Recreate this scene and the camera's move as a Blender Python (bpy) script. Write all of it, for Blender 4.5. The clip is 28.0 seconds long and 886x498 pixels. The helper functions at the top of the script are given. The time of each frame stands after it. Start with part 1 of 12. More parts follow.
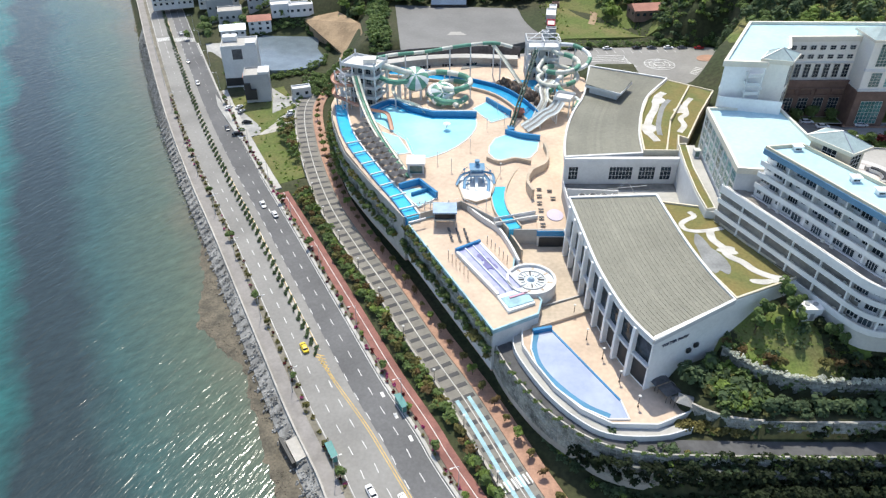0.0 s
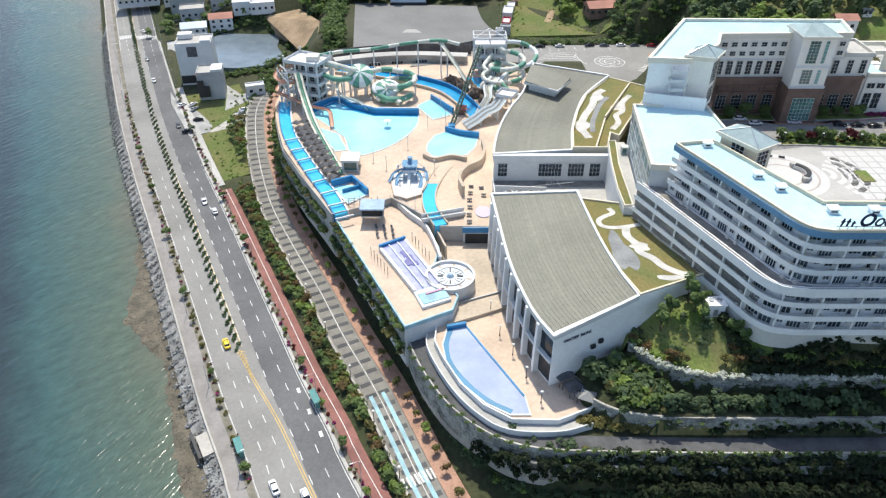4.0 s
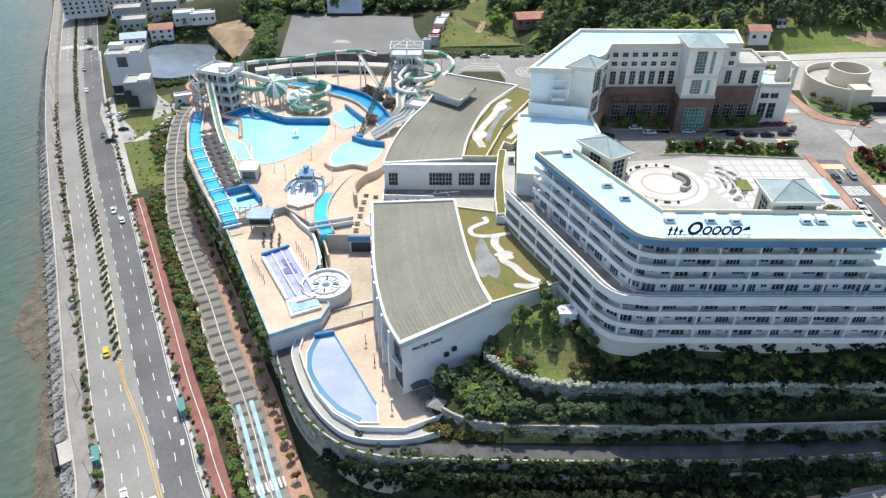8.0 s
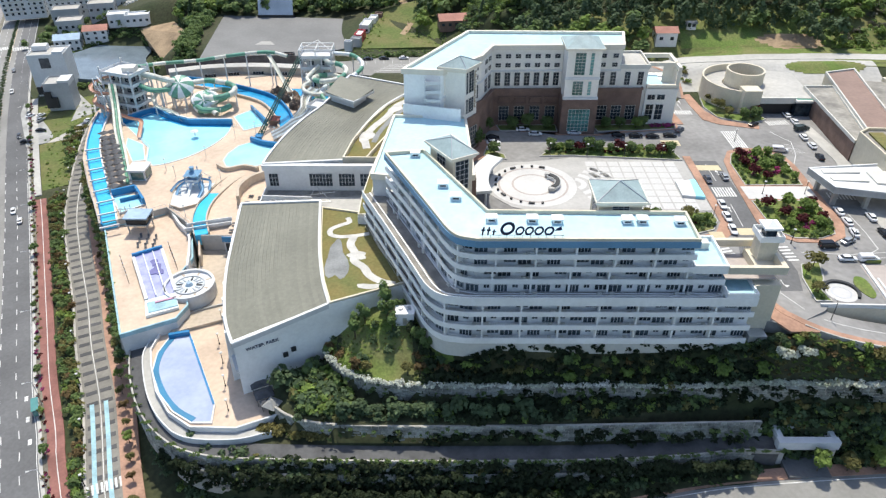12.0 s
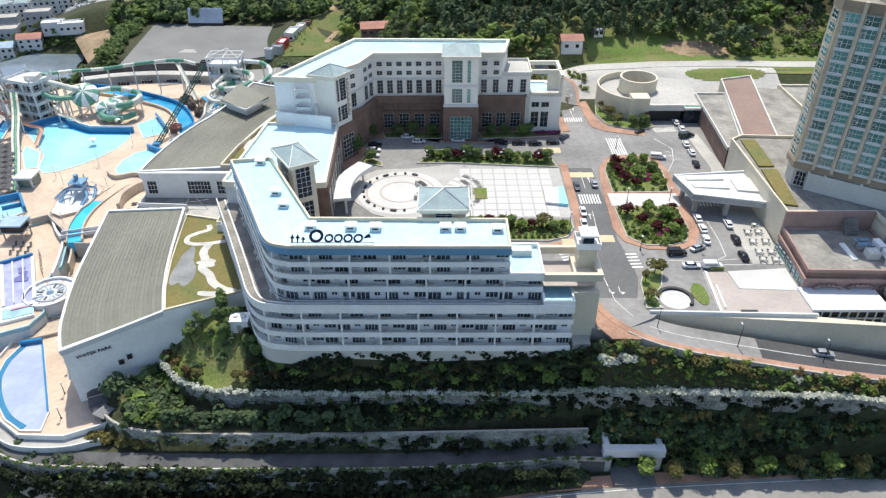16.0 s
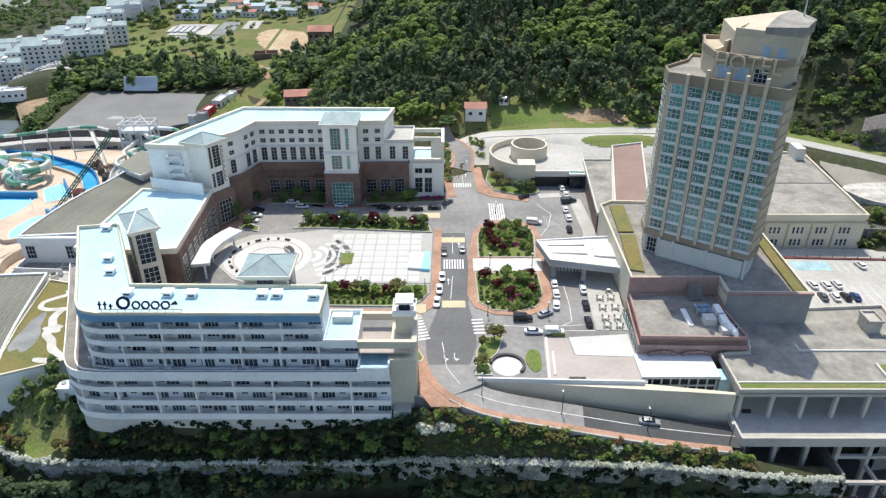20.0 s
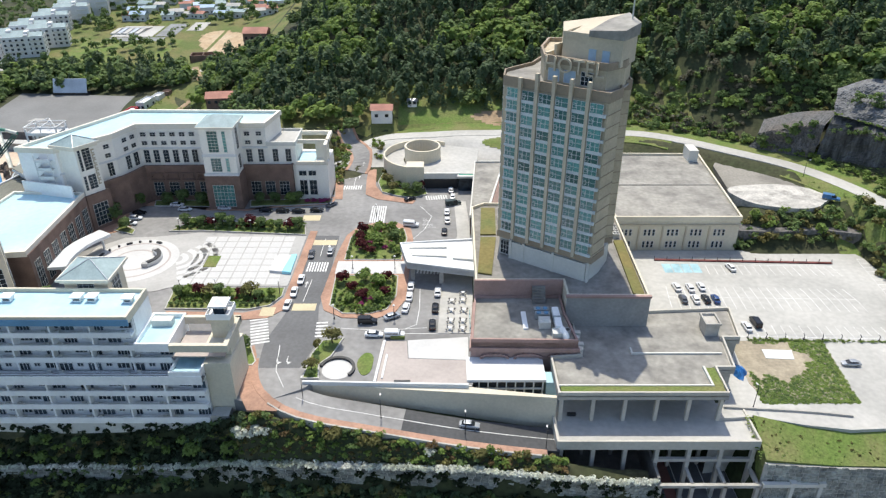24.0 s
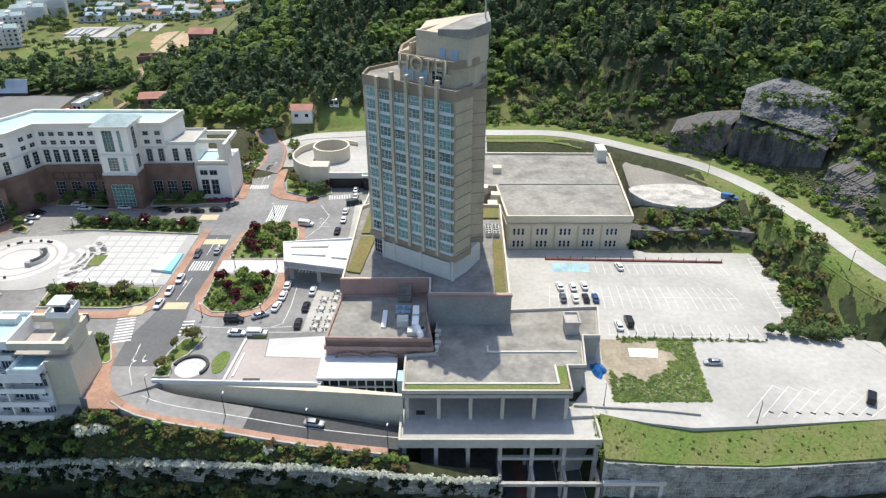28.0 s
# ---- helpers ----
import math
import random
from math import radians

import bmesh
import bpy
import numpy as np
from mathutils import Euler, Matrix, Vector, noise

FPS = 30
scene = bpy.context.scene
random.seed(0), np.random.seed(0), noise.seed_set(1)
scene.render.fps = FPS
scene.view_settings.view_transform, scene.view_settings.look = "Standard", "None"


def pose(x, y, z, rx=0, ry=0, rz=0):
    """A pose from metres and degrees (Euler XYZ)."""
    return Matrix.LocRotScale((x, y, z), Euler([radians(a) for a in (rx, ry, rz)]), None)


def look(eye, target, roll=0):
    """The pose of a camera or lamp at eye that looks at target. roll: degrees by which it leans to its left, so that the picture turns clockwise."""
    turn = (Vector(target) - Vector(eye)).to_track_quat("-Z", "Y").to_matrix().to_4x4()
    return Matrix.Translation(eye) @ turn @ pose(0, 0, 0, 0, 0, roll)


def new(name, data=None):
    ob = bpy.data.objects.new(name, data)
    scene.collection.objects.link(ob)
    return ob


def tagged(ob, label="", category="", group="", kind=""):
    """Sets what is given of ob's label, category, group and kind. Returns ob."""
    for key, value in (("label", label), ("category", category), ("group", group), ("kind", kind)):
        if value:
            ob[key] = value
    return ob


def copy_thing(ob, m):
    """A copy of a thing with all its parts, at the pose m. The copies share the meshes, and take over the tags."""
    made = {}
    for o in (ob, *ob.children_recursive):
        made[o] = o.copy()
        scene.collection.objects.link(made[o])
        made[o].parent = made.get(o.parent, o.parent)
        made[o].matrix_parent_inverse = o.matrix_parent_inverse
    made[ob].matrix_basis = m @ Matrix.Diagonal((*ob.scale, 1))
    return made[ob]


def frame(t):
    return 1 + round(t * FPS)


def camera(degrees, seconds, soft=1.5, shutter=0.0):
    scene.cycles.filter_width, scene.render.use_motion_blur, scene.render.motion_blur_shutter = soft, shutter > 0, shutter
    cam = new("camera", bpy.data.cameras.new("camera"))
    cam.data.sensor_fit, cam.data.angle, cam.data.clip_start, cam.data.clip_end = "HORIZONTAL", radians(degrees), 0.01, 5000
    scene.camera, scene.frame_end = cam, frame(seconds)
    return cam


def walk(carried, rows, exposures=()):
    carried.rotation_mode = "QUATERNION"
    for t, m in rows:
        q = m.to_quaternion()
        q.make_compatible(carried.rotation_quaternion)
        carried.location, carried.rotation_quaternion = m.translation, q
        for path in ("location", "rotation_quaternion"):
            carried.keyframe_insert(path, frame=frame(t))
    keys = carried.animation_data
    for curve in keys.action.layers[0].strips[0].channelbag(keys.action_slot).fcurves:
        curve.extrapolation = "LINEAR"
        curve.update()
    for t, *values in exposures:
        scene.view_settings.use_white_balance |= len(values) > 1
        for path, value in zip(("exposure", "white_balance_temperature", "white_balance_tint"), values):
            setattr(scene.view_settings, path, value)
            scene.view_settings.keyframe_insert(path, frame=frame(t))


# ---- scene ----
cam = camera(64.8, 28.0, 1.3)
METRES, EYE, TILT, LEAN, TURN = 256.0, 147.0, -35.5, 0.0, 0.0
ROWS = [
    (0.0, 0.0, 0.0, 0.0, 0.0, 0.0, -0.0),
    (0.5, 0.0056, 0.0001, -0.0002, 0.01, -0.01, 0.02),
    (1.0, 0.0136, -0.0, -0.0002, 0.02, -0.04, 0.03),
    (1.5, 0.0236, 0.0, -0.0005, 0.03, -0.04, 0.02),
    (2.0, 0.0351, -0.0002, -0.0005, 0.05, -0.06, 0.02),
    (2.5, 0.048, -0.0002, -0.001, 0.07, -0.08, 0.02),
    (3.0, 0.0617, -0.0002, -0.0018, 0.08, -0.07, -0.0),
    (3.5, 0.0763, -0.0002, -0.0027, 0.1, -0.07, -0.02),
    (5.5, 0.142, -0.0018, -0.004, 0.09, -0.09, -0.07),
    (6.0, 0.1597, -0.0023, -0.0034, 0.1, -0.14, -0.05),
    (6.5, 0.177, -0.003, -0.0038, 0.07, -0.14, -0.09),
    (7.0, 0.1947, -0.0033, -0.0039, 0.08, -0.16, -0.07),
    (7.5, 0.2131, -0.0034, -0.004, 0.1, 0.13, -0.04),
    (8.0, 0.2311, -0.0036, -0.0046, 0.08, 0.74, -0.06),
    (8.5, 0.2495, -0.0038, -0.0057, 0.09, 1.02, -0.07),
    (9.0, 0.2683, -0.0039, -0.0059, 0.09, 1.0, -0.07),
    (9.5, 0.2872, -0.0041, -0.0062, 0.09, 0.99, -0.08),
    (10.0, 0.3065, -0.0043, -0.0063, 0.08, 0.98, -0.09),
    (10.5, 0.3259, -0.0042, -0.0065, 0.07, 0.97, -0.1),
    (11.0, 0.3455, -0.0042, -0.0065, 0.08, 0.95, -0.11),
    (11.5, 0.3651, -0.0043, -0.0064, 0.08, 0.95, -0.11),
    (12.0, 0.3847, -0.0043, -0.0062, 0.08, 0.93, -0.12),
    (12.5, 0.4043, -0.0041, -0.0065, 0.07, 0.91, -0.11),
    (14.5, 0.4833, -0.0038, -0.0071, 0.13, 0.91, -0.1),
    (15.0, 0.503, -0.0041, -0.0064, 0.14, 0.95, -0.08),
    (15.5, 0.5228, -0.0044, -0.006, 0.15, 1.2, -0.06),
    (16.0, 0.5427, -0.0046, -0.0054, 0.17, 1.48, -0.06),
    (16.5, 0.5623, -0.0047, -0.005, 0.15, 1.95, -0.05),
    (17.0, 0.5821, -0.0048, -0.004, 0.14, 2.88, -0.06),
    (17.5, 0.6018, -0.0052, -0.0033, 0.13, 4.03, -0.06),
    (18.0, 0.6216, -0.0056, -0.0029, 0.11, 5.25, -0.07),
    (18.5, 0.6414, -0.006, -0.0022, 0.09, 6.3, -0.07),
    (19.0, 0.6611, -0.0063, -0.0016, 0.09, 6.47, -0.07),
    (19.5, 0.681, -0.0064, -0.0011, 0.09, 6.46, -0.06),
    (20.0, 0.7009, -0.0066, -0.0002, 0.11, 6.45, -0.05),
    (20.5, 0.7209, -0.007, 0.0007, 0.11, 6.43, -0.04),
    (21.0, 0.7408, -0.0071, 0.0014, 0.1, 6.43, -0.04),
    (21.5, 0.7605, -0.0071, 0.0016, 0.09, 6.43, -0.04),
    (23.5, 0.8407, -0.0068, 0.0023, 0.11, 6.47, 0.01),
    (24.0, 0.8607, -0.0067, 0.0024, 0.11, 6.49, 0.03),
    (24.5, 0.8804, -0.0064, 0.0023, 0.09, 6.5, 0.04),
    (25.0, 0.9001, -0.0062, 0.0021, 0.08, 6.53, 0.06),
    (25.5, 0.9198, -0.0058, 0.0019, 0.05, 6.56, 0.08),
    (26.0, 0.9394, -0.0058, 0.0017, 0.03, 6.58, 0.08),
    (26.5, 0.9589, -0.0057, 0.0012, -0.0, 6.61, 0.09),
    (27.0, 0.9771, -0.0059, 0.0012, 0.02, 6.63, 0.08),
    (27.5, 0.9906, -0.006, 0.0004, 0.11, 6.63, 0.04),
    (28.0, 0.9995, -0.0065, -0.0004, 0.21, 6.6, 0.02),
]
walk(cam, [(t, pose(0, 0, EYE, TILT, LEAN, TURN) @ pose(METRES * x, METRES * y, METRES * z, 90 + pitch, roll, yaw)) for t, x, y, z, yaw, pitch, roll in ROWS])

# ---- world, sun ----
world = bpy.data.worlds.new("world")
scene.world = world
world.use_nodes = True
wn = world.node_tree
sky = wn.nodes.new("ShaderNodeTexSky")
sky.sky_type = "NISHITA"
sky.sun_disc = False
sky.dust_density = 1.35
sky.sun_elevation = radians(63.5)
sky.sun_rotation = radians(-4)
wn.links.new(sky.outputs["Color"], wn.nodes["Background"].inputs["Color"])
wn.nodes["Background"].inputs["Strength"].default_value = 0.188
sun_data = bpy.data.lights.new("sun", "SUN")
sun_data.energy = 4.3
sun_data.angle = radians(0.5)
sun_data.color = (1.0, 0.945, 0.82)
sun = new("sun", sun_data)
sun.matrix_world = look((0, 0, 0), (0.07 * math.cos(radians(63.5)), -math.cos(radians(63.5)), -math.sin(radians(63.5))))
scene.view_settings.exposure = 0.08


# ---- materials ----
MATS = {}


def mat(name, col, rough=0.8, var=0.18, big=0.12, fine=2.5, bump=0.15, metal=0.0, rand=0.0, island=0.0, spec=0.4, col2=None, stretch=(1, 1, 1)):
    """A node material: base colour mottled at two scales, with fine relief; rand and island vary it from piece to piece."""
    if name in MATS:
        return MATS[name]
    m = bpy.data.materials.new(name)
    m.use_nodes = True
    n, l = m.node_tree.nodes, m.node_tree.links
    b = n["Principled BSDF"]
    b.inputs["Roughness"].default_value = rough
    b.inputs["Metallic"].default_value = metal
    b.inputs["Specular IOR Level"].default_value = spec
    tc = n.new("ShaderNodeTexCoord")
    mp = n.new("ShaderNodeMapping")
    mp.inputs["Scale"].default_value = stretch
    l.new(tc.outputs["Object"], mp.inputs["Vector"])
    n1, n2 = n.new("ShaderNodeTexNoise"), n.new("ShaderNodeTexNoise")
    for q, sc, det in ((n1, big, 5.0), (n2, fine, 4.0)):
        q.inputs["Scale"].default_value = sc
        q.inputs["Detail"].default_value = det
        l.new(mp.outputs["Vector"], q.inputs["Vector"])
    mix = n.new("ShaderNodeMix")
    mix.data_type = "RGBA"
    c2 = col2 or tuple(max(0.0, c * (1 - 1.6 * var)) for c in col)
    c1 = col if col2 else tuple(min(1.0, c * (1 + 0.7 * var)) for c in col)
    mix.inputs["A"].default_value = (*c2, 1)
    mix.inputs["B"].default_value = (*c1, 1)
    rm = n.new("ShaderNodeMapRange")
    rm.inputs["From Min"].default_value = 0.32
    rm.inputs["From Max"].default_value = 0.62
    l.new(n1.outputs["Fac"], rm.inputs["Value"])
    l.new(rm.outputs["Result"], mix.inputs["Factor"])
    hs = n.new("ShaderNodeHueSaturation")
    l.new(mix.outputs["Result"], hs.inputs["Color"])
    val = n.new("ShaderNodeMapRange")
    val.inputs["From Min"].default_value, val.inputs["From Max"].default_value = 0.25, 0.75
    val.inputs["To Min"].default_value, val.inputs["To Max"].default_value = 1 - var, 1 + var
    l.new(n2.outputs["Fac"], val.inputs["Value"])
    last = val.outputs["Result"]
    for amount, make, out in ((rand, "ShaderNodeObjectInfo", "Random"), (island, "ShaderNodeNewGeometry", "Random Per Island")):
        if amount:
            src = n.new(make)
            r = n.new("ShaderNodeMapRange")
            r.inputs["To Min"].default_value, r.inputs["To Max"].default_value = 1 - amount, 1 + amount
            l.new(src.outputs[out], r.inputs["Value"])
            mu = n.new("ShaderNodeMath")
            mu.operation = "MULTIPLY"
            l.new(last, mu.inputs[0])
            l.new(r.outputs["Result"], mu.inputs[1])
            last = mu.outputs["Value"]
    l.new(last, hs.inputs["Value"])
    l.new(hs.outputs["Color"], b.inputs["Base Color"])
    if bump:
        bp = n.new("ShaderNodeBump")
        bp.inputs["Strength"].default_value = bump
        bp.inputs["Distance"].default_value = 0.1
        l.new(n2.outputs["Fac"], bp.inputs["Height"])
        l.new(bp.outputs["Normal"], b.inputs["Normal"])
    MATS[name] = m
    return m


WHITE = mat("white_paint", (0.66, 0.67, 0.67), 0.6, 0.05, 0.15, 1.2, 0.03)
FACADE = mat("bright_white_facade", (0.89, 0.89, 0.875), 0.6, 0.05, 0.12, 1.2, 0.03)
CREAM = mat("cream_render", (0.66, 0.6, 0.47), 0.75, 0.07, 0.1, 1.5, 0.05)
IVORY = mat("ivory_render", (0.76, 0.71, 0.6), 0.75, 0.06, 0.1, 1.5, 0.05)
TAN = mat("tan_stone", (0.5, 0.43, 0.31), 0.75, 0.1, 0.15, 1.5, 0.05)
PALE = mat("pale_render", (0.62, 0.61, 0.56), 0.7, 0.06, 0.1, 1.5, 0.04)
SKYROOF = mat("sky_blue_roof", (0.4, 0.62, 0.69), 0.55, 0.1, 0.08, 0.7, 0.03, col2=(0.48, 0.68, 0.74))
BLUE = mat("blue_fascia", (0.16, 0.33, 0.5), 0.5, 0.08)
ROOFGREY = mat("olive_roof", (0.155, 0.155, 0.125), 0.8, 0.12, 0.05, 1.0, 0.1, stretch=(1, 0.25, 1))
CONC = mat("concrete", (0.43, 0.41, 0.37), 0.85, 0.13, 0.1, 0.9, 0.1)
CONCL = mat("light_concrete", (0.45, 0.44, 0.41), 0.85, 0.11, 0.05, 0.7, 0.06)
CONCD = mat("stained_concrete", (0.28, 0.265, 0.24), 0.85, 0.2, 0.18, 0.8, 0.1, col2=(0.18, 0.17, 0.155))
ROOFC = mat("weathered_roof", (0.33, 0.315, 0.28), 0.85, 0.2, 0.16, 0.7, 0.06, col2=(0.2, 0.19, 0.172))
ASPH = mat("asphalt", (0.14, 0.141, 0.143), 0.9, 0.13, 0.05, 1.2, 0.1)
# ramp asphalt with the shadow lying on it put into its tone
RAMPSHADE = mat("shadow_dark_asphalt", (0.07, 0.072, 0.075), 0.85, 0.16, 0.08, 1.2, 0.1)
ASPHL = mat("worn_asphalt", (0.26, 0.255, 0.24), 0.9, 0.1, 0.06, 1.0, 0.1)
ASPHM = mat("court_asphalt", (0.255, 0.25, 0.243), 0.9, 0.16, 0.05, 0.6, 0.1)
PAINT = mat("road_paint", (0.66, 0.66, 0.64), 0.7, 0.14, 0.3, 3.0, 0.05)
YELLOW = mat("yellow_paint", (0.62, 0.42, 0.12), 0.7, 0.15, 0.3, 3.0, 0.05)
REDPATH = mat("red_paving", (0.26, 0.12, 0.1), 0.9, 0.14, 0.2, 1.5, 0.1)
BRICKPAVE = mat("brick_paving", (0.4, 0.24, 0.17), 0.9, 0.14, 0.2, 1.6, 0.1)
BRICK = mat("brown_brick", (0.2, 0.132, 0.105), 0.85, 0.15, 0.3, 3.0, 0.2)
DECK = mat("pool_deck", (0.6, 0.47, 0.36), 0.85, 0.09, 0.1, 0.8, 0.04)
DECKD = mat("tan_paving", (0.5, 0.42, 0.33), 0.85, 0.1, 0.1, 0.8, 0.04)
GLASS = mat("dark_glazing", (0.025, 0.036, 0.046), 0.08, 0.3, 0.6, 1.0, 0.0, spec=0.22, rand=0.4)
GLASSB = mat("teal_glazing", (0.1, 0.26, 0.245), 0.1, 0.3, 0.2, 0.8, 0.0, spec=0.8, rand=0.55)
DARK = mat("dark_metal_and_shade", (0.03, 0.032, 0.035), 0.5, 0.2)
STEEL = mat("steel", (0.5, 0.52, 0.54), 0.35, 0.1, metal=0.6)
GREYROOF = mat("slate_roof", (0.3, 0.39, 0.4), 0.65, 0.1, 0.3, 2.0, 0.1)
TERRA = mat("terracotta", (0.42, 0.2, 0.15), 0.8, 0.15)
STONEW = mat("pale_stone_wall", (0.29, 0.295, 0.265), 0.9, 0.34, 0.25, 1.6, 0.6, island=0.2)
ROCK = mat("grey_rock", (0.25, 0.25, 0.24), 0.95, 0.25, 0.3, 2.0, 0.5, island=0.45)
CLIFF = mat("cut_rock", (0.14, 0.14, 0.14), 0.95, 0.5, 0.12, 1.3, 1.0, stretch=(1, 1, 0.5), col2=(0.15, 0.135, 0.12))
# cut rock darkened for the shade on the main face; the streaks are its own
CLIFFD = mat("shade_dark_rock", (0.075, 0.078, 0.08), 0.8, 0.5, 0.3, 1.6, 1.0, stretch=(1, 1, 0.15))
GRASS = mat("grass", (0.105, 0.14, 0.035), 0.95, 0.28, 0.07, 0.9, 0.5, col2=(0.17, 0.155, 0.06))
LAWN = mat("lawn", (0.12, 0.18, 0.038), 0.95, 0.32, 0.12, 1.6, 0.6, col2=(0.185, 0.185, 0.07))
MOSS = mat("roof_sedum", (0.2, 0.165, 0.06), 0.95, 0.2, 0.12, 1.2, 0.5, col2=(0.13, 0.15, 0.05))
GRAVEL = mat("pale_gravel", (0.55, 0.54, 0.51), 0.95, 0.12, 0.3, 3.0, 0.4)
GREYGRAVEL = mat("grey_gravel", (0.25, 0.26, 0.26), 0.95, 0.14, 0.2, 2.0, 0.4)
SOIL = mat("bare_soil", (0.33, 0.24, 0.15), 0.95, 0.2, 0.1, 1.0, 0.5)
MUD = mat("shore_mud", (0.145, 0.125, 0.09), 0.8, 0.3, 0.2, 1.6, 0.7, col2=(0.075, 0.068, 0.05))
EARTH = mat("woodland_floor", (0.036, 0.048, 0.018), 0.95, 0.4, 0.05, 0.7, 0.6, col2=(0.06, 0.06, 0.03))
POOL = mat("pool_water", (0.28, 0.68, 0.82), 0.22, 0.05, 0.06, 0.5, 0.04, col2=(0.4, 0.78, 0.86))
POOLP = mat("pool_paint", (0.33, 0.39, 0.55), 0.75, 0.08, 0.12, 0.7, 0.03, col2=(0.42, 0.48, 0.6))
POOLC = mat("channel_water", (0.06, 0.5, 0.78), 0.08, 0.06, 0.1, 0.6, 0.04)
POOLB = mat("deep_blue_paint", (0.025, 0.2, 0.42), 0.3, 0.1, 0.2)
RIVER = mat("river_water", (0.035, 0.32, 0.58), 0.06, 0.1, 0.2, 0.9, 0.06)
SLIDEG = mat("green_slide", (0.12, 0.31, 0.22), 0.4, 0.16, 0.4, 2.0)
SLIDEC = mat("cream_slide", (0.66, 0.66, 0.58), 0.4, 0.14, 0.4, 2.0)
SLIDEW = mat("white_slide", (0.74, 0.78, 0.78), 0.35, 0.06)
SLIDEO = mat("salmon_slide", (0.55, 0.33, 0.24), 0.4, 0.1)
SHADE = mat("grey_canvas", (0.11, 0.11, 0.115), 0.9, 0.2, 0.4, 2.0, 0.2)
BROWNPAVE = mat("rosy_paving", (0.43, 0.38, 0.35), 0.9, 0.08, 0.1, 1.0, 0.08)
PROM = mat("promenade_paving", (0.27, 0.255, 0.24), 0.9, 0.1, 0.2, 1.2, 0.1)
PANEL = mat("boardwalk_grey", (0.22, 0.21, 0.185), 0.85, 0.12, 0.2, 1.0, 0.1)
PANELD = mat("boardwalk_dark", (0.085, 0.085, 0.088), 0.85, 0.15, 0.2, 1.0, 0.1, rand=0.15)
PALEBLUE = mat("pale_blue_paint", (0.33, 0.52, 0.58), 0.8, 0.15, 0.3, 2.0, 0.1)


def water_mat():
    m = bpy.data.materials.new("sea_water")
    m.use_nodes = True
    n, l = m.node_tree.nodes, m.node_tree.links
    b = n["Principled BSDF"]
    b.inputs["Roughness"].default_value = 0.17
    b.inputs["IOR"].default_value = 1.33
    tc = n.new("ShaderNodeTexCoord")

    def turned(angle, stretch):
        mp = n.new("ShaderNodeMapping")
        mp.vector_type = "TEXTURE"
        mp.inputs["Rotation"].default_value = (0, 0, radians(-angle))
        mp.inputs["Scale"].default_value = [1 / k for k in stretch]
        l.new(tc.outputs["Object"], mp.inputs["Vector"])
        return mp.outputs["Vector"]

    def tex(vec, scale, detail, rough=0.55):
        t = n.new("ShaderNodeTexNoise")
        t.inputs["Scale"].default_value = scale
        t.inputs["Detail"].default_value = detail
        t.inputs["Roughness"].default_value = rough
        l.new(vec, t.inputs["Vector"])
        return t.outputs["Fac"]

    def math_(op, a, c):
        q = n.new("ShaderNodeMath")
        q.operation = op
        for i, v in enumerate((a, c)):
            if isinstance(v, float):
                q.inputs[i].default_value = v
            else:
                l.new(v, q.inputs[i])
        return q.outputs["Value"]

    # distance offshore, with wandering edges: sandy shallows, green water, a dark weed band, open water
    sp = n.new("ShaderNodeSeparateXYZ")
    l.new(turned(-26.5, (1, 1, 1)), sp.inputs["Vector"])
    off = math_("ADD", sp.outputs["X"], math_("MULTIPLY", tex(tc.outputs["Object"], 0.016, 6.0, 0.6), 36.0))
    mr = n.new("ShaderNodeMapRange")
    mr.inputs["From Min"].default_value, mr.inputs["From Max"].default_value = -170.0, SHORE_S
    l.new(off, mr.inputs["Value"])
    ramp = n.new("ShaderNodeValToRGB")
    e = ramp.color_ramp.elements
    stops = ((0.0, (0.026, 0.125, 0.125)), (0.625, (0.026, 0.118, 0.115)), (0.665, (0.026, 0.042, 0.048)), (0.73, (0.028, 0.046, 0.052)), (0.79, (0.042, 0.09, 0.088)), (0.91, (0.082, 0.115, 0.086)), (1.0, (0.14, 0.125, 0.085)))
    e[0].position, e[0].color = stops[0][0], (*stops[0][1], 1)
    e[1].position, e[1].color = stops[-1][0], (*stops[-1][1], 1)
    for pos, c in stops[1:-1]:
        q = e.new(pos)
        q.color = (*c, 1)
    l.new(mr.outputs["Result"], ramp.inputs["Fac"])
    hs = n.new("ShaderNodeHueSaturation")
    l.new(ramp.outputs["Color"], hs.inputs["Color"])
    l.new(math_("ADD", math_("MULTIPLY", tex(turned(-40, (1, 2.5, 1)), 0.16, 7.0, 0.75), 1.5), 0.25), hs.inputs["Value"])
    l.new(hs.outputs["Color"], b.inputs["Base Color"])
    # short wind waves with long crests, and finer ripples over them
    h = math_("ADD", math_("MULTIPLY", tex(turned(-58, (0.26, 1, 1)), 0.42, 1.0, 0.5), 0.24), math_("MULTIPLY", tex(turned(-66, (0.3, 1, 1)), 1.1, 2.0, 0.5), 0.165))
    bp = n.new("ShaderNodeBump")
    bp.inputs["Strength"].default_value = 1.0
    bp.inputs["Distance"].default_value = 1.0
    l.new(h, bp.inputs["Height"])
    l.new(bp.outputs["Normal"], b.inputs["Normal"])
    return m


SHORE_S = 44.0
SEA = water_mat()


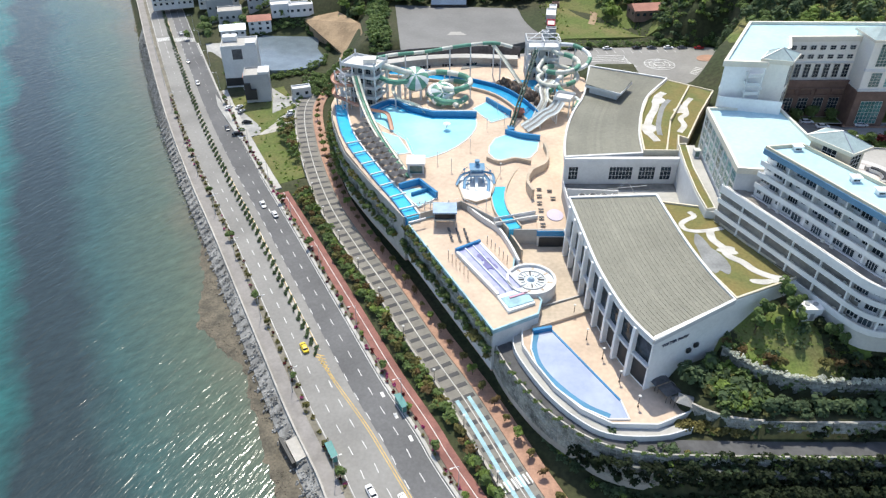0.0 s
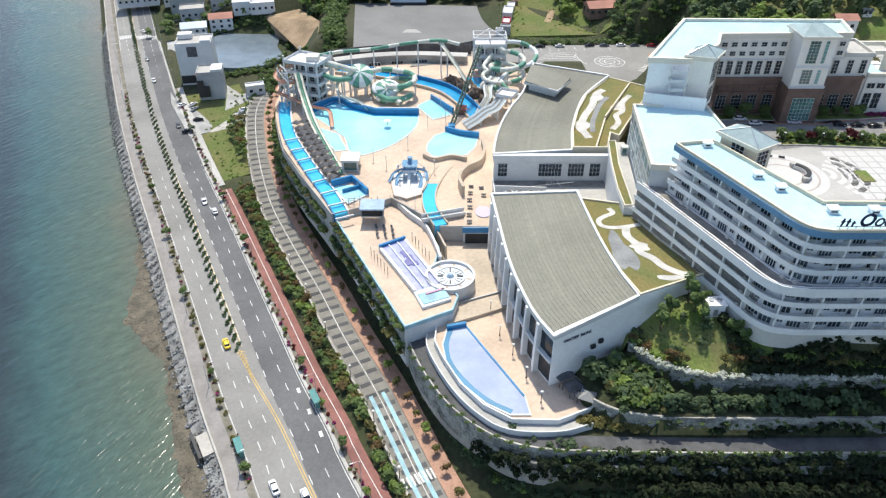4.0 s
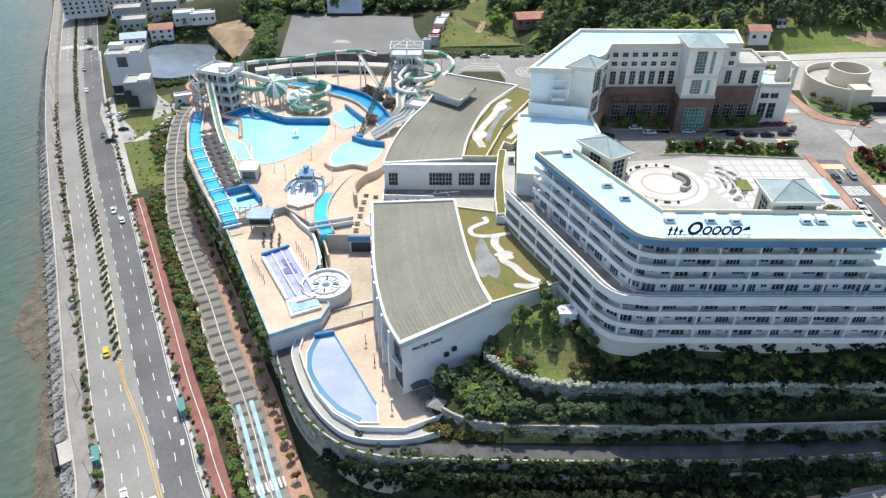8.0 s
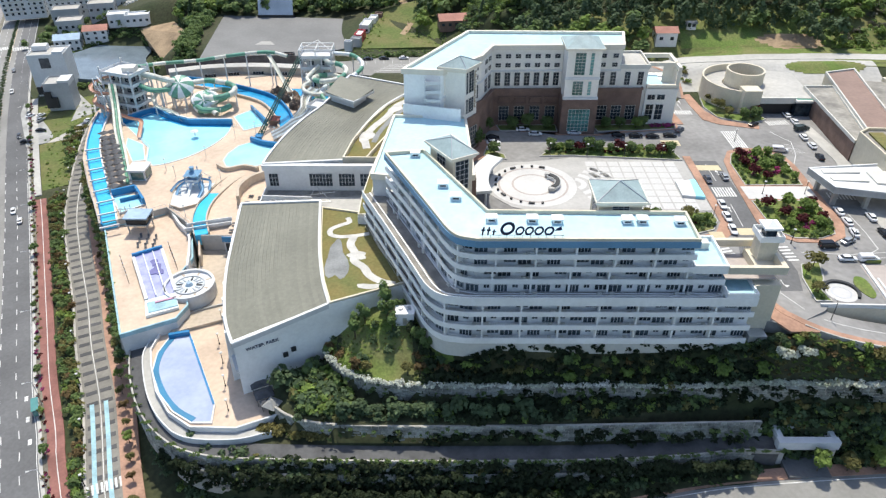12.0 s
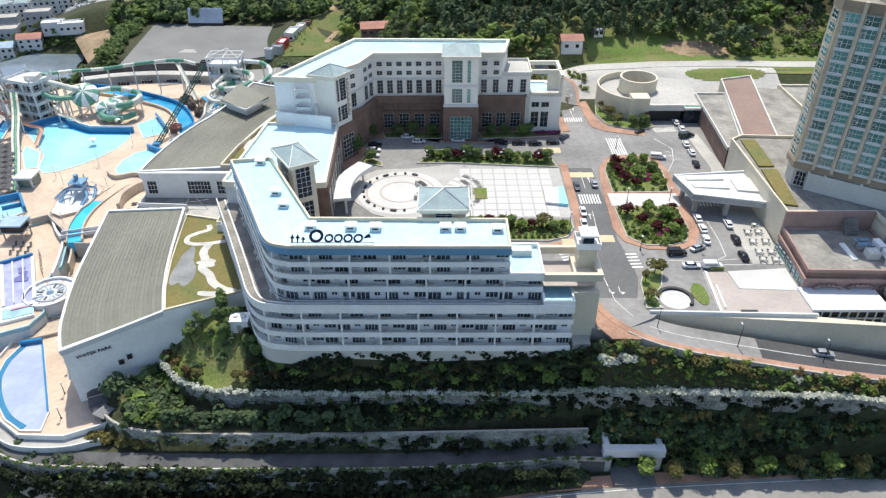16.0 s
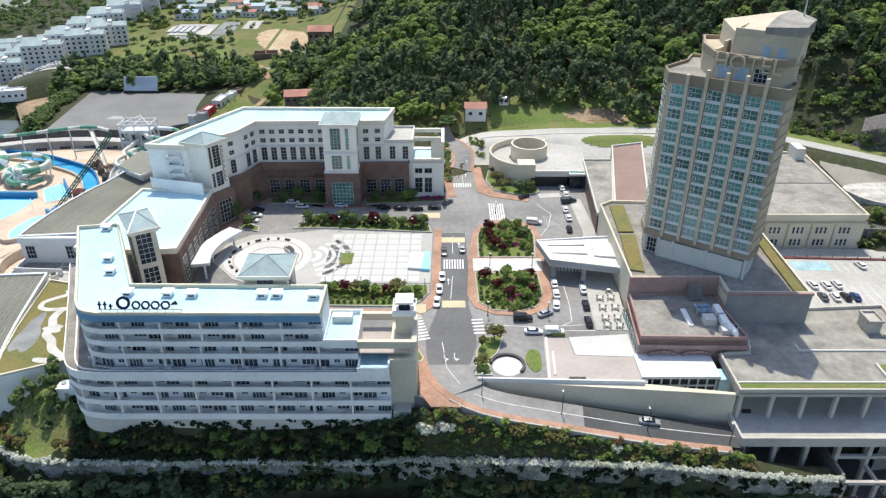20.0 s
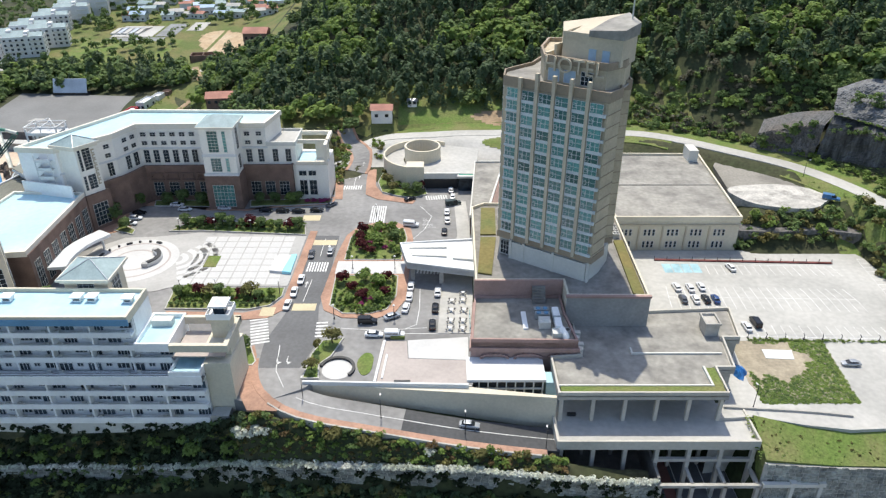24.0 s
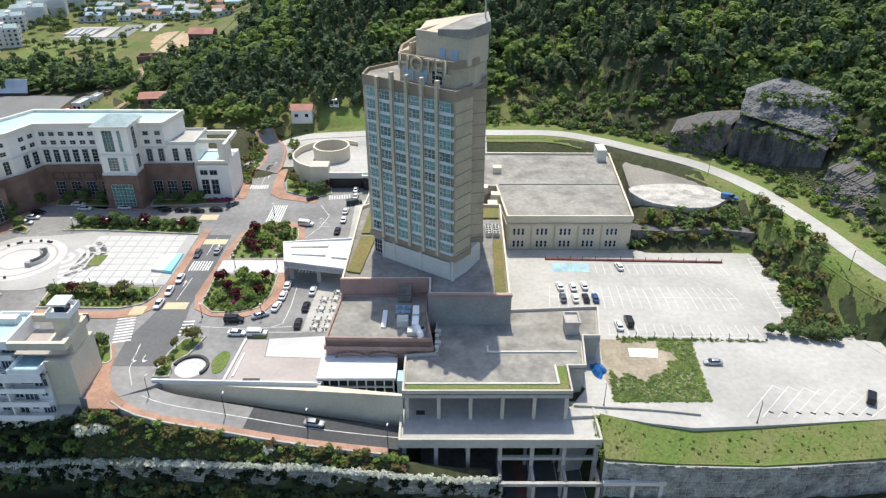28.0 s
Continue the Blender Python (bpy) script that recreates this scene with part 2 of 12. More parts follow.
# ---- building tools ----
class Form:
    """Gathers verts and faces of one mesh."""

    def __init__(self):
        self.v, self.f = [], []

    def add(self, vs, fs):
        k = len(self.v)
        self.v += [tuple(p) for p in vs]
        self.f += [tuple(i + k for i in q) for q in fs]
        return self

    def box(self, x0, x1, y0, y1, z0, z1):
        return self.prism([(x0, y0), (x1, y0), (x1, y1), (x0, y1)], z0, z1)

    def prism(self, poly, z0, z1):
        """A solid over a plan polygon; z0 and z1 may be functions of x, y."""
        n = len(poly)
        area = sum(poly[i][0] * poly[(i + 1) % n][1] - poly[(i + 1) % n][0] * poly[i][1] for i in range(n))
        if area < 0:
            poly = poly[::-1]
        lo = z0 if callable(z0) else lambda x, y: z0
        hi = z1 if callable(z1) else lambda x, y: z1
        vs = [(x, y, lo(x, y)) for x, y in poly] + [(x, y, hi(x, y)) for x, y in poly]
        fs = [tuple(range(n - 1, -1, -1)), tuple(range(n, 2 * n))] + [(i, (i + 1) % n, n + (i + 1) % n, n + i) for i in range(n)]
        return self.add(vs, fs)

    def bar(self, a, b, w, z0, z1):
        """An upright slab along the plan line from a to b, w thick."""
        dx, dy = b[0] - a[0], b[1] - a[1]
        d = math.hypot(dx, dy) or 1
        ox, oy = -dy / d * w / 2, dx / d * w / 2
        return self.prism([(a[0] + ox, a[1] + oy), (a[0] - ox, a[1] - oy), (b[0] - ox, b[1] - oy), (b[0] + ox, b[1] + oy)], z0, z1)

    def cyl(self, x, y, z0, z1, r, n=10, r1=None):
        r1 = r if r1 is None else r1
        ring = [(math.cos(2 * math.pi * i / n), math.sin(2 * math.pi * i / n)) for i in range(n)]
        vs = [(x + r * c, y + r * s, z0) for c, s in ring] + [(x + r1 * c, y + r1 * s, z1) for c, s in ring]
        fs = [tuple(range(n - 1, -1, -1)), tuple(range(n, 2 * n))] + [(i, (i + 1) % n, n + (i + 1) % n, n + i) for i in range(n)]
        return self.add(vs, fs)

    def tube(self, path, r, n=8, half=False):
        """A round tube (or an open half trough) along 3D points."""
        pts = [Vector(p) for p in path]
        span = math.pi if half else 2 * math.pi
        cnt = n + 1 if half else n
        rings = []
        for i, p in enumerate(pts):
            t = (pts[min(i + 1, len(pts) - 1)] - pts[max(i - 1, 0)]).normalized()
            side = t.cross(Vector((0, 0, 1)))
            side = side.normalized() if side.length > 1e-4 else Vector((1, 0, 0))
            up = side.cross(t)
            rings.append([p + r * (math.cos(math.pi + span * k / n) * side + math.sin(math.pi + span * k / n) * up) for k in range(cnt)])
        vs = [q for ring in rings for q in ring]
        fs = []
        for i in range(len(pts) - 1):
            for k in range(n):
                a, b = i * cnt + k, i * cnt + (k + 1) % cnt
                fs.append((a, b, b + cnt, a + cnt))
        if half:
            inner = [p + Vector((0, 0, 0.12)) for p in vs]
            base = len(vs)
            vs += inner
            fs += [tuple(base + i for i in q[::-1]) for q in fs]
        return self.add(vs, fs)

    def hip(self, x0, x1, y0, y1, z0, z1, lap=0.6, ridge=0.0):
        """A hipped roof over a rectangle."""
        x0, x1, y0, y1 = x0 - lap, x1 + lap, y0 - lap, y1 + lap
        cx, cy = (x0 + x1) / 2, (y0 + y1) / 2
        vs = [(x0, y0, z0), (x1, y0, z0), (x1, y1, z0), (x0, y1, z0), (cx - ridge / 2, cy, z1), (cx + ridge / 2, cy, z1)]
        return self.add(vs, [(0, 1, 5, 4), (1, 2, 5), (2, 3, 4, 5), (3, 0, 4), (3, 2, 1, 0)])

    def gable(self, x0, x1, y0, y1, z0, z1):
        cy = (y0 + y1) / 2
        vs = [(x0, y0, z0), (x1, y0, z0), (x1, y1, z0), (x0, y1, z0), (x0, cy, z1), (x1, cy, z1)]
        return self.add(vs, [(0, 1, 5, 4), (2, 3, 4, 5), (1, 2, 5), (3, 0, 4), (3, 2, 1, 0)])

    def mesh(self, name, material):
        me = bpy.data.meshes.new(name)
        me.from_pydata(self.v, [], self.f)
        me.materials.append(material)
        me.update()
        return me


def place_of(ob):
    m = ob.matrix_basis.copy()
    while ob.parent:
        m = ob.parent.matrix_basis @ ob.matrix_parent_inverse @ m
        ob = ob.parent
    return m


def thing(name, x, y, z, label, category, group="", kind="", turn=0):
    ob = new(name)
    ob.empty_display_size = 0.5
    ob.matrix_basis = pose(x, y, z, 0, 0, turn)
    return tagged(ob, label, category, group, kind)


def part(name, form, material, parent, label="", local=False, kind=""):
    """One mesh under a thing or a part. local: the mesh is in the parent's own axes, else in the world's."""
    data = form.mesh(name, material) if isinstance(form, Form) else form
    ob = new(name, data)
    ob.parent = parent
    if not local:
        ob.matrix_parent_inverse = place_of(parent).inverted()
    return tagged(ob, label, kind=kind)


def solid(name, form, material, label, category="", kind="structure", group=""):
    return tagged(new(name, form.mesh(name, material)), label, category, group, kind)


def smooth_line(pts, step=3.0):
    """Catmull-Rom through plan or space points, about step apart."""
    p = [np.array(q, float) for q in pts]
    p = [2 * p[0] - p[1]] + p + [2 * p[-1] - p[-2]]
    out = []
    for i in range(1, len(p) - 2):
        n = max(2, int(np.linalg.norm(p[i + 1] - p[i]) / step))
        for k in range(n):
            t = k / n
            out.append(0.5 * (2 * p[i] + (p[i + 1] - p[i - 1]) * t + (2 * p[i - 1] - 5 * p[i] + 4 * p[i + 1] - p[i + 2]) * t * t + (3 * p[i] - p[i - 1] - 3 * p[i + 1] + p[i + 2]) * t ** 3))
    out.append(p[-2])
    return out


def sides(line, off):
    """The plan line shifted sideways: off to the right of its way."""
    out = []
    for i, p in enumerate(line):
        t = line[min(i + 1, len(line) - 1)] - line[max(i - 1, 0)]
        t = t[:2] / (np.linalg.norm(t[:2]) or 1)
        out.append(np.array((p[0] + t[1] * off, p[1] - t[0] * off)))
    return out


def ribbon(line, a, b, z0, z1, form=None):
    """A slab that follows a plan line, from offset a to offset b; z0 and z1 may be functions of x, y."""
    f = form or Form()
    lo = z0 if callable(z0) else lambda x, y: z0
    hi = z1 if callable(z1) else lambda x, y: z1
    l, r = sides(line, a), sides(line, b)
    n = len(line)
    vs = []
    for p, q in zip(l, r):
        vs += [(p[0], p[1], lo(*p)), (q[0], q[1], lo(*q)), (q[0], q[1], hi(*q)), (p[0], p[1], hi(*p))]
    fs = [(0, 1, 2, 3), (4 * n - 1, 4 * n - 2, 4 * n - 3, 4 * n - 4)]
    for i in range(n - 1):
        k = 4 * i
        for s in range(4):
            fs.append((k + (s + 1) % 4, k + s, k + 4 + s, k + 4 + (s + 1) % 4))
    return f.add(vs, fs)


def arc(cx, cy, r, a0, a1, n=16):
    return [(cx + r * math.cos(radians(a0 + (a1 - a0) * i / n)), cy + r * math.sin(radians(a0 + (a1 - a0) * i / n))) for i in range(n + 1)]


def blob(cx, cy, rx, ry, n=28, wob=0.12, seed=1, turn=0.0):
    """An uneven rounded plan outline."""
    rnd = random.Random(seed)
    ph = [rnd.uniform(0, 6.3) for _ in range(3)]
    out = []
    for i in range(n):
        a = 2 * math.pi * i / n
        r = 1 + wob * (math.sin(2 * a + ph[0]) * 0.5 + math.sin(3 * a + ph[1]) + 0.5 * math.sin(5 * a + ph[2]))
        x, y = rx * r * math.cos(a), ry * r * math.sin(a)
        out.append((cx + x * math.cos(turn) - y * math.sin(turn), cy + x * math.sin(turn) + y * math.cos(turn)))
    return out


def inset(poly, d):
    """Shrinks a plan polygon by d."""
    n = len(poly)
    area = sum(poly[i][0] * poly[(i + 1) % n][1] - poly[(i + 1) % n][0] * poly[i][1] for i in range(n))
    s = 1 if area > 0 else -1
    out = []
    for i in range(n):
        a, b, c = (np.array(poly[j % n], float) for j in (i - 1, i, i + 1))
        u, w = (b - a) / (np.linalg.norm(b - a) or 1), (c - b) / (np.linalg.norm(c - b) or 1)
        nu, nw = np.array((-u[1], u[0])) * s, np.array((-w[1], w[0])) * s
        k = nu + nw
        out.append(tuple(b + k / max(0.4, k @ k / 2) * d))
    return out


def rim(poly, w, z0, z1, form=None):
    """A kerb or parapet round a plan polygon, w thick, inside its outline."""
    f = form or Form()
    n = len(poly)
    q = inset(poly, w)
    top = z1 if callable(z1) else lambda x, y: z1
    vs = [(*p, z0) for p in poly] + [(*p, top(*p)) for p in poly] + [(*p, top(*p)) for p in q] + [(*p, z0) for p in q]
    fs = []
    for i in range(n):
        j = (i + 1) % n
        fs += [(i, j, n + j, n + i), (n + i, n + j, 2 * n + j, 2 * n + i), (2 * n + i, 2 * n + j, 3 * n + j, 3 * n + i)]
    return f.add(vs, fs)


SHARED = {}


def shared(key, make):
    if key not in SHARED:
        SHARED[key] = make()
    return SHARED[key]


def window(parent, x, y, z, w, h, turn, glass=None, cols=2, rows=1, bar=0.09, frame_mat=None, depth=0.12):
    """A window with its sill line at z: a pane and, under it, a frame with glazing bars. turn: degrees of its outward side from -y."""
    glass, frame_mat = glass or GLASS, frame_mat or WHITE
    gm = shared(("pane", w, h, glass.name, depth), lambda: Form().box(-w / 2, w / 2, -depth, 0.05, 0, h).mesh("window", glass))

    def bars():
        f = Form()
        d = depth + 0.05
        for i in range(cols + 1):
            cx = -w / 2 + w * i / cols
            f.box(cx - bar / 2, cx + bar / 2, -d, -depth + 0.01, 0, h)
        for j in range(rows + 1):
            cz = h * j / rows
            f.box(-w / 2, w / 2, -d - 0.01, -depth + 0.005, cz - bar / 2, cz + bar / 2)
        return f.mesh("window_frame", frame_mat)

    fm = shared(("bars", w, h, cols, rows, bar, frame_mat.name, depth), bars)
    ob = part("window", gm, glass, parent)
    ob.matrix_basis = pose(x, y, z, 0, 0, turn)
    part("window_frame", fm, frame_mat, ob, local=True)
    return ob


def along(line):
    """Arc-length walker of a plan line: at(s) gives the place and the outward turn (right of its way is outward)."""
    p = [np.array(q[:2], float) for q in line]
    seg = [np.linalg.norm(b - a) for a, b in zip(p, p[1:])]
    cum = np.concatenate([[0], np.cumsum(seg)])

    def at(s):
        i = min(len(seg) - 1, max(0, int(np.searchsorted(cum, s, side="right") - 1)))
        t = (p[i + 1] - p[i]) / seg[i]
        q = p[i] + t * (s - cum[i])
        return q, math.degrees(math.atan2(t[1], t[0])), t

    return at, float(cum[-1])


def word(parent, text, name, size, m, material, depth=0.3):
    """Raised letters, turned to a mesh, as a part."""
    cu = bpy.data.curves.new("letters", "FONT")
    cu.body, cu.size, cu.extrude, cu.align_x = text, size, depth / 2, "CENTER"
    tmp = bpy.data.objects.new("letters_tmp", cu)
    scene.collection.objects.link(tmp)
    bpy.context.view_layer.update()
    me = bpy.data.meshes.new_from_object(tmp.evaluated_get(bpy.context.evaluated_depsgraph_get()))
    bpy.data.objects.remove(tmp)
    me.materials.clear()
    me.materials.append(material)
    ob = part(name, me, material, parent, "raised letters")
    ob.matrix_basis = m
    return ob


# ---- land ----
def ss(a, b, v):
    t = min(1.0, max(0.0, (v - a) / (b - a)))
    return t * t * (3 - 2 * t)


ROAD_Y = (60, 102, 114, 133, 155, 183, 217, 260, 317, 394, 500, 600, 700)
ROAD_X = (14, -10, -16, -26.5, -37.5, -51.5, -68.5, -90.5, -118, -152, -197, -240, -284)
road_line = smooth_line(list(zip(ROAD_X, ROAD_Y)), 4)
board_line = smooth_line([(32, 76), (26, 86), (18, 102), (10.5, 119), (4, 133), (-6.5, 153), (-16.5, 174), (-30.5, 201), (-44.5, 231), (-58.5, 274), (-66, 312), (-61, 338), (-45, 352)], 3)
bank_line = smooth_line([(-42, 330), (-47, 305), (-40, 272), (-31, 243), (-15, 211), (-2, 184), (10, 156), (19, 136), (26, 120), (34, 107.5), (44, 101), (60, 98.5), (95, 98.5), (130, 99.5), (160, 103.5), (200, 105.5), (245, 106), (300, 107), (360, 110), (430, 116)], 4)
RY = np.array([p[1] for p in road_line])
RX = np.array([p[0] for p in road_line])
BY = np.array([p[1] for p in board_line[:-12]])
BX = np.array([p[0] for p in board_line[:-12]])
BANK = np.array([p[:2] for p in bank_line])


def road_x(y):
    return float(np.interp(y, RY, RX))


def board_x(y):
    return float(np.interp(y, BY, BX))


def road_z(y):
    return 3.0 + 5.0 * ss(250, 390, y)


def bank_d(x, y):
    """Distance from the foot of the bank, positive uphill."""
    a, b = BANK[:-1], BANK[1:]
    ab = b - a
    p = np.array((x, y))
    t = np.clip(((p - a) * ab).sum(1) / (ab * ab).sum(1), 0, 1)
    q = p - (a + ab * t[:, None])
    d = np.hypot(q[:, 0], q[:, 1])
    i = int(d.argmin())
    side = ab[i, 0] * q[i, 1] - ab[i, 1] * q[i, 0]
    return float(d[i]) * (1 if side > 0 else -1)


BANK_D = (-9, -5, 0, 0.7, 4, 8, 8.6, 14, 14.6, 21, 26)
BANK_Z = (3.6, 4.6, 6.5, 12.6, 16.6, 16.8, 22.2, 24.6, 27.6, 34.6, 35)


back_line = smooth_line([(178, 256), (183, 275), (196, 284), (220, 282), (250, 282), (279, 281), (300, 280.5), (315.5, 274), (334.5, 259.5), (352, 244.2), (364.4, 223), (371.8, 197), (375.8, 174), (381, 158), (396, 138), (410, 118)], 4)
BACKROAD = np.array([p[:2] for p in back_line])
wall_line = smooth_line([(69, 126), (72.5, 121), (78, 117), (88, 114.6), (105, 114), (135, 114.4), (160, 113.9), (172, 112.7), (186, 110.4), (205, 109.4), (226, 108.3), (250, 107.2), (258, 107.6), (267.4, 109.0)], 3)
WALL1 = np.array([p[:2] for p in wall_line])


def wall_top(x):
    return float(np.interp(x, (158, 186, 226, 250, 267), (27.8, 32.6, 33.0, 31.2, 28.6)))


def line_d(line, x, y):
    """Signed distance from a plan line, positive to the left of its way."""
    a, ab = line[:-1], line[1:] - line[:-1]
    p = np.array((x, y))
    t = np.clip(((p - a) * ab).sum(1) / (ab * ab).sum(1), 0, 1)
    q = p - (a + ab * t[:, None])
    d = np.hypot(q[:, 0], q[:, 1])
    i = int(d.argmin())
    return float(d[i]) * (1 if ab[i, 0] * q[i, 1] - ab[i, 1] * q[i, 0] > 0 else -1)


def hill_road_z(x):
    return float(np.interp(x, (178, 196, 225, 260, 385), (42.2, 45, 47.6, 48, 47.5)))


def front_z(x):
    return float(np.interp(x, (40, 70, 127, 163, 188, 245, 330, 430), (3, 5, 9.3, 11.8, 12.8, 14.5, 23, 26)))


def land_z(x, y):
    """Height of the ground sheet."""
    rx = road_x(y)
    west = rx - 12.6
    rz = road_z(y)
    if x < west - 5:
        return float(np.interp(west - 5 - x, (0, 3.4, 4.6, 7.4, 24, 70), (rz - 1.0, 0.2, -0.6, -1.2, -2.2, -6.0)))
    d = bank_d(x, y)
    flat = rz - 0.12
    lot = 29.9
    # behind the boardwalk and road: field, pond and houses
    if y > 250:
        field = flat + 2.2 * ss(5, 40, x - rx - 18) * ss(235, 300, y)
        field = field + (lot - field) * ss(-62, -36, x) * ss(320, 345, y) if x < 60 else field
    else:
        field = flat + 1.7 * ss(19, 30, x - rx)
    if x < 60 and y > 330:
        low = field
    else:
        k = float(np.interp(d, BANK_D, BANK_Z)) if d > -9 else flat
        water_park = ss(68, 52, x)
        k = min(k, 16.8 + (k - 16.8) * (1 - water_park)) if k > 16.8 else k
        low = (k if d > 0 else max(min(field, 5.0), k) if d > -9 else field) if x < 120 else float(k)
        if y < 118 and x > 34:
            fz = front_z(x)
            low = fz + float(np.interp(d, (-9, -5, 0), (-0.2, 0.1, 1.5) if x < 170 else (-0.5, -0.5, -0.4))) if d < 0 else max(float(k), fz + 1.5)
    if x > 165 and d > 0:
        fz, rz_ = front_z(x), float(np.interp(x, (178, 186, 205, 225, 246, 250, 268, 290), (41.4, 41, 39.0, 36.6, 34.2, 31.5, 28.6, 25)))
        de = line_d(WALL1, x, y)
        wt = wall_top(x)
        east_bank = wt - 0.5 + (rz_ - wt + 0.5) * min(1.0, max(0.0, (de - 0.3) / 3.9)) if de > 0.1 else float(np.interp(-de, (0, 1.2, 2.6, 3.9, 4.8), (wt - 5.4, wt - 7.6, fz + 5, fz + 0.9, fz - 0.5)))
        if y > float(np.interp(x, (176, 186, 192, 205, 225, 246, 268), (118.5, 115.4, 114.2, 113.6, 111.7, 110.9, 112.6))):
            east_bank = rz_ - 2.2
        low = low + (east_bank - low) * ss(165, 178, x) if x < 268 else fz - 0.3 if x < 291 and y < 127 else float(np.interp(y, (105, 107, 109.4, 110.6, 113.2), (fz + 1, fz + 4, 22.6, 25, 25)))
    # the high ground inland
    inner = ss(100, 118, x) * ss(135, 150, y)
    low = low + (41.2 - low) * inner * ss(283, 268, x) if low < 41.2 else low
    park = ss(278, 286, x) * ss(110, 118, y)
    low = low + (35.5 - low) * park
    back = 42 + 6 * ss(252, 280, y) + 0.36 * max(0.0, y - 292) * ss(110, 210, x)
    low = low + (back - low) * ss(232, 262, y) * ss(95, 125, x)
    if 36 < x < 81.5 and 160 < y < 214:
        low = min(low, 29.0)
    if 56 < x < 173 and 101.4 < y < float(np.interp(x, (56, 64, 74, 95, 130, 173), (112, 108.8, 107.0, 106.5, 107.0, 108.2))):
        low = min(low, 16.8)
    if 84 < x < 150:
        low = low + (lot - low) * ss(272, 281, y) * ss(340, 333, y) * ss(5, -1, x - float(np.interp(y, (276, 286, 301, 320, 334), (102, 110, 121, 132, 134))))
    mid = ss(196, 214, y) * ss(316, 326, x)
    low = low + (45 - low) * mid * ss(368, 352, x) if low < 45 else low
    if 60 < x < 182 and y < 140:
        d1 = line_d(WALL1, x, y)
        up = wall_top(x) - 0.5 + float(np.interp(x, (92, 108), (7.4, 8.8))) * ss(1.2, float(np.interp(x, (92, 108), (15, 5))), d1)
        if d1 > 0.1 and x > 68.5:
            low = up if x < 172 or low < up else low
        elif d1 > -14 and low > wall_top(x) - 5.5:
            low = wall_top(x) - 5.5
    if (x > 190 and y > 95) or (x > 166 and y > 246):
        dr = line_d(BACKROAD, x, y)
        hz = hill_road_z(x)
        if dr < 0 and x > 340 and y > 152:
            low = max(low, float(np.interp(-dr, (4, 8, 14, 17), (hz, hz - 2.5, 37.5, 34))) if y < 205 else low)
        if dr > 0 and (x > 318 or y > 282):
            far_ = min(1.0, max(0.0, (x - 318) / 20))
            cut = float(np.interp(dr, (5, 11, 16, 26, 36, 70, 260), (hz, hz + 0.8, hz + 4, 59, 71, 86, 125)))
            low = low + (cut - low) * far_
        k = ss(13, 6, abs(dr)) * ss(166, 173, x)
        low = low + (hz - low) * k
    if x < 125 and y > 300:
        far = 30 + 3 * ss(330, 420, y) + 0.05 * max(0.0, y - 420) + 10 * ss(60, 120, x) * ss(330, 400, y) + 9 * ss(85, 130, x) * ss(333, 346, y)
        low = low + (far - low) * ss(300, 330, y) * ss(36, 62, x) if x < 62 else low + (far - low) * ss(282, 312, y) * ss(125, 100, x)
    if y > 400 and x < 60:
        low = low + (32 + 0.05 * (y - 420) - low) * ss(400, 430, y) * ss(-150, -60, x)
    if x > 330 and 117 < y < 150:
        low = 35.5
    if 247 < x < 268.5 and 112.4 < y < 127:
        low = min(low, 21.0)
    if 268 < x < 291 and y < 127:
        low = min(low, front_z(x) - 0.4)
    n = noise.noise((x * 0.03, y * 0.03, 0)) * 1.2 + noise.noise((x * 0.15, y * 0.15, 3)) * 0.3
    return low + n * (ss(275, 300, y) * ss(120, 150, x) + 0.3 * ss(3, 8, d) * (y < 118))


def axis(a, b, step, far):
    mid = list(np.arange(a, b + 0.1, step))
    lo, hi, s = [], [], step
    for _ in range(far):
        s *= 1.35
        lo.insert(0, (lo[0] if lo else a) - s)
        hi.append((hi[-1] if hi else b) + s)
    return lo + mid + hi


def build_land():
    xs, ys = axis(-230, 440, 3.2, 16), axis(70, 560, 3.2, 16)
    ys = [y for y in ys if not 94 < y < 132] + list(np.arange(94.4, 132, 0.8))
    ys.sort()
    nx = len(xs)
    vs = [(x, y, land_z(x, y)) for y in ys for x in xs]
    f = Form()
    f.v = vs
    f.f = [(j * nx + i, j * nx + i + 1, (j + 1) * nx + i + 1, (j + 1) * nx + i) for j in range(len(ys) - 1) for i in range(nx - 1)]
    ob = solid("ground", f, EARTH, "sloping ground of soil, grass and woodland floor", "ground")
    for p in ob.data.polygons:
        p.use_smooth = True
    return ob


ground = build_land()
solid("water", Form().prism([(-3000, -1500), (200, -1500), (200, 70), (60, 90), (-60, 230), (-120, 480), (-600, 3000), (-3000, 3000)], -6, 0.0), SEA,
      "calm greenish blue sea water with small ripples", "sea")

# ---- coast road ----
rz0 = lambda x, y: road_z(y) - 0.5
rz1 = lambda x, y: road_z(y)
VERGE = mat("verge_soil", (0.2, 0.185, 0.145), 0.95, 0.2, 0.2, 1.4, 0.4)
near_road = [p for p in road_line if p[1] < 660]
solid("promenade", ribbon(near_road, -16.2, -12.4, rz0, lambda x, y: road_z(y) + 0.15), PROM, "grey-pink paved seaside promenade", "pavement")
solid("sea_wall", ribbon(near_road, -16.7, -16.2, rz0, lambda x, y: road_z(y) + 0.75), CONC, "low concrete sea wall", "wall")
solid("verge_west", ribbon(near_road, -12.4, -10.7, rz0, lambda x, y: road_z(y) + 0.18), VERGE, "planted kerb strip by the promenade", "verge")
road = solid("road", ribbon(near_road, -10.7, 1.9, rz0, rz1), ASPHL, "worn light grey carriageway with lane lines", "road")
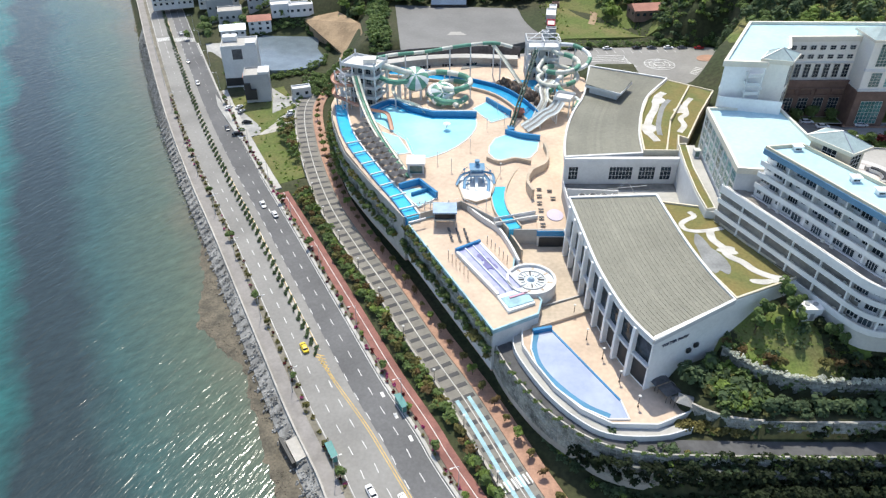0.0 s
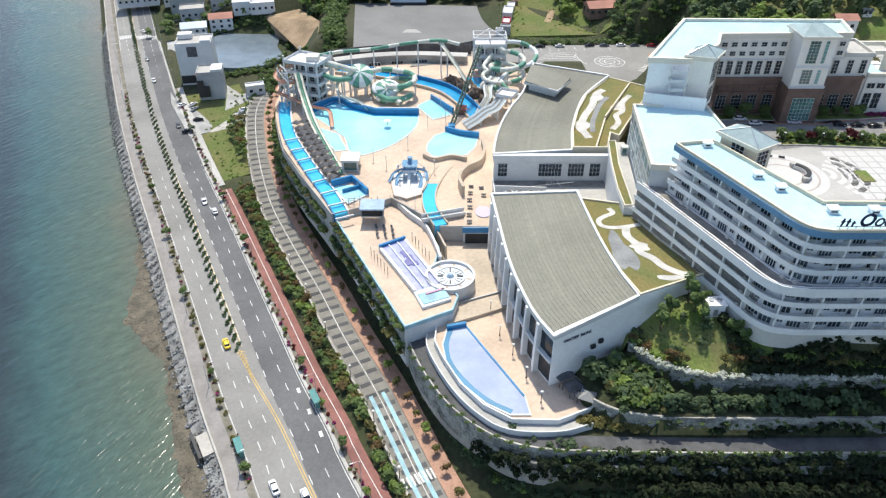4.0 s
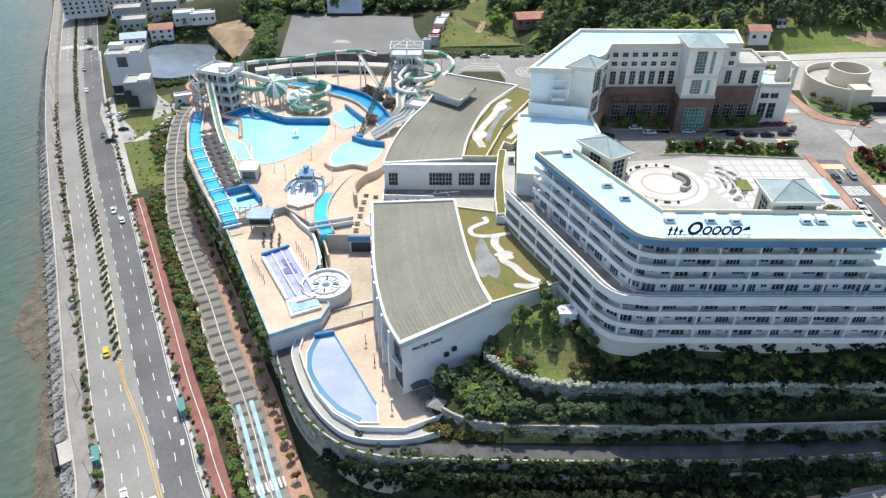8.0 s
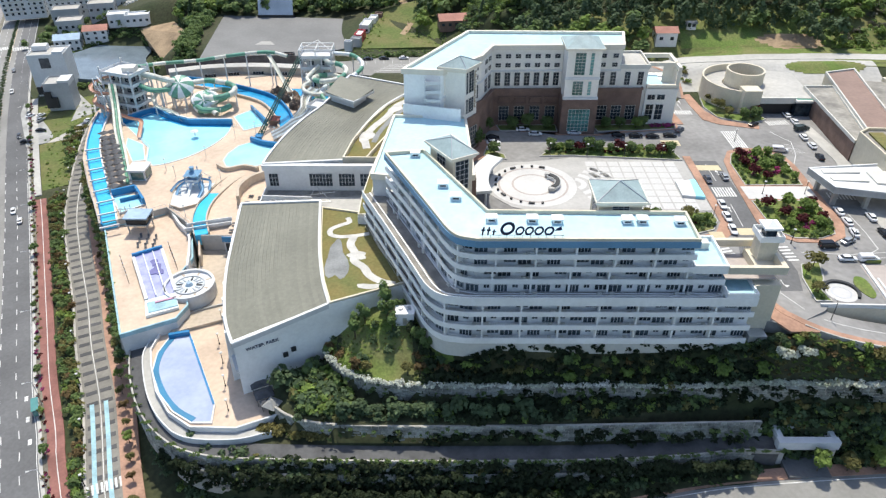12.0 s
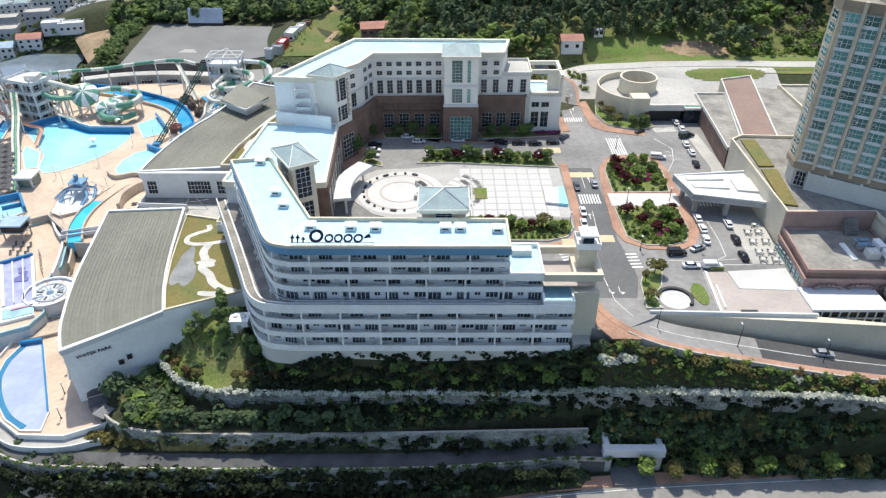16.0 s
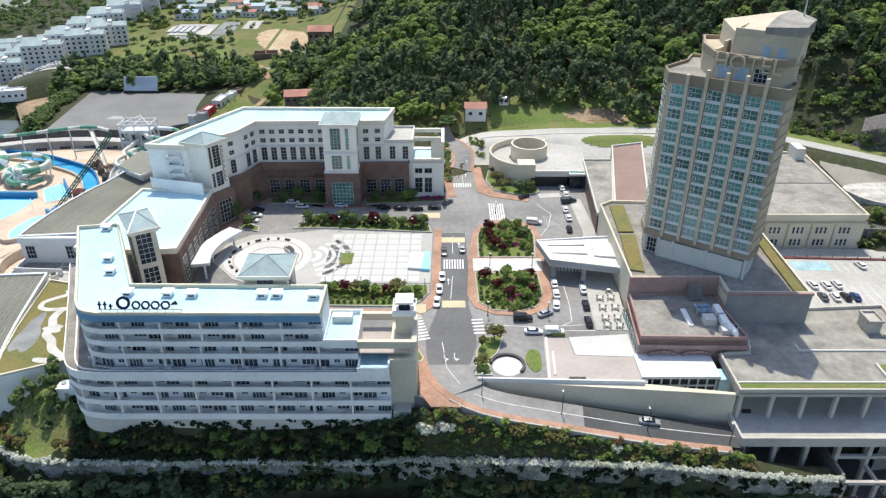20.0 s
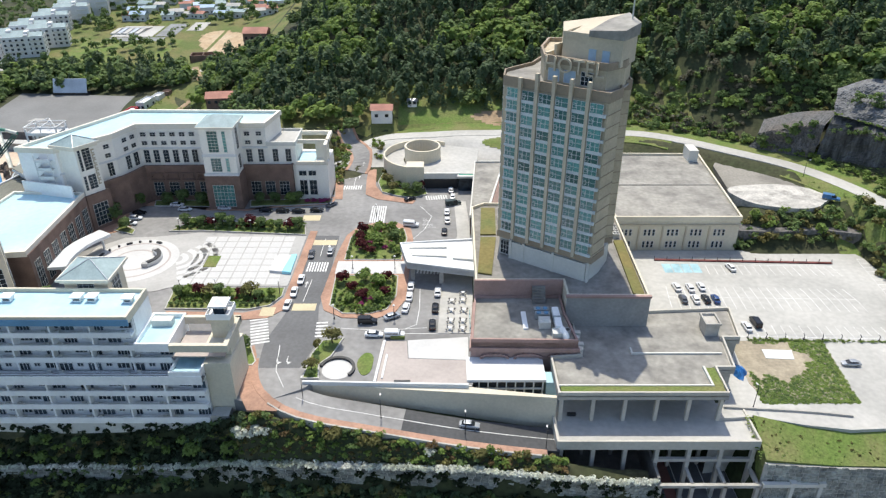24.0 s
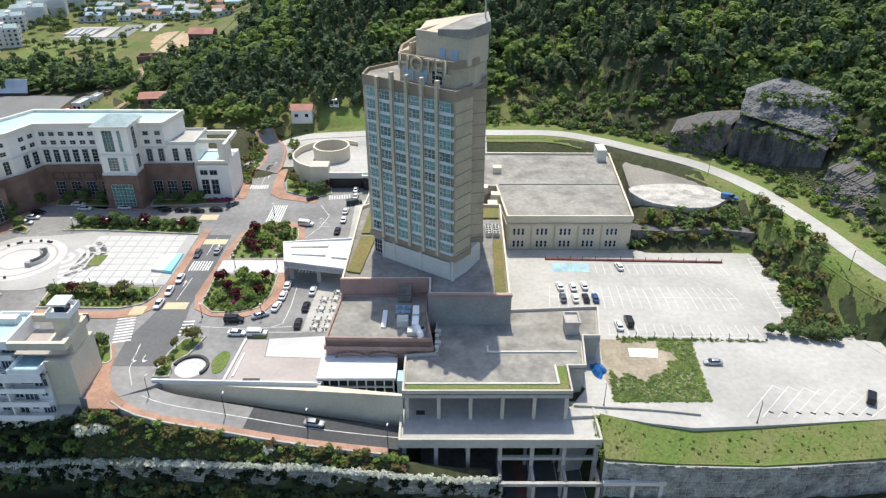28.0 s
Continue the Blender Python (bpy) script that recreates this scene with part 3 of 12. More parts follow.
solid("road_east", ribbon(near_road, 1.9, 10.7, rz0, rz1), ASPH, "dark newly laid asphalt lanes", "road")
solid("road_median", ribbon([p for p in near_road if p[1] > 149], -2.6, -1.6, rz0, lambda x, y: road_z(y) + 0.18), CONC, "kerbed road median with a hedge", "road")
solid("pavement_verge", ribbon([p for p in near_road if p[1] < 400], 10.7, 11.6, rz0, lambda x, y: road_z(y) + 0.2), CONCL, "pale kerb strip beside the road", "pavement")
solid("verge_east", ribbon([p for p in near_road if p[1] < 330], 11.6, 12.8, rz0, lambda x, y: road_z(y) + 0.22), VERGE, "planted strip beside the cycle path", "verge")
solid("pavement_red", ribbon([p for p in near_road if p[1] < 236], 12.8, 16.9, rz0, lambda x, y: road_z(y) + 0.4), REDPATH, "red cycle path with a white centre line", "pavement")
solid("pavement_field", ribbon([p for p in near_road if 234 < p[1] < 330], 12.8, 15.4, rz0, lambda x, y: road_z(y) + 0.35), CONCL, "narrow pale footpath beside the field", "pavement")


def dashes(line, off, dash, gap, width, z, form, y0=0, y1=999):
    l = sides(line, off)
    run = 0.0
    for a, b in zip(l, l[1:]):
        d = np.linalg.norm(b - a)
        s = 0.0
        while s < d:
            left = (run + s) % (dash + gap)
            if left < dash:
                e = min(d, s + dash - left)
                p, q = a + (b - a) * s / d, a + (b - a) * e / d
                if y0 < p[1] < y1:
                    form.bar(p, q, width, road_z(p[1]) - 0.05, road_z(p[1]) + 0.012)
                s = e + 1e-3
            else:
                s += dash + gap - left + 1e-3
        run += d
    return form


marks = Form()
for off in (-6.4, 2.1, 6.3):
    dashes(near_road, off, 3.0, 5.0, 0.22, 3, marks)
dashes(near_road, -2.6, 3.0, 5.0, 0.2, 3, marks, 60, 138)
for off in (-10.3, 10.3, -0.9):
    dashes(near_road, off, 400, 0.01, 0.18, 3, marks, 60 if off != -0.9 else 149)
# crossing at the far end, bus bay marks
for k in range(22):
    p = sides(near_road, -9.6 + 0.92 * k)
    c = min(p, key=lambda q: abs(q[1] - 409))
    marks.bar(c + np.array((1.3, -3.0)), c + np.array((-1.3, 3.0)), 0.5, road_z(409) - 0.3, road_z(409) + 0.02)
for y in (133, 125.5, 118):
    c = np.array((road_x(y) + 9.9, y))
    marks.bar(c + np.array((0.4, -0.9)), c + np.array((-0.4, 0.9)), 0.9, 2.9, 3.012)
    c = np.array((road_x(y) - 9.6, y - 6))
    marks.bar(c + np.array((0.4, -0.8)), c + np.array((-0.4, 0.8)), 0.8, 2.9, 3.012)
part("lane_marks", marks, PAINT, road, "white lane lines")
yl = Form()
ctr = smooth_line([(road_x(148) - 2.2, 148), (road_x(138) - 1.4, 138), (road_x(122) + 0.4, 122), (road_x(105) + 1.2, 105), (road_x(76) + 1.2, 76)], 3)
ribbon(ctr, -0.42, -0.2, 2.8, 3.013, yl)
ribbon(ctr, 0.2, 0.42, 2.8, 3.013, yl)
for k in range(9):
    y = 148.5 - 1.3 * k
    c = np.array((road_x(y) - 2.1 + 0.06 * k, y))
    w = 1.5 * (1 - k / 9) + 0.2
    yl.bar(c - np.array((w, -0.5)), c + np.array((w, -0.5)), 0.3, 2.8, 3.013)
dashes(near_road, -1.1, 400, 0.01, 0.2, 3, yl, 149)
part("yellow_lines", yl, YELLOW, road, "yellow centre lines and hatching")
part("cycle_line", ribbon([p for p in near_road if p[1] < 236], 14.75, 14.95, rz0, lambda x, y: road_z(y) + 0.415), PAINT, road, "white cycle path line")

# ---- front road along the foot of the bank ----
fr_line = smooth_line([(38, 88), (52, 92.5), (80, 95), (126, 98), (145, 99.6), (163, 102), (188, 103.6), (225, 105), (245, 105.6), (300, 105.4), (350, 108), (420, 114)], 4)
solid("front_pavement", ribbon(fr_line, 0, 3.2, lambda x, y: front_z(x) - 2, lambda x, y: front_z(x) + 0.25), BRICKPAVE, "rosy brick pavement along the front road", "pavement")
solid("front_road", ribbon(fr_line, 3.2, 18, lambda x, y: front_z(x) - 2, lambda x, y: front_z(x) + 0.1), ASPHL, "pale worn front road below the bank", "road")
solid("front_line", ribbon(fr_line, 4.0, 4.2, lambda x, y: front_z(x) - 0.3, lambda x, y: front_z(x) + 0.12), PAINT, "white edge line of the front road", "road marking")

# ---- boardwalk ----
bz = lambda x, y: 5.0 + 3.0 * ss(230, 330, y)
boardwalk = solid("boardwalk", ribbon(board_line, -3.9, 3.9, lambda x, y: bz(x, y) - 1.5, bz), PANEL, "wide grey boardwalk with dark cross panels and a white line", "pavement")
bat, blen = along(board_line)
for k in range(int(blen / 4.4)):
    q, turn, t = bat(3 + 4.4 * k)
    for sgn in (-1, 1):
        data = shared(("panel", sgn), lambda: Form().box(-0.75, 0.75, 0.35, 3.3, 0, 0.03).mesh("panel", PANELD) if sgn > 0 else Form().box(-0.75, 0.75, -3.3, -0.35, 0, 0.03).mesh("panel", PANELD))
        ob = part("panel", data, PANELD, boardwalk)
        ob.matrix_basis = pose(q[0], q[1], bz(*q), 0, 0, turn)
part("centre_line", ribbon(board_line, -0.09, 0.09, lambda x, y: bz(x, y) - 0.3, lambda x, y: bz(x, y) + 0.035), PAINT, boardwalk, "white centre line")
bl_near = [p for p in board_line if p[1] < 131]
for a_, b_ in ((-2.6, -1.5), (0.9, 2.0)):
    part("blue_band", ribbon(bl_near, a_, b_, lambda x, y: bz(x, y) - 0.3, lambda x, y: bz(x, y) + 0.045), PALEBLUE, boardwalk, "worn pale blue paint band")
zb = Form()
for k in range(8):
    c = np.array((14.2 + 0.95 * k, 101.5 + 0.45 * k))
    zb.bar(c + np.array((0.7, -1.4)), c + np.array((-0.7, 1.4)), 0.5, 4.8, 5.05)
part("crossing", zb, PAINT, boardwalk)
part("kerb", ribbon(board_line, -4.5, -3.9, lambda x, y: bz(x, y) - 1.5, lambda x, y: bz(x, y) + 0.12), CONC, boardwalk)
rail = Form()
for k in range(int(blen / 6)):
    q, turn, t = bat(3 + 6 * k)
    o = np.array((t[1], -t[0]))
    p_ = q - o * 4.6
    rail.box(p_[0] - 0.06, p_[0] + 0.06, p_[1] - 0.06, p_[1] + 0.06, bz(*p_), bz(*p_) + 1.1)
part("railing_posts", rail, STEEL, boardwalk, kind="stuff")
solid("pavement_brick", ribbon(board_line, 3.9, 8.6, lambda x, y: bz(x, y) - 1.5, lambda x, y: bz(x, y) + 0.25), BRICKPAVE, "rosy brick walk beside the boardwalk with young trees", "pavement")



# ---- large forms ----
deck_z = lambda x, y: 25 + 0.045 * (max(y, 180) - 190)
PARK_DECK = [(-3, 192.4), (-11.6, 188.6), (-12.6, 188.2), (-18, 198), (-26, 212), (-36, 231), (-40, 243), (-43.5, 255), (-46, 268), (-44, 290), (-30, 306), (0, 316), (40, 318), (66, 290), (66, 262), (50, 240), (44, 222), (40, 200), (40, 181), (22.4, 181), (17.2, 187), (6, 198)]
solid("pool_deck", Form().prism(PARK_DECK, 8, deck_z), DECK, "broad sand-coloured pool deck", "deck")
TERRACE = [(-11.4, 188.4), (13.3, 137), (25.5, 143.5), (27, 149), (20.4, 164), (21.6, 171.6), (17, 186.6), (6, 197.6), (-2.8, 192)]
solid("slide_terrace", Form().prism(TERRACE, 8, 23), DECK, "raised sand-coloured terrace with a white wall", "deck")
LOWDECK = [(21.6, 141.6), (21.2, 135), (23.4, 129), (27.6, 120.2), (33, 113.2), (39.4, 108.8), (50, 108.5), (64, 115), (58, 124), (50, 125), (44, 156), (28, 150)]
solid("lower_deck", Form().prism(LOWDECK, 8, 19), DECK, "lower sand-coloured deck round the low pool", "deck")
solid("yard", Form().prism([(24, 141), (44, 150), (40, 184), (17, 196), (26, 160)], 8, 20), DECKD, "tan paved yard", "pavement")
solid("parking", Form().prism([(283, 121), (291.5, 121.6), (302, 118.6), (312, 117), (326, 117.7), (356, 119.9), (390, 122), (390, 150.5), (374, 152), (354, 152.4), (351, 158.6), (356, 162), (358.6, 199), (316, 200.8), (274, 200.8), (274, 150), (290, 131)], 18, 36), CONCL, "pale concrete car park", "road")


# ---- the white hotel with balconies ----
HOTELGLASS = mat("hotel_glazing", (0.055, 0.075, 0.09), 0.1, 0.3, 0.6, 1.0, 0.0, spec=0.5, rand=0.5)
BALCWALL = mat("balcony_wall", (0.8, 0.8, 0.785), 0.7, 0.08, 0.2, 1.2, 0.04)

def balcony_floor(hotel, line, z, h, parapet, back, skip_bays=(), bay=3.1, name="storey", piers=8.5, wmat=None):
    """One storey: slab, parapet, recessed wall with windows, and cross piers."""
    at, length = along(line)
    body = part("storey", ribbon(line, -back - 0.35, -back, z, z + h), BALCWALL, hotel)
    part("slab", ribbon(line, -back - 0.3, 0.05, z - 0.35, z), FACADE, body)
    part("parapet", ribbon(line, -0.12, 0.12, z - 0.5, z + parapet - 0.3), FACADE, body, "white balcony parapet")
    part("handrail", ribbon(line, -0.06, 0.02, z + parapet - 0.05, z + parapet + 0.03), STEEL, body)
    inner = [np.array(p) for p in sides([np.array(q[:2], float) for q in line], -back)]
    iat, ilen = along(inner)
    n = int(ilen / bay)
    for k in range(n):
        q, turn, t = iat((k + 0.5) * ilen / n)
        w, hh, sill, cols = ((2.9, 2.0, 0.15, 4), (1.3, 0.9, 1.3, 2), (2.7, 1.5, 0.75, 3), (2.9, 2.0, 0.15, 3), (1.3, 1.0, 1.2, 2))[(k + int(z)) % 5]
        window(hotel, q[0], q[1], z + sill, w, hh, turn, HOTELGLASS, cols, bar=0.11)
    m = max(1, int(length / piers))
    for k in range(1, m):
        q, turn, t = at(k * length / m)
        o = np.array((-t[1], t[0]))
        part("pier", Form().bar(q + o * 0.05, q + o * 0.45, 0.4, z, z + h - 0.35).bar(q + o * 0.45, q + o * back, 0.22, z, z + h - 0.35), FACADE, body)
    for k in range(m):
        q, turn, t = at((k + (0.12 if k % 2 else 0.8)) * length / m)
        o = np.array((-t[1], t[0]))
        c = q + o * (back - 1.2)
        part("air_conditioner", Form().bar(c - t * 0.45, c + t * 0.45, 0.4, z, z + 0.9), PALE, body)
    return body


def front_hotel():
    top = [(83.0, 161.5), (90, 146), (96.6, 131)] + [tuple(p[:2]) for p in smooth_line([(96.6, 131), (99.0, 125.6), (101.5, 122.3), (105.5, 121)], 0.8)][1:] + [(130, 121), (153, 121)]
    low = [(76.0, 165), (84.0, 147), (91.3, 130)] + [tuple(p[:2]) for p in smooth_line([(91.3, 130), (94.5, 122.8), (98, 119.2), (103.5, 118)], 0.8)][1:] + [(135, 118), (167.5, 118)]
    hotel = thing("hotel", 125, 126, 34, "white curved hotel with long balconies and a sky-blue roof", "hotel")
    T = [np.array(p, float) for p in top]
    L = [np.array(p, float) for p in low]
    for k in range(4):
        line = T if k > 1 else T + [np.array((160.5, 121.0))]
        balcony_floor(hotel, line, 49.6 + 3.3 * k, 3.3, 1.1 if k else 0.5, 2.0 if k else 0.7)
    for k in range(3):
        balcony_floor(hotel, L, 38.3 + 3.85 * k, 3.85, 1.15, 1.9)
    part("terrace", ribbon(L, -5.5, 0.1, 49.2, 49.6), CONCD, hotel, "grey terrace floor")
    part("terrace_parapet", ribbon(L, -0.12, 0.12, 48.6, 50.9), FACADE, hotel)
    part("base", ribbon(L, -2.6, -0.25, 33, 38.0), PALE, hotel, "stained white base wall")
    part("base_line", ribbon(L, -0.6, 0.0, 37.4, 37.9), FACADE, hotel)
    # roof
    roof = [(p[0], p[1]) for p in T] + [(153, 132.5), (108.5, 133), (93.2, 163.3)]
    part("roof", Form().prism(inset(roof, 0.3), 62.4, 63.5), SKYROOF, hotel, "sky-blue flat roof")
    part("roof_parapet", rim(roof, 0.5, 62.6, 64.4), CREAM, hotel, "cream roof edge")
    part("fascia", ribbon(T + [np.array((153.1, 121.0))], -0.1, 0.25, 62.2, 63.7), BLUE, hotel, "blue band under the roof")
    part("rear_wall", Form().prism([(153, 123.8), (153, 132.5), (108.5, 133), (93.2, 163.3), (87, 161.8), (99.6, 134), (106, 123.8)], 34, 62.5), FACADE, hotel, "white rear wall")
    part("lower_roof", Form().prism([(76.5, 165), (91.8, 131), (96, 124), (104, 120.5), (167, 120.5), (167, 133), (107, 133), (90, 167)], 34, 49.25), CONCD, hotel)
    for k in range(12):
        for j in range(5):
            window(hotel, 112.8 + k * 3.3, 133.0, 44 + j * 3.4, 1.6, 1.6, 180)
    # roof vents
    for x, y in ((91, 161), (98.2, 145), (101.2, 139), (109, 129.5), (118, 129.3), (123.5, 129), (139, 129), (142.3, 129), (150.5, 128.5)):
        vent = thing("roof_vent", x, y, 63.5, "white boxed roof vent with a flat lid", "vent", "vents on the hotel roof")
        part("body", Form().box(-0.9, 0.9, -0.8, 0.8, 0, 1.1), FACADE, vent, local=True)
        part("louvre", Form().box(-0.7, 0.7, -0.83, 0.83, 0.35, 0.75), DARK, vent, local=True)
        part("lid", Form().box(-1.3, 1.3, -1.1, 1.1, 1.1, 1.35), FACADE, vent, local=True)
    # stepped end
    part("end_block", Form().box(153, 160.5, 123.3, 133, 34, 56.0), FACADE, hotel)
    part("end_roof", Form().box(153.2, 160.3, 121.3, 132.8, 55.6, 56.3), SKYROOF, hotel, "sky-blue stepped roof")
    part("end_parapet", rim([(153, 121), (160.6, 121), (160.6, 133), (153, 133)], 0.4, 55.2, 57.4), FACADE, hotel)
    part("plant_box", Form().box(154, 158.6, 129, 131, 56.3, 57.9), PALE, hotel, "grey rooftop cabinet")
    part("end_wing", Form().box(160.5, 167.3, 120, 133, 34, 50.8), FACADE, hotel)
    part("wing_roof", Form().box(160.6, 167.2, 118.3, 128, 50.6, 51.0), SKYROOF, hotel, "sky-blue lower roof")
    part("wing_strip", Form().box(161, 167, 126.2, 128.4, 51.0, 52.3), SKYROOF, hotel)
    part("wing_parapet", rim([(160.5, 118), (167.4, 118), (167.4, 133), (160.5, 133)], 0.35, 50.6, 52.0), FACADE, hotel)
    frame_ = Form()
    frame_.box(160.6, 173.4, 120.6, 121.6, 55.4, 57.2)
    frame_.box(172.3, 173.4, 121.6, 132, 55.4, 57.2)
    frame_.box(160.6, 173.4, 131.4, 132.4, 55.4, 57.2)
    part("roof_frame", frame_, CREAM, hotel, "open cream roof frame")
    part("frame_floor", Form().box(160.7, 172, 121.7, 131.3, 53.2, 53.5), BROWNPAVE, hotel)
    part("end_tower", Form().box(167.4, 173.2, 120.8, 132.2, 34, 52.2).box(167.6, 172.8, 124, 131, 52.2, 55.4), CREAM, hotel, "cream end wall")
    part("service_rack", Form().box(168, 172, 117.6, 120.6, 33.5, 40), STEEL, hotel, "steel service rack")
    # two glazed stair towers with hipped roofs
    for poly, z in (([(94.9, 162.7), (100.7, 153.6), (105.7, 156.5), (99.9, 165.6)], 66.9), ([(133.7, 134), (143.5, 134), (143.5, 142.7), (133.7, 142.7)], 66.2)):
        body = part("stair_tower", Form().prism(poly, 40, z), CREAM, hotel, "cream stair tower")
        part("cornice", Form().prism(inset(poly, -1.15), z - 0.55, z - 0.02).prism(inset(poly, -0.6), z - 1.3, z - 0.56), IVORY, body, "stepped cream cornice")
        c = np.mean(np.array(poly), 0)
        o = inset(poly, -0.9)
        part("hip_roof", Form().add([(*p, z) for p in o] + [(c[0], c[1], z + 2.6)], [(0, 1, 4), (1, 2, 4), (2, 3, 4), (3, 0, 4), (3, 2, 1, 0)]), GREYROOF, body, "grey hipped roof")
        for p in o:
            part("ridge", Form().tube([(p[0], p[1], z + 0.03), (c[0], c[1], z + 2.66)], 0.12, 5), STEEL, body)
        for i in range(4):
            a, b = np.array(poly[i]), np.array(poly[(i + 1) % 4])
            t = (b - a) / np.linalg.norm(b - a)
            turn = math.degrees(math.atan2(t[1], t[0]))
            m = (a + b) / 2 if i != 1 else a + (b - a) * 0.45
            for zz in (47.0, 57.0):
                window(hotel, m[0], m[1], zz, 3.8, 8.6, turn, cols=3, rows=6)
    # rooftop sign: plain shapes
    sign = thing("roof_sign", 115, 121.6, 63.6, "dark blue roof sign on a thin white rack", "sign")
    rack = Form()
    for k in range(11):
        rack.box(106.6 + k * 1.7, 106.7 + k * 1.7, 121.5, 121.6, 63.6, 65.0)
    rack.box(106, 124, 121.5, 121.62, 64.9, 65.05).box(106, 124, 121.5, 121.62, 63.9, 64.02)
    part("rack", rack, STEEL, sign)
    sx = 106.4
    for w, hgt in ((0.9, 2.0), (0.8, 2.0), (0.8, 1.4)):
        f = Form()
        f.add([(sx, 121.4, 65.1), (sx + 0.32, 121.4, 65.1), (sx + 0.32 + 0.15 * hgt, 121.4, 65.1 + hgt), (sx + 0.15 * hgt, 121.4, 65.1 + hgt),
               (sx, 121.2, 65.1), (sx + 0.32, 121.2, 65.1), (sx + 0.32 + 0.15 * hgt, 121.2, 65.1 + hgt), (sx + 0.15 * hgt, 121.2, 65.1 + hgt)],
              [(3, 2, 1, 0), (4, 5, 6, 7), (0, 1, 5, 4), (1, 2, 6, 5), (2, 3, 7, 6), (3, 0, 4, 7)])
        f.box(sx - 0.05, sx + 0.75, 121.2, 121.4, 65.1 + hgt * 0.55, 65.1 + hgt * 0.72)
        part("letter_shape", f, BLUEINK, sign)
        sx += 1.15
    sx += 0.4
    for w, hgt in ((3.2, 3.3), (2.0, 2.2), (2.0, 2.2), (2.1, 2.2), (2.2, 2.2)):
        ring = Form()
        n = 14
        vs, fs = [], []
        for i in range(n):
            a = 2 * math.pi * i / n
            for r, yy in ((1.0, 121.2), (0.62, 121.2), (1.0, 121.4), (0.62, 121.4)):
                zc = math.sin(a) * r * hgt / 2
                vs.append((sx + w / 2 + math.cos(a) * r * w / 2 * 0.95 + zc * 0.18, yy, 65.1 + hgt / 2 + zc))
        for i in range(n):
            j = (i + 1) % n
            a, b = 4 * i, 4 * j
            fs += [(a, b, b + 1, a + 1), (a + 2, a + 3, b + 3, b + 2), (a, a + 2, b + 2, b), (a + 1, b + 1, b + 3, a + 3)]
        part("letter_shape", ring.add(vs, fs), BLUEINK, sign)
        sx += w
    part("swoosh", Form().add([(sx, 121.3, 66.3), (sx + 1.6, 121.3, 66.5), (sx + 1.3, 121.3, 67.4), (sx + 0.5, 121.3, 66.9),
                               (sx, 121.1, 66.3), (sx + 1.6, 121.1, 66.5), (sx + 1.3, 121.1, 67.4), (sx + 0.5, 121.1, 66.9)],
                              [(3, 2, 1, 0), (4, 5, 6, 7), (0, 1, 5, 4), (1, 2, 6, 5), (2, 3, 7, 6), (3, 0, 4, 7)]), BLUEINK, sign)
    # lighthouse-like turret
    lt = thing("lookout_turret", 170.6, 128, 52, "slim white lighthouse turret with a lantern room", "turret")
    part("shaft", Form().prism([(168.6, 126), (172.6, 126), (172.6, 130), (168.6, 130)], 34, 60.5), CREAM, lt)
    part("gallery", Form().box(168, 173.2, 125.4, 130.6, 60.5, 61.0).add(*(lambda f: (f.v, f.f))(rim([(168, 125.4), (173.2, 125.4), (173.2, 130.6), (168, 130.6)], 0.15, 61, 62))), FACADE, lt)
    part("lantern_room", Form().box(169.4, 171.8, 126.8, 129.2, 61, 63.2), GLASS, lt)
    part("brim", Form().box(168.6, 172.6, 126, 130, 63.2, 63.7), FACADE, lt)
    part("dome", Form().hip(169.4, 171.8, 126.8, 129.2, 63.7, 64.9, 0.4), FACADE, lt)


BLUEINK = mat("navy_sign", (0.02, 0.035, 0.09), 0.4, 0.1)
front_hotel()


# ---- the long hotel behind the plaza, and the link building ----
def storeys_on(hotel, a, b, spec, n, glass=None, pad=0.0):
    """Rows of windows on a plain wall from a to b: spec holds (sill, width, height, cols, rows)."""
    a, b = np.array(a, float), np.array(b, float)
    t = (b - a) / np.linalg.norm(b - a)
    turn = math.degrees(math.atan2(t[1], t[0]))
    for k in range(n):
        q = a + (b - a) * ((k + 0.5) / n)
        for z, w, h, c, r in spec:
            window(hotel, q[0], q[1], z, w, h, turn, glass, c, r, 0.07, frame_mat=PALE)


REARWALL = mat("warm_white_render", (0.86, 0.83, 0.755), 0.75, 0.05, 0.1, 1.5, 0.04)


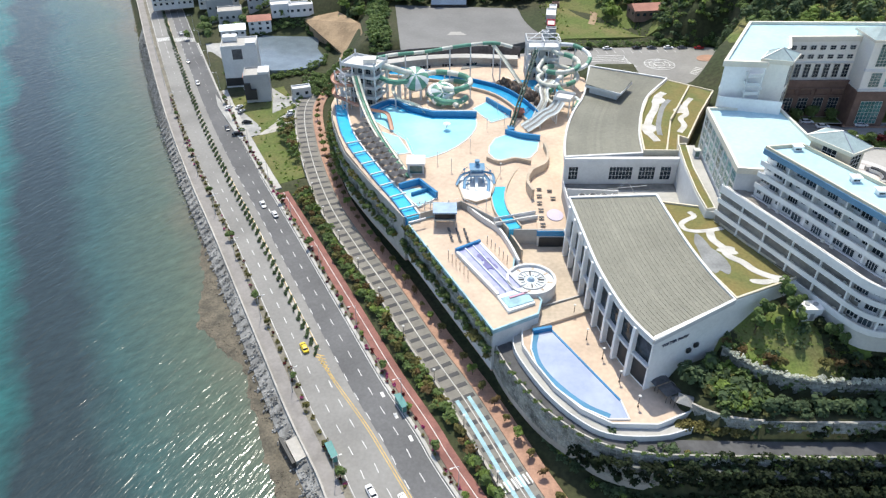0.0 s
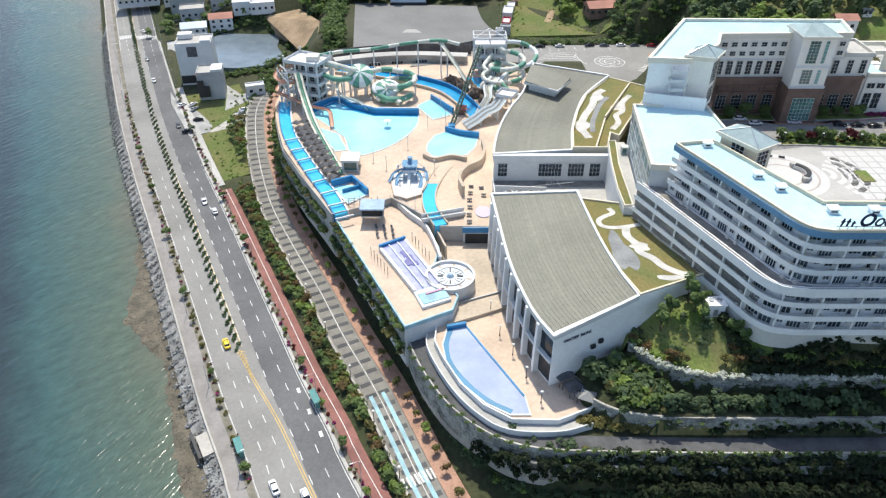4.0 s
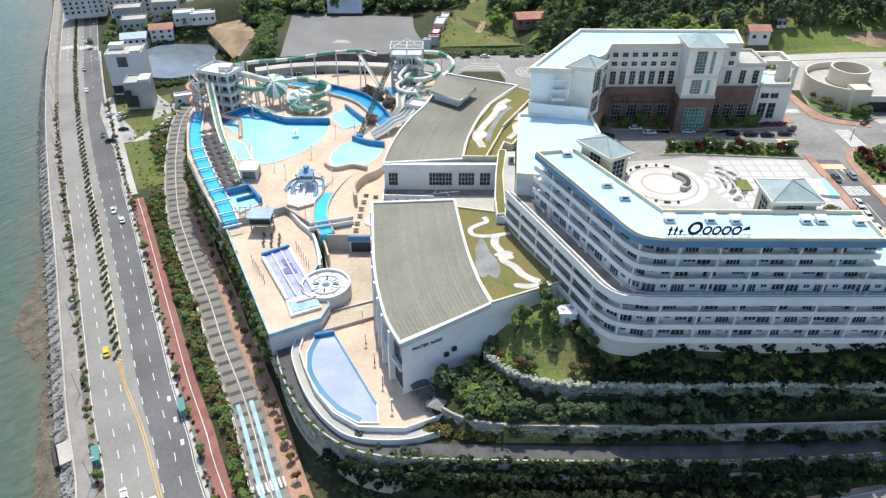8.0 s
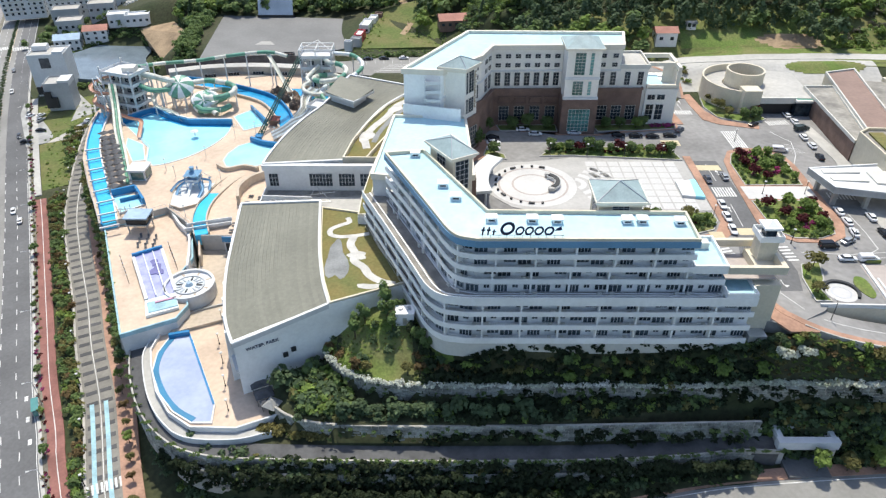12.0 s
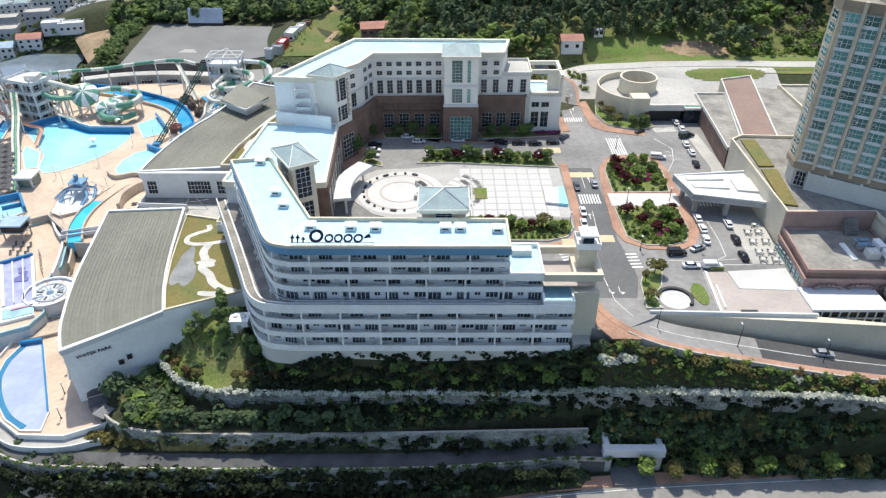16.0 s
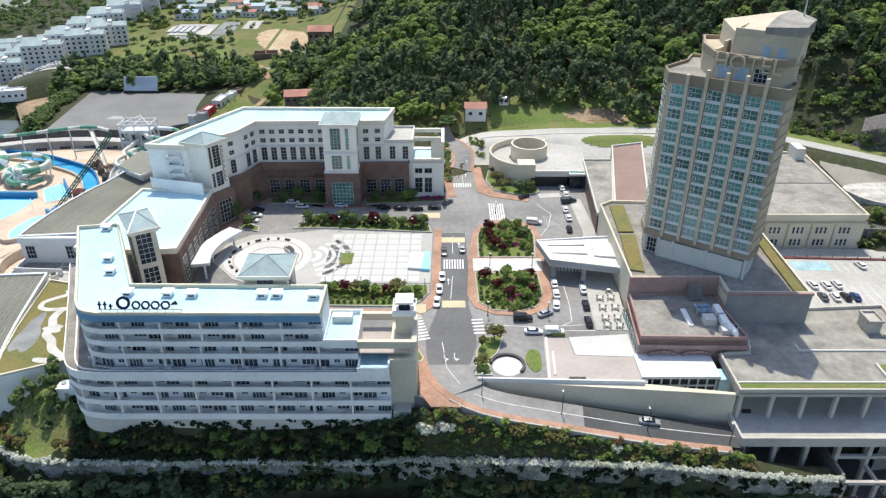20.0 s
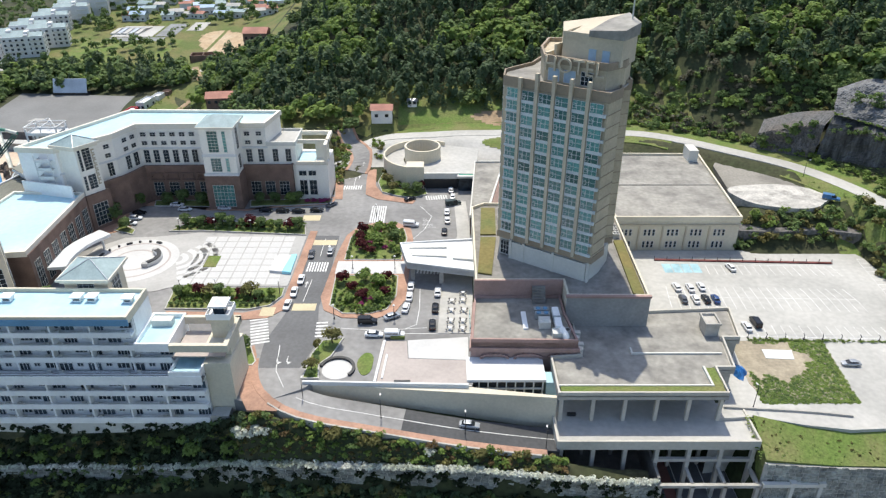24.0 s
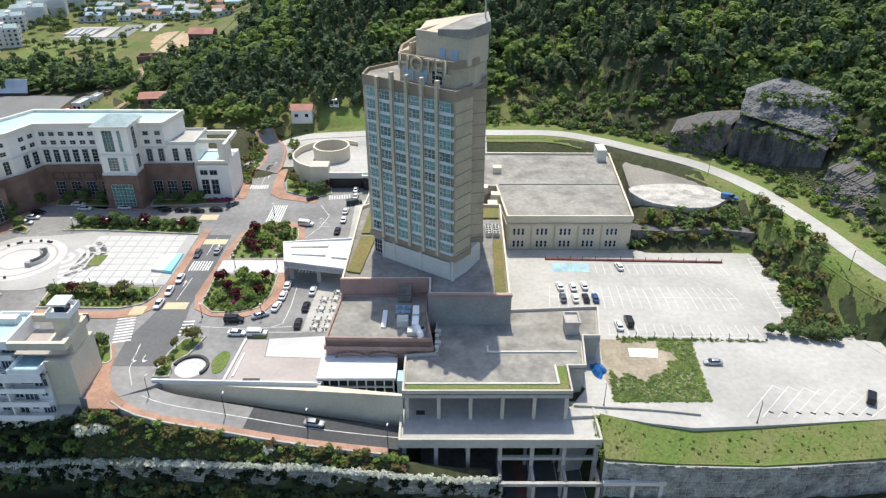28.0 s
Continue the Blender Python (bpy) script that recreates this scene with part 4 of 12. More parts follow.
def rear_hotel():
    hotel = thing("hotel", 125, 232, 42, "pale angular hotel with a brown brick base and sky-blue roof", "hotel")
    plan = [(86, 206), (98, 204.8), (110.5, 218), (114.5, 228), (158.5, 229), (161, 242.5), (107, 243.5)]
    part("brick_base", Form().prism([(97.5, 201), (112.6, 219), (115.5, 226.8), (166.8, 227.8), (168, 243), (107, 244), (86.6, 206.4)], 41.5, 55.2), BRICK, hotel, "brown brick lower storeys")
    part("upper_wall", Form().prism(plan, 55.2, 69.2), REARWALL, hotel, "pale rendered upper storeys")
    part("end_wall", Form().prism([(85.9, 205.7), (98, 204.5), (100, 208.4), (87.8, 209.6)], 40, 69.2), FACADE, hotel)
    part("string_course", rim(inset(plan, -0.25), 0.5, 61.3, 61.9), WHITE, hotel)
    part("base_cornice", rim(inset([(97.5, 201), (112.6, 219), (115.5, 226.8), (166.8, 227.8), (168, 243), (107, 244), (86.6, 206.4)], -0.3), 0.6, 55.0, 55.7), BRICK, hotel)
    part("roof", Form().prism(inset(plan, 0.4), 69.2, 69.5), SKYROOF, hotel, "sky-blue flat roof")
    part("parapet", rim(inset(plan, -0.5), 0.9, 68.8, 70.5), IVORY, hotel, "cream overhanging cornice")
    # windows of the front and of the slanting wing
    upper = ((56.4, 1.9, 4.6, 2, 4), (62.9, 1.8, 1.4, 2, 2), (66.0, 1.8, 1.4, 2, 2))
    storeys_on(hotel, (115, 227.8), (138.3, 228.4), upper, 7)
    storeys_on(hotel, (150.2, 228.5), (158.3, 228.8), upper, 2)
    storeys_on(hotel, (107.3, 214.5), (110.4, 218.0), upper, 1)
    storeys_on(hotel, (111.6, 220.8), (114.4, 227.3), upper, 2)
    lowspec = ((44.2, 3.4, 5.2, 3, 4),)
    storeys_on(hotel, (116.5, 226.6), (138, 227.2), lowspec, 4)
    storeys_on(hotel, (151, 227.3), (166, 227.7), lowspec, 3)
    arches = Form()
    for k in range(4):
        x = 119.2 + 5.4 * k
        arches.box(x - 2.3, x + 2.3, 226.2, 226.9, 50.1, 50.6).box(x - 2.2, x + 2.2, 226.2, 226.8, 52.6, 53.0)
        for i in range(7):
            a = math.pi * i / 6
            arches.box(x + 2.0 * math.cos(a) - 0.3, x + 2.0 * math.cos(a) + 0.3, 226.3, 226.8, 51.2 + 1.3 * math.sin(a), 51.6 + 1.3 * math.sin(a))
    part("arch_trim", arches, BRICK, hotel)
    # middle tower
    tower = part("middle_tower", Form().box(138.6, 149.8, 220.5, 232, 54.5, 71.6), REARWALL, hotel, "pale projecting middle tower")
    part("tower_base", Form().box(138.2, 150.2, 219.8, 228, 41.5, 54.5), BRICK, tower)
    part("tower_eave", Form().box(137.8, 150.6, 219.6, 232.8, 71.2, 72.0), IVORY, tower)
    part("tower_roof", Form().hip(138.6, 149.8, 220.5, 232, 72.0, 74.4, 0.7, 3.0), GREYROOF, tower, "grey hipped roof")
    part("tower_band", Form().box(138.4, 150, 220.2, 221, 61.4, 62.2), WHITE, tower)
    part("tower_band", Form().box(138.3, 150.1, 220.0, 221, 54.4, 55.3), WHITE, tower)
    for z, h, r in ((63.0, 7.4, 7), (56.0, 4.8, 5)):
        window(hotel, 142.9, 220.5, z, 3.4, h, 0, GLASSB, 3, r, frame_mat=PALE)
        window(hotel, 146.8, 220.5, z, 1.1, h, 0, GLASSB, 1, r, frame_mat=PALE)
        window(hotel, 149.8, 224.5, z, 2.0, h, 90, GLASS, 2, r, frame_mat=PALE)
    window(hotel, 144.2, 219.8, 43.2, 7.2, 8.0, 0, GLASSB, 6, 6, frame_mat=PALE)
    # wing tower at the near end
    poly = [(97.8, 206.0), (104.9, 204.0), (108.8, 209.5), (101.7, 211.5)]
    wt = part("wing_tower", Form().prism(poly, 54, 70.9), REARWALL, hotel, "cream corner tower")
    part("wing_tower_base", Form().prism(inset(poly, -0.7), 41.5, 54.4), BRICK, wt)
    part("wing_cornice", Form().prism(inset(poly, -1.0), 70.4, 71.2).prism(inset(poly, -0.5), 69.7, 70.39), IVORY, wt)
    o = inset(poly, -0.8)
    c = np.mean(np.array(poly), 0)
    part("wing_roof", Form().add([(*p, 71.2) for p in o] + [(c[0], c[1], 73.8)], [(0, 1, 4), (1, 2, 4), (2, 3, 4), (3, 0, 4), (3, 2, 1, 0)]), GREYROOF, wt, "grey hipped roof")
    for p in o:
        part("ridge", Form().tube([(p[0], p[1], 71.25), (c[0], c[1], 73.85)], 0.13, 5), STEEL, wt)
    a, b = np.array(poly[1]), np.array(poly[2])
    t = (b - a) / np.linalg.norm(b - a)
    turn = math.degrees(math.atan2(t[1], t[0]))
    for f, w in ((0.16, 0.9), (0.5, 2.6)):
        q = a + (b - a) * f
        for z, h, r in ((62.6, 7.2, 7), (56.0, 4.8, 5)):
            window(hotel, q[0], q[1], z, w, h, turn, GLASS, 2 if w > 1 else 1, r, frame_mat=PALE)
    q = a + (b - a) * 0.5 + np.array((t[1], -t[0])) * 0.75
    window(hotel, q[0], q[1], 43.4, 5.0, 7.6, turn, GLASS, 4, 5, frame_mat=PALE)
    q = a + (b - a) * 0.82 + np.array((t[1], -t[0])) * 0.2
    shapes = Form()
    for k in range(7):
        z = 68.5 - k * 1.75
        shapes.bar(q - t * 0.5, q + t * 0.5, 0.25, z, z + 0.35).bar(q - t * 0.5, q - t * 0.25, 0.25, z - 0.8, z).bar(q - t * 0.5, q + t * 0.4, 0.25, z - 1.1, z - 0.8)
    part("sign_shapes", shapes, TAN, wt, "tan sign of plain shapes")
    # open service stair and white screen on the near end
    for k in range(4):
        z = 58 + 2.8 * k
        part("stair_landing", Form().box(92.6, 97, 202.6, 205.2, z, z + 0.25).box(92.6, 92.8, 202.6, 205, z + 0.25, z + 1.1).box(92.8, 97, 202.6, 202.75, z + 0.25, z + 1.0), WHITE, hotel, "white open stair landing")
    for x, y in ((92.5, 202.45), (97.1, 202.45)):
        part("stair_post", Form().box(x - 0.12, x + 0.12, y - 0.12, y + 0.12, 55, 69), WHITE, hotel)
    part("screen_wall", Form().bar((85.6, 204.2), (103.6, 199.4), 0.5, 50, 59.8), FACADE, hotel)
    # lower steps at the far end
    part("end_block", Form().box(158.5, 168.2, 229, 243, 42, 62.5), REARWALL, hotel)
    part("end_block_roof", Form().box(158.9, 167.8, 229.4, 242.6, 62.5, 62.8), CONCL, hotel)
    part("end_block_parapet", rim([(158.3, 228.6), (168.6, 228.6), (168.6, 243.2), (158.3, 243.2)], 0.4, 62.2, 63.6), PALE, hotel)
    storeys_on(hotel, (159, 228.9), (168, 228.9), ((56.4, 1.9, 4.6, 2, 4),), 2)
    part("low_block", Form().box(168.2, 179.2, 228, 243, 41.5, 55.5), REARWALL, hotel)
    part("low_block_roof", Form().box(168.5, 174.5, 228.5, 240, 55.5, 55.9), SKYROOF, hotel, "sky-blue low roof")
    storeys_on(hotel, (168.6, 227.95), (175.4, 227.95), ((44.0, 2.6, 5.6, 2, 3), (51.4, 2.6, 1.8, 2, 1)), 2)
    fr = Form()
    fr.box(168.2, 179.4, 228, 229, 55.3, 56.6).box(168.2, 179.4, 242, 243, 61.4, 62.8).box(178.3, 179.4, 228.2, 242, 61.4, 62.8).box(168.2, 179.4, 233, 233.8, 61.4, 62.8)
    fr.box(178.2, 179.3, 228.2, 229.4, 55, 61.6).box(178.2, 179.3, 233, 234, 55, 61.6).box(174.6, 178.2, 233.4, 233.8, 55, 61.4)
    part("roof_frame", fr, IVORY, hotel, "open cream roof frame")
    # link building between the two hotels
    link = thing("link_building", 94, 190, 40, "two-storey link building with brick arcade and sky-blue roof", "building")
    lp = [(79.1, 164.5), (82.8, 203), (105, 202), (106.5, 164), (99, 163), (85, 163.7)]
    part("white_wall", Form().prism([(79.1, 164.5), (82.8, 203), (95, 202.4), (95, 164), (85, 163.7)], 30, 55.2), WHITE, link)
    part("brick_wall", Form().prism([(94, 202), (105.6, 202), (107.2, 164), (94, 164)], 41, 55.2), BRICK, link)
    part("roof", Form().prism(lp, 55.2, 55.7), SKYROOF, link, "sky-blue flat roof")
    part("parapet", rim(inset(lp, -0.4), 0.7, 54.8, 56.5), IVORY, link)
    for k in range(7):
        f = (k + 0.5) / 7
        window(link, 105.7 + 1.45 * (1 - f), 164.5 + 37 * f, 43.5, 3.2, 8.6, 92, GLASS, 3, 5, frame_mat=PALE)
    for k in range(8):
        f = (k + 0.5) / 8
        for z in (43.2, 47.2, 51.0):
            window(link, 79.1 + 3.7 * f, 164.5 + 38.5 * f, z, 3.3, 3.2, -95.5, GLASSB, 3, 2, frame_mat=WHITE)
        part("mullion", Form().box(78.9 + 3.7 * (f + 0.0625), 79.2 + 3.7 * (f + 0.0625), 164.3 + 38.5 * (f + 0.0625), 164.8 + 38.5 * (f + 0.0625), 42.4, 54.6), WHITE, link)


rear_hotel()


# ---- the hotel tower, its podium and the car decks ----
def tower_hotel():
    tower = thing("hotel_tower", 250, 172, 52, "tall tan hotel tower with teal windows and stone piers", "tower")
    A, B, C, D, E, F = (np.array(p, float) for p in ((235.2, 171.4), (258.3, 155.6), (262.4, 160.4), (266.0, 167.0), (266.0, 186), (236.0, 177.4)))
    G, H = np.array((246.5, 190.0)), np.array((243.6, 184.2))
    plan = [A, B, C, (262.4, 166), D, E, G, H, F]
    part("shaft", Form().prism([tuple(p) for p in plan], 57.6, 101.2), TAN, tower)
    part("base_wall", Form().prism(inset([tuple(p) for p in (A, B, C, D, E, G, H, F)], 0.6), 50, 57.6), PALE, tower, "pale plastered base")
    part("dark_band", rim(inset([tuple(p) for p in plan], -0.25), 0.5, 57.2, 59.0), TAND, tower)
    part("top_band", rim(inset([tuple(p) for p in plan], -0.15), 0.4, 99.8, 102.3), TAND, tower, "dark tan parapet band")
    t = (B - A) / np.linalg.norm(B - A)
    o = np.array((t[1], -t[0]))
    ln = np.linalg.norm(B - A)
    turn = math.degrees(math.atan2(t[1], t[0]))
    cols = (0.1, 0.26, 0.425, 0.585, 0.745, 0.905)
    for k in range(13):
        z = 59.8 + 3.1 * k
        for i, c in enumerate(cols):
            q = A + t * (c * ln) + o * (0.0 if i == 0 else 0.5)
            window(tower, q[0], q[1], z + 0.1, 3.3, 2.35, turn, GLASSB, 2 if (k + i) % 2 else 3, 2, 0.09)
            sash = shared("tower_sash", lambda: Form().box(-0.45, 0.45, -0.03, 0, 0, 0.1).box(-0.45, 0.45, -0.03, 0, 1.1, 1.2).box(-0.45, -0.35, -0.03, 0, 0.1, 1.1).box(0.35, 0.45, -0.03, 0, 0.1, 1.1).mesh("sash", WHITE))
            sh_ = part("sash", sash, WHITE, tower)
            q = q - t * 1.1 + o * 0.24
            sh_.matrix_basis = pose(q[0], q[1], z + 0.55, 0, 0, turn)
        sp = Form()
        q0, q1 = A + t * (0.17 * ln) + o * 0.4, A + t * (0.99 * ln) + o * 0.4
        sp.bar(q0, q1, 0.5, z - 0.68, z + 0.06)
        sp.bar(A + t * 0.8 + o * 0.05, A + t * (0.17 * ln) + o * 0.05, 0.3, z - 0.5, z + 0.1)
        part("spandrel", sp, SPANDREL, tower)
        part("groove", Form().bar(B + np.array((0.05, 0.02)), C, 0.3, z - 0.22, z - 0.05), TAND, tower)
        part("groove", Form().bar(np.array((262.4, 166.1)), D, 0.3, z - 0.22, z - 0.05), TAND, tower)
        u = (A - F) / np.linalg.norm(A - F)
        for c in (0.52,):
            q = F + (A - F) * c
            window(tower, q[0], q[1], z, 3.4, 2.2, math.degrees(math.atan2(u[1], u[0])), GLASSB, 2, 2, 0.1)
    for c in (0.18, 0.343, 0.505, 0.665, 0.825):
        q = A + t * (c * ln) + o * 0.55
        part("fin", Form().bar(q - t * 0.42, q + t * 0.42, 1.1, 58.2, 104.2 if c > 0.3 else 102.5), TANL, tower, "stone pier")
    # lower openings of the base
    for c, w in ((0.09, 2.6),):
        q = A + t * (c * ln) + o * 0.0
        window(tower, q[0], q[1], 52.3, w, 4.2, turn, GLASS, 3, 3)
    for c in (0.16, 0.3, 0.62, 0.98):
        q = A + t * (c * ln) + o * 0.1
        part("base_pier", Form().bar(q - t * 0.35, q + t * 0.35, 1.0, 50.5, 57.4), PALE, tower)
    part("base_panel", Form().bar(A + t * (0.16 * ln) + o * 0.2, A + t * (0.96 * ln) + o * 0.2, 0.5, 50.5, 56.8), PALE, tower)
    # crown
    part("roof_terrace", Form().prism(inset([tuple(p) for p in (A, B, C, D, E, G, H, F)], 0.5), 101.2, 101.5), ROOFC, tower)
    P = lambda a, b: tuple(A + t * a - o * b)
    crown = [P(9.4, 3.2), P(25.4, 3.2), P(27.6, 8.6), (266, 170), (266, 185), (248, 187), (245.0, 177.5)]
    part("crown_wall", Form().prism(crown, 101.4, 107.0), TAN, tower)
    part("crown_band", rim(inset(crown, -0.3), 0.6, 106.2, 108.0), TAND, tower)
    for a, w, h in ((12, 3.0, 3.0), (16.2, 3.0, 3.0), (20.6, 3.0, 3.2)):
        q = A + t * a - o * 3.2
        window(tower, q[0], q[1], 102.0, w, h, turn, SKYPANE if a < 20 else GLASS, 1 if a < 20 else 3, 1 if a < 20 else 3)
    top = [P(12.4, 6.0), P(27.4, 6.0), (266.2, 168), (266.2, 180), (251, 184)]
    zt = lambda x, y: 112.4 + 3.0 * ss(248, 266, x)
    part("crown_block", Form().prism(top, 106.6, zt), TANL, tower, "pale stepped crown")
    cap = Form()
    cap.prism([P(19.0, 5.7), P(27.8, 5.7), (266.6, 167.6), (266.6, 180), P(19.0, 17)], 112.8, lambda x, y: 114.2 + 1.4 * ss(254, 266, x))
    part("crown_cap", cap, ROOFC, tower)
    part("crown_rim", rim(inset([P(12.6, 6.0), P(19.0, 6.0), P(19, 16), P(13.4, 16)], -0.2), 0.6, 112.2, 113.4), TANL, tower)
    part("side_frame", Form().bar(P(9.2, 4), P(10.2, 12), 0.6, 106.6, 108.3).bar(P(10.5, 6), P(11.5, 14), 0.5, 106.6, 110), TANL, tower)
    for a in (20.2, 23.6):
        q = A + t * a - o * 5.95
        part("crown_door", Form().bar(q - t * 0.9, q + t * 0.9, 0.3, 107, 110), SKYPANE, tower)
    part("mast", Form().cyl(265.5, 172, 113, 134, 0.22, 8, 0.1), STEEL, tower, "steel mast")
    m = Matrix.Translation((*(A + t * 17.2 - o * 2.5), 104.5)) @ pose(0, 0, 0, 90, 0, turn)
    word(tower, "HOTEL", "letters", 5.0, m, TANL, 0.4)


TAND = mat("dark_tan_stone", (0.32, 0.26, 0.19), 0.75, 0.1, 0.15, 1.5, 0.05)
TANL = mat("light_tan_stone", (0.55, 0.48, 0.36), 0.75, 0.08, 0.15, 1.5, 0.05)
SPANDREL = mat("pale_spandrel", (0.6, 0.66, 0.68), 0.5, 0.07, 0.2, 1.5, 0.03)
SKYPANE = mat("pale_blue_panel", (0.36, 0.48, 0.6), 0.3, 0.1, 0.3, 1.0, 0.0)
ROSE = mat("rose_cladding", (0.36, 0.24, 0.21), 0.8, 0.1, 0.2, 1.5, 0.05)
tower_hotel()


# render of the podium's front wall, greyed for the shade it stands in
SHADEREND = mat("shade_grey_render", (0.3, 0.3, 0.29), 0.8, 0.1, 0.15, 1.2, 0.05)


def podium():
    pod = thing("podium", 250, 178, 34, "broad concrete podium with planted roof strips", "building")
    plan = [(228.5, 155.5), (251.6, 155.5), (251.6, 148.1), (272.4, 147.9), (273.5, 201), (233, 203), (229, 200)]
    part("wall", Form().prism(plan, 34, 51.3), CREAM, pod)
    part("roof", Form().prism(inset(plan, 0.5), 51.3, 51.6), CONCD, pod, "stained grey roof")
    part("parapet", rim(plan, 0.5, 51.0, 52.5), CREAM, pod)
    part("front_wall", Form().bar((251.4, 147.8), (272.6, 147.6), 0.5, 43.2, 52.0), SHADEREND, pod)
    part("front_coping", Form().bar((251.2, 147.7), (272.8, 147.5), 0.9, 52.0, 52.6), ROSE, pod)
    part("dark_wall", Form().box(228.2, 251.5, 154.9, 155.5, 46, 52.6), ROSE, pod, "rosy cladding")
    part("green_strip", Form().prism([(229.3, 160), (233, 159), (235.5, 180), (231, 180)], 51.6, 52.1), MOSS, pod)
    part("green_strip", Form().prism([(231, 182), (235.6, 182), (236.5, 200), (232, 200)], 51.6, 52.1), MOSS, pod)
    part("green_strip", Form().prism([(268.6, 149.2), (271.4, 149), (272.2, 178), (269.6, 178)], 51.6, 52.2), MOSS, pod)
    part("green_strip", Form().prism([(266.8, 192), (272.4, 192), (272.6, 199), (267, 199)], 51.6, 52.2), MOSS, pod)
    for k in range(6):
        part("step", Form().box(243.4, 246.8, 151.6 + k * 0.5, 152.1 + k * 0.5, 47.2, 48.2 + 0.6 * k), CONCD, pod)
    # cooling units beside the tower
    for k in range(8):
        u = thing("cooling_unit", 268.6 + (k % 2) * 2.2, 180.6 + 1.5 * (k // 2), 51.6, "pale grey rooftop cooling unit with fans", "air conditioner", "cooling units on the podium")
        part("cabinet", Form().box(-0.95, 0.95, -0.6, 0.6, 0, 1.5), PALE, u, local=True)
        part("grille", Form().box(-0.8, 0.8, -0.63, 0.63, 0.25, 1.2), STEEL, u, local=True)
        part("fan", Form().cyl(-0.45, 0, 1.5, 1.62, 0.38, 12).cyl(0.45, 0, 1.5, 1.62, 0.38, 12), DARK, u, local=True)
    # block with the plant on its roof
    blk = thing("restaurant_block", 240, 146, 41, "low block with a flat grey roof and rosy cladding", "building")
    bp = [(226.8, 135.5), (252.6, 135), (251.1, 147.2), (251.1, 154.8), (228.3, 154.8)]
    part("wall", Form().prism(bp, 34, 47.1), ROSE, blk)
    part("roof", Form().prism(inset(bp, 0.5), 47.1, 47.35), ROOFC, blk)
    part("parapet", rim(bp, 0.5, 45.6, 48.0), ROSE, blk)
    part("cornice", rim(inset(bp, -0.4), 0.5, 44.6, 45.6), ROSE, blk)
    for k in range(8):
        window(blk, 227.0 + 0.008 * k, 137.2 + 2.2 * k, 42.2, 1.5, 2.2, -90, GLASSB, 1, 2)
    for k in range(3):
        arch = Form()
        x = 229.5 + 8.2 * k
        for i in range(9):
            a = math.pi * i / 8
            arch.box(x + 3 + 3.2 * math.cos(a) - 0.35, x + 3 + 3.2 * math.cos(a) + 0.35, 134.6, 135.1, 42.6 + 1.0 * math.sin(a), 43.1 + 1.0 * math.sin(a))
        part("arch", arch, ROSE, blk)
    plant = thing("ventilation_plant", 247, 142, 47.35, "silver ventilation ducts and cabinets on a roof", "ventilation")
    part("duct", Form().box(247.6, 249.2, 138.6, 147.0, 48.0, 49.6), FACADE, plant, "large white square duct")
    for y in (139.2, 142.6, 146.2):
        part("duct_leg", Form().box(247.8, 249.0, y - 0.15, y + 0.15, 47.35, 48.0), STEEL, plant)
    part("duct_collar", Form().box(247.4, 249.4, 142.4, 142.8, 47.8, 49.8), STEEL, plant)
    part("duct_foot", Form().box(246.6, 248.8, 136.2, 138.6, 47.35, 49.0), PALE, plant)
    for k in range(2):
        unit = part("chiller", Form().box(243.2, 247.0, 144.4 + 2.0 * k, 146.0 + 2.0 * k, 47.5, 49.0), STEEL, plant, "silver chiller")
        part("chiller_fan", Form().cyl(244.2, 145.2 + 2.0 * k, 49.0, 49.2, 0.6, 14).cyl(246.0, 145.2 + 2.0 * k, 49.0, 49.2, 0.6, 14), BLUE, unit)
    part("tank", Form().box(243.8, 246.6, 140.4, 143.2, 47.4, 49.3), PALE, plant, "pale plastered cabinet")
    part("tank_top", Form().cyl(245.2, 141.8, 49.3, 49.6, 1.1, 16, 0.7), PALE, plant)
    part("bend", Form().tube([(249.0, 138.6, 48.7), (249.2, 137.4, 48.8), (249.6, 136.6, 48.4), (249.9, 136.2, 47.6)], 0.85, 12), FACADE, plant)
    part("blower", Form().cyl(250.2, 137.8, 47.35, 49.2, 0.8, 16), STEEL, plant)
    part("blower_mouth", Form().cyl(250.2, 137.8, 49.2, 49.25, 0.62, 16), DARK, plant)
    part("platform", Form().box(239.9, 241.1, 140.2, 147.6, 47.35, 47.8), FACADE, plant, "low white duct")
    side = thing("condenser", 253.6, 139, 43.3, "small grey condensers behind the restaurant block", "air conditioner")
    for k, y in enumerate((136.4, 138.4, 141.0, 143.2)):
        part("cabinet", Form().box(253.2, 254.2 + 0.5 * (k % 2), y - 0.6, y + 0.6, 43.3, 44.6), PALE, side)
    # glazed pavilion
    pav = thing("pavilion", 235, 132, 38, "long glazed pavilion with a flat white roof", "pavilion")
    part("roof", Form().box(225.6, 244.2, 126.8, 135.6, 41.9, 42.6), WHITE, pav, "flat white roof")
    part("wall", Form().box(226.4, 243.6, 127.6, 135, 34, 41.9), GLASS, pav, "glazed wall")
    pf = Form()
    for k in range(9):
        pf.box(226.2 + 2.15 * k, 226.5 + 2.15 * k, 127.3, 127.7, 37.6, 41.9)
    pf.box(226.2, 243.8, 127.2, 127.7, 39.4, 39.7).box(226.0, 243.9, 127.1, 127.8, 37.2, 37.8)
    part("window_frame", pf, SPANDREL, pav)
    part("blue_cabin", Form().box(244.4, 247, 127.5, 131.5, 34, 41.2), SKYROOF, pav, "small sky-blue cabin")


podium()


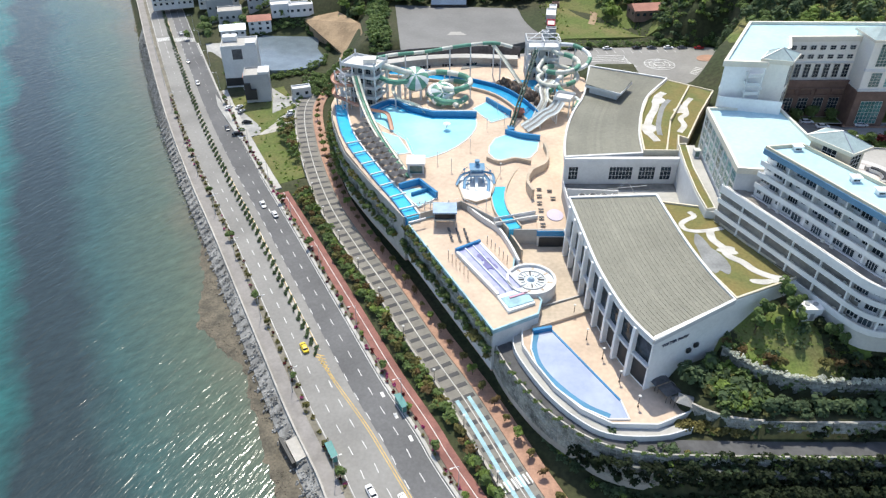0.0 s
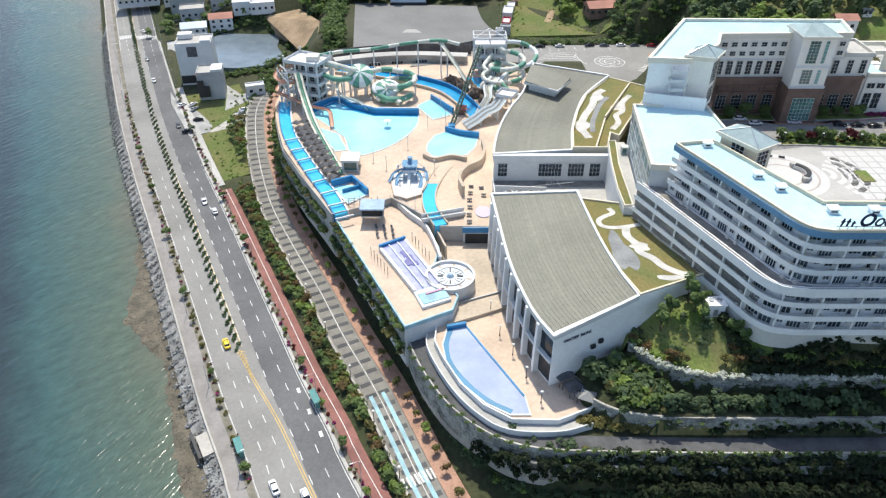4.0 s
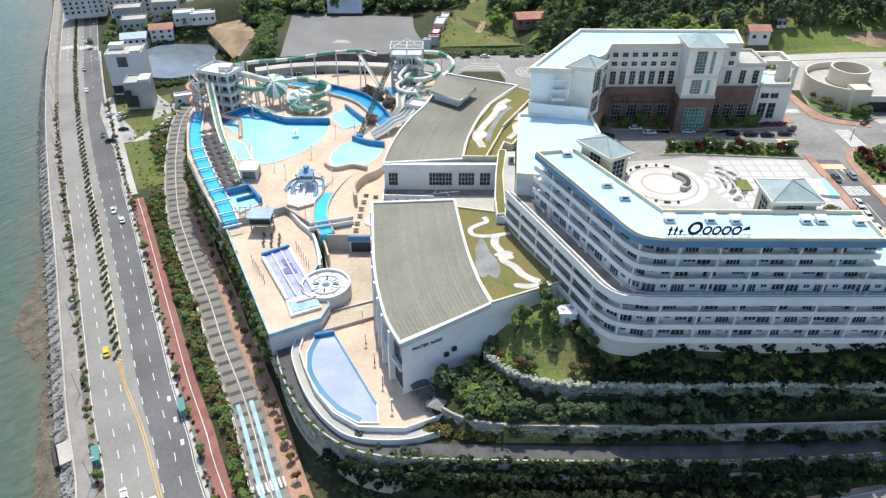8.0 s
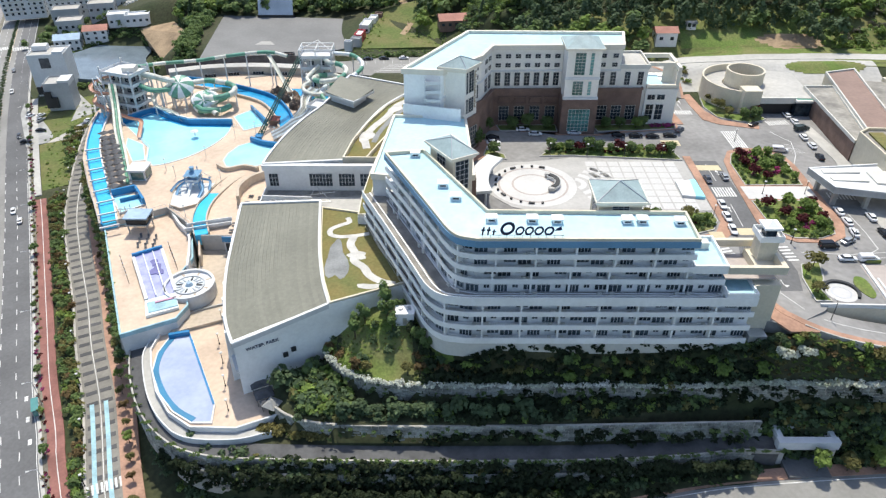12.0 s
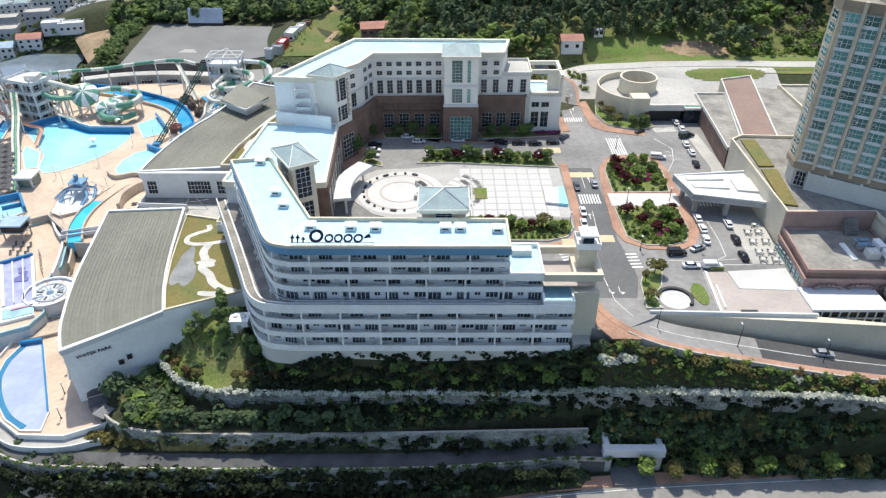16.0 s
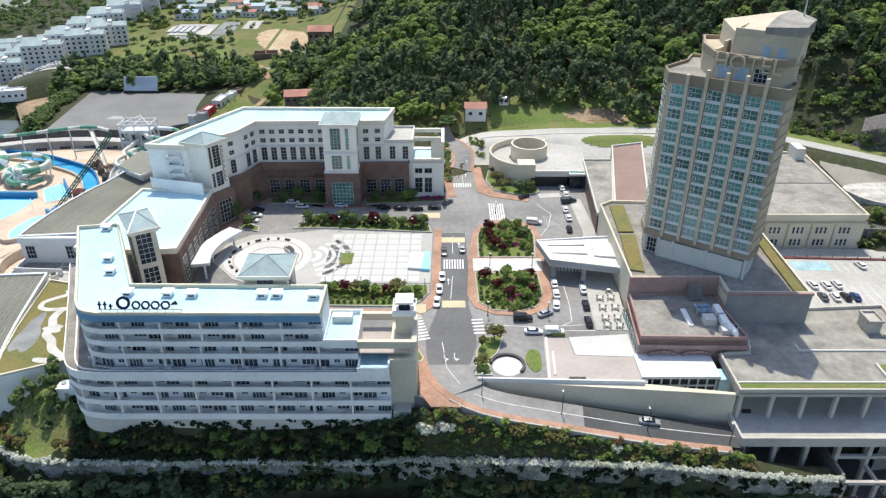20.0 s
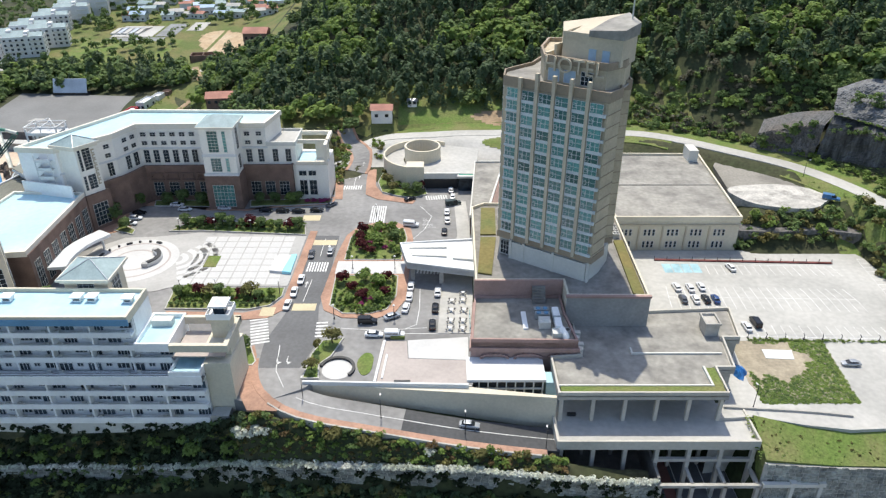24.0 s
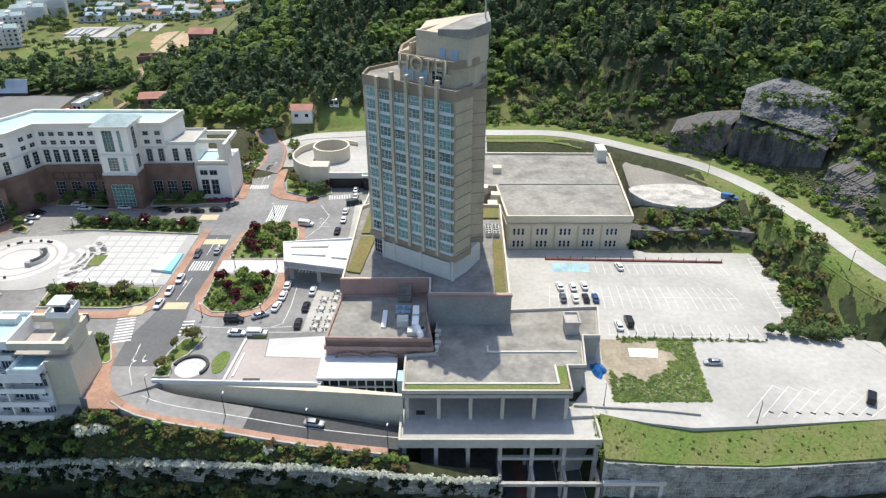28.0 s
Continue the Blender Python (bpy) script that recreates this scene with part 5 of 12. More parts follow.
DECKREND = mat("beige_deck_render", (0.52, 0.49, 0.43), 0.8, 0.08, 0.12, 1.2, 0.05)


def car_decks():
    deck = thing("parking_deck", 268, 135, 30, "open concrete parking deck on columns with a grassed roof edge", "parking deck")
    roof = [(246, 120.6), (284.6, 120.6), (284.8, 129.8), (289.2, 129.8), (290.5, 141.7), (294.8, 141.7), (296.8, 155.2), (273, 153.6), (253.4, 154.2), (253.4, 135), (246, 134)]
    part("roof_slab", Form().prism(roof, 41.9, 43.1), CONC, deck)
    part("roof_surface", Form().prism(inset(roof, 0.8), 43.1, 43.3), ROOFC, deck, "weathered grey roof")
    part("roof_parapet", rim(roof, 0.45, 42.9, 44.1), DECKREND, deck)
    part("green_edge", Form().box(246.8, 284, 121.4, 123.1, 43.3, 43.8).box(282, 284.2, 123.1, 129.8, 43.3, 43.8), LAWN, deck, "grass strip on the roof edge")
    part("inner_rim", Form().box(246.6, 282, 123.2, 123.6, 43.2, 44.0).box(281.5, 282, 123.6, 130.2, 43.2, 44.0).box(266, 288, 135.5, 135.9, 43.2, 43.7).box(266, 266.4, 135.9, 138, 43.2, 43.7), PALE, deck)
    part("back_wall", Form().prism([(247, 129.8), (284, 129.8), (288.7, 130.4), (290, 142.2), (294.3, 142.2), (296.2, 154.8), (273, 153.2), (254, 153.8), (254, 136), (247, 133.4)], 34, 41.9), CONC, deck)
    part("roof_hut", Form().box(286.2, 289.6, 143, 147.6, 43.2, 46.6).add(*(lambda f: (f.v, f.f))(rim([(285.9, 142.7), (289.9, 142.7), (289.9, 147.9), (285.9, 147.9)], 0.4, 46.6, 47.2))), CONC, deck, "small roof hut")
    for k in range(6):
        x = 247 + 7.3 * k
        part("column", Form().box(x - 0.4, x + 0.4, 121, 121.9, 35.2, 42), DECKREND, deck)
    low = [(245.6, 113.8), (290.4, 113.8), (290.6, 124.4), (285, 130), (245.6, 130)]
    part("low_slab", Form().prism(low, 34.0, 35.2), CONCL, deck, "pale lower deck")
    part("low_parapet", Form().box(245.4, 290.6, 113.4, 113.9, 33.8, 36.3).box(245.3, 245.8, 113.9, 128, 33.8, 36.3).box(290.2, 290.7, 113.9, 124, 33.8, 36.3), DECKREND, deck)
    # lower columns and beams take greyer concrete that carries the deck's shade
    for k in range(7):
        x = 246.5 + 7.2 * k
        part("column", Form().box(x - 0.45, x + 0.45, 113.8, 114.8, 15, 34), CONC, deck)
        part("column", Form().box(x - 0.4, x + 0.4, 124, 124.8, 15, 34), CONC, deck)
    part("beam", Form().box(267.6, 290.4, 113.9, 114.7, 29.6, 30.4), CONC, deck)
    part("beam", Form().box(267.6, 290.4, 108.4, 109.2, 27.2, 28.0), CONC, deck)
    for k in range(4):
        x = 268.1 + 7.2 * k
        part("beam", Form().box(x - 0.35, x + 0.35, 109, 114, 27.2, 28), CONC, deck)
        part("column", Form().box(x - 0.4, x + 0.4, 108.4, 109.2, 14, 27.6), CONC, deck)
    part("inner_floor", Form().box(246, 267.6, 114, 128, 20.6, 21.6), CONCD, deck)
    part("inner_wall", Form().box(267.5, 268.1, 109.4, 128, 14, 29.4), CONCD, deck, "mottled concrete wall beside the underpass")
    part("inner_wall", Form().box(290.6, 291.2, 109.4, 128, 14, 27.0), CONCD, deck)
    under = solid("road_underpass", Form().prism([(268.2, 96), (290.5, 96), (290.5, 127.4), (268.2, 127.4)], 12, lambda x, y: front_z(x) + 0.05), ASPH, "dark road running in below the parking deck", "road")
    part("red_strip", Form().prism([(272.6, 99), (275.2, 99), (275.2, 126), (272.6, 126)], 12, lambda x, y: front_z(x) + 0.08), REDPATH, under, "red road surface")
    for x in (276.0, 282.4, 288.4):
        part("lane_line", Form().prism([(x, 99), (x + 0.2, 99), (x + 0.2, 126), (x, 126)], 12, lambda px, py: front_z(px) + 0.085), PAINT, under)
    for x in (277.4, 279.6, 284.0, 286.2):
        for y in (107.0, 108.6, 110.2):
            part("road_sign_bar", Form().prism([(x, y), (x + 1.3, y), (x + 1.3, y + 0.4), (x, y + 0.4)], 12, lambda px, py: front_z(px) + 0.085), PAINT, under)
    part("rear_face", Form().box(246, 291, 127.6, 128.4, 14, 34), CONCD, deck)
    part("bench", Form().box(249, 251, 122.6, 123.2, 35.2, 36), DARK, deck)
    # portal frame beside the deck
    pf = Form()
    pf.box(290.6, 304.5, 108.2, 109.2, 27.6, 28.5)
    for x in (297.3, 303.6):
        pf.box(x - 0.4, x + 0.4, 108.3, 109.1, 16, 28)
        pf.box(x - 0.7, x + 0.7, 108.0, 109.4, 28.5, 29)
    solid("gateway_frame", pf, PALE, "low concrete gateway frame", "gateway", "")
    # ballroom
    ball = thing("ballroom", 298, 228, 35, "broad cream hall with a flat roof and small paired windows", "building")
    bp = [(276, 201.5), (316.5, 201.5), (320, 257), (268, 258), (268, 226), (274, 226)]
    part("wall", Form().prism(bp, 34, 47.2), CREAM, ball)
    part("roof", Form().prism(inset(bp, 0.4), 47.2, 47.4), ROOFC, ball)
    part("parapet", rim(inset(bp, -0.3), 0.6, 46.6, 48.2), CREAM, ball)
    part("cornice", rim(inset(bp, -0.5), 0.6, 44.8, 45.4), TANL, ball)
    part("roof_seam", Form().box(275, 318, 228, 228.5, 47.4, 47.65), CONCD, ball)
    for k in range(5):
        x = 279.8 + 7.6 * k
        part("pilaster", Form().box(x - 3.6, x - 3.1, 201.0, 201.5, 35, 44.8), TANL, ball)
        for j in range(3):
            for z in (36.8, 41.2):
                window(ball, x - 1.4 + 1.4 * j, 201.5, z, 0.8, 2.3, 0, GLASS, 1, 2)
    part("stair_hut", Form().box(314, 317.5, 250, 257, 45, 52), PALE, ball)
    # roofs between the tower and the court
    low = thing("banquet_wing", 240, 228, 42, "low wing with pale and brown flat roofs", "building")
    part("brown_block", Form().prism([(234.5, 203), (246, 203), (258, 262), (245, 258)], 42, 49.6), CREAM, low)
    part("brown_roof", Form().prism(inset([(234.5, 203), (246, 203), (258, 262), (245, 258)], 0.5), 49.6, 49.9), ROSEROOF, low, "brown flat roof")
    part("brown_rim", rim([(234.5, 203), (246, 203), (258, 262), (245, 258)], 0.5, 49.2, 50.5), PALE, low)
    part("grey_block", Form().prism([(228.6, 200), (234.4, 203), (243, 246), (232, 246)], 41.5, 48.6), BRICK, low)
    part("grey_roof", Form().prism([(228.8, 200.4), (234.2, 203.2), (242.6, 245.6), (232.2, 245.6)], 48.6, 48.9), ROOFC, low)
    part("grey_rim", rim([(228.4, 199.8), (234.4, 203), (243, 246.2), (231.8, 246.2)], 0.4, 48.4, 49.5), PALE, low)
    part("side_roof", Form().prism([(246, 203), (268, 203), (268, 256), (257, 258)], 42, 47), ROOFC, low)
    for x, y in ((269, 222), (271.5, 209), (275, 240), (273, 216)):
        part("roof_box", Form().box(x - 1.6, x + 1.6, y - 1.6, y + 1.6, 47, 49.6), CREAM, low)


ROSEROOF = mat("brown_roof", (0.27, 0.19, 0.16), 0.85, 0.08, 0.1, 0.8, 0.06)
car_decks()


# ---- the court between the hotels ----
CZ = 42.0
court_plan = [(100, 166), (105, 133), (168, 133), (169, 122), (178, 119), (187.5, 124.5), (190, 127), (227, 126), (228.5, 200), (232, 246), (222, 250), (214, 246), (200, 236), (193, 246), (191, 262), (178, 262), (180, 232), (110, 222)]
solid("court", Form().prism(court_plan, 30, CZ), ASPHM, "asphalt forecourt and drives between the hotels", "road")


def flat(name, poly, material, label, cat, top=0.1, lo=None):
    return solid(name, Form().prism(poly, lo if lo is not None else CZ - 0.3, CZ + top), material, label, cat)


WHITEPAVE = mat("white_paving", (0.56, 0.555, 0.54), 0.8, 0.05, 0.1, 1.2, 0.05)
GREYPAVE = mat("grey_paving", (0.43, 0.42, 0.4), 0.85, 0.08, 0.1, 1.2, 0.05)
# plaza
plaza_plan = [(126, 199), (140, 202), (175.6, 199.5), (175.3, 169), (143.5, 169), (137.5, 166), (130, 166), (118, 171), (109.5, 181), (110.5, 192), (117, 198.5)]
plaza = flat("plaza", plaza_plan, GREYPAVE, "plaza with white slabs and grey bands", "plaza", 0.14)
for i in range(9):
    for j in range(8):
        x, y = 143.6 + i * 3.62, 169.8 + j * 3.72
        if x + 3.3 > 175.5 or y + 3.3 > 199.6:
            continue
        data = shared("plaza_slab", lambda: Form().box(0, 3.15, 0, 3.25, 0, 0.05).mesh("slab", WHITEPAVE))
        s = part("slab", data, WHITEPAVE, plaza)
        s.matrix_basis = pose(x, y, CZ + 0.12)
rings = Form()
for k, r in enumerate((3.0, 6.0, 9.0, 12.0)):
    rings.v, rings.f = rings.v, rings.f
    ln = [np.array(p) for p in arc(138, 184.5, r, -70, 75 - 6 * k, 18)]
    ribbon(ln, -0.9, 0.9, CZ, CZ + 0.17, rings)
part("arc_paving", rings, WHITEPAVE, plaza)
disc = Form().prism(blob(125.5, 184, 13.2, 13.2, 40, 0.0), CZ, CZ + 0.15)
part("round_paving", disc, WHITEPAVE, plaza, "round pale paving")
ring = Form()
for r in (6.2, 10.4):
    ribbon([np.array(p) for p in arc(125.5, 184, r, 0, 360, 48)], -0.3, 0.3, CZ, CZ + 0.165, ring)
part("ring_paving", ring, BROWNPAVE, plaza)
part("lawn_square", Form().box(147.8, 151.6, 179.6, 186.2, CZ, CZ + 0.35), LAWN, plaza, "small square lawn")
stage = thing("stage", 171.6, 180.6, CZ + 0.1, "low white and sky-blue open-air stage", "stage")
part("platform", Form().prism([(168.6, 176.4), (175, 175.4), (175, 186), (168.8, 185)], CZ, CZ + 1.0), WHITE, stage)
part("carpet", Form().prism([(172.4, 175.7), (175.05, 175.3), (175.05, 186.1), (173.4, 185.8)], CZ, CZ + 1.06), POOL, stage, "sky-blue edge")
art = thing("water_sculpture", 131, 186, CZ + 0.1, "curved dark sculpture basin on the plaza", "sculpture")
ribbon_form = Form()
ribbon([np.array(p) for p in arc(128.4, 184.3, 4.6, -62, 62, 14)], -1.0, 0.9, CZ, CZ + 1.3, ribbon_form)
part("basin", ribbon_form, STEEL, art)
part("cover", ribbon([np.array(p) for p in arc(128.4, 184.3, 4.6, -58, 58, 14)], -0.7, 0.6, CZ + 1.3, CZ + 1.6), DARK, art)
part("end_block", Form().box(129.6, 131.4, 188.2, 189.4, CZ, CZ + 1.5).box(129.6, 131.4, 179.2, 180.4, CZ, CZ + 1.5), GREYPAVE, art)
for k in range(14):
    a = radians(70 + k * 16)
    x, y = 125.5 + 11.4 * math.cos(a), 184 + 11.4 * math.sin(a)
    b = thing("stone_bench", x, y, CZ + 0.14, "dark stone seat on the round plaza", "bench", "stone seats round the plaza", turn=math.degrees(a) + 90)
    if k % 3 == 0:
        part("seat", Form().box(-0.9, 0.9, -0.35, 0.35, 0.15, 0.5), DARK, b, local=True)
        part("foot", Form().box(-0.7, 0.7, -0.25, 0.25, 0, 0.15), GREYPAVE, b, local=True)
    else:
        part("seat", Form().cyl(0, 0, 0.1, 0.55, 0.4, 10), DARK, b, local=True)
        part("foot", Form().cyl(0, 0, 0, 0.1, 0.32, 10), GREYPAVE, b, local=True)

# pavements of rosy brick
flat("pavement_west", [(176.2, 203), (178.6, 203), (178.2, 166), (176.8, 157), (173, 153), (166, 152), (145, 153.2), (145, 156.2), (166, 155.4), (172.6, 157.6), (175.6, 163)], BRICKPAVE, "rosy brick pavement", "pavement", 0.16)
flat("pavement_bend", [(166.5, 132.5), (172.5, 141), (174, 137), (175, 130), (178.4, 123.4), (183.6, 118.4), (183, 116.8), (176.5, 117), (173.6, 122), (172.4, 133)], BRICKPAVE, "rosy brick pavement at the bend", "pavement", 0.16)
flat("pavement_rear", [(113.5, 223), (150, 219.4), (181, 224), (181, 230), (167, 227.6), (152, 218.6), (137, 219), (137, 226.6), (116, 226.4)], BRICKPAVE, "rosy brick forecourt of the rear hotel", "pavement", 0.16)
flat("pavement_north", [(178, 262), (180.4, 262), (183.6, 228), (181, 228), (179.5, 240)], BRICKPAVE, "rosy brick pavement", "pavement", 0.16)
flat("pavement_east", [(190.5, 262), (193.5, 258), (194.6, 240), (198, 232), (210, 226.5), (209, 224), (196, 228), (191.6, 232), (190.6, 246)], BRICKPAVE, "rosy brick pavement", "pavement", 0.16)
flat("drive_link", [(106, 228), (116, 206), (107, 198), (100, 205)], BRICKPAVE, "rosy brick drive edge", "pavement", 0.12)
# islands with planting
isl = [(187.2, 189), (188.6, 200), (192, 206.8), (197, 209), (205, 208.8), (209.2, 205), (210.4, 197), (209.6, 162), (207, 155.6), (202, 152.6), (193, 153), (187.6, 156.6), (185.8, 163), (186.6, 178)]
flat("island", isl, BRICKPAVE, "kerbed traffic island of rosy brick", "pavement", 0.18)
flat("island_path", [(188, 175.6), (208.4, 175.6), (208.8, 183), (188, 183)], WHITEPAVE, "pale crossing of the island", "pavement", 0.24)
BEDS = {
    "bed_a": [(190, 184), (207, 184), (208.2, 198), (207, 204), (197, 206), (192.6, 204.4), (190.2, 198)],
    "bed_b": [(188.6, 174.4), (206.6, 174.4), (206.8, 164), (204.6, 157), (200, 154.8), (193, 155), (189, 159)],
    "bed_far": [(130, 203), (136, 210.6), (160, 208.6), (173.8, 206.4), (175, 200.4), (140, 203.4)],
    "bed_near": [(143.6, 167.8), (174.6, 167.8), (174.8, 163.6), (172.4, 159), (167, 157), (144.4, 157.4)],
    "bed_drum": [(197.5, 234), (203.5, 230.6), (209, 229), (214, 232), (213, 238), (204.5, 236.6), (196.6, 252), (195.4, 243)],
    "bed_turn": [(187, 128), (187.6, 137), (189.6, 142.6), (194.4, 143.6), (192.4, 136.5), (189.8, 133), (190.5, 128)],
    "bed_link": [(106.8, 164), (131, 164), (131, 158), (109, 158)],
    "bed_rear": [(117, 226.4), (137.6, 226.8), (137.6, 221.6), (118, 222.4)],
    "bed_rear_b": [(151, 226.6), (167, 227.4), (180, 227.6), (179.5, 224.4), (166, 222.6), (152, 221.8)],
    "bed_corner": [(112.4, 207.6), (118, 203.8), (118.4, 200.8), (111.5, 203.6)],
    "bed_end": [(168.4, 141.5), (171.4, 140.8), (174.2, 134.4), (173.8, 133), (168.4, 133.4)],
}
for nm, poly in BEDS.items():
    b = flat("planting_" + nm, poly, LAWN, "planted bed with a kerb", "flower bed", 0.3)
    part("kerb", rim(inset(poly, -0.25), 0.3, CZ - 0.2, CZ + 0.38), CONCL, b)

# paint on the drives
paint = Form()


def zebra(x0, y0, x1, y1, n, w, run, form=paint):
    """n bars between two points, each w wide and run long across."""
    a, b = np.array((x0, y0)), np.array((x1, y1))
    t = (b - a) / np.linalg.norm(b - a)
    o = np.array((-t[1], t[0]))
    for k in range(n):
        c = a + (b - a) * (k + 0.5) / n
        form.bar(c - o * run / 2, c + o * run / 2, w, CZ - 0.1, CZ + 0.012)


zebra(179, 180, 185.4, 180, 8, 0.45, 5.5)
zebra(170.8, 153, 173.8, 141.5, 9, 0.6, 4.6)
zebra(194.8, 216, 200.2, 216, 7, 0.45, 13)
zebra(181.8, 238.5, 189.6, 238.5, 9, 0.5, 3.6)
zebra(188, 151.6, 188.6, 144.2, 5, 0.6, 3.0)
zebra(213.5, 229, 221.5, 230, 9, 0.5, 3.6)
zebra(212, 178, 224, 177, 12, 0.5, 3.6)
for pts in ([(182, 198), (182, 186.5)], [(181.8, 173), (181.2, 161)], [(186.2, 252), (186.4, 240)], [(178.9, 141), (180, 131), (183, 125), (190, 120.6), (205, 117.8), (225, 114.8)],
            [(210, 197), (214, 205), (216, 214), (212, 222)], [(213, 150), (213.6, 158), (213.4, 168)], [(192, 148.5), (204, 147.4), (210, 148), (213, 150)], [(209.8, 148), (215.8, 148.6)], [(210, 146), (222, 146)]):
    for a, b in zip(pts, pts[1:]):
        zz = 42.0 if b[0] < 189 or b[1] > 124 else None
        if zz:
            paint.bar(a, b, 0.18, CZ - 0.1, CZ + 0.012)
for x, y in ((180.6, 170), (184.0, 192), (179.4, 136), (181.9, 136), (184, 248), (187.6, 248)):
    paint.bar((x, y - 1.6), (x, y + 0.6), 0.22, CZ - 0.1, CZ + 0.012)
    paint.prism([(x - 0.5, y + 0.6) if y > 150 else (x + 0.4, y - 2.6), (x + 0.5, y + 0.6) if y > 150 else (x + 1.3, y - 1.8), (x, y + 1.7) if y > 150 else (x - 0.1, y - 1.4)], CZ - 0.1, CZ + 0.012)
for k in range(7):
    paint.bar((213, 206 + 1.0 * k), (217.5 - 0.5 * k, 206 + 1.0 * k), 0.12, CZ - 0.1, CZ + 0.012)
for k in range(6):
    paint.bar((120.2 + 2.7 * k, 222.6), (120.2 + 2.7 * k, 227.6), 0.12, CZ - 0.1, CZ + 0.012) if 3 < k else paint.bar((120.2 + 2.7 * k, 221.8), (120.2 + 2.7 * k, 226), 0.12, CZ - 0.1, CZ + 0.012)
solid("drive_marks", paint, PAINT, "white road paint on the forecourt", "road marking")
yel = Form().box(177.6, 186, 193.6, 197, CZ - 0.1, CZ + 0.013).box(178.8, 185.2, 156.6, 160, CZ - 0.1, CZ + 0.013).box(182.4, 189.4, 255, 258, CZ - 0.1, CZ + 0.013).box(170.6, 174.4, 153.8, 158, CZ - 0.1, CZ + 0.17).box(172, 178, 211, 215, CZ - 0.1, CZ + 0.013)
solid("ramp_tables", yel, mat("yellow_table", (0.58, 0.5, 0.33), 0.85, 0.1), "pale yellow speed tables", "road marking")

# drop-off concrete, terrace and canopy
flat("drop_off", [(218.6, 146), (227, 146), (228.3, 163), (229, 200), (228, 226), (223.8, 226), (224.6, 200), (219.8, 176)], CONCL, "pale concrete drop-off strip", "pavement", 0.12)
terr = thing("terrace", 206, 134, 41, "paved terrace with a round seat, lawn and low walls", "terrace")
part("floor", Form().prism([(187, 126.8), (226.8, 125.4), (226.8, 144.8), (195.4, 144.4), (192.4, 136)], 36, 41.9), CONCL, terr)
part("brown_paving", Form().prism([(203.6, 126.4), (226, 125.8), (226, 134.8), (211.4, 135.6), (210.8, 142.6), (204.6, 142.8)], 41.5, 42.04), BROWNPAVE, terr)
part("white_paving", Form().prism([(211.6, 135.8), (226.2, 135), (226.4, 144.4), (211, 143)], 41.5, 42.07), WHITEPAVE, terr)
part("steps_edge", Form().bar((204, 126.5), (205.2, 142.6), 0.6, 41.5, 42.5).bar((205.6, 128), (206.2, 137), 0.5, 41.5, 42.3), WHITE, terr)
part("round_seat", ribbon([np.array(p) for p in arc(194.6, 131.6, 4.0, -40, 170, 20)], -0.35, 0.35, 41.5, 42.6), DARK, terr, "dark curved seat")
part("round_floor", Form().prism(blob(194.6, 131.4, 3.7, 3.7, 26, 0.0), 41.5, 42.03), WHITEPAVE, terr)
part("inner_ring", ribbon([np.array(p) for p in arc(194.6, 131.4, 2.2, 0, 360, 24)], -0.12, 0.12, 41.5, 42.05), STEEL, terr)
part("lawn", Form().prism(blob(201.2, 133.6, 1.9, 4.4, 24, 0.05), 41.5, 42.15), LAWN, terr)
part("front_parapet", Form().bar((187.2, 126.4), (226, 125.2), 0.5, 41.6, 42.7), WHITE, terr)
part("planter", Form().box(208.6, 212.4, 125.9, 126.6, 42, 42.8), DARK, terr)
part("planter", Form().box(206.6, 210.2, 143.4, 144.2, 42, 42.9), LAWN, terr)
# ramp road going down behind the wall
ramp_line = smooth_line([(177.8, 150), (178.2, 140), (179, 132.6), (181.6, 126.2), (186.4, 122), (193, 120), (205, 119.2), (225, 117.2), (246, 116.4), (262, 117)], 3)
ramp_z = lambda x, y: float(np.interp(x, (181, 190, 205, 225, 246, 262), (42.028, 41.1, 38.6, 36.2, 33.9, 32.0)))
flat("avenue", [(178.4, 200), (186.2, 200), (186.6, 172), (186, 158), (187.4, 148), (187.6, 140), (185.6, 132), (175, 132), (174.6, 142), (177.6, 156), (178.4, 166)], ASPH, "darker asphalt of the avenue between the pavements", "road", 0.006)
solid("ramp_road_upper", ribbon([p for p in ramp_line if p[0] < 212], -3.6, 3.6, 28, lambda x, y: ramp_z(x, y) - 0.02), ASPHM, "grey asphalt of the upper ramp", "road")
# lower stretch of the same road, its shadow painted as a darker asphalt
solid("ramp_road", ribbon([p for p in ramp_line if 208.5 < p[0] < 247], -3.6, 3.6, 28, lambda x, y: ramp_z(x, y) - 0.01), RAMPSHADE, "asphalt ramp going down along a wall, shadow in its colour", "road")
solid("ramp_pavement", ribbon([p for p in ramp_line if p[1] < 140 and p[0] < 246], 3.6, 5.4, 28, lambda x, y: ramp_z(x, y) + 0.2), BRICKPAVE, "narrow rosy pavement along the ramp", "pavement")
solid("ramp_kerb_wall", ribbon([p for p in ramp_line if 182 < p[0] < 246], 5.4, 5.8, 28, lambda x, y: ramp_z(x, y) + 0.4), CONC, "low kerb wall outside the ramp", "wall")
solid("ramp_wall", Form().prism([(187, 126.6), (246, 121.6), (246, 122.4), (226, 125.4), (188, 127.3)], 28, 41.7), CREAM, "pale concrete retaining wall over the ramp", "wall")
ln = Form()
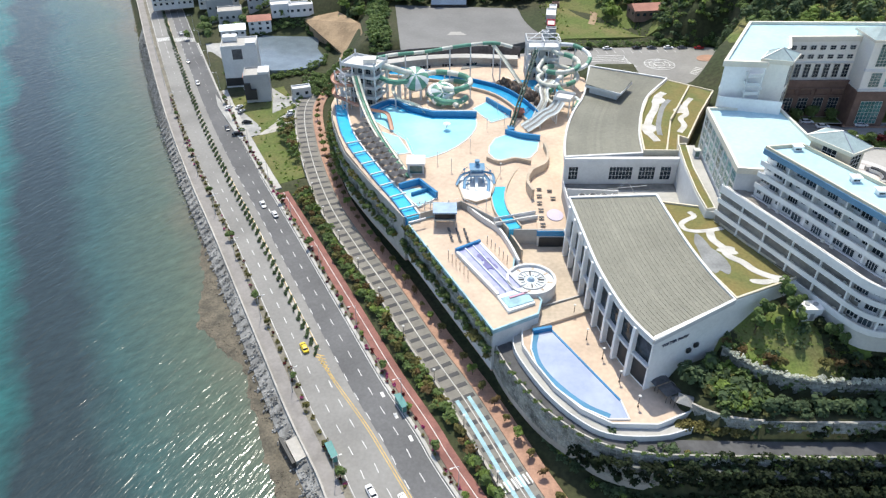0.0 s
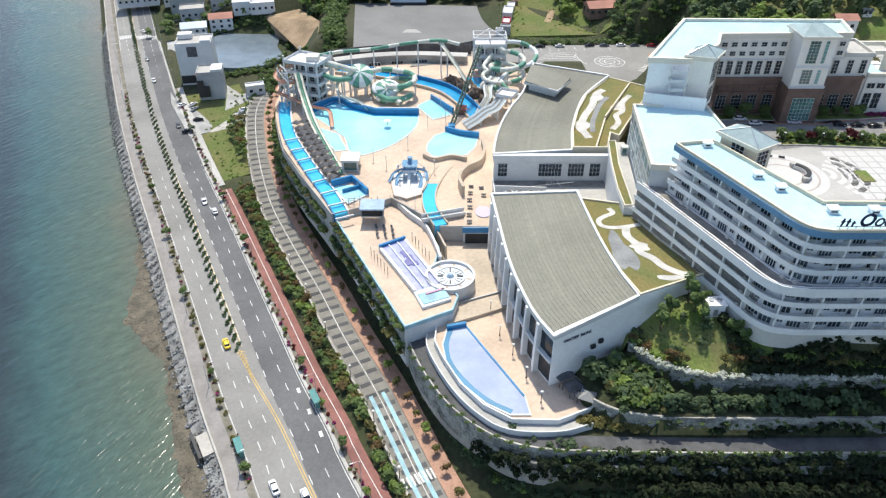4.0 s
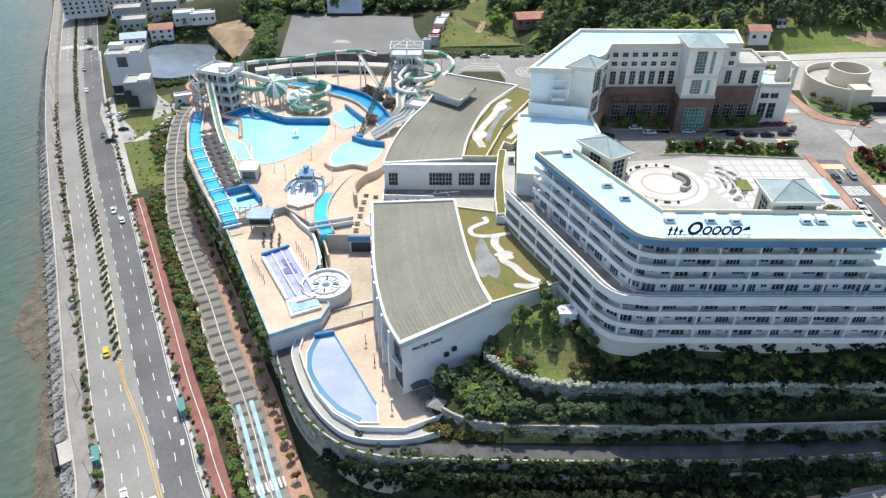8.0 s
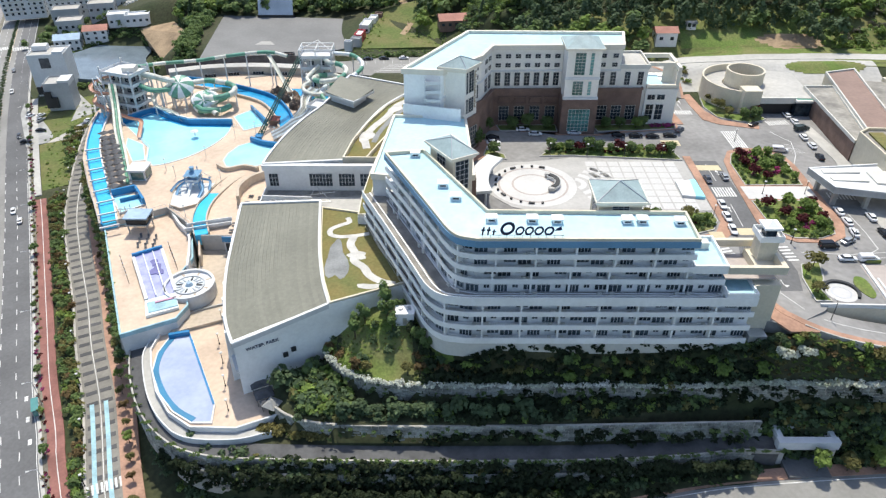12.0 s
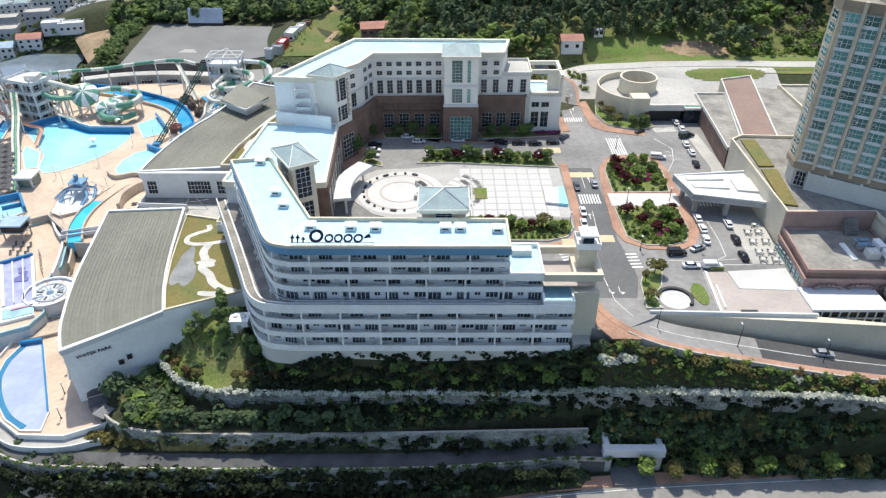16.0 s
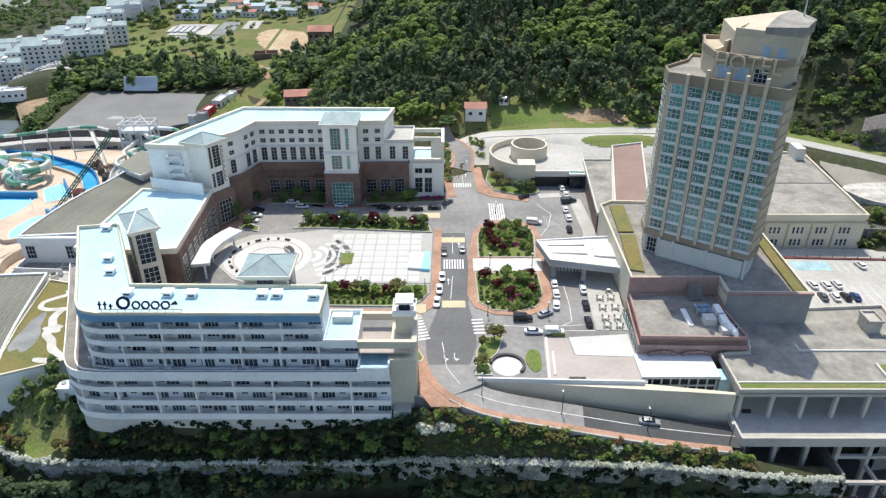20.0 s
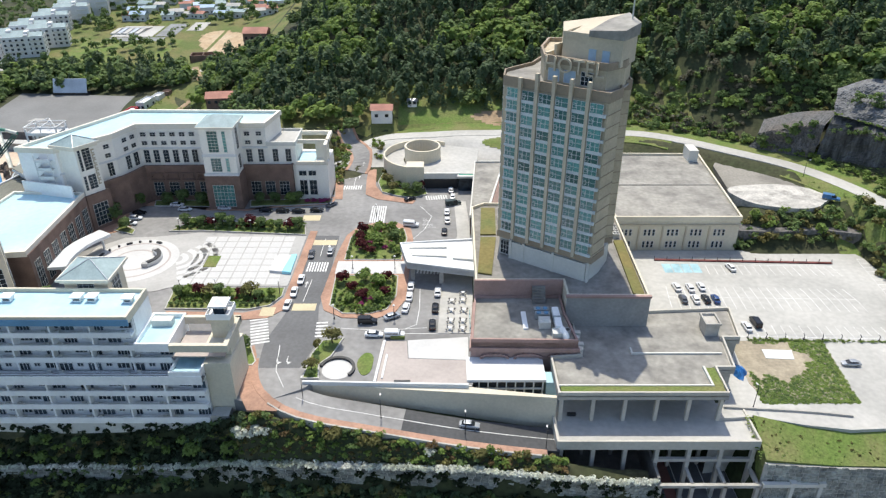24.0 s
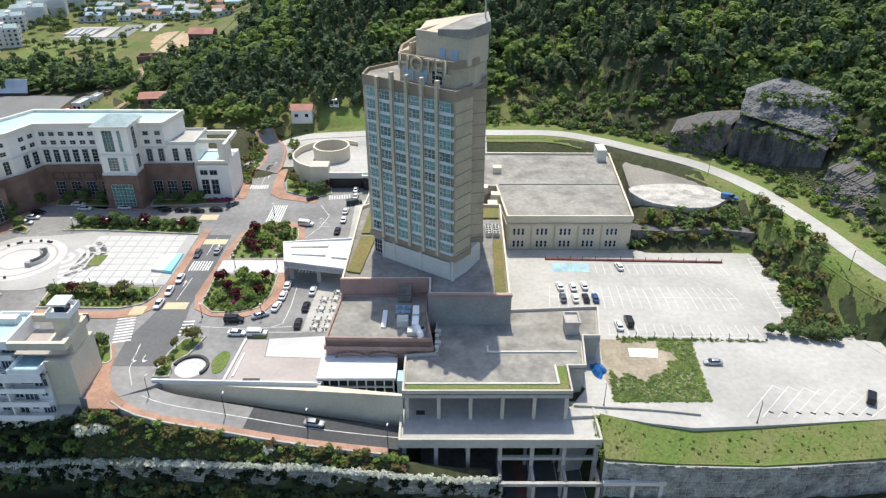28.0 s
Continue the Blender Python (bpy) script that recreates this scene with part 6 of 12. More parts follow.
for a, b in zip([p for p in ramp_line if p[0] > 186], [p for p in ramp_line if p[0] > 186][1:]):
    z = min(ramp_z(*a[:2]), ramp_z(*b[:2]))
    ln.add([(a[0], a[1] - 0.1, ramp_z(*a[:2]) + 0.01), (b[0], b[1] - 0.1, ramp_z(*b[:2]) + 0.01), (b[0], b[1] + 0.1, ramp_z(*b[:2]) + 0.01), (a[0], a[1] + 0.1, ramp_z(*a[:2]) + 0.01)], [(0, 1, 2, 3)])
solid("ramp_line", ln, PAINT, "white line of the ramp road", "road marking")

canopy = thing("entrance_canopy", 219, 177, 42, "large white entrance canopy on stout columns", "canopy")
cp = [(207, 183.5), (232, 186.5), (231, 166.5), (209.6, 171.6)]
part("roof", Form().prism(cp, 46.6, lambda x, y: 47.8 + 0.5 * ss(230, 208, x)), WHITE, canopy)
part("rim", rim(cp, 0.5, 46.4, 48.5), WHITE, canopy)
for q_, z_ in (([(210, 182), (221, 183), (221, 180.4), (210, 180)], 48.55), ([(223, 181), (230, 181.4), (229.6, 173), (222.8, 174)], 48.5), ([(210.6, 177.4), (221, 177), (221, 175), (211, 175.6)], 48.55)):
    part("skylight", Form().prism(q_, 47.9, z_), PALE, canopy)
for x, y in ((210, 181), (211.2, 173), (219, 182.5), (219.5, 171)):
    part("column", Form().box(x - 0.6, x + 0.6, y - 0.6, y + 0.6, 42, 46.6), CONC, canopy)
arcc = thing("plaza_canopy", 113, 176, 42, "curved white canopy at the link building entrance", "canopy")
part("roof", ribbon([np.array(p) for p in smooth_line([(109.6, 170.6), (108.8, 177), (110.2, 185), (114.2, 192.4)], 1.5)], -2.6, 2.6, 46.6, 47.5), WHITE, arcc)
part("link_roof", Form().prism([(106.2, 172), (107.6, 172), (108.6, 186), (106, 188)], 46.0, 46.5), ROOFGREY, arcc)
for x, y in ((110.4, 171.6), (109.6, 181), (113.4, 191)):
    part("column", Form().cyl(x, y, 42, 46.7, 0.35, 10), WHITE, arcc)
# car ramp drum at the north end of the court
drum = thing("ramp_drum", 210.5, 250, 42, "round concrete car ramp with a low curved wall", "ramp")
part("core", ribbon([np.array(p) for p in arc(212, 253, 6.6, 0, 360, 36)], -0.35, 0.35, 42, 53.2), CREAM, drum)
part("core_floor", Form().prism(blob(212, 253, 6.2, 6.2, 24, 0.0), 42, 47), CONCD, drum)
part("ramp", ribbon([np.array(p) for p in arc(212, 253, 11, 60, 250, 30)], -3.6, 3.6, 42, lambda x, y: 47.5), CONCL, drum)
part("outer_wall", ribbon([np.array(p) for p in arc(212, 253, 14.8, 55, 255, 34)], -0.3, 0.3, 42, 50.0), CREAM, drum)
part("roof_deck", Form().prism([(207, 238), (232, 236.6), (234, 262), (222, 266), (212, 266), (216, 256), (214, 247)], 46.6, 48.3), CONCL, drum)
part("deck_wall", Form().box(206.4, 212.8, 236.5, 242, 42, 51), CREAM, drum, "cream stair block")
part("garage_mouth", Form().box(212.8, 225, 237.6, 238.2, 42, 46.4), DARK, drum, "dark garage mouth")
part("lintel", Form().box(212.8, 226, 236.8, 237.6, 46.2, 48.4), PALE, drum)
part("kiosk", Form().box(225.6, 231.4, 235.4, 243, 42, 47.2), GLASS, drum, "glazed lobby")
part("kiosk_roof", Form().box(225.2, 232, 234.8, 243.4, 47.2, 48), PALE, drum)
part("kiosk_green", Form().box(225.6, 231.6, 236, 243, 48, 48.15), mat("sea_green_roof", (0.12, 0.34, 0.25), 0.7, 0.08), drum, "sea-green roof")
# outdoor tables
for x, y in ((222.4, 160.6), (225.4, 160.8), (222.2, 156), (225.6, 156), (222, 151), (225.2, 151), (221.8, 147.6), (225, 147.4), (225.6, 164.6)):
    tb = thing("garden_table", x, y, CZ + 0.12, "white round table with chairs on the drop-off terrace", "table", "tables at the restaurant")
    part("top", Form().cyl(0, 0, 0.7, 0.76, 0.55, 14), WHITE, tb, local=True)
    part("stem", Form().cyl(0, 0, 0.04, 0.7, 0.06, 8), STEEL, tb, local=True)
    part("foot", Form().cyl(0, 0, 0, 0.05, 0.32, 10), STEEL, tb, local=True)
    for k in range(4):
        a = math.pi / 2 * k + 0.6
        cx, cy = 1.0 * math.cos(a), 1.0 * math.sin(a)
        part("chair", Form().box(cx - 0.24, cx + 0.24, cy - 0.24, cy + 0.24, 0.38, 0.46).box(cx * 1.2 - 0.2, cx * 1.2 + 0.2, cy * 1.2 - 0.2, cy * 1.2 + 0.2, 0.46, 0.9).cyl(cx, cy, 0, 0.38, 0.12, 6), CONC, tb, local=True)


# ---- water park halls ----
def hall(name, left, right, zf, label, panels=24, back=None):
    """A hall with a curved metal roof: panels run between two eaves lines, left to right."""
    ob = thing(name, left[0][0] + 12, left[0][1], 20, label, "building")
    L, R = smooth_line(left, 2.5), smooth_line(right, 2.5)
    n = 26
    la, ll = along(L)
    ra, rl = along(R)
    row = lambda u: [la(ll * k / n)[0] * (1 - u) + ra(rl * k / n)[0] * u for k in range(n + 1)]
    for p in range(panels):
        a, b = row(p / panels), row((p + 1) / panels)
        f = Form()
        vs, fs = [], []
        for q, r in zip(a, b):
            m = q + (r - q) * 0.09
            vs += [(*q, zf(*q) + 0.02), (*q, zf(*q) + 0.1), (*m, zf(*m) + 0.1), (*m, zf(*m) + 0.02), (*r, zf(*r) + 0.02)]
        for k in range(n):
            i = 5 * k
            for s in range(4):
                fs.append((i + s, i + s + 1, i + 5 + s + 1, i + 5 + s))
        part("roof_panel", f.add(vs, [q[::-1] for q in fs]), ROOFPANEL, ob)
    outline = [tuple(p) for p in row(0)] + [tuple(p) for p in row(1)[::-1]]
    part("hall_wall", Form().prism(inset(outline, 0.5), 17, lambda x, y: zf(x, y) - 0.05), FACADE, ob, "white rendered wall")
    edge = Form()
    for ln in (row(0), row(1)):
        vs = []
        for i, q in enumerate(ln):
            t = ln[min(i + 1, n)] - ln[max(i - 1, 0)]
            t = t / np.linalg.norm(t)
            o = np.array((t[1], -t[0])) * 0.35
            vs += [(*(q - o), zf(*q) - 0.7), (*(q + o), zf(*q) - 0.7), (*(q + o), zf(*q) + 0.45), (*(q - o), zf(*q) + 0.45)]
        fs = [(0, 1, 2, 3), (4 * n + 3, 4 * n + 2, 4 * n + 1, 4 * n)]
        for k in range(n):
            for s in range(4):
                fs.append((4 * k + (s + 1) % 4, 4 * k + s, 4 * k + 4 + s, 4 * k + 4 + (s + 1) % 4))
        edge.add(vs, fs)
    part("eaves_trim", edge, WHITE, ob, "white eaves trim")
    for k in (0, n):
        ends = Form()
        a, b = la(ll * k / n)[0], ra(rl * k / n)[0]
        ends.prism([tuple(a + np.array((0, -0.4))), tuple(b + np.array((0, -0.4))), tuple(b + np.array((0, 0.4))), tuple(a + np.array((0, 0.4)))], lambda x, y: zf(x, y) - 0.9, lambda x, y: zf(x, y) + 0.5)
        part("gable_trim", ends, WHITE, ob)
    return ob, row, la, ll, ra, rl


ROOFPANEL = mat("ribbed_metal_roof", (0.19, 0.19, 0.152), 0.6, 0.12, 0.05, 1.0, 0.05, rand=0.07)
w1z = lambda x, y: 35.3 + 0.08 * (y - 120) + 0.14 * (x - 49)
w2z = lambda x, y: 40 + 0.03 * (y - 200)
hall1, row1, la1, ll1, ra1, rl1 = hall("water_park_hall", [(37.6, 178.4), (39.1, 162.7), (40.7, 147.9), (42.9, 136.7), (45.5, 127.4), (49.1, 119.7)],
                                       [(62.2, 174.8), (63.6, 163.2), (65.4, 150.5), (67.8, 139.0), (70.6, 130.0)], w1z, "large water park hall with a ribbed olive roof and white walls")
for k in range(9):
    q, turn, t = la1(ll1 * (0.06 + 0.105 * k))
    o = np.array((t[1], -t[0]))
    c = q + o * -0.2
    c = q + o * 0.5
    zt_ = w1z(*c) - 0.4
    col_ = Form()
    for dz0, dz1, lean in ((19.0, 27.0, 0.0), (27.0, zt_, 0.5)):
        u0, u1 = c + o * 0.55 * (1 if dz0 < 20 else 1 - lean * 0.2), c + o * 0.55 * (1 - lean)
        col_.add([(*(u0 - t * 0.5), dz0), (*(u0 + t * 0.5), dz0), (*(u0 + t * 0.4 - o * 1.5), dz0), (*(u0 - t * 0.4 - o * 1.5), dz0), (*(u1 - t * 0.5), dz1), (*(u1 + t * 0.5), dz1), (*(u1 + t * 0.4 - o * 1.5), dz1), (*(u1 - t * 0.4 - o * 1.5), dz1)],
                 [(3, 2, 1, 0), (4, 5, 6, 7), (0, 1, 5, 4), (1, 2, 6, 5), (2, 3, 7, 6), (3, 0, 4, 7)])
    part("column", col_, FACADE, hall1, "stout white column of the arcade")
# the lower ribbon is a dark sheet painting the shade inside the open arcade
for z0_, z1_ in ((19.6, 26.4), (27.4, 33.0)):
    part("glazing", ribbon([la1(ll1 * k / 20)[0] for k in range(21)], -0.52, -0.44, z0_, z1_), DARK if z0_ < 20 else GLASS, hall1, "dark sheet for the shade in the arcade" if z0_ < 20 else "dark glazed side")
part("side_beam", ribbon([la1(ll1 * k / 20)[0] for k in range(21)], -0.4, 0.5, 26.6, 27.3), WHITE, hall1)
a, b = np.array((49.4, 119.6)), np.array((89.0, 138.4))
fw = Form()
fw.add([(49.2, 119.6, 18), (70.6, 129.6, 22), (89, 138.2, 28), (89, 138.2, 39.2), (70.6, 129.6, 39.2), (49.2, 119.6, 36.0),
        (49.2, 120.6, 18), (70.6, 130.6, 22), (89, 139.2, 28), (89, 139.2, 39.2), (70.6, 130.6, 39.2), (49.2, 120.6, 36.0)],
       [(0, 1, 4, 5), (1, 2, 3, 4), (7, 6, 11, 10), (8, 7, 10, 9), (5, 4, 10, 11), (4, 3, 9, 10), (0, 5, 11, 6), (2, 8, 9, 3), (0, 6, 7, 1), (1, 7, 8, 2)])
part("front_wall", fw, FACADE, hall1, "tall white front wall")
tw = (np.array((70.6, 129.6)) - np.array((49.2, 119.6)))
tw /= np.linalg.norm(tw)
ang = math.degrees(math.atan2(tw[1], tw[0]))
wq = np.array((49.2, 119.6)) + tw * 6.6
word(hall1, "WATER PARK", "letters", 1.3, Matrix.Translation((wq[0] + 0.06, wq[1] - 0.12, 32.6)) @ pose(0, 0, 0, 90, 0, ang) @ pose(0, 0, 0, 0, 0, 3.5), BLUEINK, 0.15)
for d, z in ((11.5, 27.6), (13.6, 28.6)):
    q = np.array((49.2, 119.6)) + tw * d
    part("wall_unit", Form().bar(q - tw * 0.6 + np.array((0.2, -0.4)), q + tw * 0.6 + np.array((0.2, -0.4)), 0.6, z, z + 1.1), DARK, hall1)
# planted roof beside it
moss = thing("planted_roof", 76, 152, 34, "flat planted roof with sedum, pale gravel and a kerb", "roof")
mp = [(62.6, 174.6), (74.6, 171.6), (77.6, 163), (81, 154), (89, 138.6), (70.9, 130.3), (68.1, 139.2), (65.8, 150.5), (64, 163.2)]
part("bed", Form().prism(mp, 24, 39.3), MOSS, moss, "brown and green sedum")
part("kerb", rim(inset(mp, -0.3), 0.5, 38.6, 39.8), CREAM, moss)
part("gravel_path", ribbon([np.array(p) for p in smooth_line([(70.6, 169.4), (71.4, 167), (68.6, 165), (66.6, 163), (67, 160.4), (69.6, 159.4), (73.4, 159.8), (77.6, 161)], 0.8)], -0.75, 0.75, 38, 39.36), GRAVEL, moss)
part("gravel_path", ribbon([np.array(p) for p in smooth_line([(73.6, 160), (73, 155.6), (74.6, 151.6), (74.8, 148), (77.6, 145), (79.4, 141.6), (82.6, 139), (86, 137.8)], 0.8)], -1.1, 1.1, 38, 39.37), GRAVEL, moss)
part("gravel_path", Form().prism(blob(80, 137, 3.4, 1.1, 18, 0.15, 4), 38, 39.35).prism(blob(75.4, 150.4, 2.6, 1.8, 18, 0.15, 5), 38, 39.355), GRAVEL, moss)
part("grey_gravel", Form().prism(blob(70.2, 148, 2.6, 9.5, 26, 0.2, 3, 0.15), 38, 39.33), GREYGRAVEL, moss)

hall2, row2, la2, ll2, ra2, rl2 = hall("water_park_hall", [(59.7, 274.9), (53.3, 248.6), (47.8, 235.5), (43.6, 223.4), (40.6, 210.1), (39.4, 200.8)],
                                       [(88.1, 262.7), (76.7, 246.4), (71.1, 232.2), (67.1, 217.1), (65.2, 203.4)], w2z, "second water park hall with a curved ribbed roof")
m2 = [(65.5, 203.4), (76.4, 203.2), (79.4, 214), (82, 212), (92, 232), (103, 252), (88.4, 262.4), (77, 246.3), (71.4, 232), (67.4, 217)]
sed = thing("planted_roof", 80, 228, 36, "long planted roof with pale gravel patches", "roof")
part("bed", Form().prism(m2, 30, lambda x, y: w2z(x, y) - 0.4), MOSS, sed)
part("kerb", rim(inset(m2, -0.3), 0.5, 39, 41.6), CREAM, sed)
bed_top = lambda x, y: w2z(x, y) - 0.34
part("gravel", ribbon([np.array(p) for p in smooth_line([(84, 251), (80.4, 246.6), (77.4, 237.4), (73.2, 228.6), (70.9, 220.6), (72.2, 212.6)], 0.8)], -1.3, 1.3, 38, bed_top), GRAVEL, sed)
part("gravel", Form().prism(blob(71.2, 221, 2.4, 4.6, 24, 0.2, 8, -0.2), 38, lambda x, y: w2z(x, y) - 0.335).prism(blob(80.6, 245, 2.0, 4.4, 24, 0.2, 9, -0.5), 38, lambda x, y: w2z(x, y) - 0.336), GRAVEL, sed)
part("grey_gravel", ribbon([np.array(p) for p in smooth_line([(84.4, 244.6), (81.2, 239.8), (78.3, 233), (75.4, 224), (74.2, 217)], 0.8)], -0.9, 0.9, 38, lambda x, y: w2z(x, y) - 0.33), GREYGRAVEL, sed)
part("gravel", ribbon([np.array(p) for p in smooth_line([(93, 246), (89, 240), (87.6, 233), (84.6, 229.4), (84.4, 224), (81.4, 219)], 0.8)], -1.0, 1.0, 38, bed_top), GRAVEL, sed)
part("gravel", Form().prism(blob(86.4, 236.4, 2.2, 3.4, 20, 0.3, 10, -0.45), 38, lambda x, y: w2z(x, y) - 0.335), GRAVEL, sed)
part("divider", Form().bar((73, 204), (80, 226), 0.5, 39, 41.3).bar((80, 226), (95, 256), 0.5, 39, 42), CREAM, sed)
# south front of the second hall and the yard before it
part("front_wall", Form().box(39.6, 76.2, 200.2, 201.2, 30, 39.7), WHITE, hall2)
part("front_cornice", Form().box(39.2, 76.8, 199.6, 201.2, 38.2, 40.2), WHITE, hall2, "white front cornice")
for x, w in ((42.5, 3.0), (58, 7.5), (66.5, 5.2), (72.6, 3.4)):
    window(hall2, x, 200.2, 32.4, w, 4.6, 0, GLASS, max(2, int(w)), 3)
yard = thing("roof_yard", 56, 190, 30, "grey roof yard between the halls", "terrace")
part("floor", Form().prism([(39.5, 181), (63, 178), (75, 176), (78, 200.2), (39.5, 200.2)], 20, 30.6), CONCL, yard)
# flat dark strip painting the shadow of the hall's front on the yard
part("dark_floor", Form().box(40, 76, 196, 200.1, 30.6, 30.7), CONCD, yard)
for a_, b_, w_, z_ in (((39.5, 181), (39.5, 200), 0.4, 32), ((56, 192), (39.8, 193), 0.35, 33), ((75, 176), (77.8, 200), 0.5, 34)):
    part("parapet", Form().bar(a_, b_, w_, 30, z_), WHITE, yard)
for x in (44, 47.4, 51, 54.4):
    u = thing("cooling_tower", x, 189.6, 30.6, "rounded pale cooling unit in the roof yard", "air conditioner", "units in the roof yard")
    part("body", Form().cyl(0, 0, 0, 2.0, 1.1, 12, 1.3), PALE, u, local=True)
    part("fan", Form().cyl(0, 0, 2.0, 2.2, 0.9, 12), DARK, u, local=True)
trs = thing("lattice_mast", 58, 193, 30.6, "slim white steel lattice on the roof yard", "mast")
tf = Form()
for p, q in (((54, 193, 30.7), (58, 192, 37)), ((62, 193, 30.7), (58, 192, 37)), ((54, 193, 30.7), (62, 193, 30.7)), ((58, 192, 37), (58, 197, 31)), ((52, 196, 31), (64, 190, 36))):
    tf.tube([p, q], 0.09, 5)
part("truss", tf, STEEL, trs)
strip = thing("green_walk", 77, 190, 30, "narrow planted strip and pale walk beside the link building", "roof")
part("wall", Form().prism([(74.0, 166), (78.9, 165.5), (82.6, 206.4), (77.0, 206.4), (75.2, 191.6), (74.0, 176.2)], 24, 41.6), WHITE, strip)
part("bed", Form().prism([(74.4, 166.6), (76.4, 167), (77.2, 190), (79.4, 206), (77.4, 206), (75.6, 191.6), (74.4, 176.2)], 41, 42.1), MOSS, strip)
part("kerb", rim([(74.1, 166.2), (76.7, 166.6), (77.5, 190), (79.7, 206.3), (77.1, 206.3), (75.3, 191.6), (74.1, 176.2)], 0.28, 41, 42.4), IVORY, strip)
part("walk", Form().prism([(76.8, 167), (78.8, 166.4), (82.4, 206), (79.9, 206), (77.6, 190)], 41, 41.8), CONCL, strip)
cab = thing("cabinet", 80.6, 198.4, 41.8, "white box cabinet on the walk beside the link building", "cabinet")
part("body", Form().box(-0.9, 0.9, -0.9, 0.9, 0, 2.3), WHITE, cab, local=True)
part("lid", Form().box(-1.05, 1.05, -1.05, 1.05, 2.3, 2.5), PALE, cab, local=True)
part("door", Form().box(-0.6, 0.6, -0.94, -0.9, 0.3, 2.0), mat("dull_green_door", (0.12, 0.2, 0.17), 0.6, 0.1), cab, local=True)
rh = thing("stair_hut", 60, 254, 41, "low hut with a sloping ribbed roof on the hall", "hut")
part("hut_wall", Form().prism([(55.4, 250), (64.6, 243.6), (68.6, 251), (58.6, 259.6)], 40, 44.2), WHITE, rh)
part("roof", Form().prism([(53.6, 249.4), (65, 241.2), (71.4, 252), (57.6, 263.4)], 44.2, lambda x, y: 44.7 + 0.08 * (y - 241)), ROOFPANEL, rh)
part("trim", rim([(53.4, 249.4), (65, 241.0), (71.7, 252), (57.6, 263.7)], 0.35, 44.0, 44.9), WHITE, rh)

# ---- retaining walls and white sides of the decks ----
part("side_wall", rim(inset(PARK_DECK, -0.35), 0.35, 9, 25.6), CONCL, bpy.data.objects["pool_deck"])
part("side_wall", rim(inset(TERRACE, -0.4), 0.4, 9, 22.2), WHITE, bpy.data.objects["slide_terrace"], "white terrace wall")
part("blue_edge", rim(inset(TERRACE, -0.45), 0.45, 22.2, 23.5), PALEBLUE, bpy.data.objects["slide_terrace"], "pale blue edge")
part("parapet", Form().bar((22, 142.3), (28, 150.2), 0.3, 19, 20.2).bar((28, 150), (43.5, 156.4), 0.3, 19, 20.6), STEEL, bpy.data.objects["lower_deck"])
part("side_wall", rim(inset(LOWDECK, -0.4), 0.4, 9, 19.9), WHITE, bpy.data.objects["lower_deck"], "white parapet")

# ---- pools ----
def pool(name, poly, z, label, water=None, edge=None, depth=1.2, lip=0.35, wall=None):
    ob = thing(name, sum(p[0] for p in poly) / len(poly), sum(p[1] for p in poly) / len(poly), 25, label, "pool")
    if callable(z):
        part("coping", rim(inset(poly, -lip), lip + 0.02, 23, lambda x, y: z(x, y) + 0.06), edge or WHITE, ob)
        part("water", Form().prism(poly, 23, z), water or POOL, ob)
        return ob
    part("coping", rim(inset(poly, -lip), lip + 0.02, z - 2.5, z + 0.14), edge or WHITE, ob)
    part("water", Form().prism(poly, z - 3, z), water or POOL, ob)
    return ob


brim = lambda x, y: deck_z(x, y) + 0.1
wave = [(-31, 259), (-21.5, 268.5), (-14, 262.5), (-4, 257.4), (13, 257), (13.2, 252), (12.4, 247.4), (10.6, 242.6), (8, 238), (4.8, 233.8), (1.4, 230.4), (-2.4, 227.6), (-5.4, 226), (-8, 225.4), (-11.4, 228.6), (-14, 238.6), (-20, 246)]
wp = pool("wave_pool", wave, brim, "large light blue wave pool with a deep blue wall", POOL, WHITE)
backl = [np.array(p) for p in smooth_line([(-32, 258.4), (-21.5, 269.2), (-13.6, 263.2), (-4, 258)], 1.5)] + [np.array((13.4, 257.6))]
part("blue_wall", ribbon(backl, -0.2, 0.8, 26, 30.4), POOLB, wp, "deep blue wall")
# darker ribbon that paints the blue wall's shadow onto the water
part("deep_water", ribbon(backl, 0.8, 2.4, 25, lambda x, y: deck_z(x, y) + 0.14), RIVER, wp, "darker water painting the back wall's shadow")
part("white_coping", ribbon(backl, -0.8, -0.2, 26, 30.6), WHITE, wp)
jet = thing("fountain_mushroom", 1.5, 247, 28.4, "white mushroom fountain in the wave pool", "fountain")
part("stem", Form().cyl(0, 0, 0, 1.8, 0.25, 8), WHITE, jet, local=True)
part("cap", Form().cyl(0, 0, 1.8, 2.2, 1.5, 16, 0.7), WHITE, jet, local=True)
pool("side_pool", [(-24.6, 246), (-17, 241), (-12.4, 229.4), (-16.4, 228.4), (-23, 240)], brim, "narrow light blue side pool", POOL, WHITE)
pool("landing_pool", [(12.4, 264.6), (18, 270.6), (26.4, 257.4), (19, 253)], brim, "light blue landing pool", POOL, WHITE)
part("blue_wall", Form().bar((18, 271.4), (27, 257.8), 0.7, 27, 30.6), POOLB, bpy.data.objects["landing_pool"])
pool("round_pool", [(17, 229), (17.4, 234), (20, 240), (25, 243.4), (29, 242.6), (36, 237.6), (34.6, 231), (31.6, 226), (24, 223.6), (19, 225)], brim, "light blue leisure pool", POOL, WHITE)
part("blue_wall", ribbon([np.array(p) for p in smooth_line([(24, 244), (29.5, 240.6), (36.6, 238.6)], 1.5)], -0.4, 0.6, 25, 29.4), POOLB, bpy.data.objects["round_pool"])
riv = thing("lazy_river", 21, 204, 25, "winding turquoise river with cream walls", "pool")
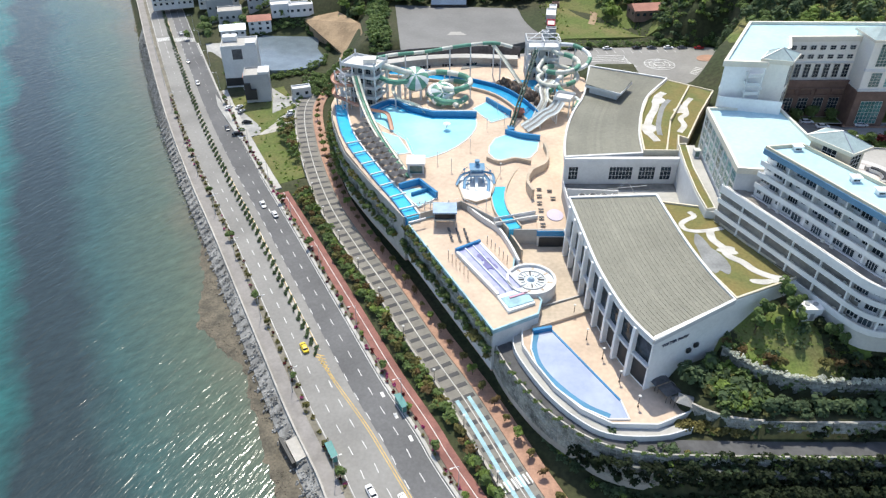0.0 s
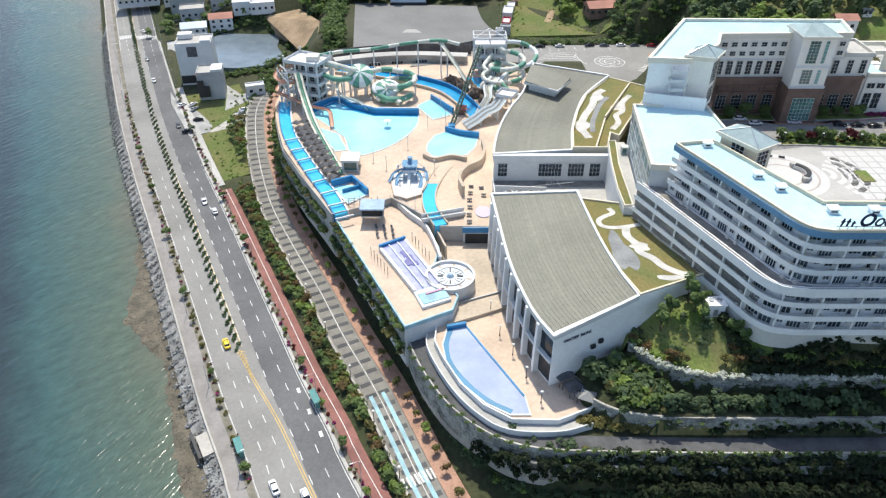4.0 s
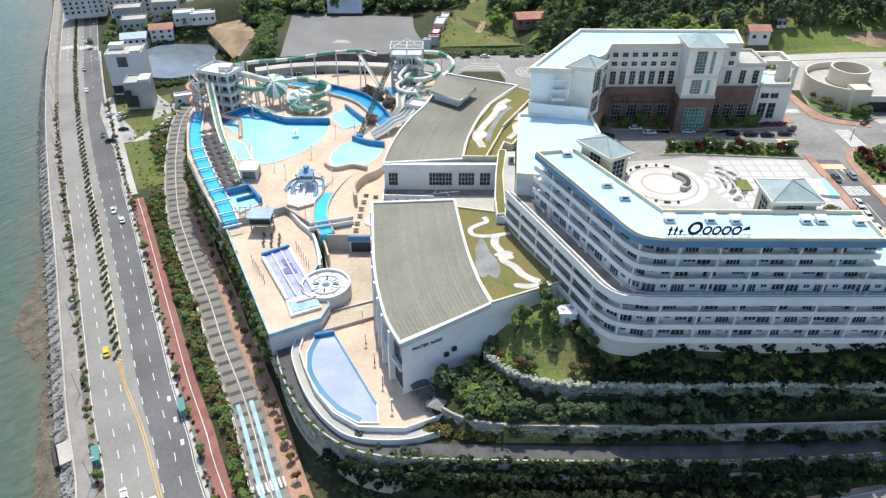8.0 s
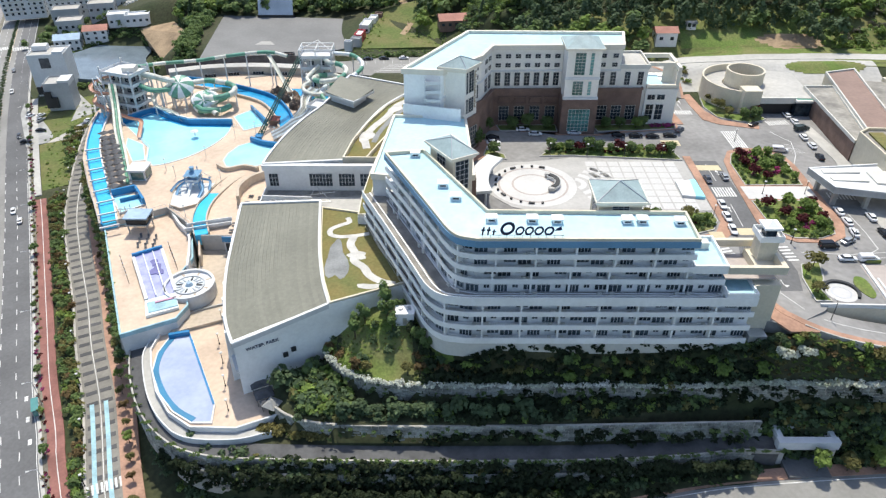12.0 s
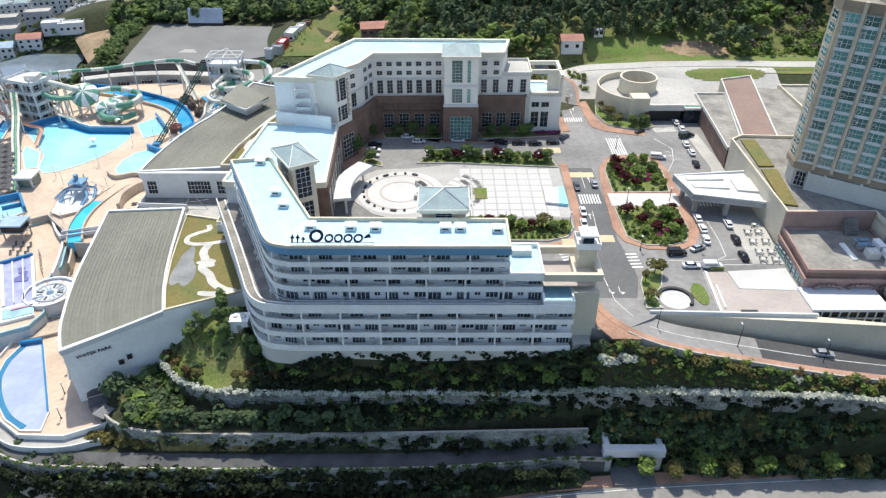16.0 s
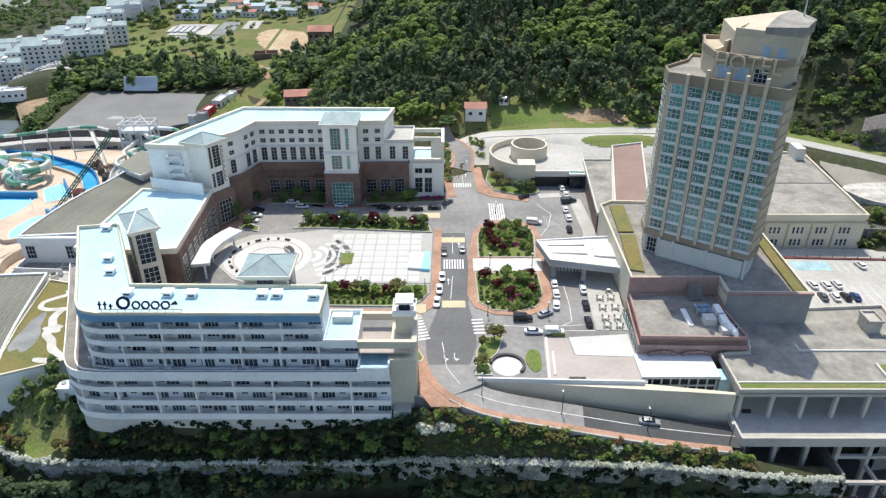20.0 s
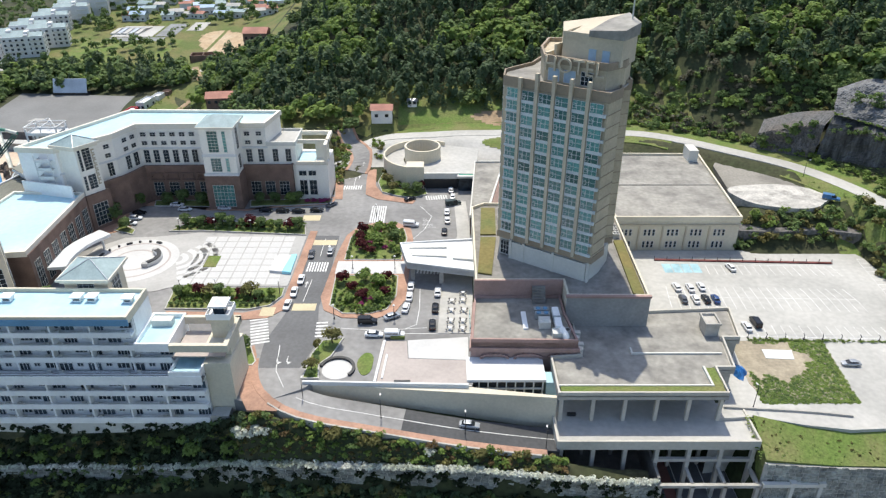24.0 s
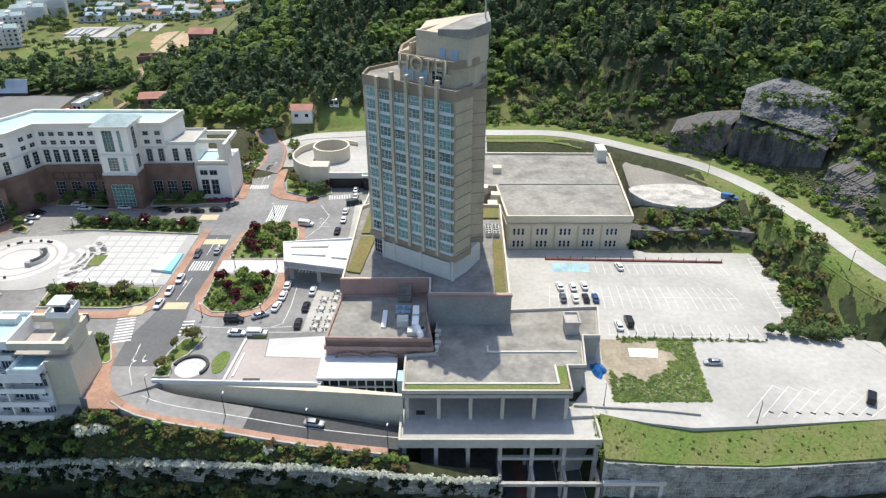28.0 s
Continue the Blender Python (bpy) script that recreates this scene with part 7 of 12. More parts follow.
rl = smooth_line([(28.4, 225), (25.8, 221), (22.6, 215.6), (20.2, 209), (18.6, 202), (18.4, 195.6), (19.4, 189), (22.4, 181)], 1.0)
part("river_water", ribbon(rl, -2.0, 2.0, 22, 25.75), POOLC, riv)
part("bank_wall", ribbon(rl, 2.0, 2.4, 20, 26.3), DECKD, riv)
part("bank_wall", ribbon(rl, -2.5, -2.0, 20, 26.3), DECKD, riv)
part("bank_wall", ribbon(smooth_line([(29.8, 199), (28.6, 206), (31, 213), (36, 218), (38, 226), (37.6, 233)], 1.5), -0.5, 0.5, 22, 29.2), DECKD, riv, "winding cream wall")
part("bank_wall", ribbon(smooth_line([(16, 224.6), (20, 221.4), (26, 223.6), (31.4, 221.6)], 1.5), -0.5, 0.5, 22, 28.0), DECKD, riv)
bridge = thing("footbridge", 24, 187, 25, "pale footbridge over the river", "bridge")
part("span", Form().bar((16.4, 184.4), (30, 188.6), 2.6, 24.8, 25.6), CONCL, bridge)
part("parapet", Form().bar((16.6, 183), (30.2, 187.2), 0.25, 25.6, 26.7), WHITE, bridge)
part("parapet", Form().bar((16.2, 185.8), (29.8, 190), 0.25, 25.6, 26.7), WHITE, bridge)
# flume channel along the outer edge, with cross beams
can = thing("outer_channel", -28, 228, 26, "light blue water channel along the deck edge", "pool")
cl = smooth_line([(-42, 268), (-39.6, 255), (-36.4, 243), (-32, 232), (-22.4, 213), (-15, 199.6), (-9.6, 188.4)], 2)
part("channel_water", ribbon(cl, -2.1, 2.1, 20, lambda x, y: deck_z(x, y) + 0.25), POOLC, can)
part("channel_wall", ribbon(cl, -2.6, -2.1, 20, lambda x, y: deck_z(x, y) + 0.9), WHITE, can)
part("channel_wall", ribbon(cl, 2.1, 2.5, 20, lambda x, y: deck_z(x, y) + 0.7), POOLB, can)
POOLSIDE = along(cl)
for s in (34, 42, 50, 58, 66, 74, 82, 90):
    q, turn, t = POOLSIDE[0](s)
    o = np.array((-t[1], t[0]))
    part("cross_beam", Form().bar(q - o * 3.0, q + o * 3.0, 0.45, deck_z(*q) + 0.9, deck_z(*q) + 1.4), WHITE, can)
pl = pool("plunge_pool", [(-14.6, 204), (-8, 207.6), (-2.4, 199.4), (-8, 194)], 25.7, "deep blue plunge pool", POOL, WHITE)
part("blue_wall", Form().bar((-14.8, 204.6), (-8, 208.2), 0.8, 24, 28.2).bar((-8, 208.2), (-2, 199.4), 0.8, 24, 28.0).bar((-10.6, 200.6), (-5, 203.8), 0.5, 24, 27.0), POOLB, pl)
# blue arc channel behind
arcp = thing("rapid_channel", 14, 284, 28, "curving blue rapids channel behind the slides", "pool")
al = smooth_line([(-24, 299), (-6, 294.5), (8.6, 288), (22.6, 279.6), (31, 267.6), (36, 254.6)], 2)
part("channel_water", ribbon(al, -2.8, 2.8, 22, lambda x, y: deck_z(x, y) + 0.4), RIVER, arcp)
part("channel_wall", ribbon(al, -3.4, -2.8, 22, lambda x, y: deck_z(x, y) + 2.0), POOLB, arcp)
part("channel_wall", ribbon(al, 2.8, 3.6, 22, lambda x, y: deck_z(x, y) + 1.2), DECKD, arcp)
pool("back_pool", [(28, 296), (40, 300), (48, 292), (50, 280), (42, 276), (36, 284)], 29.6, "blue pool below the far slide tower", RIVER, WHITE)
# splash pad with play structure
pad = thing("splash_pad", 12, 209, 25.8, "white kidney-shaped splash pad", "pool")
padp = [(6, 214), (8.4, 220), (12, 222), (17, 219.4), (18, 213), (17.2, 205), (15.6, 199), (11, 196.4), (7, 198.4), (5.6, 206)]
part("floor", Form().prism(padp, 22, 26.05), WHITE, pad)
part("kerb", rim(inset(padp, -0.4), 0.4, 22, 26.3), DECKD, pad)
play = thing("play_structure", 12, 211, 26.05, "blue and white water play structure with small slides", "play structure")
for x, y in ((9.6, 213), (13.8, 213), (9.6, 209), (13.8, 209), (11.6, 216)):
    part("post", Form().cyl(x, y, 26, 31.2, 0.18, 8), BLUE, play)
part("platform", Form().box(9.4, 14, 208.8, 213.2, 28.4, 28.7).box(10.6, 12.8, 213.4, 216.6, 29.4, 29.7), BLUE, play)
part("roof", Form().hip(9.6, 13.8, 209, 213, 31.2, 32.4, 0.5), BLUE, play)
part("railing", rim([(9.4, 208.8), (14, 208.8), (14, 213.2), (9.4, 213.2)], 0.12, 28.7, 29.6), WHITE, play)
part("slide", Form().tube(smooth_line([(9.6, 210, 28.9), (7.6, 208, 27.8), (7.2, 204.6, 26.5)], 0.6), 0.5, 8, True), BLUE, play)
part("slide", Form().tube(smooth_line([(14, 210, 28.9), (15.6, 207.4, 27.6), (15.2, 203, 26.4)], 0.6), 0.5, 8, True), BLUE, play)
part("slide", Form().tube(smooth_line([(11.6, 208.8, 28.9), (11.4, 206, 27.4), (11.4, 203.4, 26.5)], 0.6), 0.5, 8, True), SLIDEW, play)
part("slide", Form().tube(smooth_line([(9.6, 211.6, 28.9), (6.4, 211, 27.8), (4.6, 206.8, 26.5)], 0.6), 0.45, 8, True), BLUE, play)
part("slide", Form().tube(smooth_line([(14, 211.6, 28.9), (17.0, 211.4, 28.0), (17.6, 207.4, 26.5)], 0.6), 0.45, 8, True), BLUE, play)
part("climbing_net", Form().tube([(9.6, 213, 31), (6.6, 216.4, 26.2)], 0.1, 5).tube([(13.8, 213, 31), (16.8, 216.4, 26.2)], 0.1, 5).tube([(8.1, 214.7, 28.6), (15.3, 214.7, 28.6)], 0.08, 5), WHITE, play)
for x, y, z in ((7.4, 213.6, 28.6), (16.4, 213.2, 28.2), (8.4, 205.4, 27.8)):
    part("spray_post", Form().cyl(x, y, 26, z, 0.12, 8).cyl(x, y, z, z + 0.5, 0.45, 10, 0.15), BLUE, play)
part("bucket", Form().cyl(11.7, 211, 32.4, 33.6, 0.7, 12, 0.9), BLUE, play)
# hut and kiosk
hutw = thing("white_cabin", -9.4, 217.6, 26.2, "white box cabin with a glazed side", "cabin")
part("body", Form().box(-12.4, -6.6, 214.6, 220.6, 26.2, 30.0), WHITE, hutw)
part("roof", Form().box(-12.8, -6.2, 214.2, 221, 30, 30.4), WHITE, hutw)
part("glazing", Form().box(-6.7, -6.5, 215, 220.2, 26.6, 29.4).box(-11.6, -7.2, 214.5, 214.65, 26.6, 29.4), GLASSB, hutw)
kio = thing("control_kiosk", 0.6, 188.4, 25, "glazed control kiosk on legs with a pale flat roof", "kiosk")
part("cabin", Form().box(-2.6, 3.8, 185.4, 190.4, 26.4, 28.6), GLASS, kio)
part("roof", Form().box(-3.2, 4.4, 184.8, 191, 28.6, 29.1), SKYPANE, kio)
part("floor", Form().box(-3.0, 4.2, 185, 190.8, 26.0, 26.4), CONC, kio)
for x in (-2.4, 3.6):
    for y in (185.6, 190.2):
        part("leg", Form().cyl(x, y, 23, 26, 0.22, 8), CONC, kio)
rg = thing("wave_machine_rigging", -3, 194, 25.4, "white pipe rigging beside the plunge pool", "rigging")
rf = Form()
for k in range(7):
    x, y = -8 + 1.9 * k, 193.6 - 0.3 * k
    rf.tube([(x, y, 25), (x + 0.4, y, 27.8 + (k % 3) * 0.8)], 0.14, 6)
rf.tube([(-8, 193.6, 27.8), (4, 192, 28.2)], 0.16, 6).tube([(-9, 195, 26.4), (3, 193.4, 26.6)], 0.16, 6)
part("pipes", rf, WHITE, rg)
# sun deck building by the hall
sd = thing("sun_deck", 34, 194, 20, "raised sun deck with dark tables over a white storey", "deck")
part("block", Form().prism([(29.4, 179.6), (38.6, 179.6), (39.4, 212), (31, 208)], 18, 25.0), WHITE, sd)
part("floor", Form().prism([(29.4, 179.6), (38.6, 179.6), (39.4, 212), (31, 208)], 25.0, 25.4), DECK, sd)
part("blue_line", Form().box(29.1, 38.8, 179.2, 179.6, 24.0, 25.9), POOLB, sd)
part("opening", Form().box(30, 38, 179.3, 179.58, 20, 23.4), DARK, sd, "dark opening below")
part("round_seat", Form().prism(blob(36, 189, 2.6, 3.4, 22, 0.0), 25.4, 25.7), mat("lilac_paving", (0.55, 0.5, 0.62), 0.8, 0.06), sd, "lilac round seat")
for k, (x, y) in enumerate(((31.4, 183), (31.4, 187), (31.8, 191.6), (31.8, 196), (32.2, 200.4), (32.6, 204.6), (36, 203.6), (36.6, 199))):
    tb = thing("lounge_table", x, y, 25.4, "dark table with seats on the sun deck", "table", "tables of the sun deck")
    part("top", Form().box(-0.8, 0.8, -0.5, 0.5, 0.65, 0.75), SHADE, tb, local=True)
    part("leg", Form().box(-0.1, 0.1, -0.1, 0.1, 0, 0.65), SHADE, tb, local=True)
    part("seat", Form().box(-0.8, 0.8, -1.0, -0.7, 0.3, 0.45), SHADE, tb, local=True)
    part("seat", Form().box(-0.8, 0.8, 0.7, 1.0, 0.3, 0.45), SHADE, tb, local=True)
# terrace: surf slide and round pool
sf = thing("surf_slide", 13, 163, 23, "sloping white surf slide with a violet bed", "slide")
part("bed", Form().prism([(4.4, 171), (11, 175.6), (22, 154.4), (15.6, 150.8)], 22, lambda x, y: 23.6 + 0.02 * (y - 150)), mat("violet_bed", (0.36, 0.38, 0.62), 0.4, 0.14, 0.25, 1.2, 0.05), sf, "violet padded bed")
part("side_wall", Form().bar((4.2, 171), (15.4, 150.6), 0.9, 22, 24.3), WHITE, sf)
part("side_wall", Form().bar((11.2, 175.8), (22.2, 154.6), 0.9, 22, 24.3), WHITE, sf)
part("top_wall", Form().bar((3.8, 171.2), (11.4, 176), 0.7, 22, 25.0), POOLB, sf)
part("divider", Form().bar((6.6, 172.6), (17.6, 152.2), 0.3, 22, 24.4).bar((9, 174.2), (19.8, 153.4), 0.3, 22, 24.4), SLIDEW, sf)
part("splash_mark", Form().prism(blob(13.6, 164.6, 1.6, 3.0, 18, 0.3, 21, 0.5), 22, 24.06).prism(blob(11.4, 168.4, 1.0, 1.6, 14, 0.3, 22, 0.5), 22, 24.1), mat("dark_violet", (0.13, 0.13, 0.3), 0.5, 0.2), sf)
part("foot_box", Form().prism([(15, 150.2), (22.4, 154), (25.4, 147.4), (17.6, 143.6)], 22, 23.9), SLIDEW, sf)
part("foot_glass", Form().prism([(16, 149), (23, 152.2), (25, 148), (18, 144.8)], 23.9, 24.1), PALEBLUE, sf)
part("pink_edge", Form().bar((18.4, 149), (23.6, 151.4), 0.6, 23.9, 24.4), mat("pink_panel", (0.6, 0.32, 0.42), 0.5, 0.1), sf)
cr = thing("round_spa", 25.2, 157.6, 20, "round white spa with radial seats and a central fountain", "pool")
part("drum", Form().cyl(25.2, 157.6, 18, 23.6, 7.2, 40), WHITE, cr)
part("rim", ribbon([np.array(p) for p in arc(25.2, 157.6, 6.8, 0, 360, 44)], -0.35, 0.35, 23.6, 24.4), WHITE, cr)
part("water", Form().cyl(25.2, 157.6, 23.6, 23.72, 4.0, 30), mat("pale_basin", (0.62, 0.68, 0.7), 0.4, 0.08), cr)
part("ring", ribbon([np.array(p) for p in arc(25.2, 157.6, 4.2, 0, 360, 36)], -0.2, 0.2, 23.6, 24.0), STEEL, cr)
for k in range(16):
    a_ = 2 * math.pi * k / 16
    p0 = np.array((25.2 + 2.0 * math.cos(a_), 157.6 + 2.0 * math.sin(a_)))
    p1 = np.array((25.2 + 3.7 * math.cos(a_), 157.6 + 3.7 * math.sin(a_)))
    part("seat", Form().bar(p0, p1, 0.4, 23.7, 24.0), SHADE if k % 4 == 0 else STEEL, cr)
    p2_ = np.array((25.2 + 4.7 * math.cos(a_ + 0.2), 157.6 + 4.7 * math.sin(a_ + 0.2)))
    p3_ = np.array((25.2 + 6.2 * math.cos(a_ + 0.2), 157.6 + 6.2 * math.sin(a_ + 0.2)))
    part("petal", Form().bar(p2_, p3_, 0.7, 23.6, 23.66), DECKD, cr) if k % 2 else None
part("fountain", Form().cyl(25.2, 157.6, 23.7, 24.6, 1.2, 14, 0.6), SKYPANE, cr)
stp = thing("pool_stair", 22, 176, 20, "curved pale stair wall between terrace and yard", "stairs")
part("wall", ribbon(smooth_line([(6, 199.4), (12, 190), (17.4, 183), (20.4, 174), (22.4, 165.4)], 1.5), -0.35, 0.35, 18, 25.0), WHITE, stp)
part("wall", ribbon(smooth_line([(17.6, 187), (21.4, 180), (24, 172)], 1.5), -0.3, 0.3, 18, 24.0), DECKD, stp)
# lower pool
lp = [(24.4, 140), (23.2, 134), (24.2, 127), (28.4, 119.6), (33.6, 113.8), (39, 110.4), (43.6, 110.4), (42.8, 116), (29.4, 141)]
low_pool = pool("lower_pool", lp, 19.3, "drained pale blue pool with deep blue sides", POOLP, WHITE)
part("blue_side", ribbon([np.array(p) for p in smooth_line(lp[:6], 1.2)], -1.5, -0.1, 18, 19.42), mat("teal_paint", (0.03, 0.2, 0.36), 0.35, 0.1), low_pool)
part("blue_side", Form().bar((29.4, 141), (42.8, 116), 0.5, 18, 19.5), POOLB, low_pool)
part("blue_wall", Form().bar((24.2, 140), (29.4, 141.4), 0.9, 18, 20.6), POOLB, low_pool)
ledge = smooth_line([(19.8, 141), (19.6, 135), (21.8, 128.4), (26.2, 119.4), (31.8, 112), (38.6, 107.2), (50, 106.6), (58, 109)], 1.5)
part("ledge", ribbon(ledge, -1.6, 0.6, 12, 18.3), CONCL, low_pool, "pale stepped ledge")
part("ledge_rim", ribbon(ledge, 0.6, 0.9, 12, 18.8), WHITE, low_pool)
# service path round the lower deck, with its hedge wall
ring_line = smooth_line([(14.6, 146), (16.2, 138.5), (20, 128), (27, 116), (36.4, 107.6), (46, 104.4), (62, 103.6), (90, 103.2), (130, 103.6), (155, 105.2), (166, 106.6), (176, 106.4)], 3)
# concrete set darker than its own tone to hold the shade along the path
solid("service_path", ribbon(ring_line, -2.2, 2.2, 8, 17.05), mat("shade_dark_concrete", (0.095, 0.096, 0.098), 0.9, 0.16, 0.25, 0.9, 0.1), "concrete service path round the hill, darkened for shade", "path")
solid("path_wall", ribbon(ring_line, 2.2, 2.6, 16.4, 17.6), CONC, "low wall outside the service path", "wall")


def stone_wall(name, line, z0, z1, label, rows, seed, size=1.7, thick=0.5, rise=lambda x: 0.0):
    """A retaining wall of single rough stones in courses, before a mortar core."""
    rnd = random.Random(seed)
    f = Form()
    core = Form()
    ribbon(line, -thick, 0.0, z0 - 2, lambda x, y: z1 - 0.15 + rise(x), core)
    at, ln = along(line)
    h = (z1 - z0) / rows
    for r in range(rows):
        s = rnd.uniform(0, size)
        while s < ln - 0.4:
            w = rnd.uniform(0.7, 1.3) * size
            q, turn, t = at(min(ln - 0.05, s + w / 2))
            o = np.array((t[1], -t[0]))
            d = rnd.uniform(0.02, 0.28)
            zz, hh = z0 + r * h + rise(q[0]), h * rnd.uniform(0.82, 0.97)
            ww = w * 0.93
            a0, a1 = q - t * ww / 2, q + t * ww / 2
            i0, i1 = q - t * ww * 0.4 + o * d, q + t * ww * 0.4 + o * d
            f.add([(*a0, zz), (*a1, zz), (*a1, zz + hh), (*a0, zz + hh), (*i0, zz + hh * 0.1), (*i1, zz + hh * 0.12), (*i1, zz + hh * 0.88), (*i0, zz + hh * 0.9)],
                  [(4, 5, 6, 7), (0, 1, 5, 4), (1, 2, 6, 5), (2, 3, 7, 6), (3, 0, 4, 7)])
            s += w
    ob = solid(name, core, CONC, label, "wall")
    part("stones", f, STONEW, ob, "rough pale stones", kind="stuff")
    return ob


ring_face = [np.array(p[:2], float) for p in sides([np.array(q[:2], float) for q in ring_line if q[0] < 172], 2.66)]
stone_wall("retaining_wall_path", ring_face, 9.6, 17.0, "pale stone retaining wall below the service path", 7, 9, 1.5, 0.4)
stone_wall("retaining_wall_1", wall_line, 22.5, 27.8, "upper pale stone retaining wall on the wooded bank", 6, 5, rise=lambda x: wall_top(x) - 27.8)
stone_wall("retaining_wall_2", [p for p in smooth_line([(58.5, 112.5), (64, 109), (74, 107.2), (95, 106.7), (130, 107.2), (172, 108.4)], 3)], 16.4, 22.3, "middle pale stone retaining wall above the service path", 6, 6)
stone_wall("retaining_wall_3", [p for p in smooth_line([(-44, 290), (-38.6, 268), (-29.6, 242), (-14, 211), (-1, 184), (11, 156), (17.4, 137), (23.4, 121.4), (31.2, 108.6), (41, 101.4), (56, 99.4), (95, 99), (130, 99.8), (150, 102.2), (160, 103.4)], 3)], 8.6, 14.6, "lower pale stone retaining wall round the hill", 6, 7)

deck_wall_line = smooth_line([(-46.6, 288), (-46.9, 268), (-44.3, 255), (-40.8, 243), (-36.8, 231), (-26.8, 211.6), (-18.8, 197.6), (-12.2, 187.6), (12.6, 136.8)], 3)
stone_wall("retaining_wall_deck", deck_wall_line, 14.0, 21.6, "tall grey stone wall below the pool deck", 8, 21, 1.5)


# ---- slides ----
def white_frame_tower(name, poly, z0, z1, floors, label):
    ob = thing(name, sum(p[0] for p in poly) / 4, sum(p[1] for p in poly) / 4, z0, label, "slide tower")
    P = [np.array(p, float) for p in poly]
    for k in range(floors + 1):
        z = z0 + (z1 - z0) * k / floors
        part("floor", Form().prism(poly, z - 0.35, z), WHITE, ob)
        part("railing", rim(poly, 0.12, z, z + 1.0), WHITE, ob) if k else None
    for i in range(4):
        a, b = P[i], P[(i + 1) % 4]
        n = max(2, int(np.linalg.norm(b - a) / 4))
        for j in range(n):
            q = a + (b - a) * j / n
            c = np.mean(P, 0)
            q = q + (c - q) * 0.04
            part("column", Form().box(q[0] - 0.3, q[0] + 0.3, q[1] - 0.3, q[1] + 0.3, z0, z1 + (2.6 if j == 0 else 0)), WHITE, ob)
    core = inset(poly, 2.4)
    part("stair_core", Form().prism(core, z0, z1 - 0.5), PALE, ob)
    for k in range(floors):
        z = z0 + (z1 - z0) * k / floors
        for i in range(4):
            a, b = np.array(core[i]), np.array(core[(i + 1) % 4])
            n = max(1, int(np.linalg.norm(b - a) / 3.2))
            turn_ = math.degrees(math.atan2(b[1] - a[1], b[0] - a[0]))
            for j in range(n):
                q = a + (b - a) * (j + 0.5) / n
                window(ob, q[0], q[1], z + 0.9, 2.0, 2.0, turn_, GLASS, 2, 2)
    return ob


lt = white_frame_tower("slide_tower", [(-41.5, 271), (-27, 265.4), (-22.6, 275.6), (-36.4, 282)], 27.6, 44.6, 4, "white framed slide tower with open storeys")
part("roof_room", Form().box(-32, -27, 271, 275.6, 44.6, 46.6), PALE, lt)
stairf = Form()
for k in range(8):
    a, b = ((-42.6, 270.6, 27.6 + 2.1 * k), (-39, 266.2, 28.6 + 2.1 * k)) if k % 2 == 0 else ((-39, 266.2, 27.6 + 2.1 * k), (-42.6, 270.6, 28.6 + 2.1 * k))
    stairf.tube([a, b], 0.3, 4)
part("stair", stairf, WHITE, lt)
for k in range(4):
    a_, b_ = (-43.4, 268.4), (-38.6, 263)
    z = 28 + 3.6 * k
    part("brace", Form().tube([(*a_, z), (*b_, z + 3.4)], 0.16, 5), WHITE, lt)
    part("brace", Form().tube([(*b_, z), (*a_, z + 3.4)], 0.16, 5), WHITE, lt)
for q_ in ((-43.4, 268.4), (-38.6, 263), (-41, 265.7)):
    part("mast", Form().cyl(*q_, 27, 43, 0.3, 8), WHITE, lt)
rt = white_frame_tower("slide_tower", [(36, 292), (50, 292), (50, 301), (36, 301)], 29, 43.4, 3, "pale slide tower with an open steel roof frame")
ff = Form()
for x in (36, 43, 50):
    ff.tube([(x, 291.6, 47), (x, 301.4, 47)], 0.2, 5)
    ff.tube([(x, 292, 43.4), (x, 292, 47)], 0.2, 5).tube([(x, 301, 43.4), (x, 301, 47)], 0.2, 5)
for y in (291.6, 296.4, 301.4):
    ff.tube([(36, y, 47), (50, y, 47)], 0.2, 5)
ff.tube([(36, 292, 47), (43, 301, 48.4)], 0.16, 5).tube([(50, 292, 47), (43, 301, 48.4)], 0.16, 5)
part("roof_frame", ff, WHITE, rt)


def slide(name, pts, r, material, label, half=False, supports=3, ground=None, step=1.2):
    path = smooth_line(pts, step)
    ob = thing(name, *pts[-1], label, "water slide")
    part("flume", Form().tube(path, r, 10, half), material, ob)
    n = len(path)
    for k in range(supports):
        p = path[int((k + 0.7) * n / (supports + 0.6))]
        g = deck_z(p[0], p[1])
        if p[2] - g > 2.0:
            part("support", Form().cyl(p[0], p[1], g - 0.5, p[2] - r * 0.8, 0.28, 8), WHITE, ob)
    return ob, path


def banded(ob, path, r, material, every=5, width=2):
    """Coloured rings of a tube slide."""
    n = len(path)
    for k in range(every, n - width - 1, every * 2):
        part("ring_section", Form().tube(path[k:k + width + 2], r * 1.03, 10), material, ob)


def helix(cx, cy, r, z0, z1, a0, turns, n=18):
    return [(cx + r * math.cos(radians(a0 + 360 * turns * k / n)), cy + r * math.sin(radians(a0 + 360 * turns * k / n)), z0 + (z1 - z0) * k / n) for k in range(n + 1)]


o1, p1 = slide("tube_slide", [(-27, 273, 44), (-22, 273.4, 42.6), (-17, 274, 40.8), (-13, 275, 39.4)], 1.2, SLIDEC, "large cream and green tube slide into the funnel", supports=2)
oa, pa = slide("tube_slide", [(-8, 279, 37.4), (-2, 282, 37.2), (3, 281.4, 37)] + helix(5, 274, 6.4, 36.8, 33.4, 75, -1.1, 14) + [(2, 268, 31.8), (6, 263, 30.2)], 1.1, SLIDEC, "looping cream and green tube slide", supports=5)
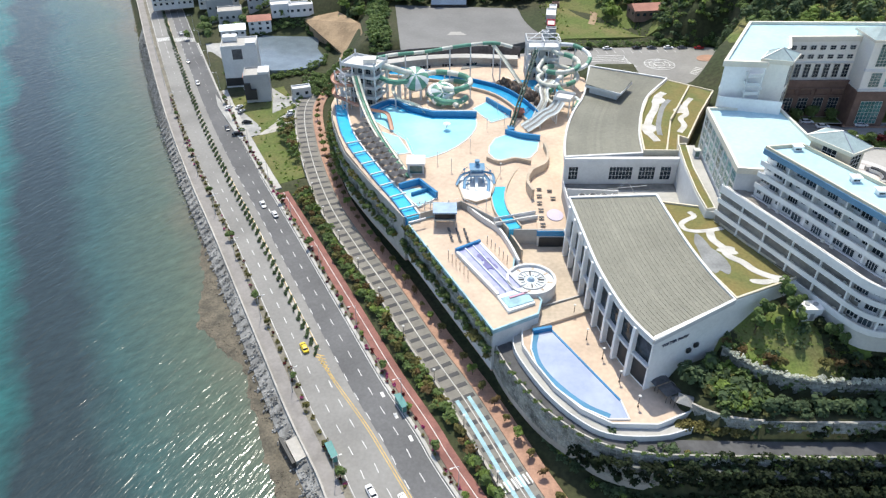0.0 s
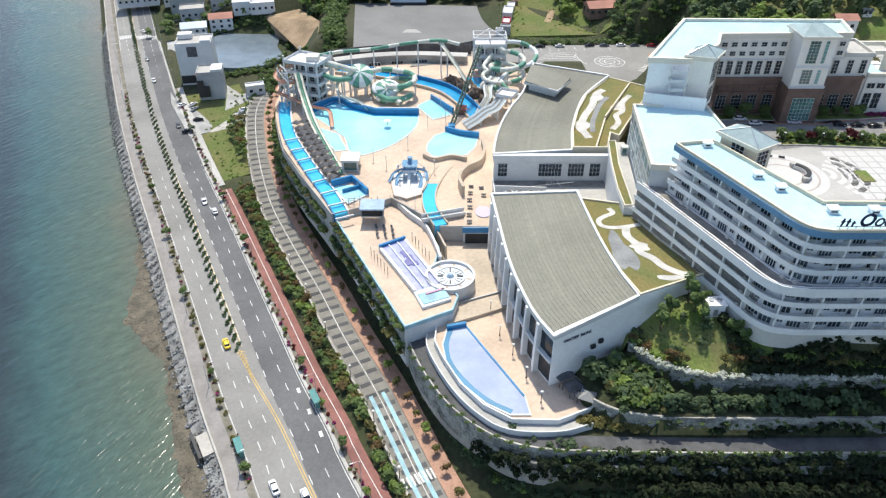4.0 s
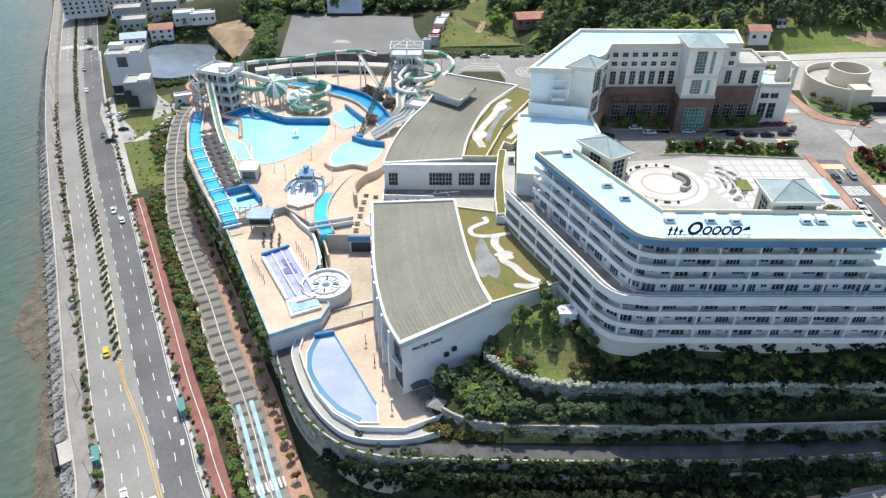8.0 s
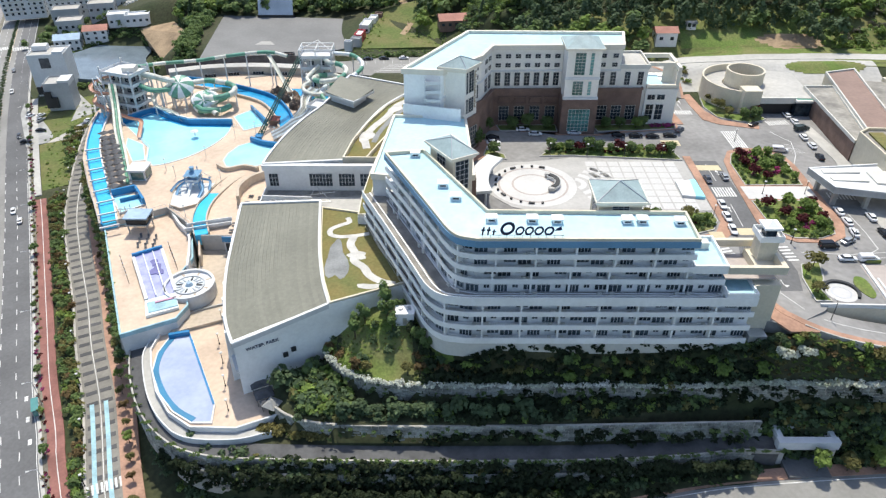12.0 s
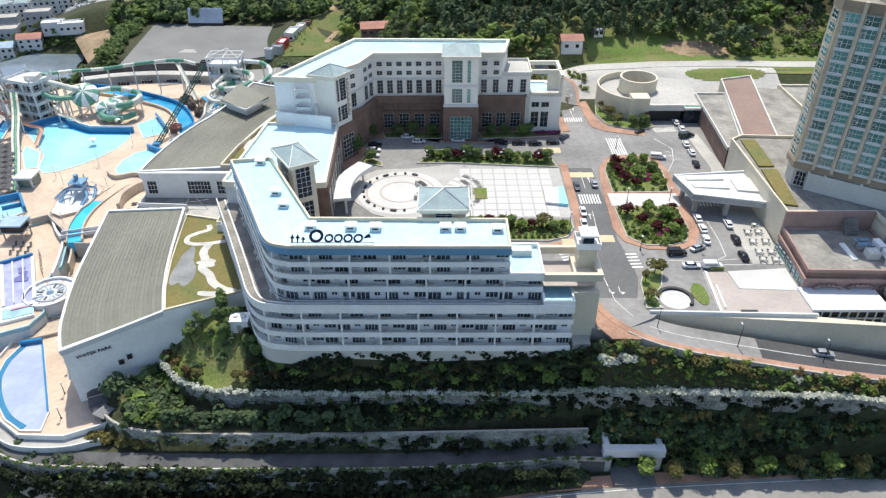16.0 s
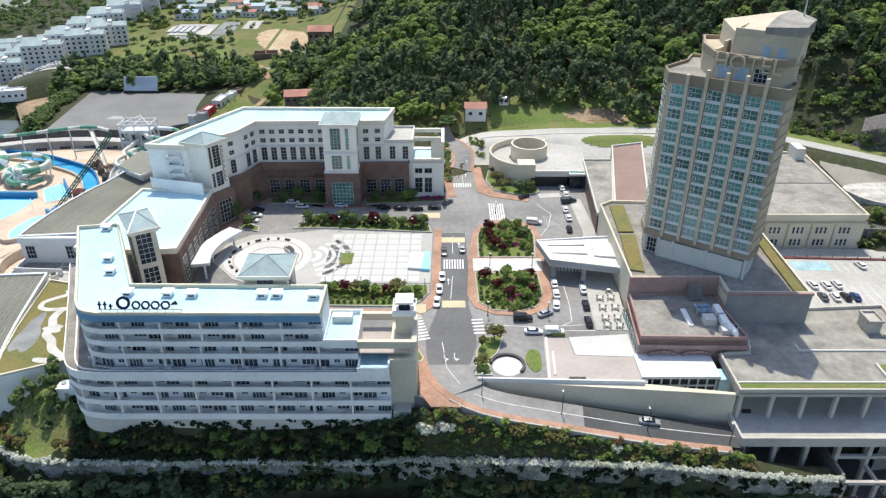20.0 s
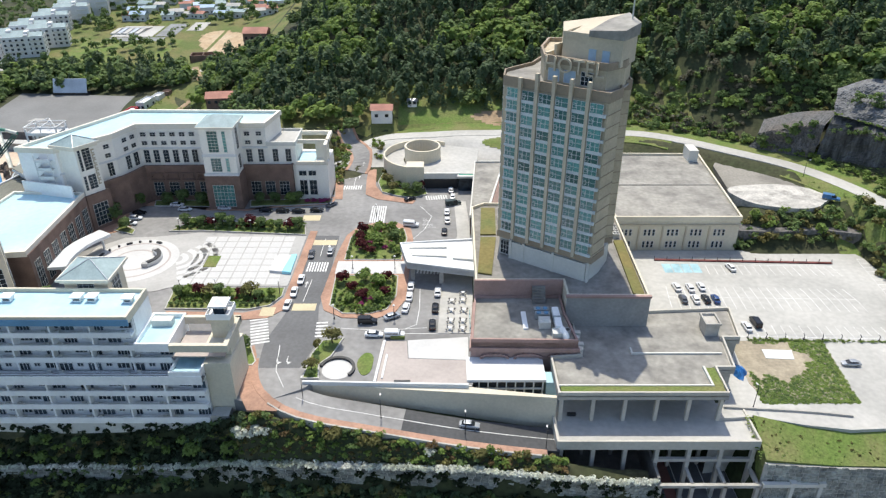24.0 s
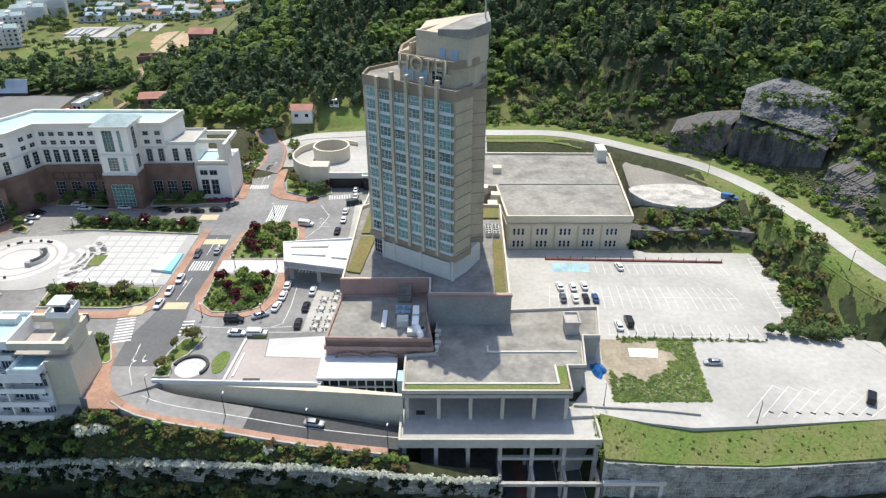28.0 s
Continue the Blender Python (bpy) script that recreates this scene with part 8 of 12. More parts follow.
banded(oa, pa, 1.1, SLIDEG, 4, 3)
banded(o1, p1, 1.15, SLIDEG, 4, 3)
o2, p2 = slide("tube_slide", [(-36, 270, 44), (-41, 272, 42.4)] + helix(-40, 268, 4.4, 41.6, 33.4, 120, 1.4, 20) + [(-35, 261, 32), (-28, 258, 31), (-22.5, 256, 30.6), (-20.6, 250, 30), (-19.6, 245, 29)], 0.8, SLIDEO, "salmon-coloured open body slide", True, 5)
for k, (m_, off) in enumerate(((SLIDEC, 0), (SLIDEG, 1.1), (SLIDEC, 2.2))):
    slide("racer_slide", [(-36 + off, 266, 42), (-33 + off, 258, 36), (-28.5 + off, 246, 32), (-24 + off, 236, 29.4), (-17.6 + off, 222, 27.4), (-13.2 + off, 212, 26.7)], 0.48, m_, "straight racer slide lane of pale fibreglass", True, 3)
o3, p3 = slide("tube_slide", [(-28, 277, 45), (-20, 284, 44), (-8, 290, 43), (4, 294, 43.6), (12, 296, 44), (22, 297, 44.4), (30, 296, 43)], 0.75, SLIDEG, "long green tube slide along the back", supports=6)
banded(o3, p3, 0.75, SLIDEC, 5, 3)
slide("drop_slide", [(21, 297, 44.6), (26, 290, 40), (31, 283, 34.6), (34, 278, 31.6), (36, 274, 30.4)], 0.9, SLIDEC, "steep cream drop slide", True, 2)
o4, p4 = slide("tube_slide", [(47, 293, 43)] + helix(50, 284, 7.0, 42, 33, 100, -1.6, 24) + [(44, 274, 31.4), (42, 268, 30.4)], 1.0, SLIDEC, "coiled cream and green tube slide", supports=5)
banded(o4, p4, 1.0, SLIDEG, 4, 2)
o5, p5 = slide("tube_slide", [(50, 299, 43.2), (58, 300, 42), (63, 293, 40.4), (60, 285, 38.6), (52, 281, 37), (47, 276, 35), (50, 269, 33), (55, 266, 31.4), (52, 259, 30)], 0.9, SLIDEW, "winding white tube slide", supports=5)
banded(o5, p5, 0.9, SLIDEG, 5, 3)
o6, p6 = slide("tube_slide", [(44, 292, 40), (40, 284, 37.6)] + helix(44, 277, 4.6, 37, 31.6, 120, 1.2, 14) + [(46, 262, 30)], 0.85, SLIDEC, "small coiled cream slide", supports=3)
o7, p7 = slide("tube_slide", [(-26, 270, 40), (-21, 268, 38.6), (-16, 271, 37.4), (-9, 279, 36)], 1.0, SLIDEG, "green feeder tube of the funnel", supports=1)
o8, p8 = slide("tube_slide", [(-6, 272, 32), (0, 264.6, 31.4), (7, 266, 31), (9.6, 270, 30.8)], 1.2, SLIDEG, "short wide green outlet tube", supports=0)
o9, p9 = slide("body_slide", [(-14, 273, 39.6), (-20, 270, 36), (-18.4, 264.4, 33.4), (-11, 262.4, 31.4), (-6.6, 258.6, 29.6)], 0.75, SLIDEC, "cream body slide into the wave pool", True, 3)
# funnel with striped cone, and the bowl
def striped_dome(ob, c, axis, r, h, segments=12):
    """Alternating green and white gores of a shallow dome whose crown points along axis."""
    c, ax = Vector(c), Vector(axis).normalized()
    u = ax.cross(Vector((1, 0, 0))).normalized()
    w = ax.cross(u)
    for k in range(segments):
        f = Form()
        vs, fs = [], []
        for i in range(4):
            a_ = 2 * math.pi * (k + i / 3) / segments
            d_ = u * math.cos(a_) + w * math.sin(a_)
            vs += [c + d_ * r * rr + ax * h * hh for rr, hh in ((1.0, -0.45), (1.0, 0.0), (0.72, 0.55), (0.38, 0.88), (0.04, 1.0))]
        for i in range(3):
            fs += [(5 * i + j, 5 * i + j + 1, 5 * i + 6 + j, 5 * i + 5 + j) for j in range(4)]
        part("segment", f.add(vs, fs), SLIDEG if k % 2 else SLIDEW, ob)


fun = thing("funnel_slide", -11.4, 275, 29, "green and cream striped funnel canopy on columns", "water slide")
striped_dome(fun, (-11.4, 275, 37.4), (0.1, -0.55, 0.8), 5.6, 2.4)
for k in range(6):
    a0 = 2 * math.pi * k / 6
    part("column", Form().cyl(-11.4 + 4.4 * math.cos(a0), 275.6 + 3.6 * math.sin(a0), 28, 36.2 + 2.2 * math.sin(a0), 0.45, 8), WHITE, fun)
bow = thing("bowl_slide", 0.5, 273, 29, "round striped bowl of a slide", "water slide")
striped_dome(bow, (-0.6, 269.6, 32.4), (0.2, -0.7, 0.7), 4.8, 2.6)
part("bowl_ring", Form().tube([(-0.6 + 5 * math.cos(2 * math.pi * k / 20), 271.4 + 4 * math.sin(2 * math.pi * k / 20), 33.4 + 1.2 * math.sin(2 * math.pi * k / 20)) for k in range(21)], 0.9, 8), SLIDEW, bow)
for k in range(4):
    a0 = 2 * math.pi * (k + 0.5) / 4
    part("column", Form().cyl(-0.6 + 4 * math.cos(a0), 271 + 3.4 * math.sin(a0), 28, 32, 0.35, 8), WHITE, bow)
# dark green boom standing across the far slides
boom = thing("crane_boom", 26.4, 247, 28, "long dark green lattice boom standing aslant", "crane")
A_, B_ = Vector((26.2, 247.2, 27.6)), Vector((38.4, 281, 47.4))
d_ = (B_ - A_).normalized()
s_ = d_.cross(Vector((0, 0, 1))).normalized() * 0.6
u_ = s_.cross(d_).normalized() * 0.6
bg = mat("boom_green", (0.015, 0.06, 0.045), 0.5, 0.2)
for i, j in ((1, 1), (1, -1), (-1, 1), (-1, -1)):
    part("chord", Form().tube([A_ + i * s_ + j * u_, B_ + i * s_ + j * u_], 0.2, 6), bg, boom)
br = Form()
for k in range(22):
    p = A_.lerp(B_, k / 22)
    q = A_.lerp(B_, (k + 1) / 22)
    br.tube([p + s_ + u_, q - s_ + u_], 0.1, 4).tube([p + s_ - u_, q - s_ - u_], 0.1, 4).tube([p + s_ + u_, q + s_ - u_], 0.1, 4).tube([p - s_ + u_, q - s_ - u_], 0.1, 4)
part("lacing", br, bg, boom, kind="stuff")
part("foot", Form().box(25, 27.6, 245.6, 248.8, 27, 28.6), POOLB, boom)
# grey cascade steps and low rock-like blocks beside the second hall
for k in range(5):
    slide("mat_lane", [(45.5 + 0.5 * k, 261 - 1.3 * k, 35.2), (42.4 + 0.5 * k, 257.4 - 1.3 * k, 32.6), (38.6 + 0.5 * k, 255.2 - 1.3 * k, 31.6), (34.6 + 0.5 * k, 252.4 - 1.3 * k, 29.6), (30.6 + 0.5 * k, 249.4 - 1.3 * k, 28.5)], 0.62, (SLIDEW, CONCL)[k % 2], "pale grey wavy mat slide lane", True, 2)
for k in range(4):
    slide("chute", [(46 - 1.0 * k, 275 + 0.6 * k, 36.6), (42.6 - 0.9 * k, 270 + 0.5 * k, 34.6), (42.2 - 0.7 * k, 265.4, 32.2), (39.4 - 0.7 * k, 259.4, 30.0), (37.6 - 0.6 * k, 255.4, 28.9)], 0.6, (SLIDEW, SLIDEC, CONCL, SLIDEW)[k], "open white body chute beside the hall", True, 2)
rk = thing("launch_platform", 47, 266, 29, "white launch platform with railings and stair", "slide tower")
part("floor", Form().prism([(43.6, 259.4), (50, 256.6), (53, 263), (46.6, 266)], 34.6, 35.0), WHITE, rk)
part("railing", rim([(43.6, 259.4), (50, 256.6), (53, 263), (46.6, 266)], 0.1, 35.0, 36.0), WHITE, rk)
for x, y in ((44, 259.8), (49.8, 257), (52.4, 262.8), (46.8, 265.4)):
    part("post", Form().cyl(x, y, 28, 34.6, 0.28, 8), WHITE, rk)
for k in range(10):
    part("stair_tread", Form().box(47.4 + 0.1 * k, 49.0 + 0.1 * k, 267 + 0.8 * k, 267.8 + 0.8 * k, 34.4 - 0.6 * k, 34.6 - 0.6 * k), WHITE, rk)
def mound(name, cx, cy, rx, ry, h, z, label, material, seed, parent):
    """Lumpy artificial rock: a dome broken up by noise at two scales."""
    f = Form()
    n, m = 30, 9
    for j in range(m + 1):
        for i in range(n):
            a, k = 2 * math.pi * i / n, j / m
            r = math.cos(k * math.pi / 2) ** 0.7
            x, y = cx + rx * r * math.cos(a), cy + ry * r * math.sin(a)
            w = noise.noise((x * 0.35, y * 0.35, seed)) + 0.6 * noise.noise((x * 0.95, y * 0.95, k * 3 + seed))
            f.v.append((x + 0.7 * w * math.cos(a), y + 0.7 * w * math.sin(a), z + h * math.sin(k * math.pi / 2) * (1 + 0.45 * w)))
    f.f = [(j * n + i, j * n + (i + 1) % n, (j + 1) * n + (i + 1) % n, (j + 1) * n + i) for j in range(m) for i in range(n)]
    return part(name, f, material, parent, label)


BROWNROCK = mat("brown_artificial_rock", (0.17, 0.125, 0.095), 0.9, 0.35, 0.4, 1.6, 0.8)
rw = thing("rock_mound", 31, 281, 28.5, "brown artificial rocks between the rapids and the slides", "rocks")
for k, (cx, cy, rx, ry, h) in enumerate(((27, 286, 4.6, 2.8, 3.4), (32.4, 281, 4.2, 3.4, 4.4), (36.4, 275, 3.4, 4.2, 3.6), (40, 269, 2.4, 3.0, 3.0))):
    mound("rock", cx, cy, rx, ry, h, 28.4, "", BROWNROCK, 3 + k, rw)
hutr = thing("red_hut", 30, 258.6, 28.2, "small red-roofed hut beside the landing pool", "hut")
part("body", Form().box(28.4, 32, 256.8, 260.4, 28, 30.4), BRICK, hutr)
part("roof", Form().hip(28.4, 32, 256.8, 260.4, 30.4, 31.8, 0.5), mat("dull_red_roof", (0.26, 0.1, 0.08), 0.8, 0.15), hutr)
bw = thing("back_building", 2, 312, 28, "long low grey service building behind the slides", "building")
part("wall", ribbon(smooth_line([(-26, 303), (-10, 308.6), (10, 311), (34, 309)], 4), -1.5, 2.5, 28, 33.4), CONC, bw)
part("roof", ribbon(smooth_line([(-26, 303), (-10, 308.6), (10, 311), (34, 309)], 4), -2.0, 3.0, 33.4, 33.9), CONCL, bw)
for x, y in ((-8, 304.6), (2, 306.8), (13, 308), (24, 307)):
    window(bw, x, y, 29.6, 5, 2.0, 8, GLASS, 4, 1)
part("dark_screen", ribbon(smooth_line([(-30, 310), (-10, 316), (14, 319), (36, 318)], 4), -0.15, 0.15, 29, 35.4), SHADE, bw, "dark screen fence")
for k, (x, y) in enumerate(((-2, 222), (10, 231), (24, 251), (3, 217), (17, 247), (-6, 262), (20, 214), (14, 192), (33, 246), (8, 262), (22, 262), (-16, 222))):
    pl_ = thing("deck_lamp", x, y, deck_z(x, y), "slim grey lamp post on the pool deck", "lamp", "lamps of the pool deck")
    part("post", shared("deck_post", lambda: Form().cyl(0, 0, 0, 4.6, 0.09, 6).mesh("post", STEEL)), STEEL, pl_, local=True)
    part("head", shared("deck_head", lambda: Form().cyl(0, 0, 4.6, 4.85, 0.4, 10, 0.25).mesh("head", PALE)), PALE, pl_, local=True)
for line in ([(5.6, 198.2), (-3, 192.8)], [(17.4, 187.4), (6.4, 198.2)], [(-11, 229.4), (-13.4, 238.2), (-19.4, 245.4)], [(13.6, 257.6), (19, 252.6), (26.4, 256.8)]):
    rl_ = thing("deck_railing", *line[0], deck_z(*line[0]), "thin white railing on the pool deck", "railing")
    at_, ln_ = along([np.array(p) for p in line])
    for k in range(int(ln_ / 1.6) + 1):
        q, _, _ = at_(min(ln_ - 0.01, 1.6 * k))
        part("baluster", Form().cyl(q[0], q[1], deck_z(*q), deck_z(*q) + 1.1, 0.05, 5), WHITE, rl_)
    part("handrail", Form().tube([(p[0], p[1], deck_z(*p) + 1.1) for p in line], 0.06, 5), WHITE, rl_)
# row of grey parasols
for k in range(11):
    f_ = k / 10
    for row_ in range(2):
        x, y = -33.4 + 18.4 * f_ + 2.6 * row_, 246 - 38.4 * f_ + 1.2 * row_
        if row_ == 1 and k > 9:
            continue
        um = thing("parasol", x, y, deck_z(x, y), "dark grey square parasol over loungers", "parasol", "parasols along the channel", turn=-28)
        part("canopy", shared("parasol_canopy", lambda: Form().add([(-1.7, -1.7, 2.3), (1.7, -1.7, 2.3), (1.7, 1.7, 2.3), (-1.7, 1.7, 2.3), (0, 0, 3.1), (0, 0, 2.5)], [(0, 1, 4), (1, 2, 4), (2, 3, 4), (3, 0, 4), (1, 0, 5), (2, 1, 5), (3, 2, 5), (0, 3, 5)]).mesh("canopy", SHADE)), SHADE, um, local=True)
        part("pole", shared("parasol_pole", lambda: Form().cyl(0, 0, 0, 2.6, 0.05, 6).mesh("pole", STEEL)), STEEL, um, local=True)
# loungers on the terrace
for k in range(9):
    x, y = 2 + 2.5 * (k % 3) + 0.4 * (k // 3), 183.4 - 2.6 * (k // 3) - 0.3 * (k % 3)
    lg = thing("sun_lounger", x, y, 23, "dark folding lounger on the terrace", "lounger", "loungers on the terrace", turn=20)
    part("bed", Form().box(-0.35, 0.35, -0.9, 0.5, 0.3, 0.4), SHADE, lg, local=True)
    part("backrest", Form().add([(-0.35, 0.5, 0.3), (0.35, 0.5, 0.3), (0.35, 1.1, 0.85), (-0.35, 1.1, 0.85), (-0.35, 0.5, 0.4), (0.35, 0.5, 0.4), (0.35, 1.1, 0.95), (-0.35, 1.1, 0.95)], [(3, 2, 1, 0), (4, 5, 6, 7), (0, 1, 5, 4), (1, 2, 6, 5), (2, 3, 7, 6), (3, 0, 4, 7)]), SHADE, lg, local=True)
    part("leg", Form().box(-0.3, -0.2, -0.8, -0.7, 0, 0.3).box(0.2, 0.3, -0.8, -0.7, 0, 0.3).box(-0.3, -0.2, 0.4, 0.5, 0, 0.3).box(0.2, 0.3, 0.4, 0.5, 0, 0.3), STEEL, lg, local=True)
# slim spray posts along the surf slide
for k in range(12):
    f_ = (k % 6) / 5
    x, y = (1.6 + 5.6 * f_, 168.6 - 9.6 * f_) if k < 6 else (13.6 + 5.4 * f_, 176 - 10 * f_)
    po = thing("spray_post", x, y, 23, "slim dark spray post", "post", "posts beside the surf slide")
    part("post", Form().cyl(0, 0, 0, 3.2, 0.08, 6), DARK, po, local=True)
    part("head", Form().cyl(0, 0, 3.2, 3.5, 0.16, 6), STEEL, po, local=True)
gz = thing("garden_pavilion", 57.6, 114.2, 19, "large pale grey square parasol on the lower deck", "parasol")
part("pole", Form().cyl(57.6, 114.2, 19, 22.6, 0.1, 8), STEEL, gz)
for k in range(4):
    a0, a1 = radians(20 + 90 * k), radians(110 + 90 * k)
    part("canopy_panel", Form().add([(57.6 + 2.6 * math.cos(a0), 114.2 + 2.6 * math.sin(a0), 21.5), (57.6 + 2.6 * math.cos(a1), 114.2 + 2.6 * math.sin(a1), 21.5), (57.6, 114.2, 22.7), (57.6, 114.2, 22.5)], [(0, 1, 2), (1, 0, 3)]), mat("pale_canvas", (0.3, 0.3, 0.29), 0.9, 0.12), gz)
part("foot", Form().cyl(57.6, 114.2, 19, 19.3, 0.5, 10), CONC, gz)
for x, y, w, d, tn in ((53.0, 121.4, 4.4, 3.4, 25), (54.8, 117.8, 4.2, 3.4, 25), (55.6, 114.8, 1.8, 1.6, 25)):
    tent = thing("dark_canopy", x, y, 19, "dark grey fabric canopy beside the water park hall", "canopy", turn=tn)
    part("roof", Form().hip(-w / 2, w / 2, -d / 2, d / 2, 2.3, 3.0, 0.15, w * 0.4), SHADE, tent, local=True)
    for sx in (-1, 1):
        for sy in (-1, 1):
            part("post", Form().cyl(sx * (w / 2 - 0.15), sy * (d / 2 - 0.15), 0, 2.35, 0.06, 6), DARK, tent, local=True)
thick_x = lambda y: float(np.interp(y, (108, 111.7, 115.3, 120.5, 124.7), (66, 63.0, 59.9, 56.6, 53.4)))
solid("thicket_wall", ribbon([np.array((thick_x(y) - 0.3, y)) for y in np.arange(124.6, 110.4, -0.8)], -0.2, 0.2, 14, 20.9), CONC, "curved concrete wall below the thicket", "wall")


# ---- plants ----
def leaf(name, col, col2=None, island=0.38, rough=0.75):
    """Foliage: a leaf colour that also lets some light through."""
    m = mat(name, col, rough, 0.2, 0.08, 0.5, 0.0, island=island, spec=0.25, col2=col2)
    n, l = m.node_tree.nodes, m.node_tree.links
    b = n["Principled BSDF"]
    tr, mx = n.new("ShaderNodeBsdfTranslucent"), n.new("ShaderNodeMixShader")
    mx.inputs["Fac"].default_value = 0.4
    l.new(b.inputs["Base Color"].links[0].from_socket, tr.inputs["Color"])
    l.new(b.outputs["BSDF"], mx.inputs[1])
    l.new(tr.outputs["BSDF"], mx.inputs[2])
    l.new(mx.outputs["Shader"], n["Material Output"].inputs["Surface"])
    return m


L_PINE = leaf("pine_foliage", (0.110, 0.160, 0.078), (0.078, 0.120, 0.062), 0.26)
L_MID = leaf("green_foliage", (0.165, 0.235, 0.080), (0.118, 0.180, 0.064), 0.28)
L_FRESH = leaf("fresh_foliage", (0.215, 0.300, 0.072), (0.160, 0.235, 0.060), 0.3)
L_OLIVE = leaf("olive_foliage", (0.209, 0.187, 0.066), (0.132, 0.138, 0.050))
L_RUST = leaf("russet_foliage", (0.2, 0.135, 0.06), (0.14, 0.1, 0.045))
# darker leaf copy with the shade of the bank put into its green
L_DARK = leaf("shade_dark_foliage", (0.034, 0.05, 0.022), (0.022, 0.034, 0.016))
L_RED = leaf("maroon_foliage", (0.11, 0.018, 0.018), (0.07, 0.014, 0.02))
L_PINK = leaf("pink_blossom", (0.4, 0.06, 0.2), (0.22, 0.06, 0.11))
L_WHITE = leaf("white_blossom", (0.8, 0.8, 0.74), (0.5, 0.54, 0.42), 0.25)
BARK = mat("bark", (0.1, 0.075, 0.05), 0.95, 0.3, 0.5, 4.0, 0.5)
PLANT = np.random.RandomState(11)


def crown(seed, quads, rx, rz, size, lobes=6, z0=0.0, cone=False, spread=0.55, wild=0.45):
    """Vertices of many small leaf clumps in an uneven, lobed crown standing over z0."""
    r = np.random.RandomState(seed)
    cen = np.column_stack([r.uniform(-spread, spread, lobes) * rx, r.uniform(-spread, spread, lobes) * rx, r.uniform(0.35, 0.72, lobes) * 2 * rz])
    rad = r.uniform(0.4, 0.62, lobes)
    k = r.randint(0, lobes, quads)
    d = r.normal(size=(quads, 3))
    d /= np.linalg.norm(d, axis=1)[:, None]
    d[:, 2] = np.where(d[:, 2] < -0.45, -d[:, 2], d[:, 2])
    rr = rad[k] * r.uniform(0.72, 1.08, quads)
    p = cen[k] + d * rr[:, None] * np.array((rx, rx, rz))
    if cone:
        h = r.uniform(0, 1, quads) ** 0.8
        a = r.uniform(0, 6.283, quads)
        w = (1 - h) * rx * r.uniform(0.55, 1.05, quads) + 0.05
        p = np.column_stack([w * np.cos(a), w * np.sin(a), h * 2 * rz])
        d = np.column_stack([np.cos(a), np.sin(a), np.full(quads, 0.7)])
    nrm = d + r.normal(scale=wild, size=(quads, 3)) + np.array((0, 0, 0.5))
    nrm /= np.linalg.norm(nrm, axis=1)[:, None]
    ref = r.normal(size=(quads, 3))
    u = np.cross(nrm, ref)
    u /= np.linalg.norm(u, axis=1)[:, None]
    v = np.cross(nrm, u)
    s = size * r.uniform(0.6, 1.3, quads)[:, None] / 2
    q = np.stack([p - u * s - v * s, p + u * s - v * s * 0.7, p + u * s * 0.8 + v * s, p - u * s * 0.7 + v * s * 1.1], 1)
    q[:, :, 2] += z0
    return q.reshape(-1, 3)


def quad_mesh(name, verts, material):
    n = len(verts)
    me = bpy.data.meshes.new(name)
    me.vertices.add(n)
    me.vertices.foreach_set("co", verts.astype(np.float32).ravel())
    me.loops.add(n)
    me.loops.foreach_set("vertex_index", np.arange(n, dtype=np.int32))
    me.polygons.add(n // 4)
    me.polygons.foreach_set("loop_start", np.arange(0, n, 4, dtype=np.int32))
    me.materials.append(material)
    me.update(calc_edges=True)
    return me


def scatter(name, spots, protos, material, label, cat="shrubs", flat_=1.0):
    """One object of kind stuff: a crown at each spot (x, y, z, scale)."""
    out = []
    for i, (x, y, z, s) in enumerate(spots):
        p = protos[i % len(protos)]
        a = PLANT.uniform(0, 6.283)
        c, sn = math.cos(a) * s, math.sin(a) * s
        sz = s * PLANT.uniform(0.8, 1.2) * flat_
        out.append(np.column_stack([p[:, 0] * c - p[:, 1] * sn + x, p[:, 0] * sn + p[:, 1] * c + y, p[:, 2] * sz + z]))
    if not out:
        return None
    return tagged(new(name, quad_mesh(name, np.concatenate(out), material)), label, cat, "", "stuff")


def grid_spots(x0, x1, y0, y1, step, keep, smin=0.7, smax=1.25, zf=None, jit=0.5):
    out = []
    for x in np.arange(x0, x1, step):
        for y in np.arange(y0, y1, step):
            px, py = x + PLANT.uniform(-jit, jit) * step, y + PLANT.uniform(-jit, jit) * step
            if keep(px, py):
                out.append((px, py, (zf or land_z)(px, py) - 0.15, PLANT.uniform(smin, smax)))
    return out


def split(spots, shares):
    """Deals spots out at random by shares."""
    e = np.cumsum(shares) / np.sum(shares)
    bins = [[] for _ in shares]
    for s in spots:
        bins[int(np.searchsorted(e, PLANT.uniform()))].append(s)
    return bins


TREE_P = [crown(k, 125, 2.8, 2.6, 0.98, 7, 1.0, wild=0.22) for k in range(6)]
PINE_P = [crown(20 + k, 105, 2.3, 3.8, 0.85, 6, 0.8, cone=(k < 2), wild=0.3) for k in range(6)]
BUSH_P = [crown(40 + k, 90, 1.5, 1.15, 0.5, 6, 0.0) for k in range(4)]
LOW_P = [crown(60 + k, 46, 0.8, 0.5, 0.32, 5, 0.0) for k in range(4)]


def back_road_d(x, y):
    q = np.array((x, y))
    return float(np.min(np.hypot(*(BACKROAD - q).T)))


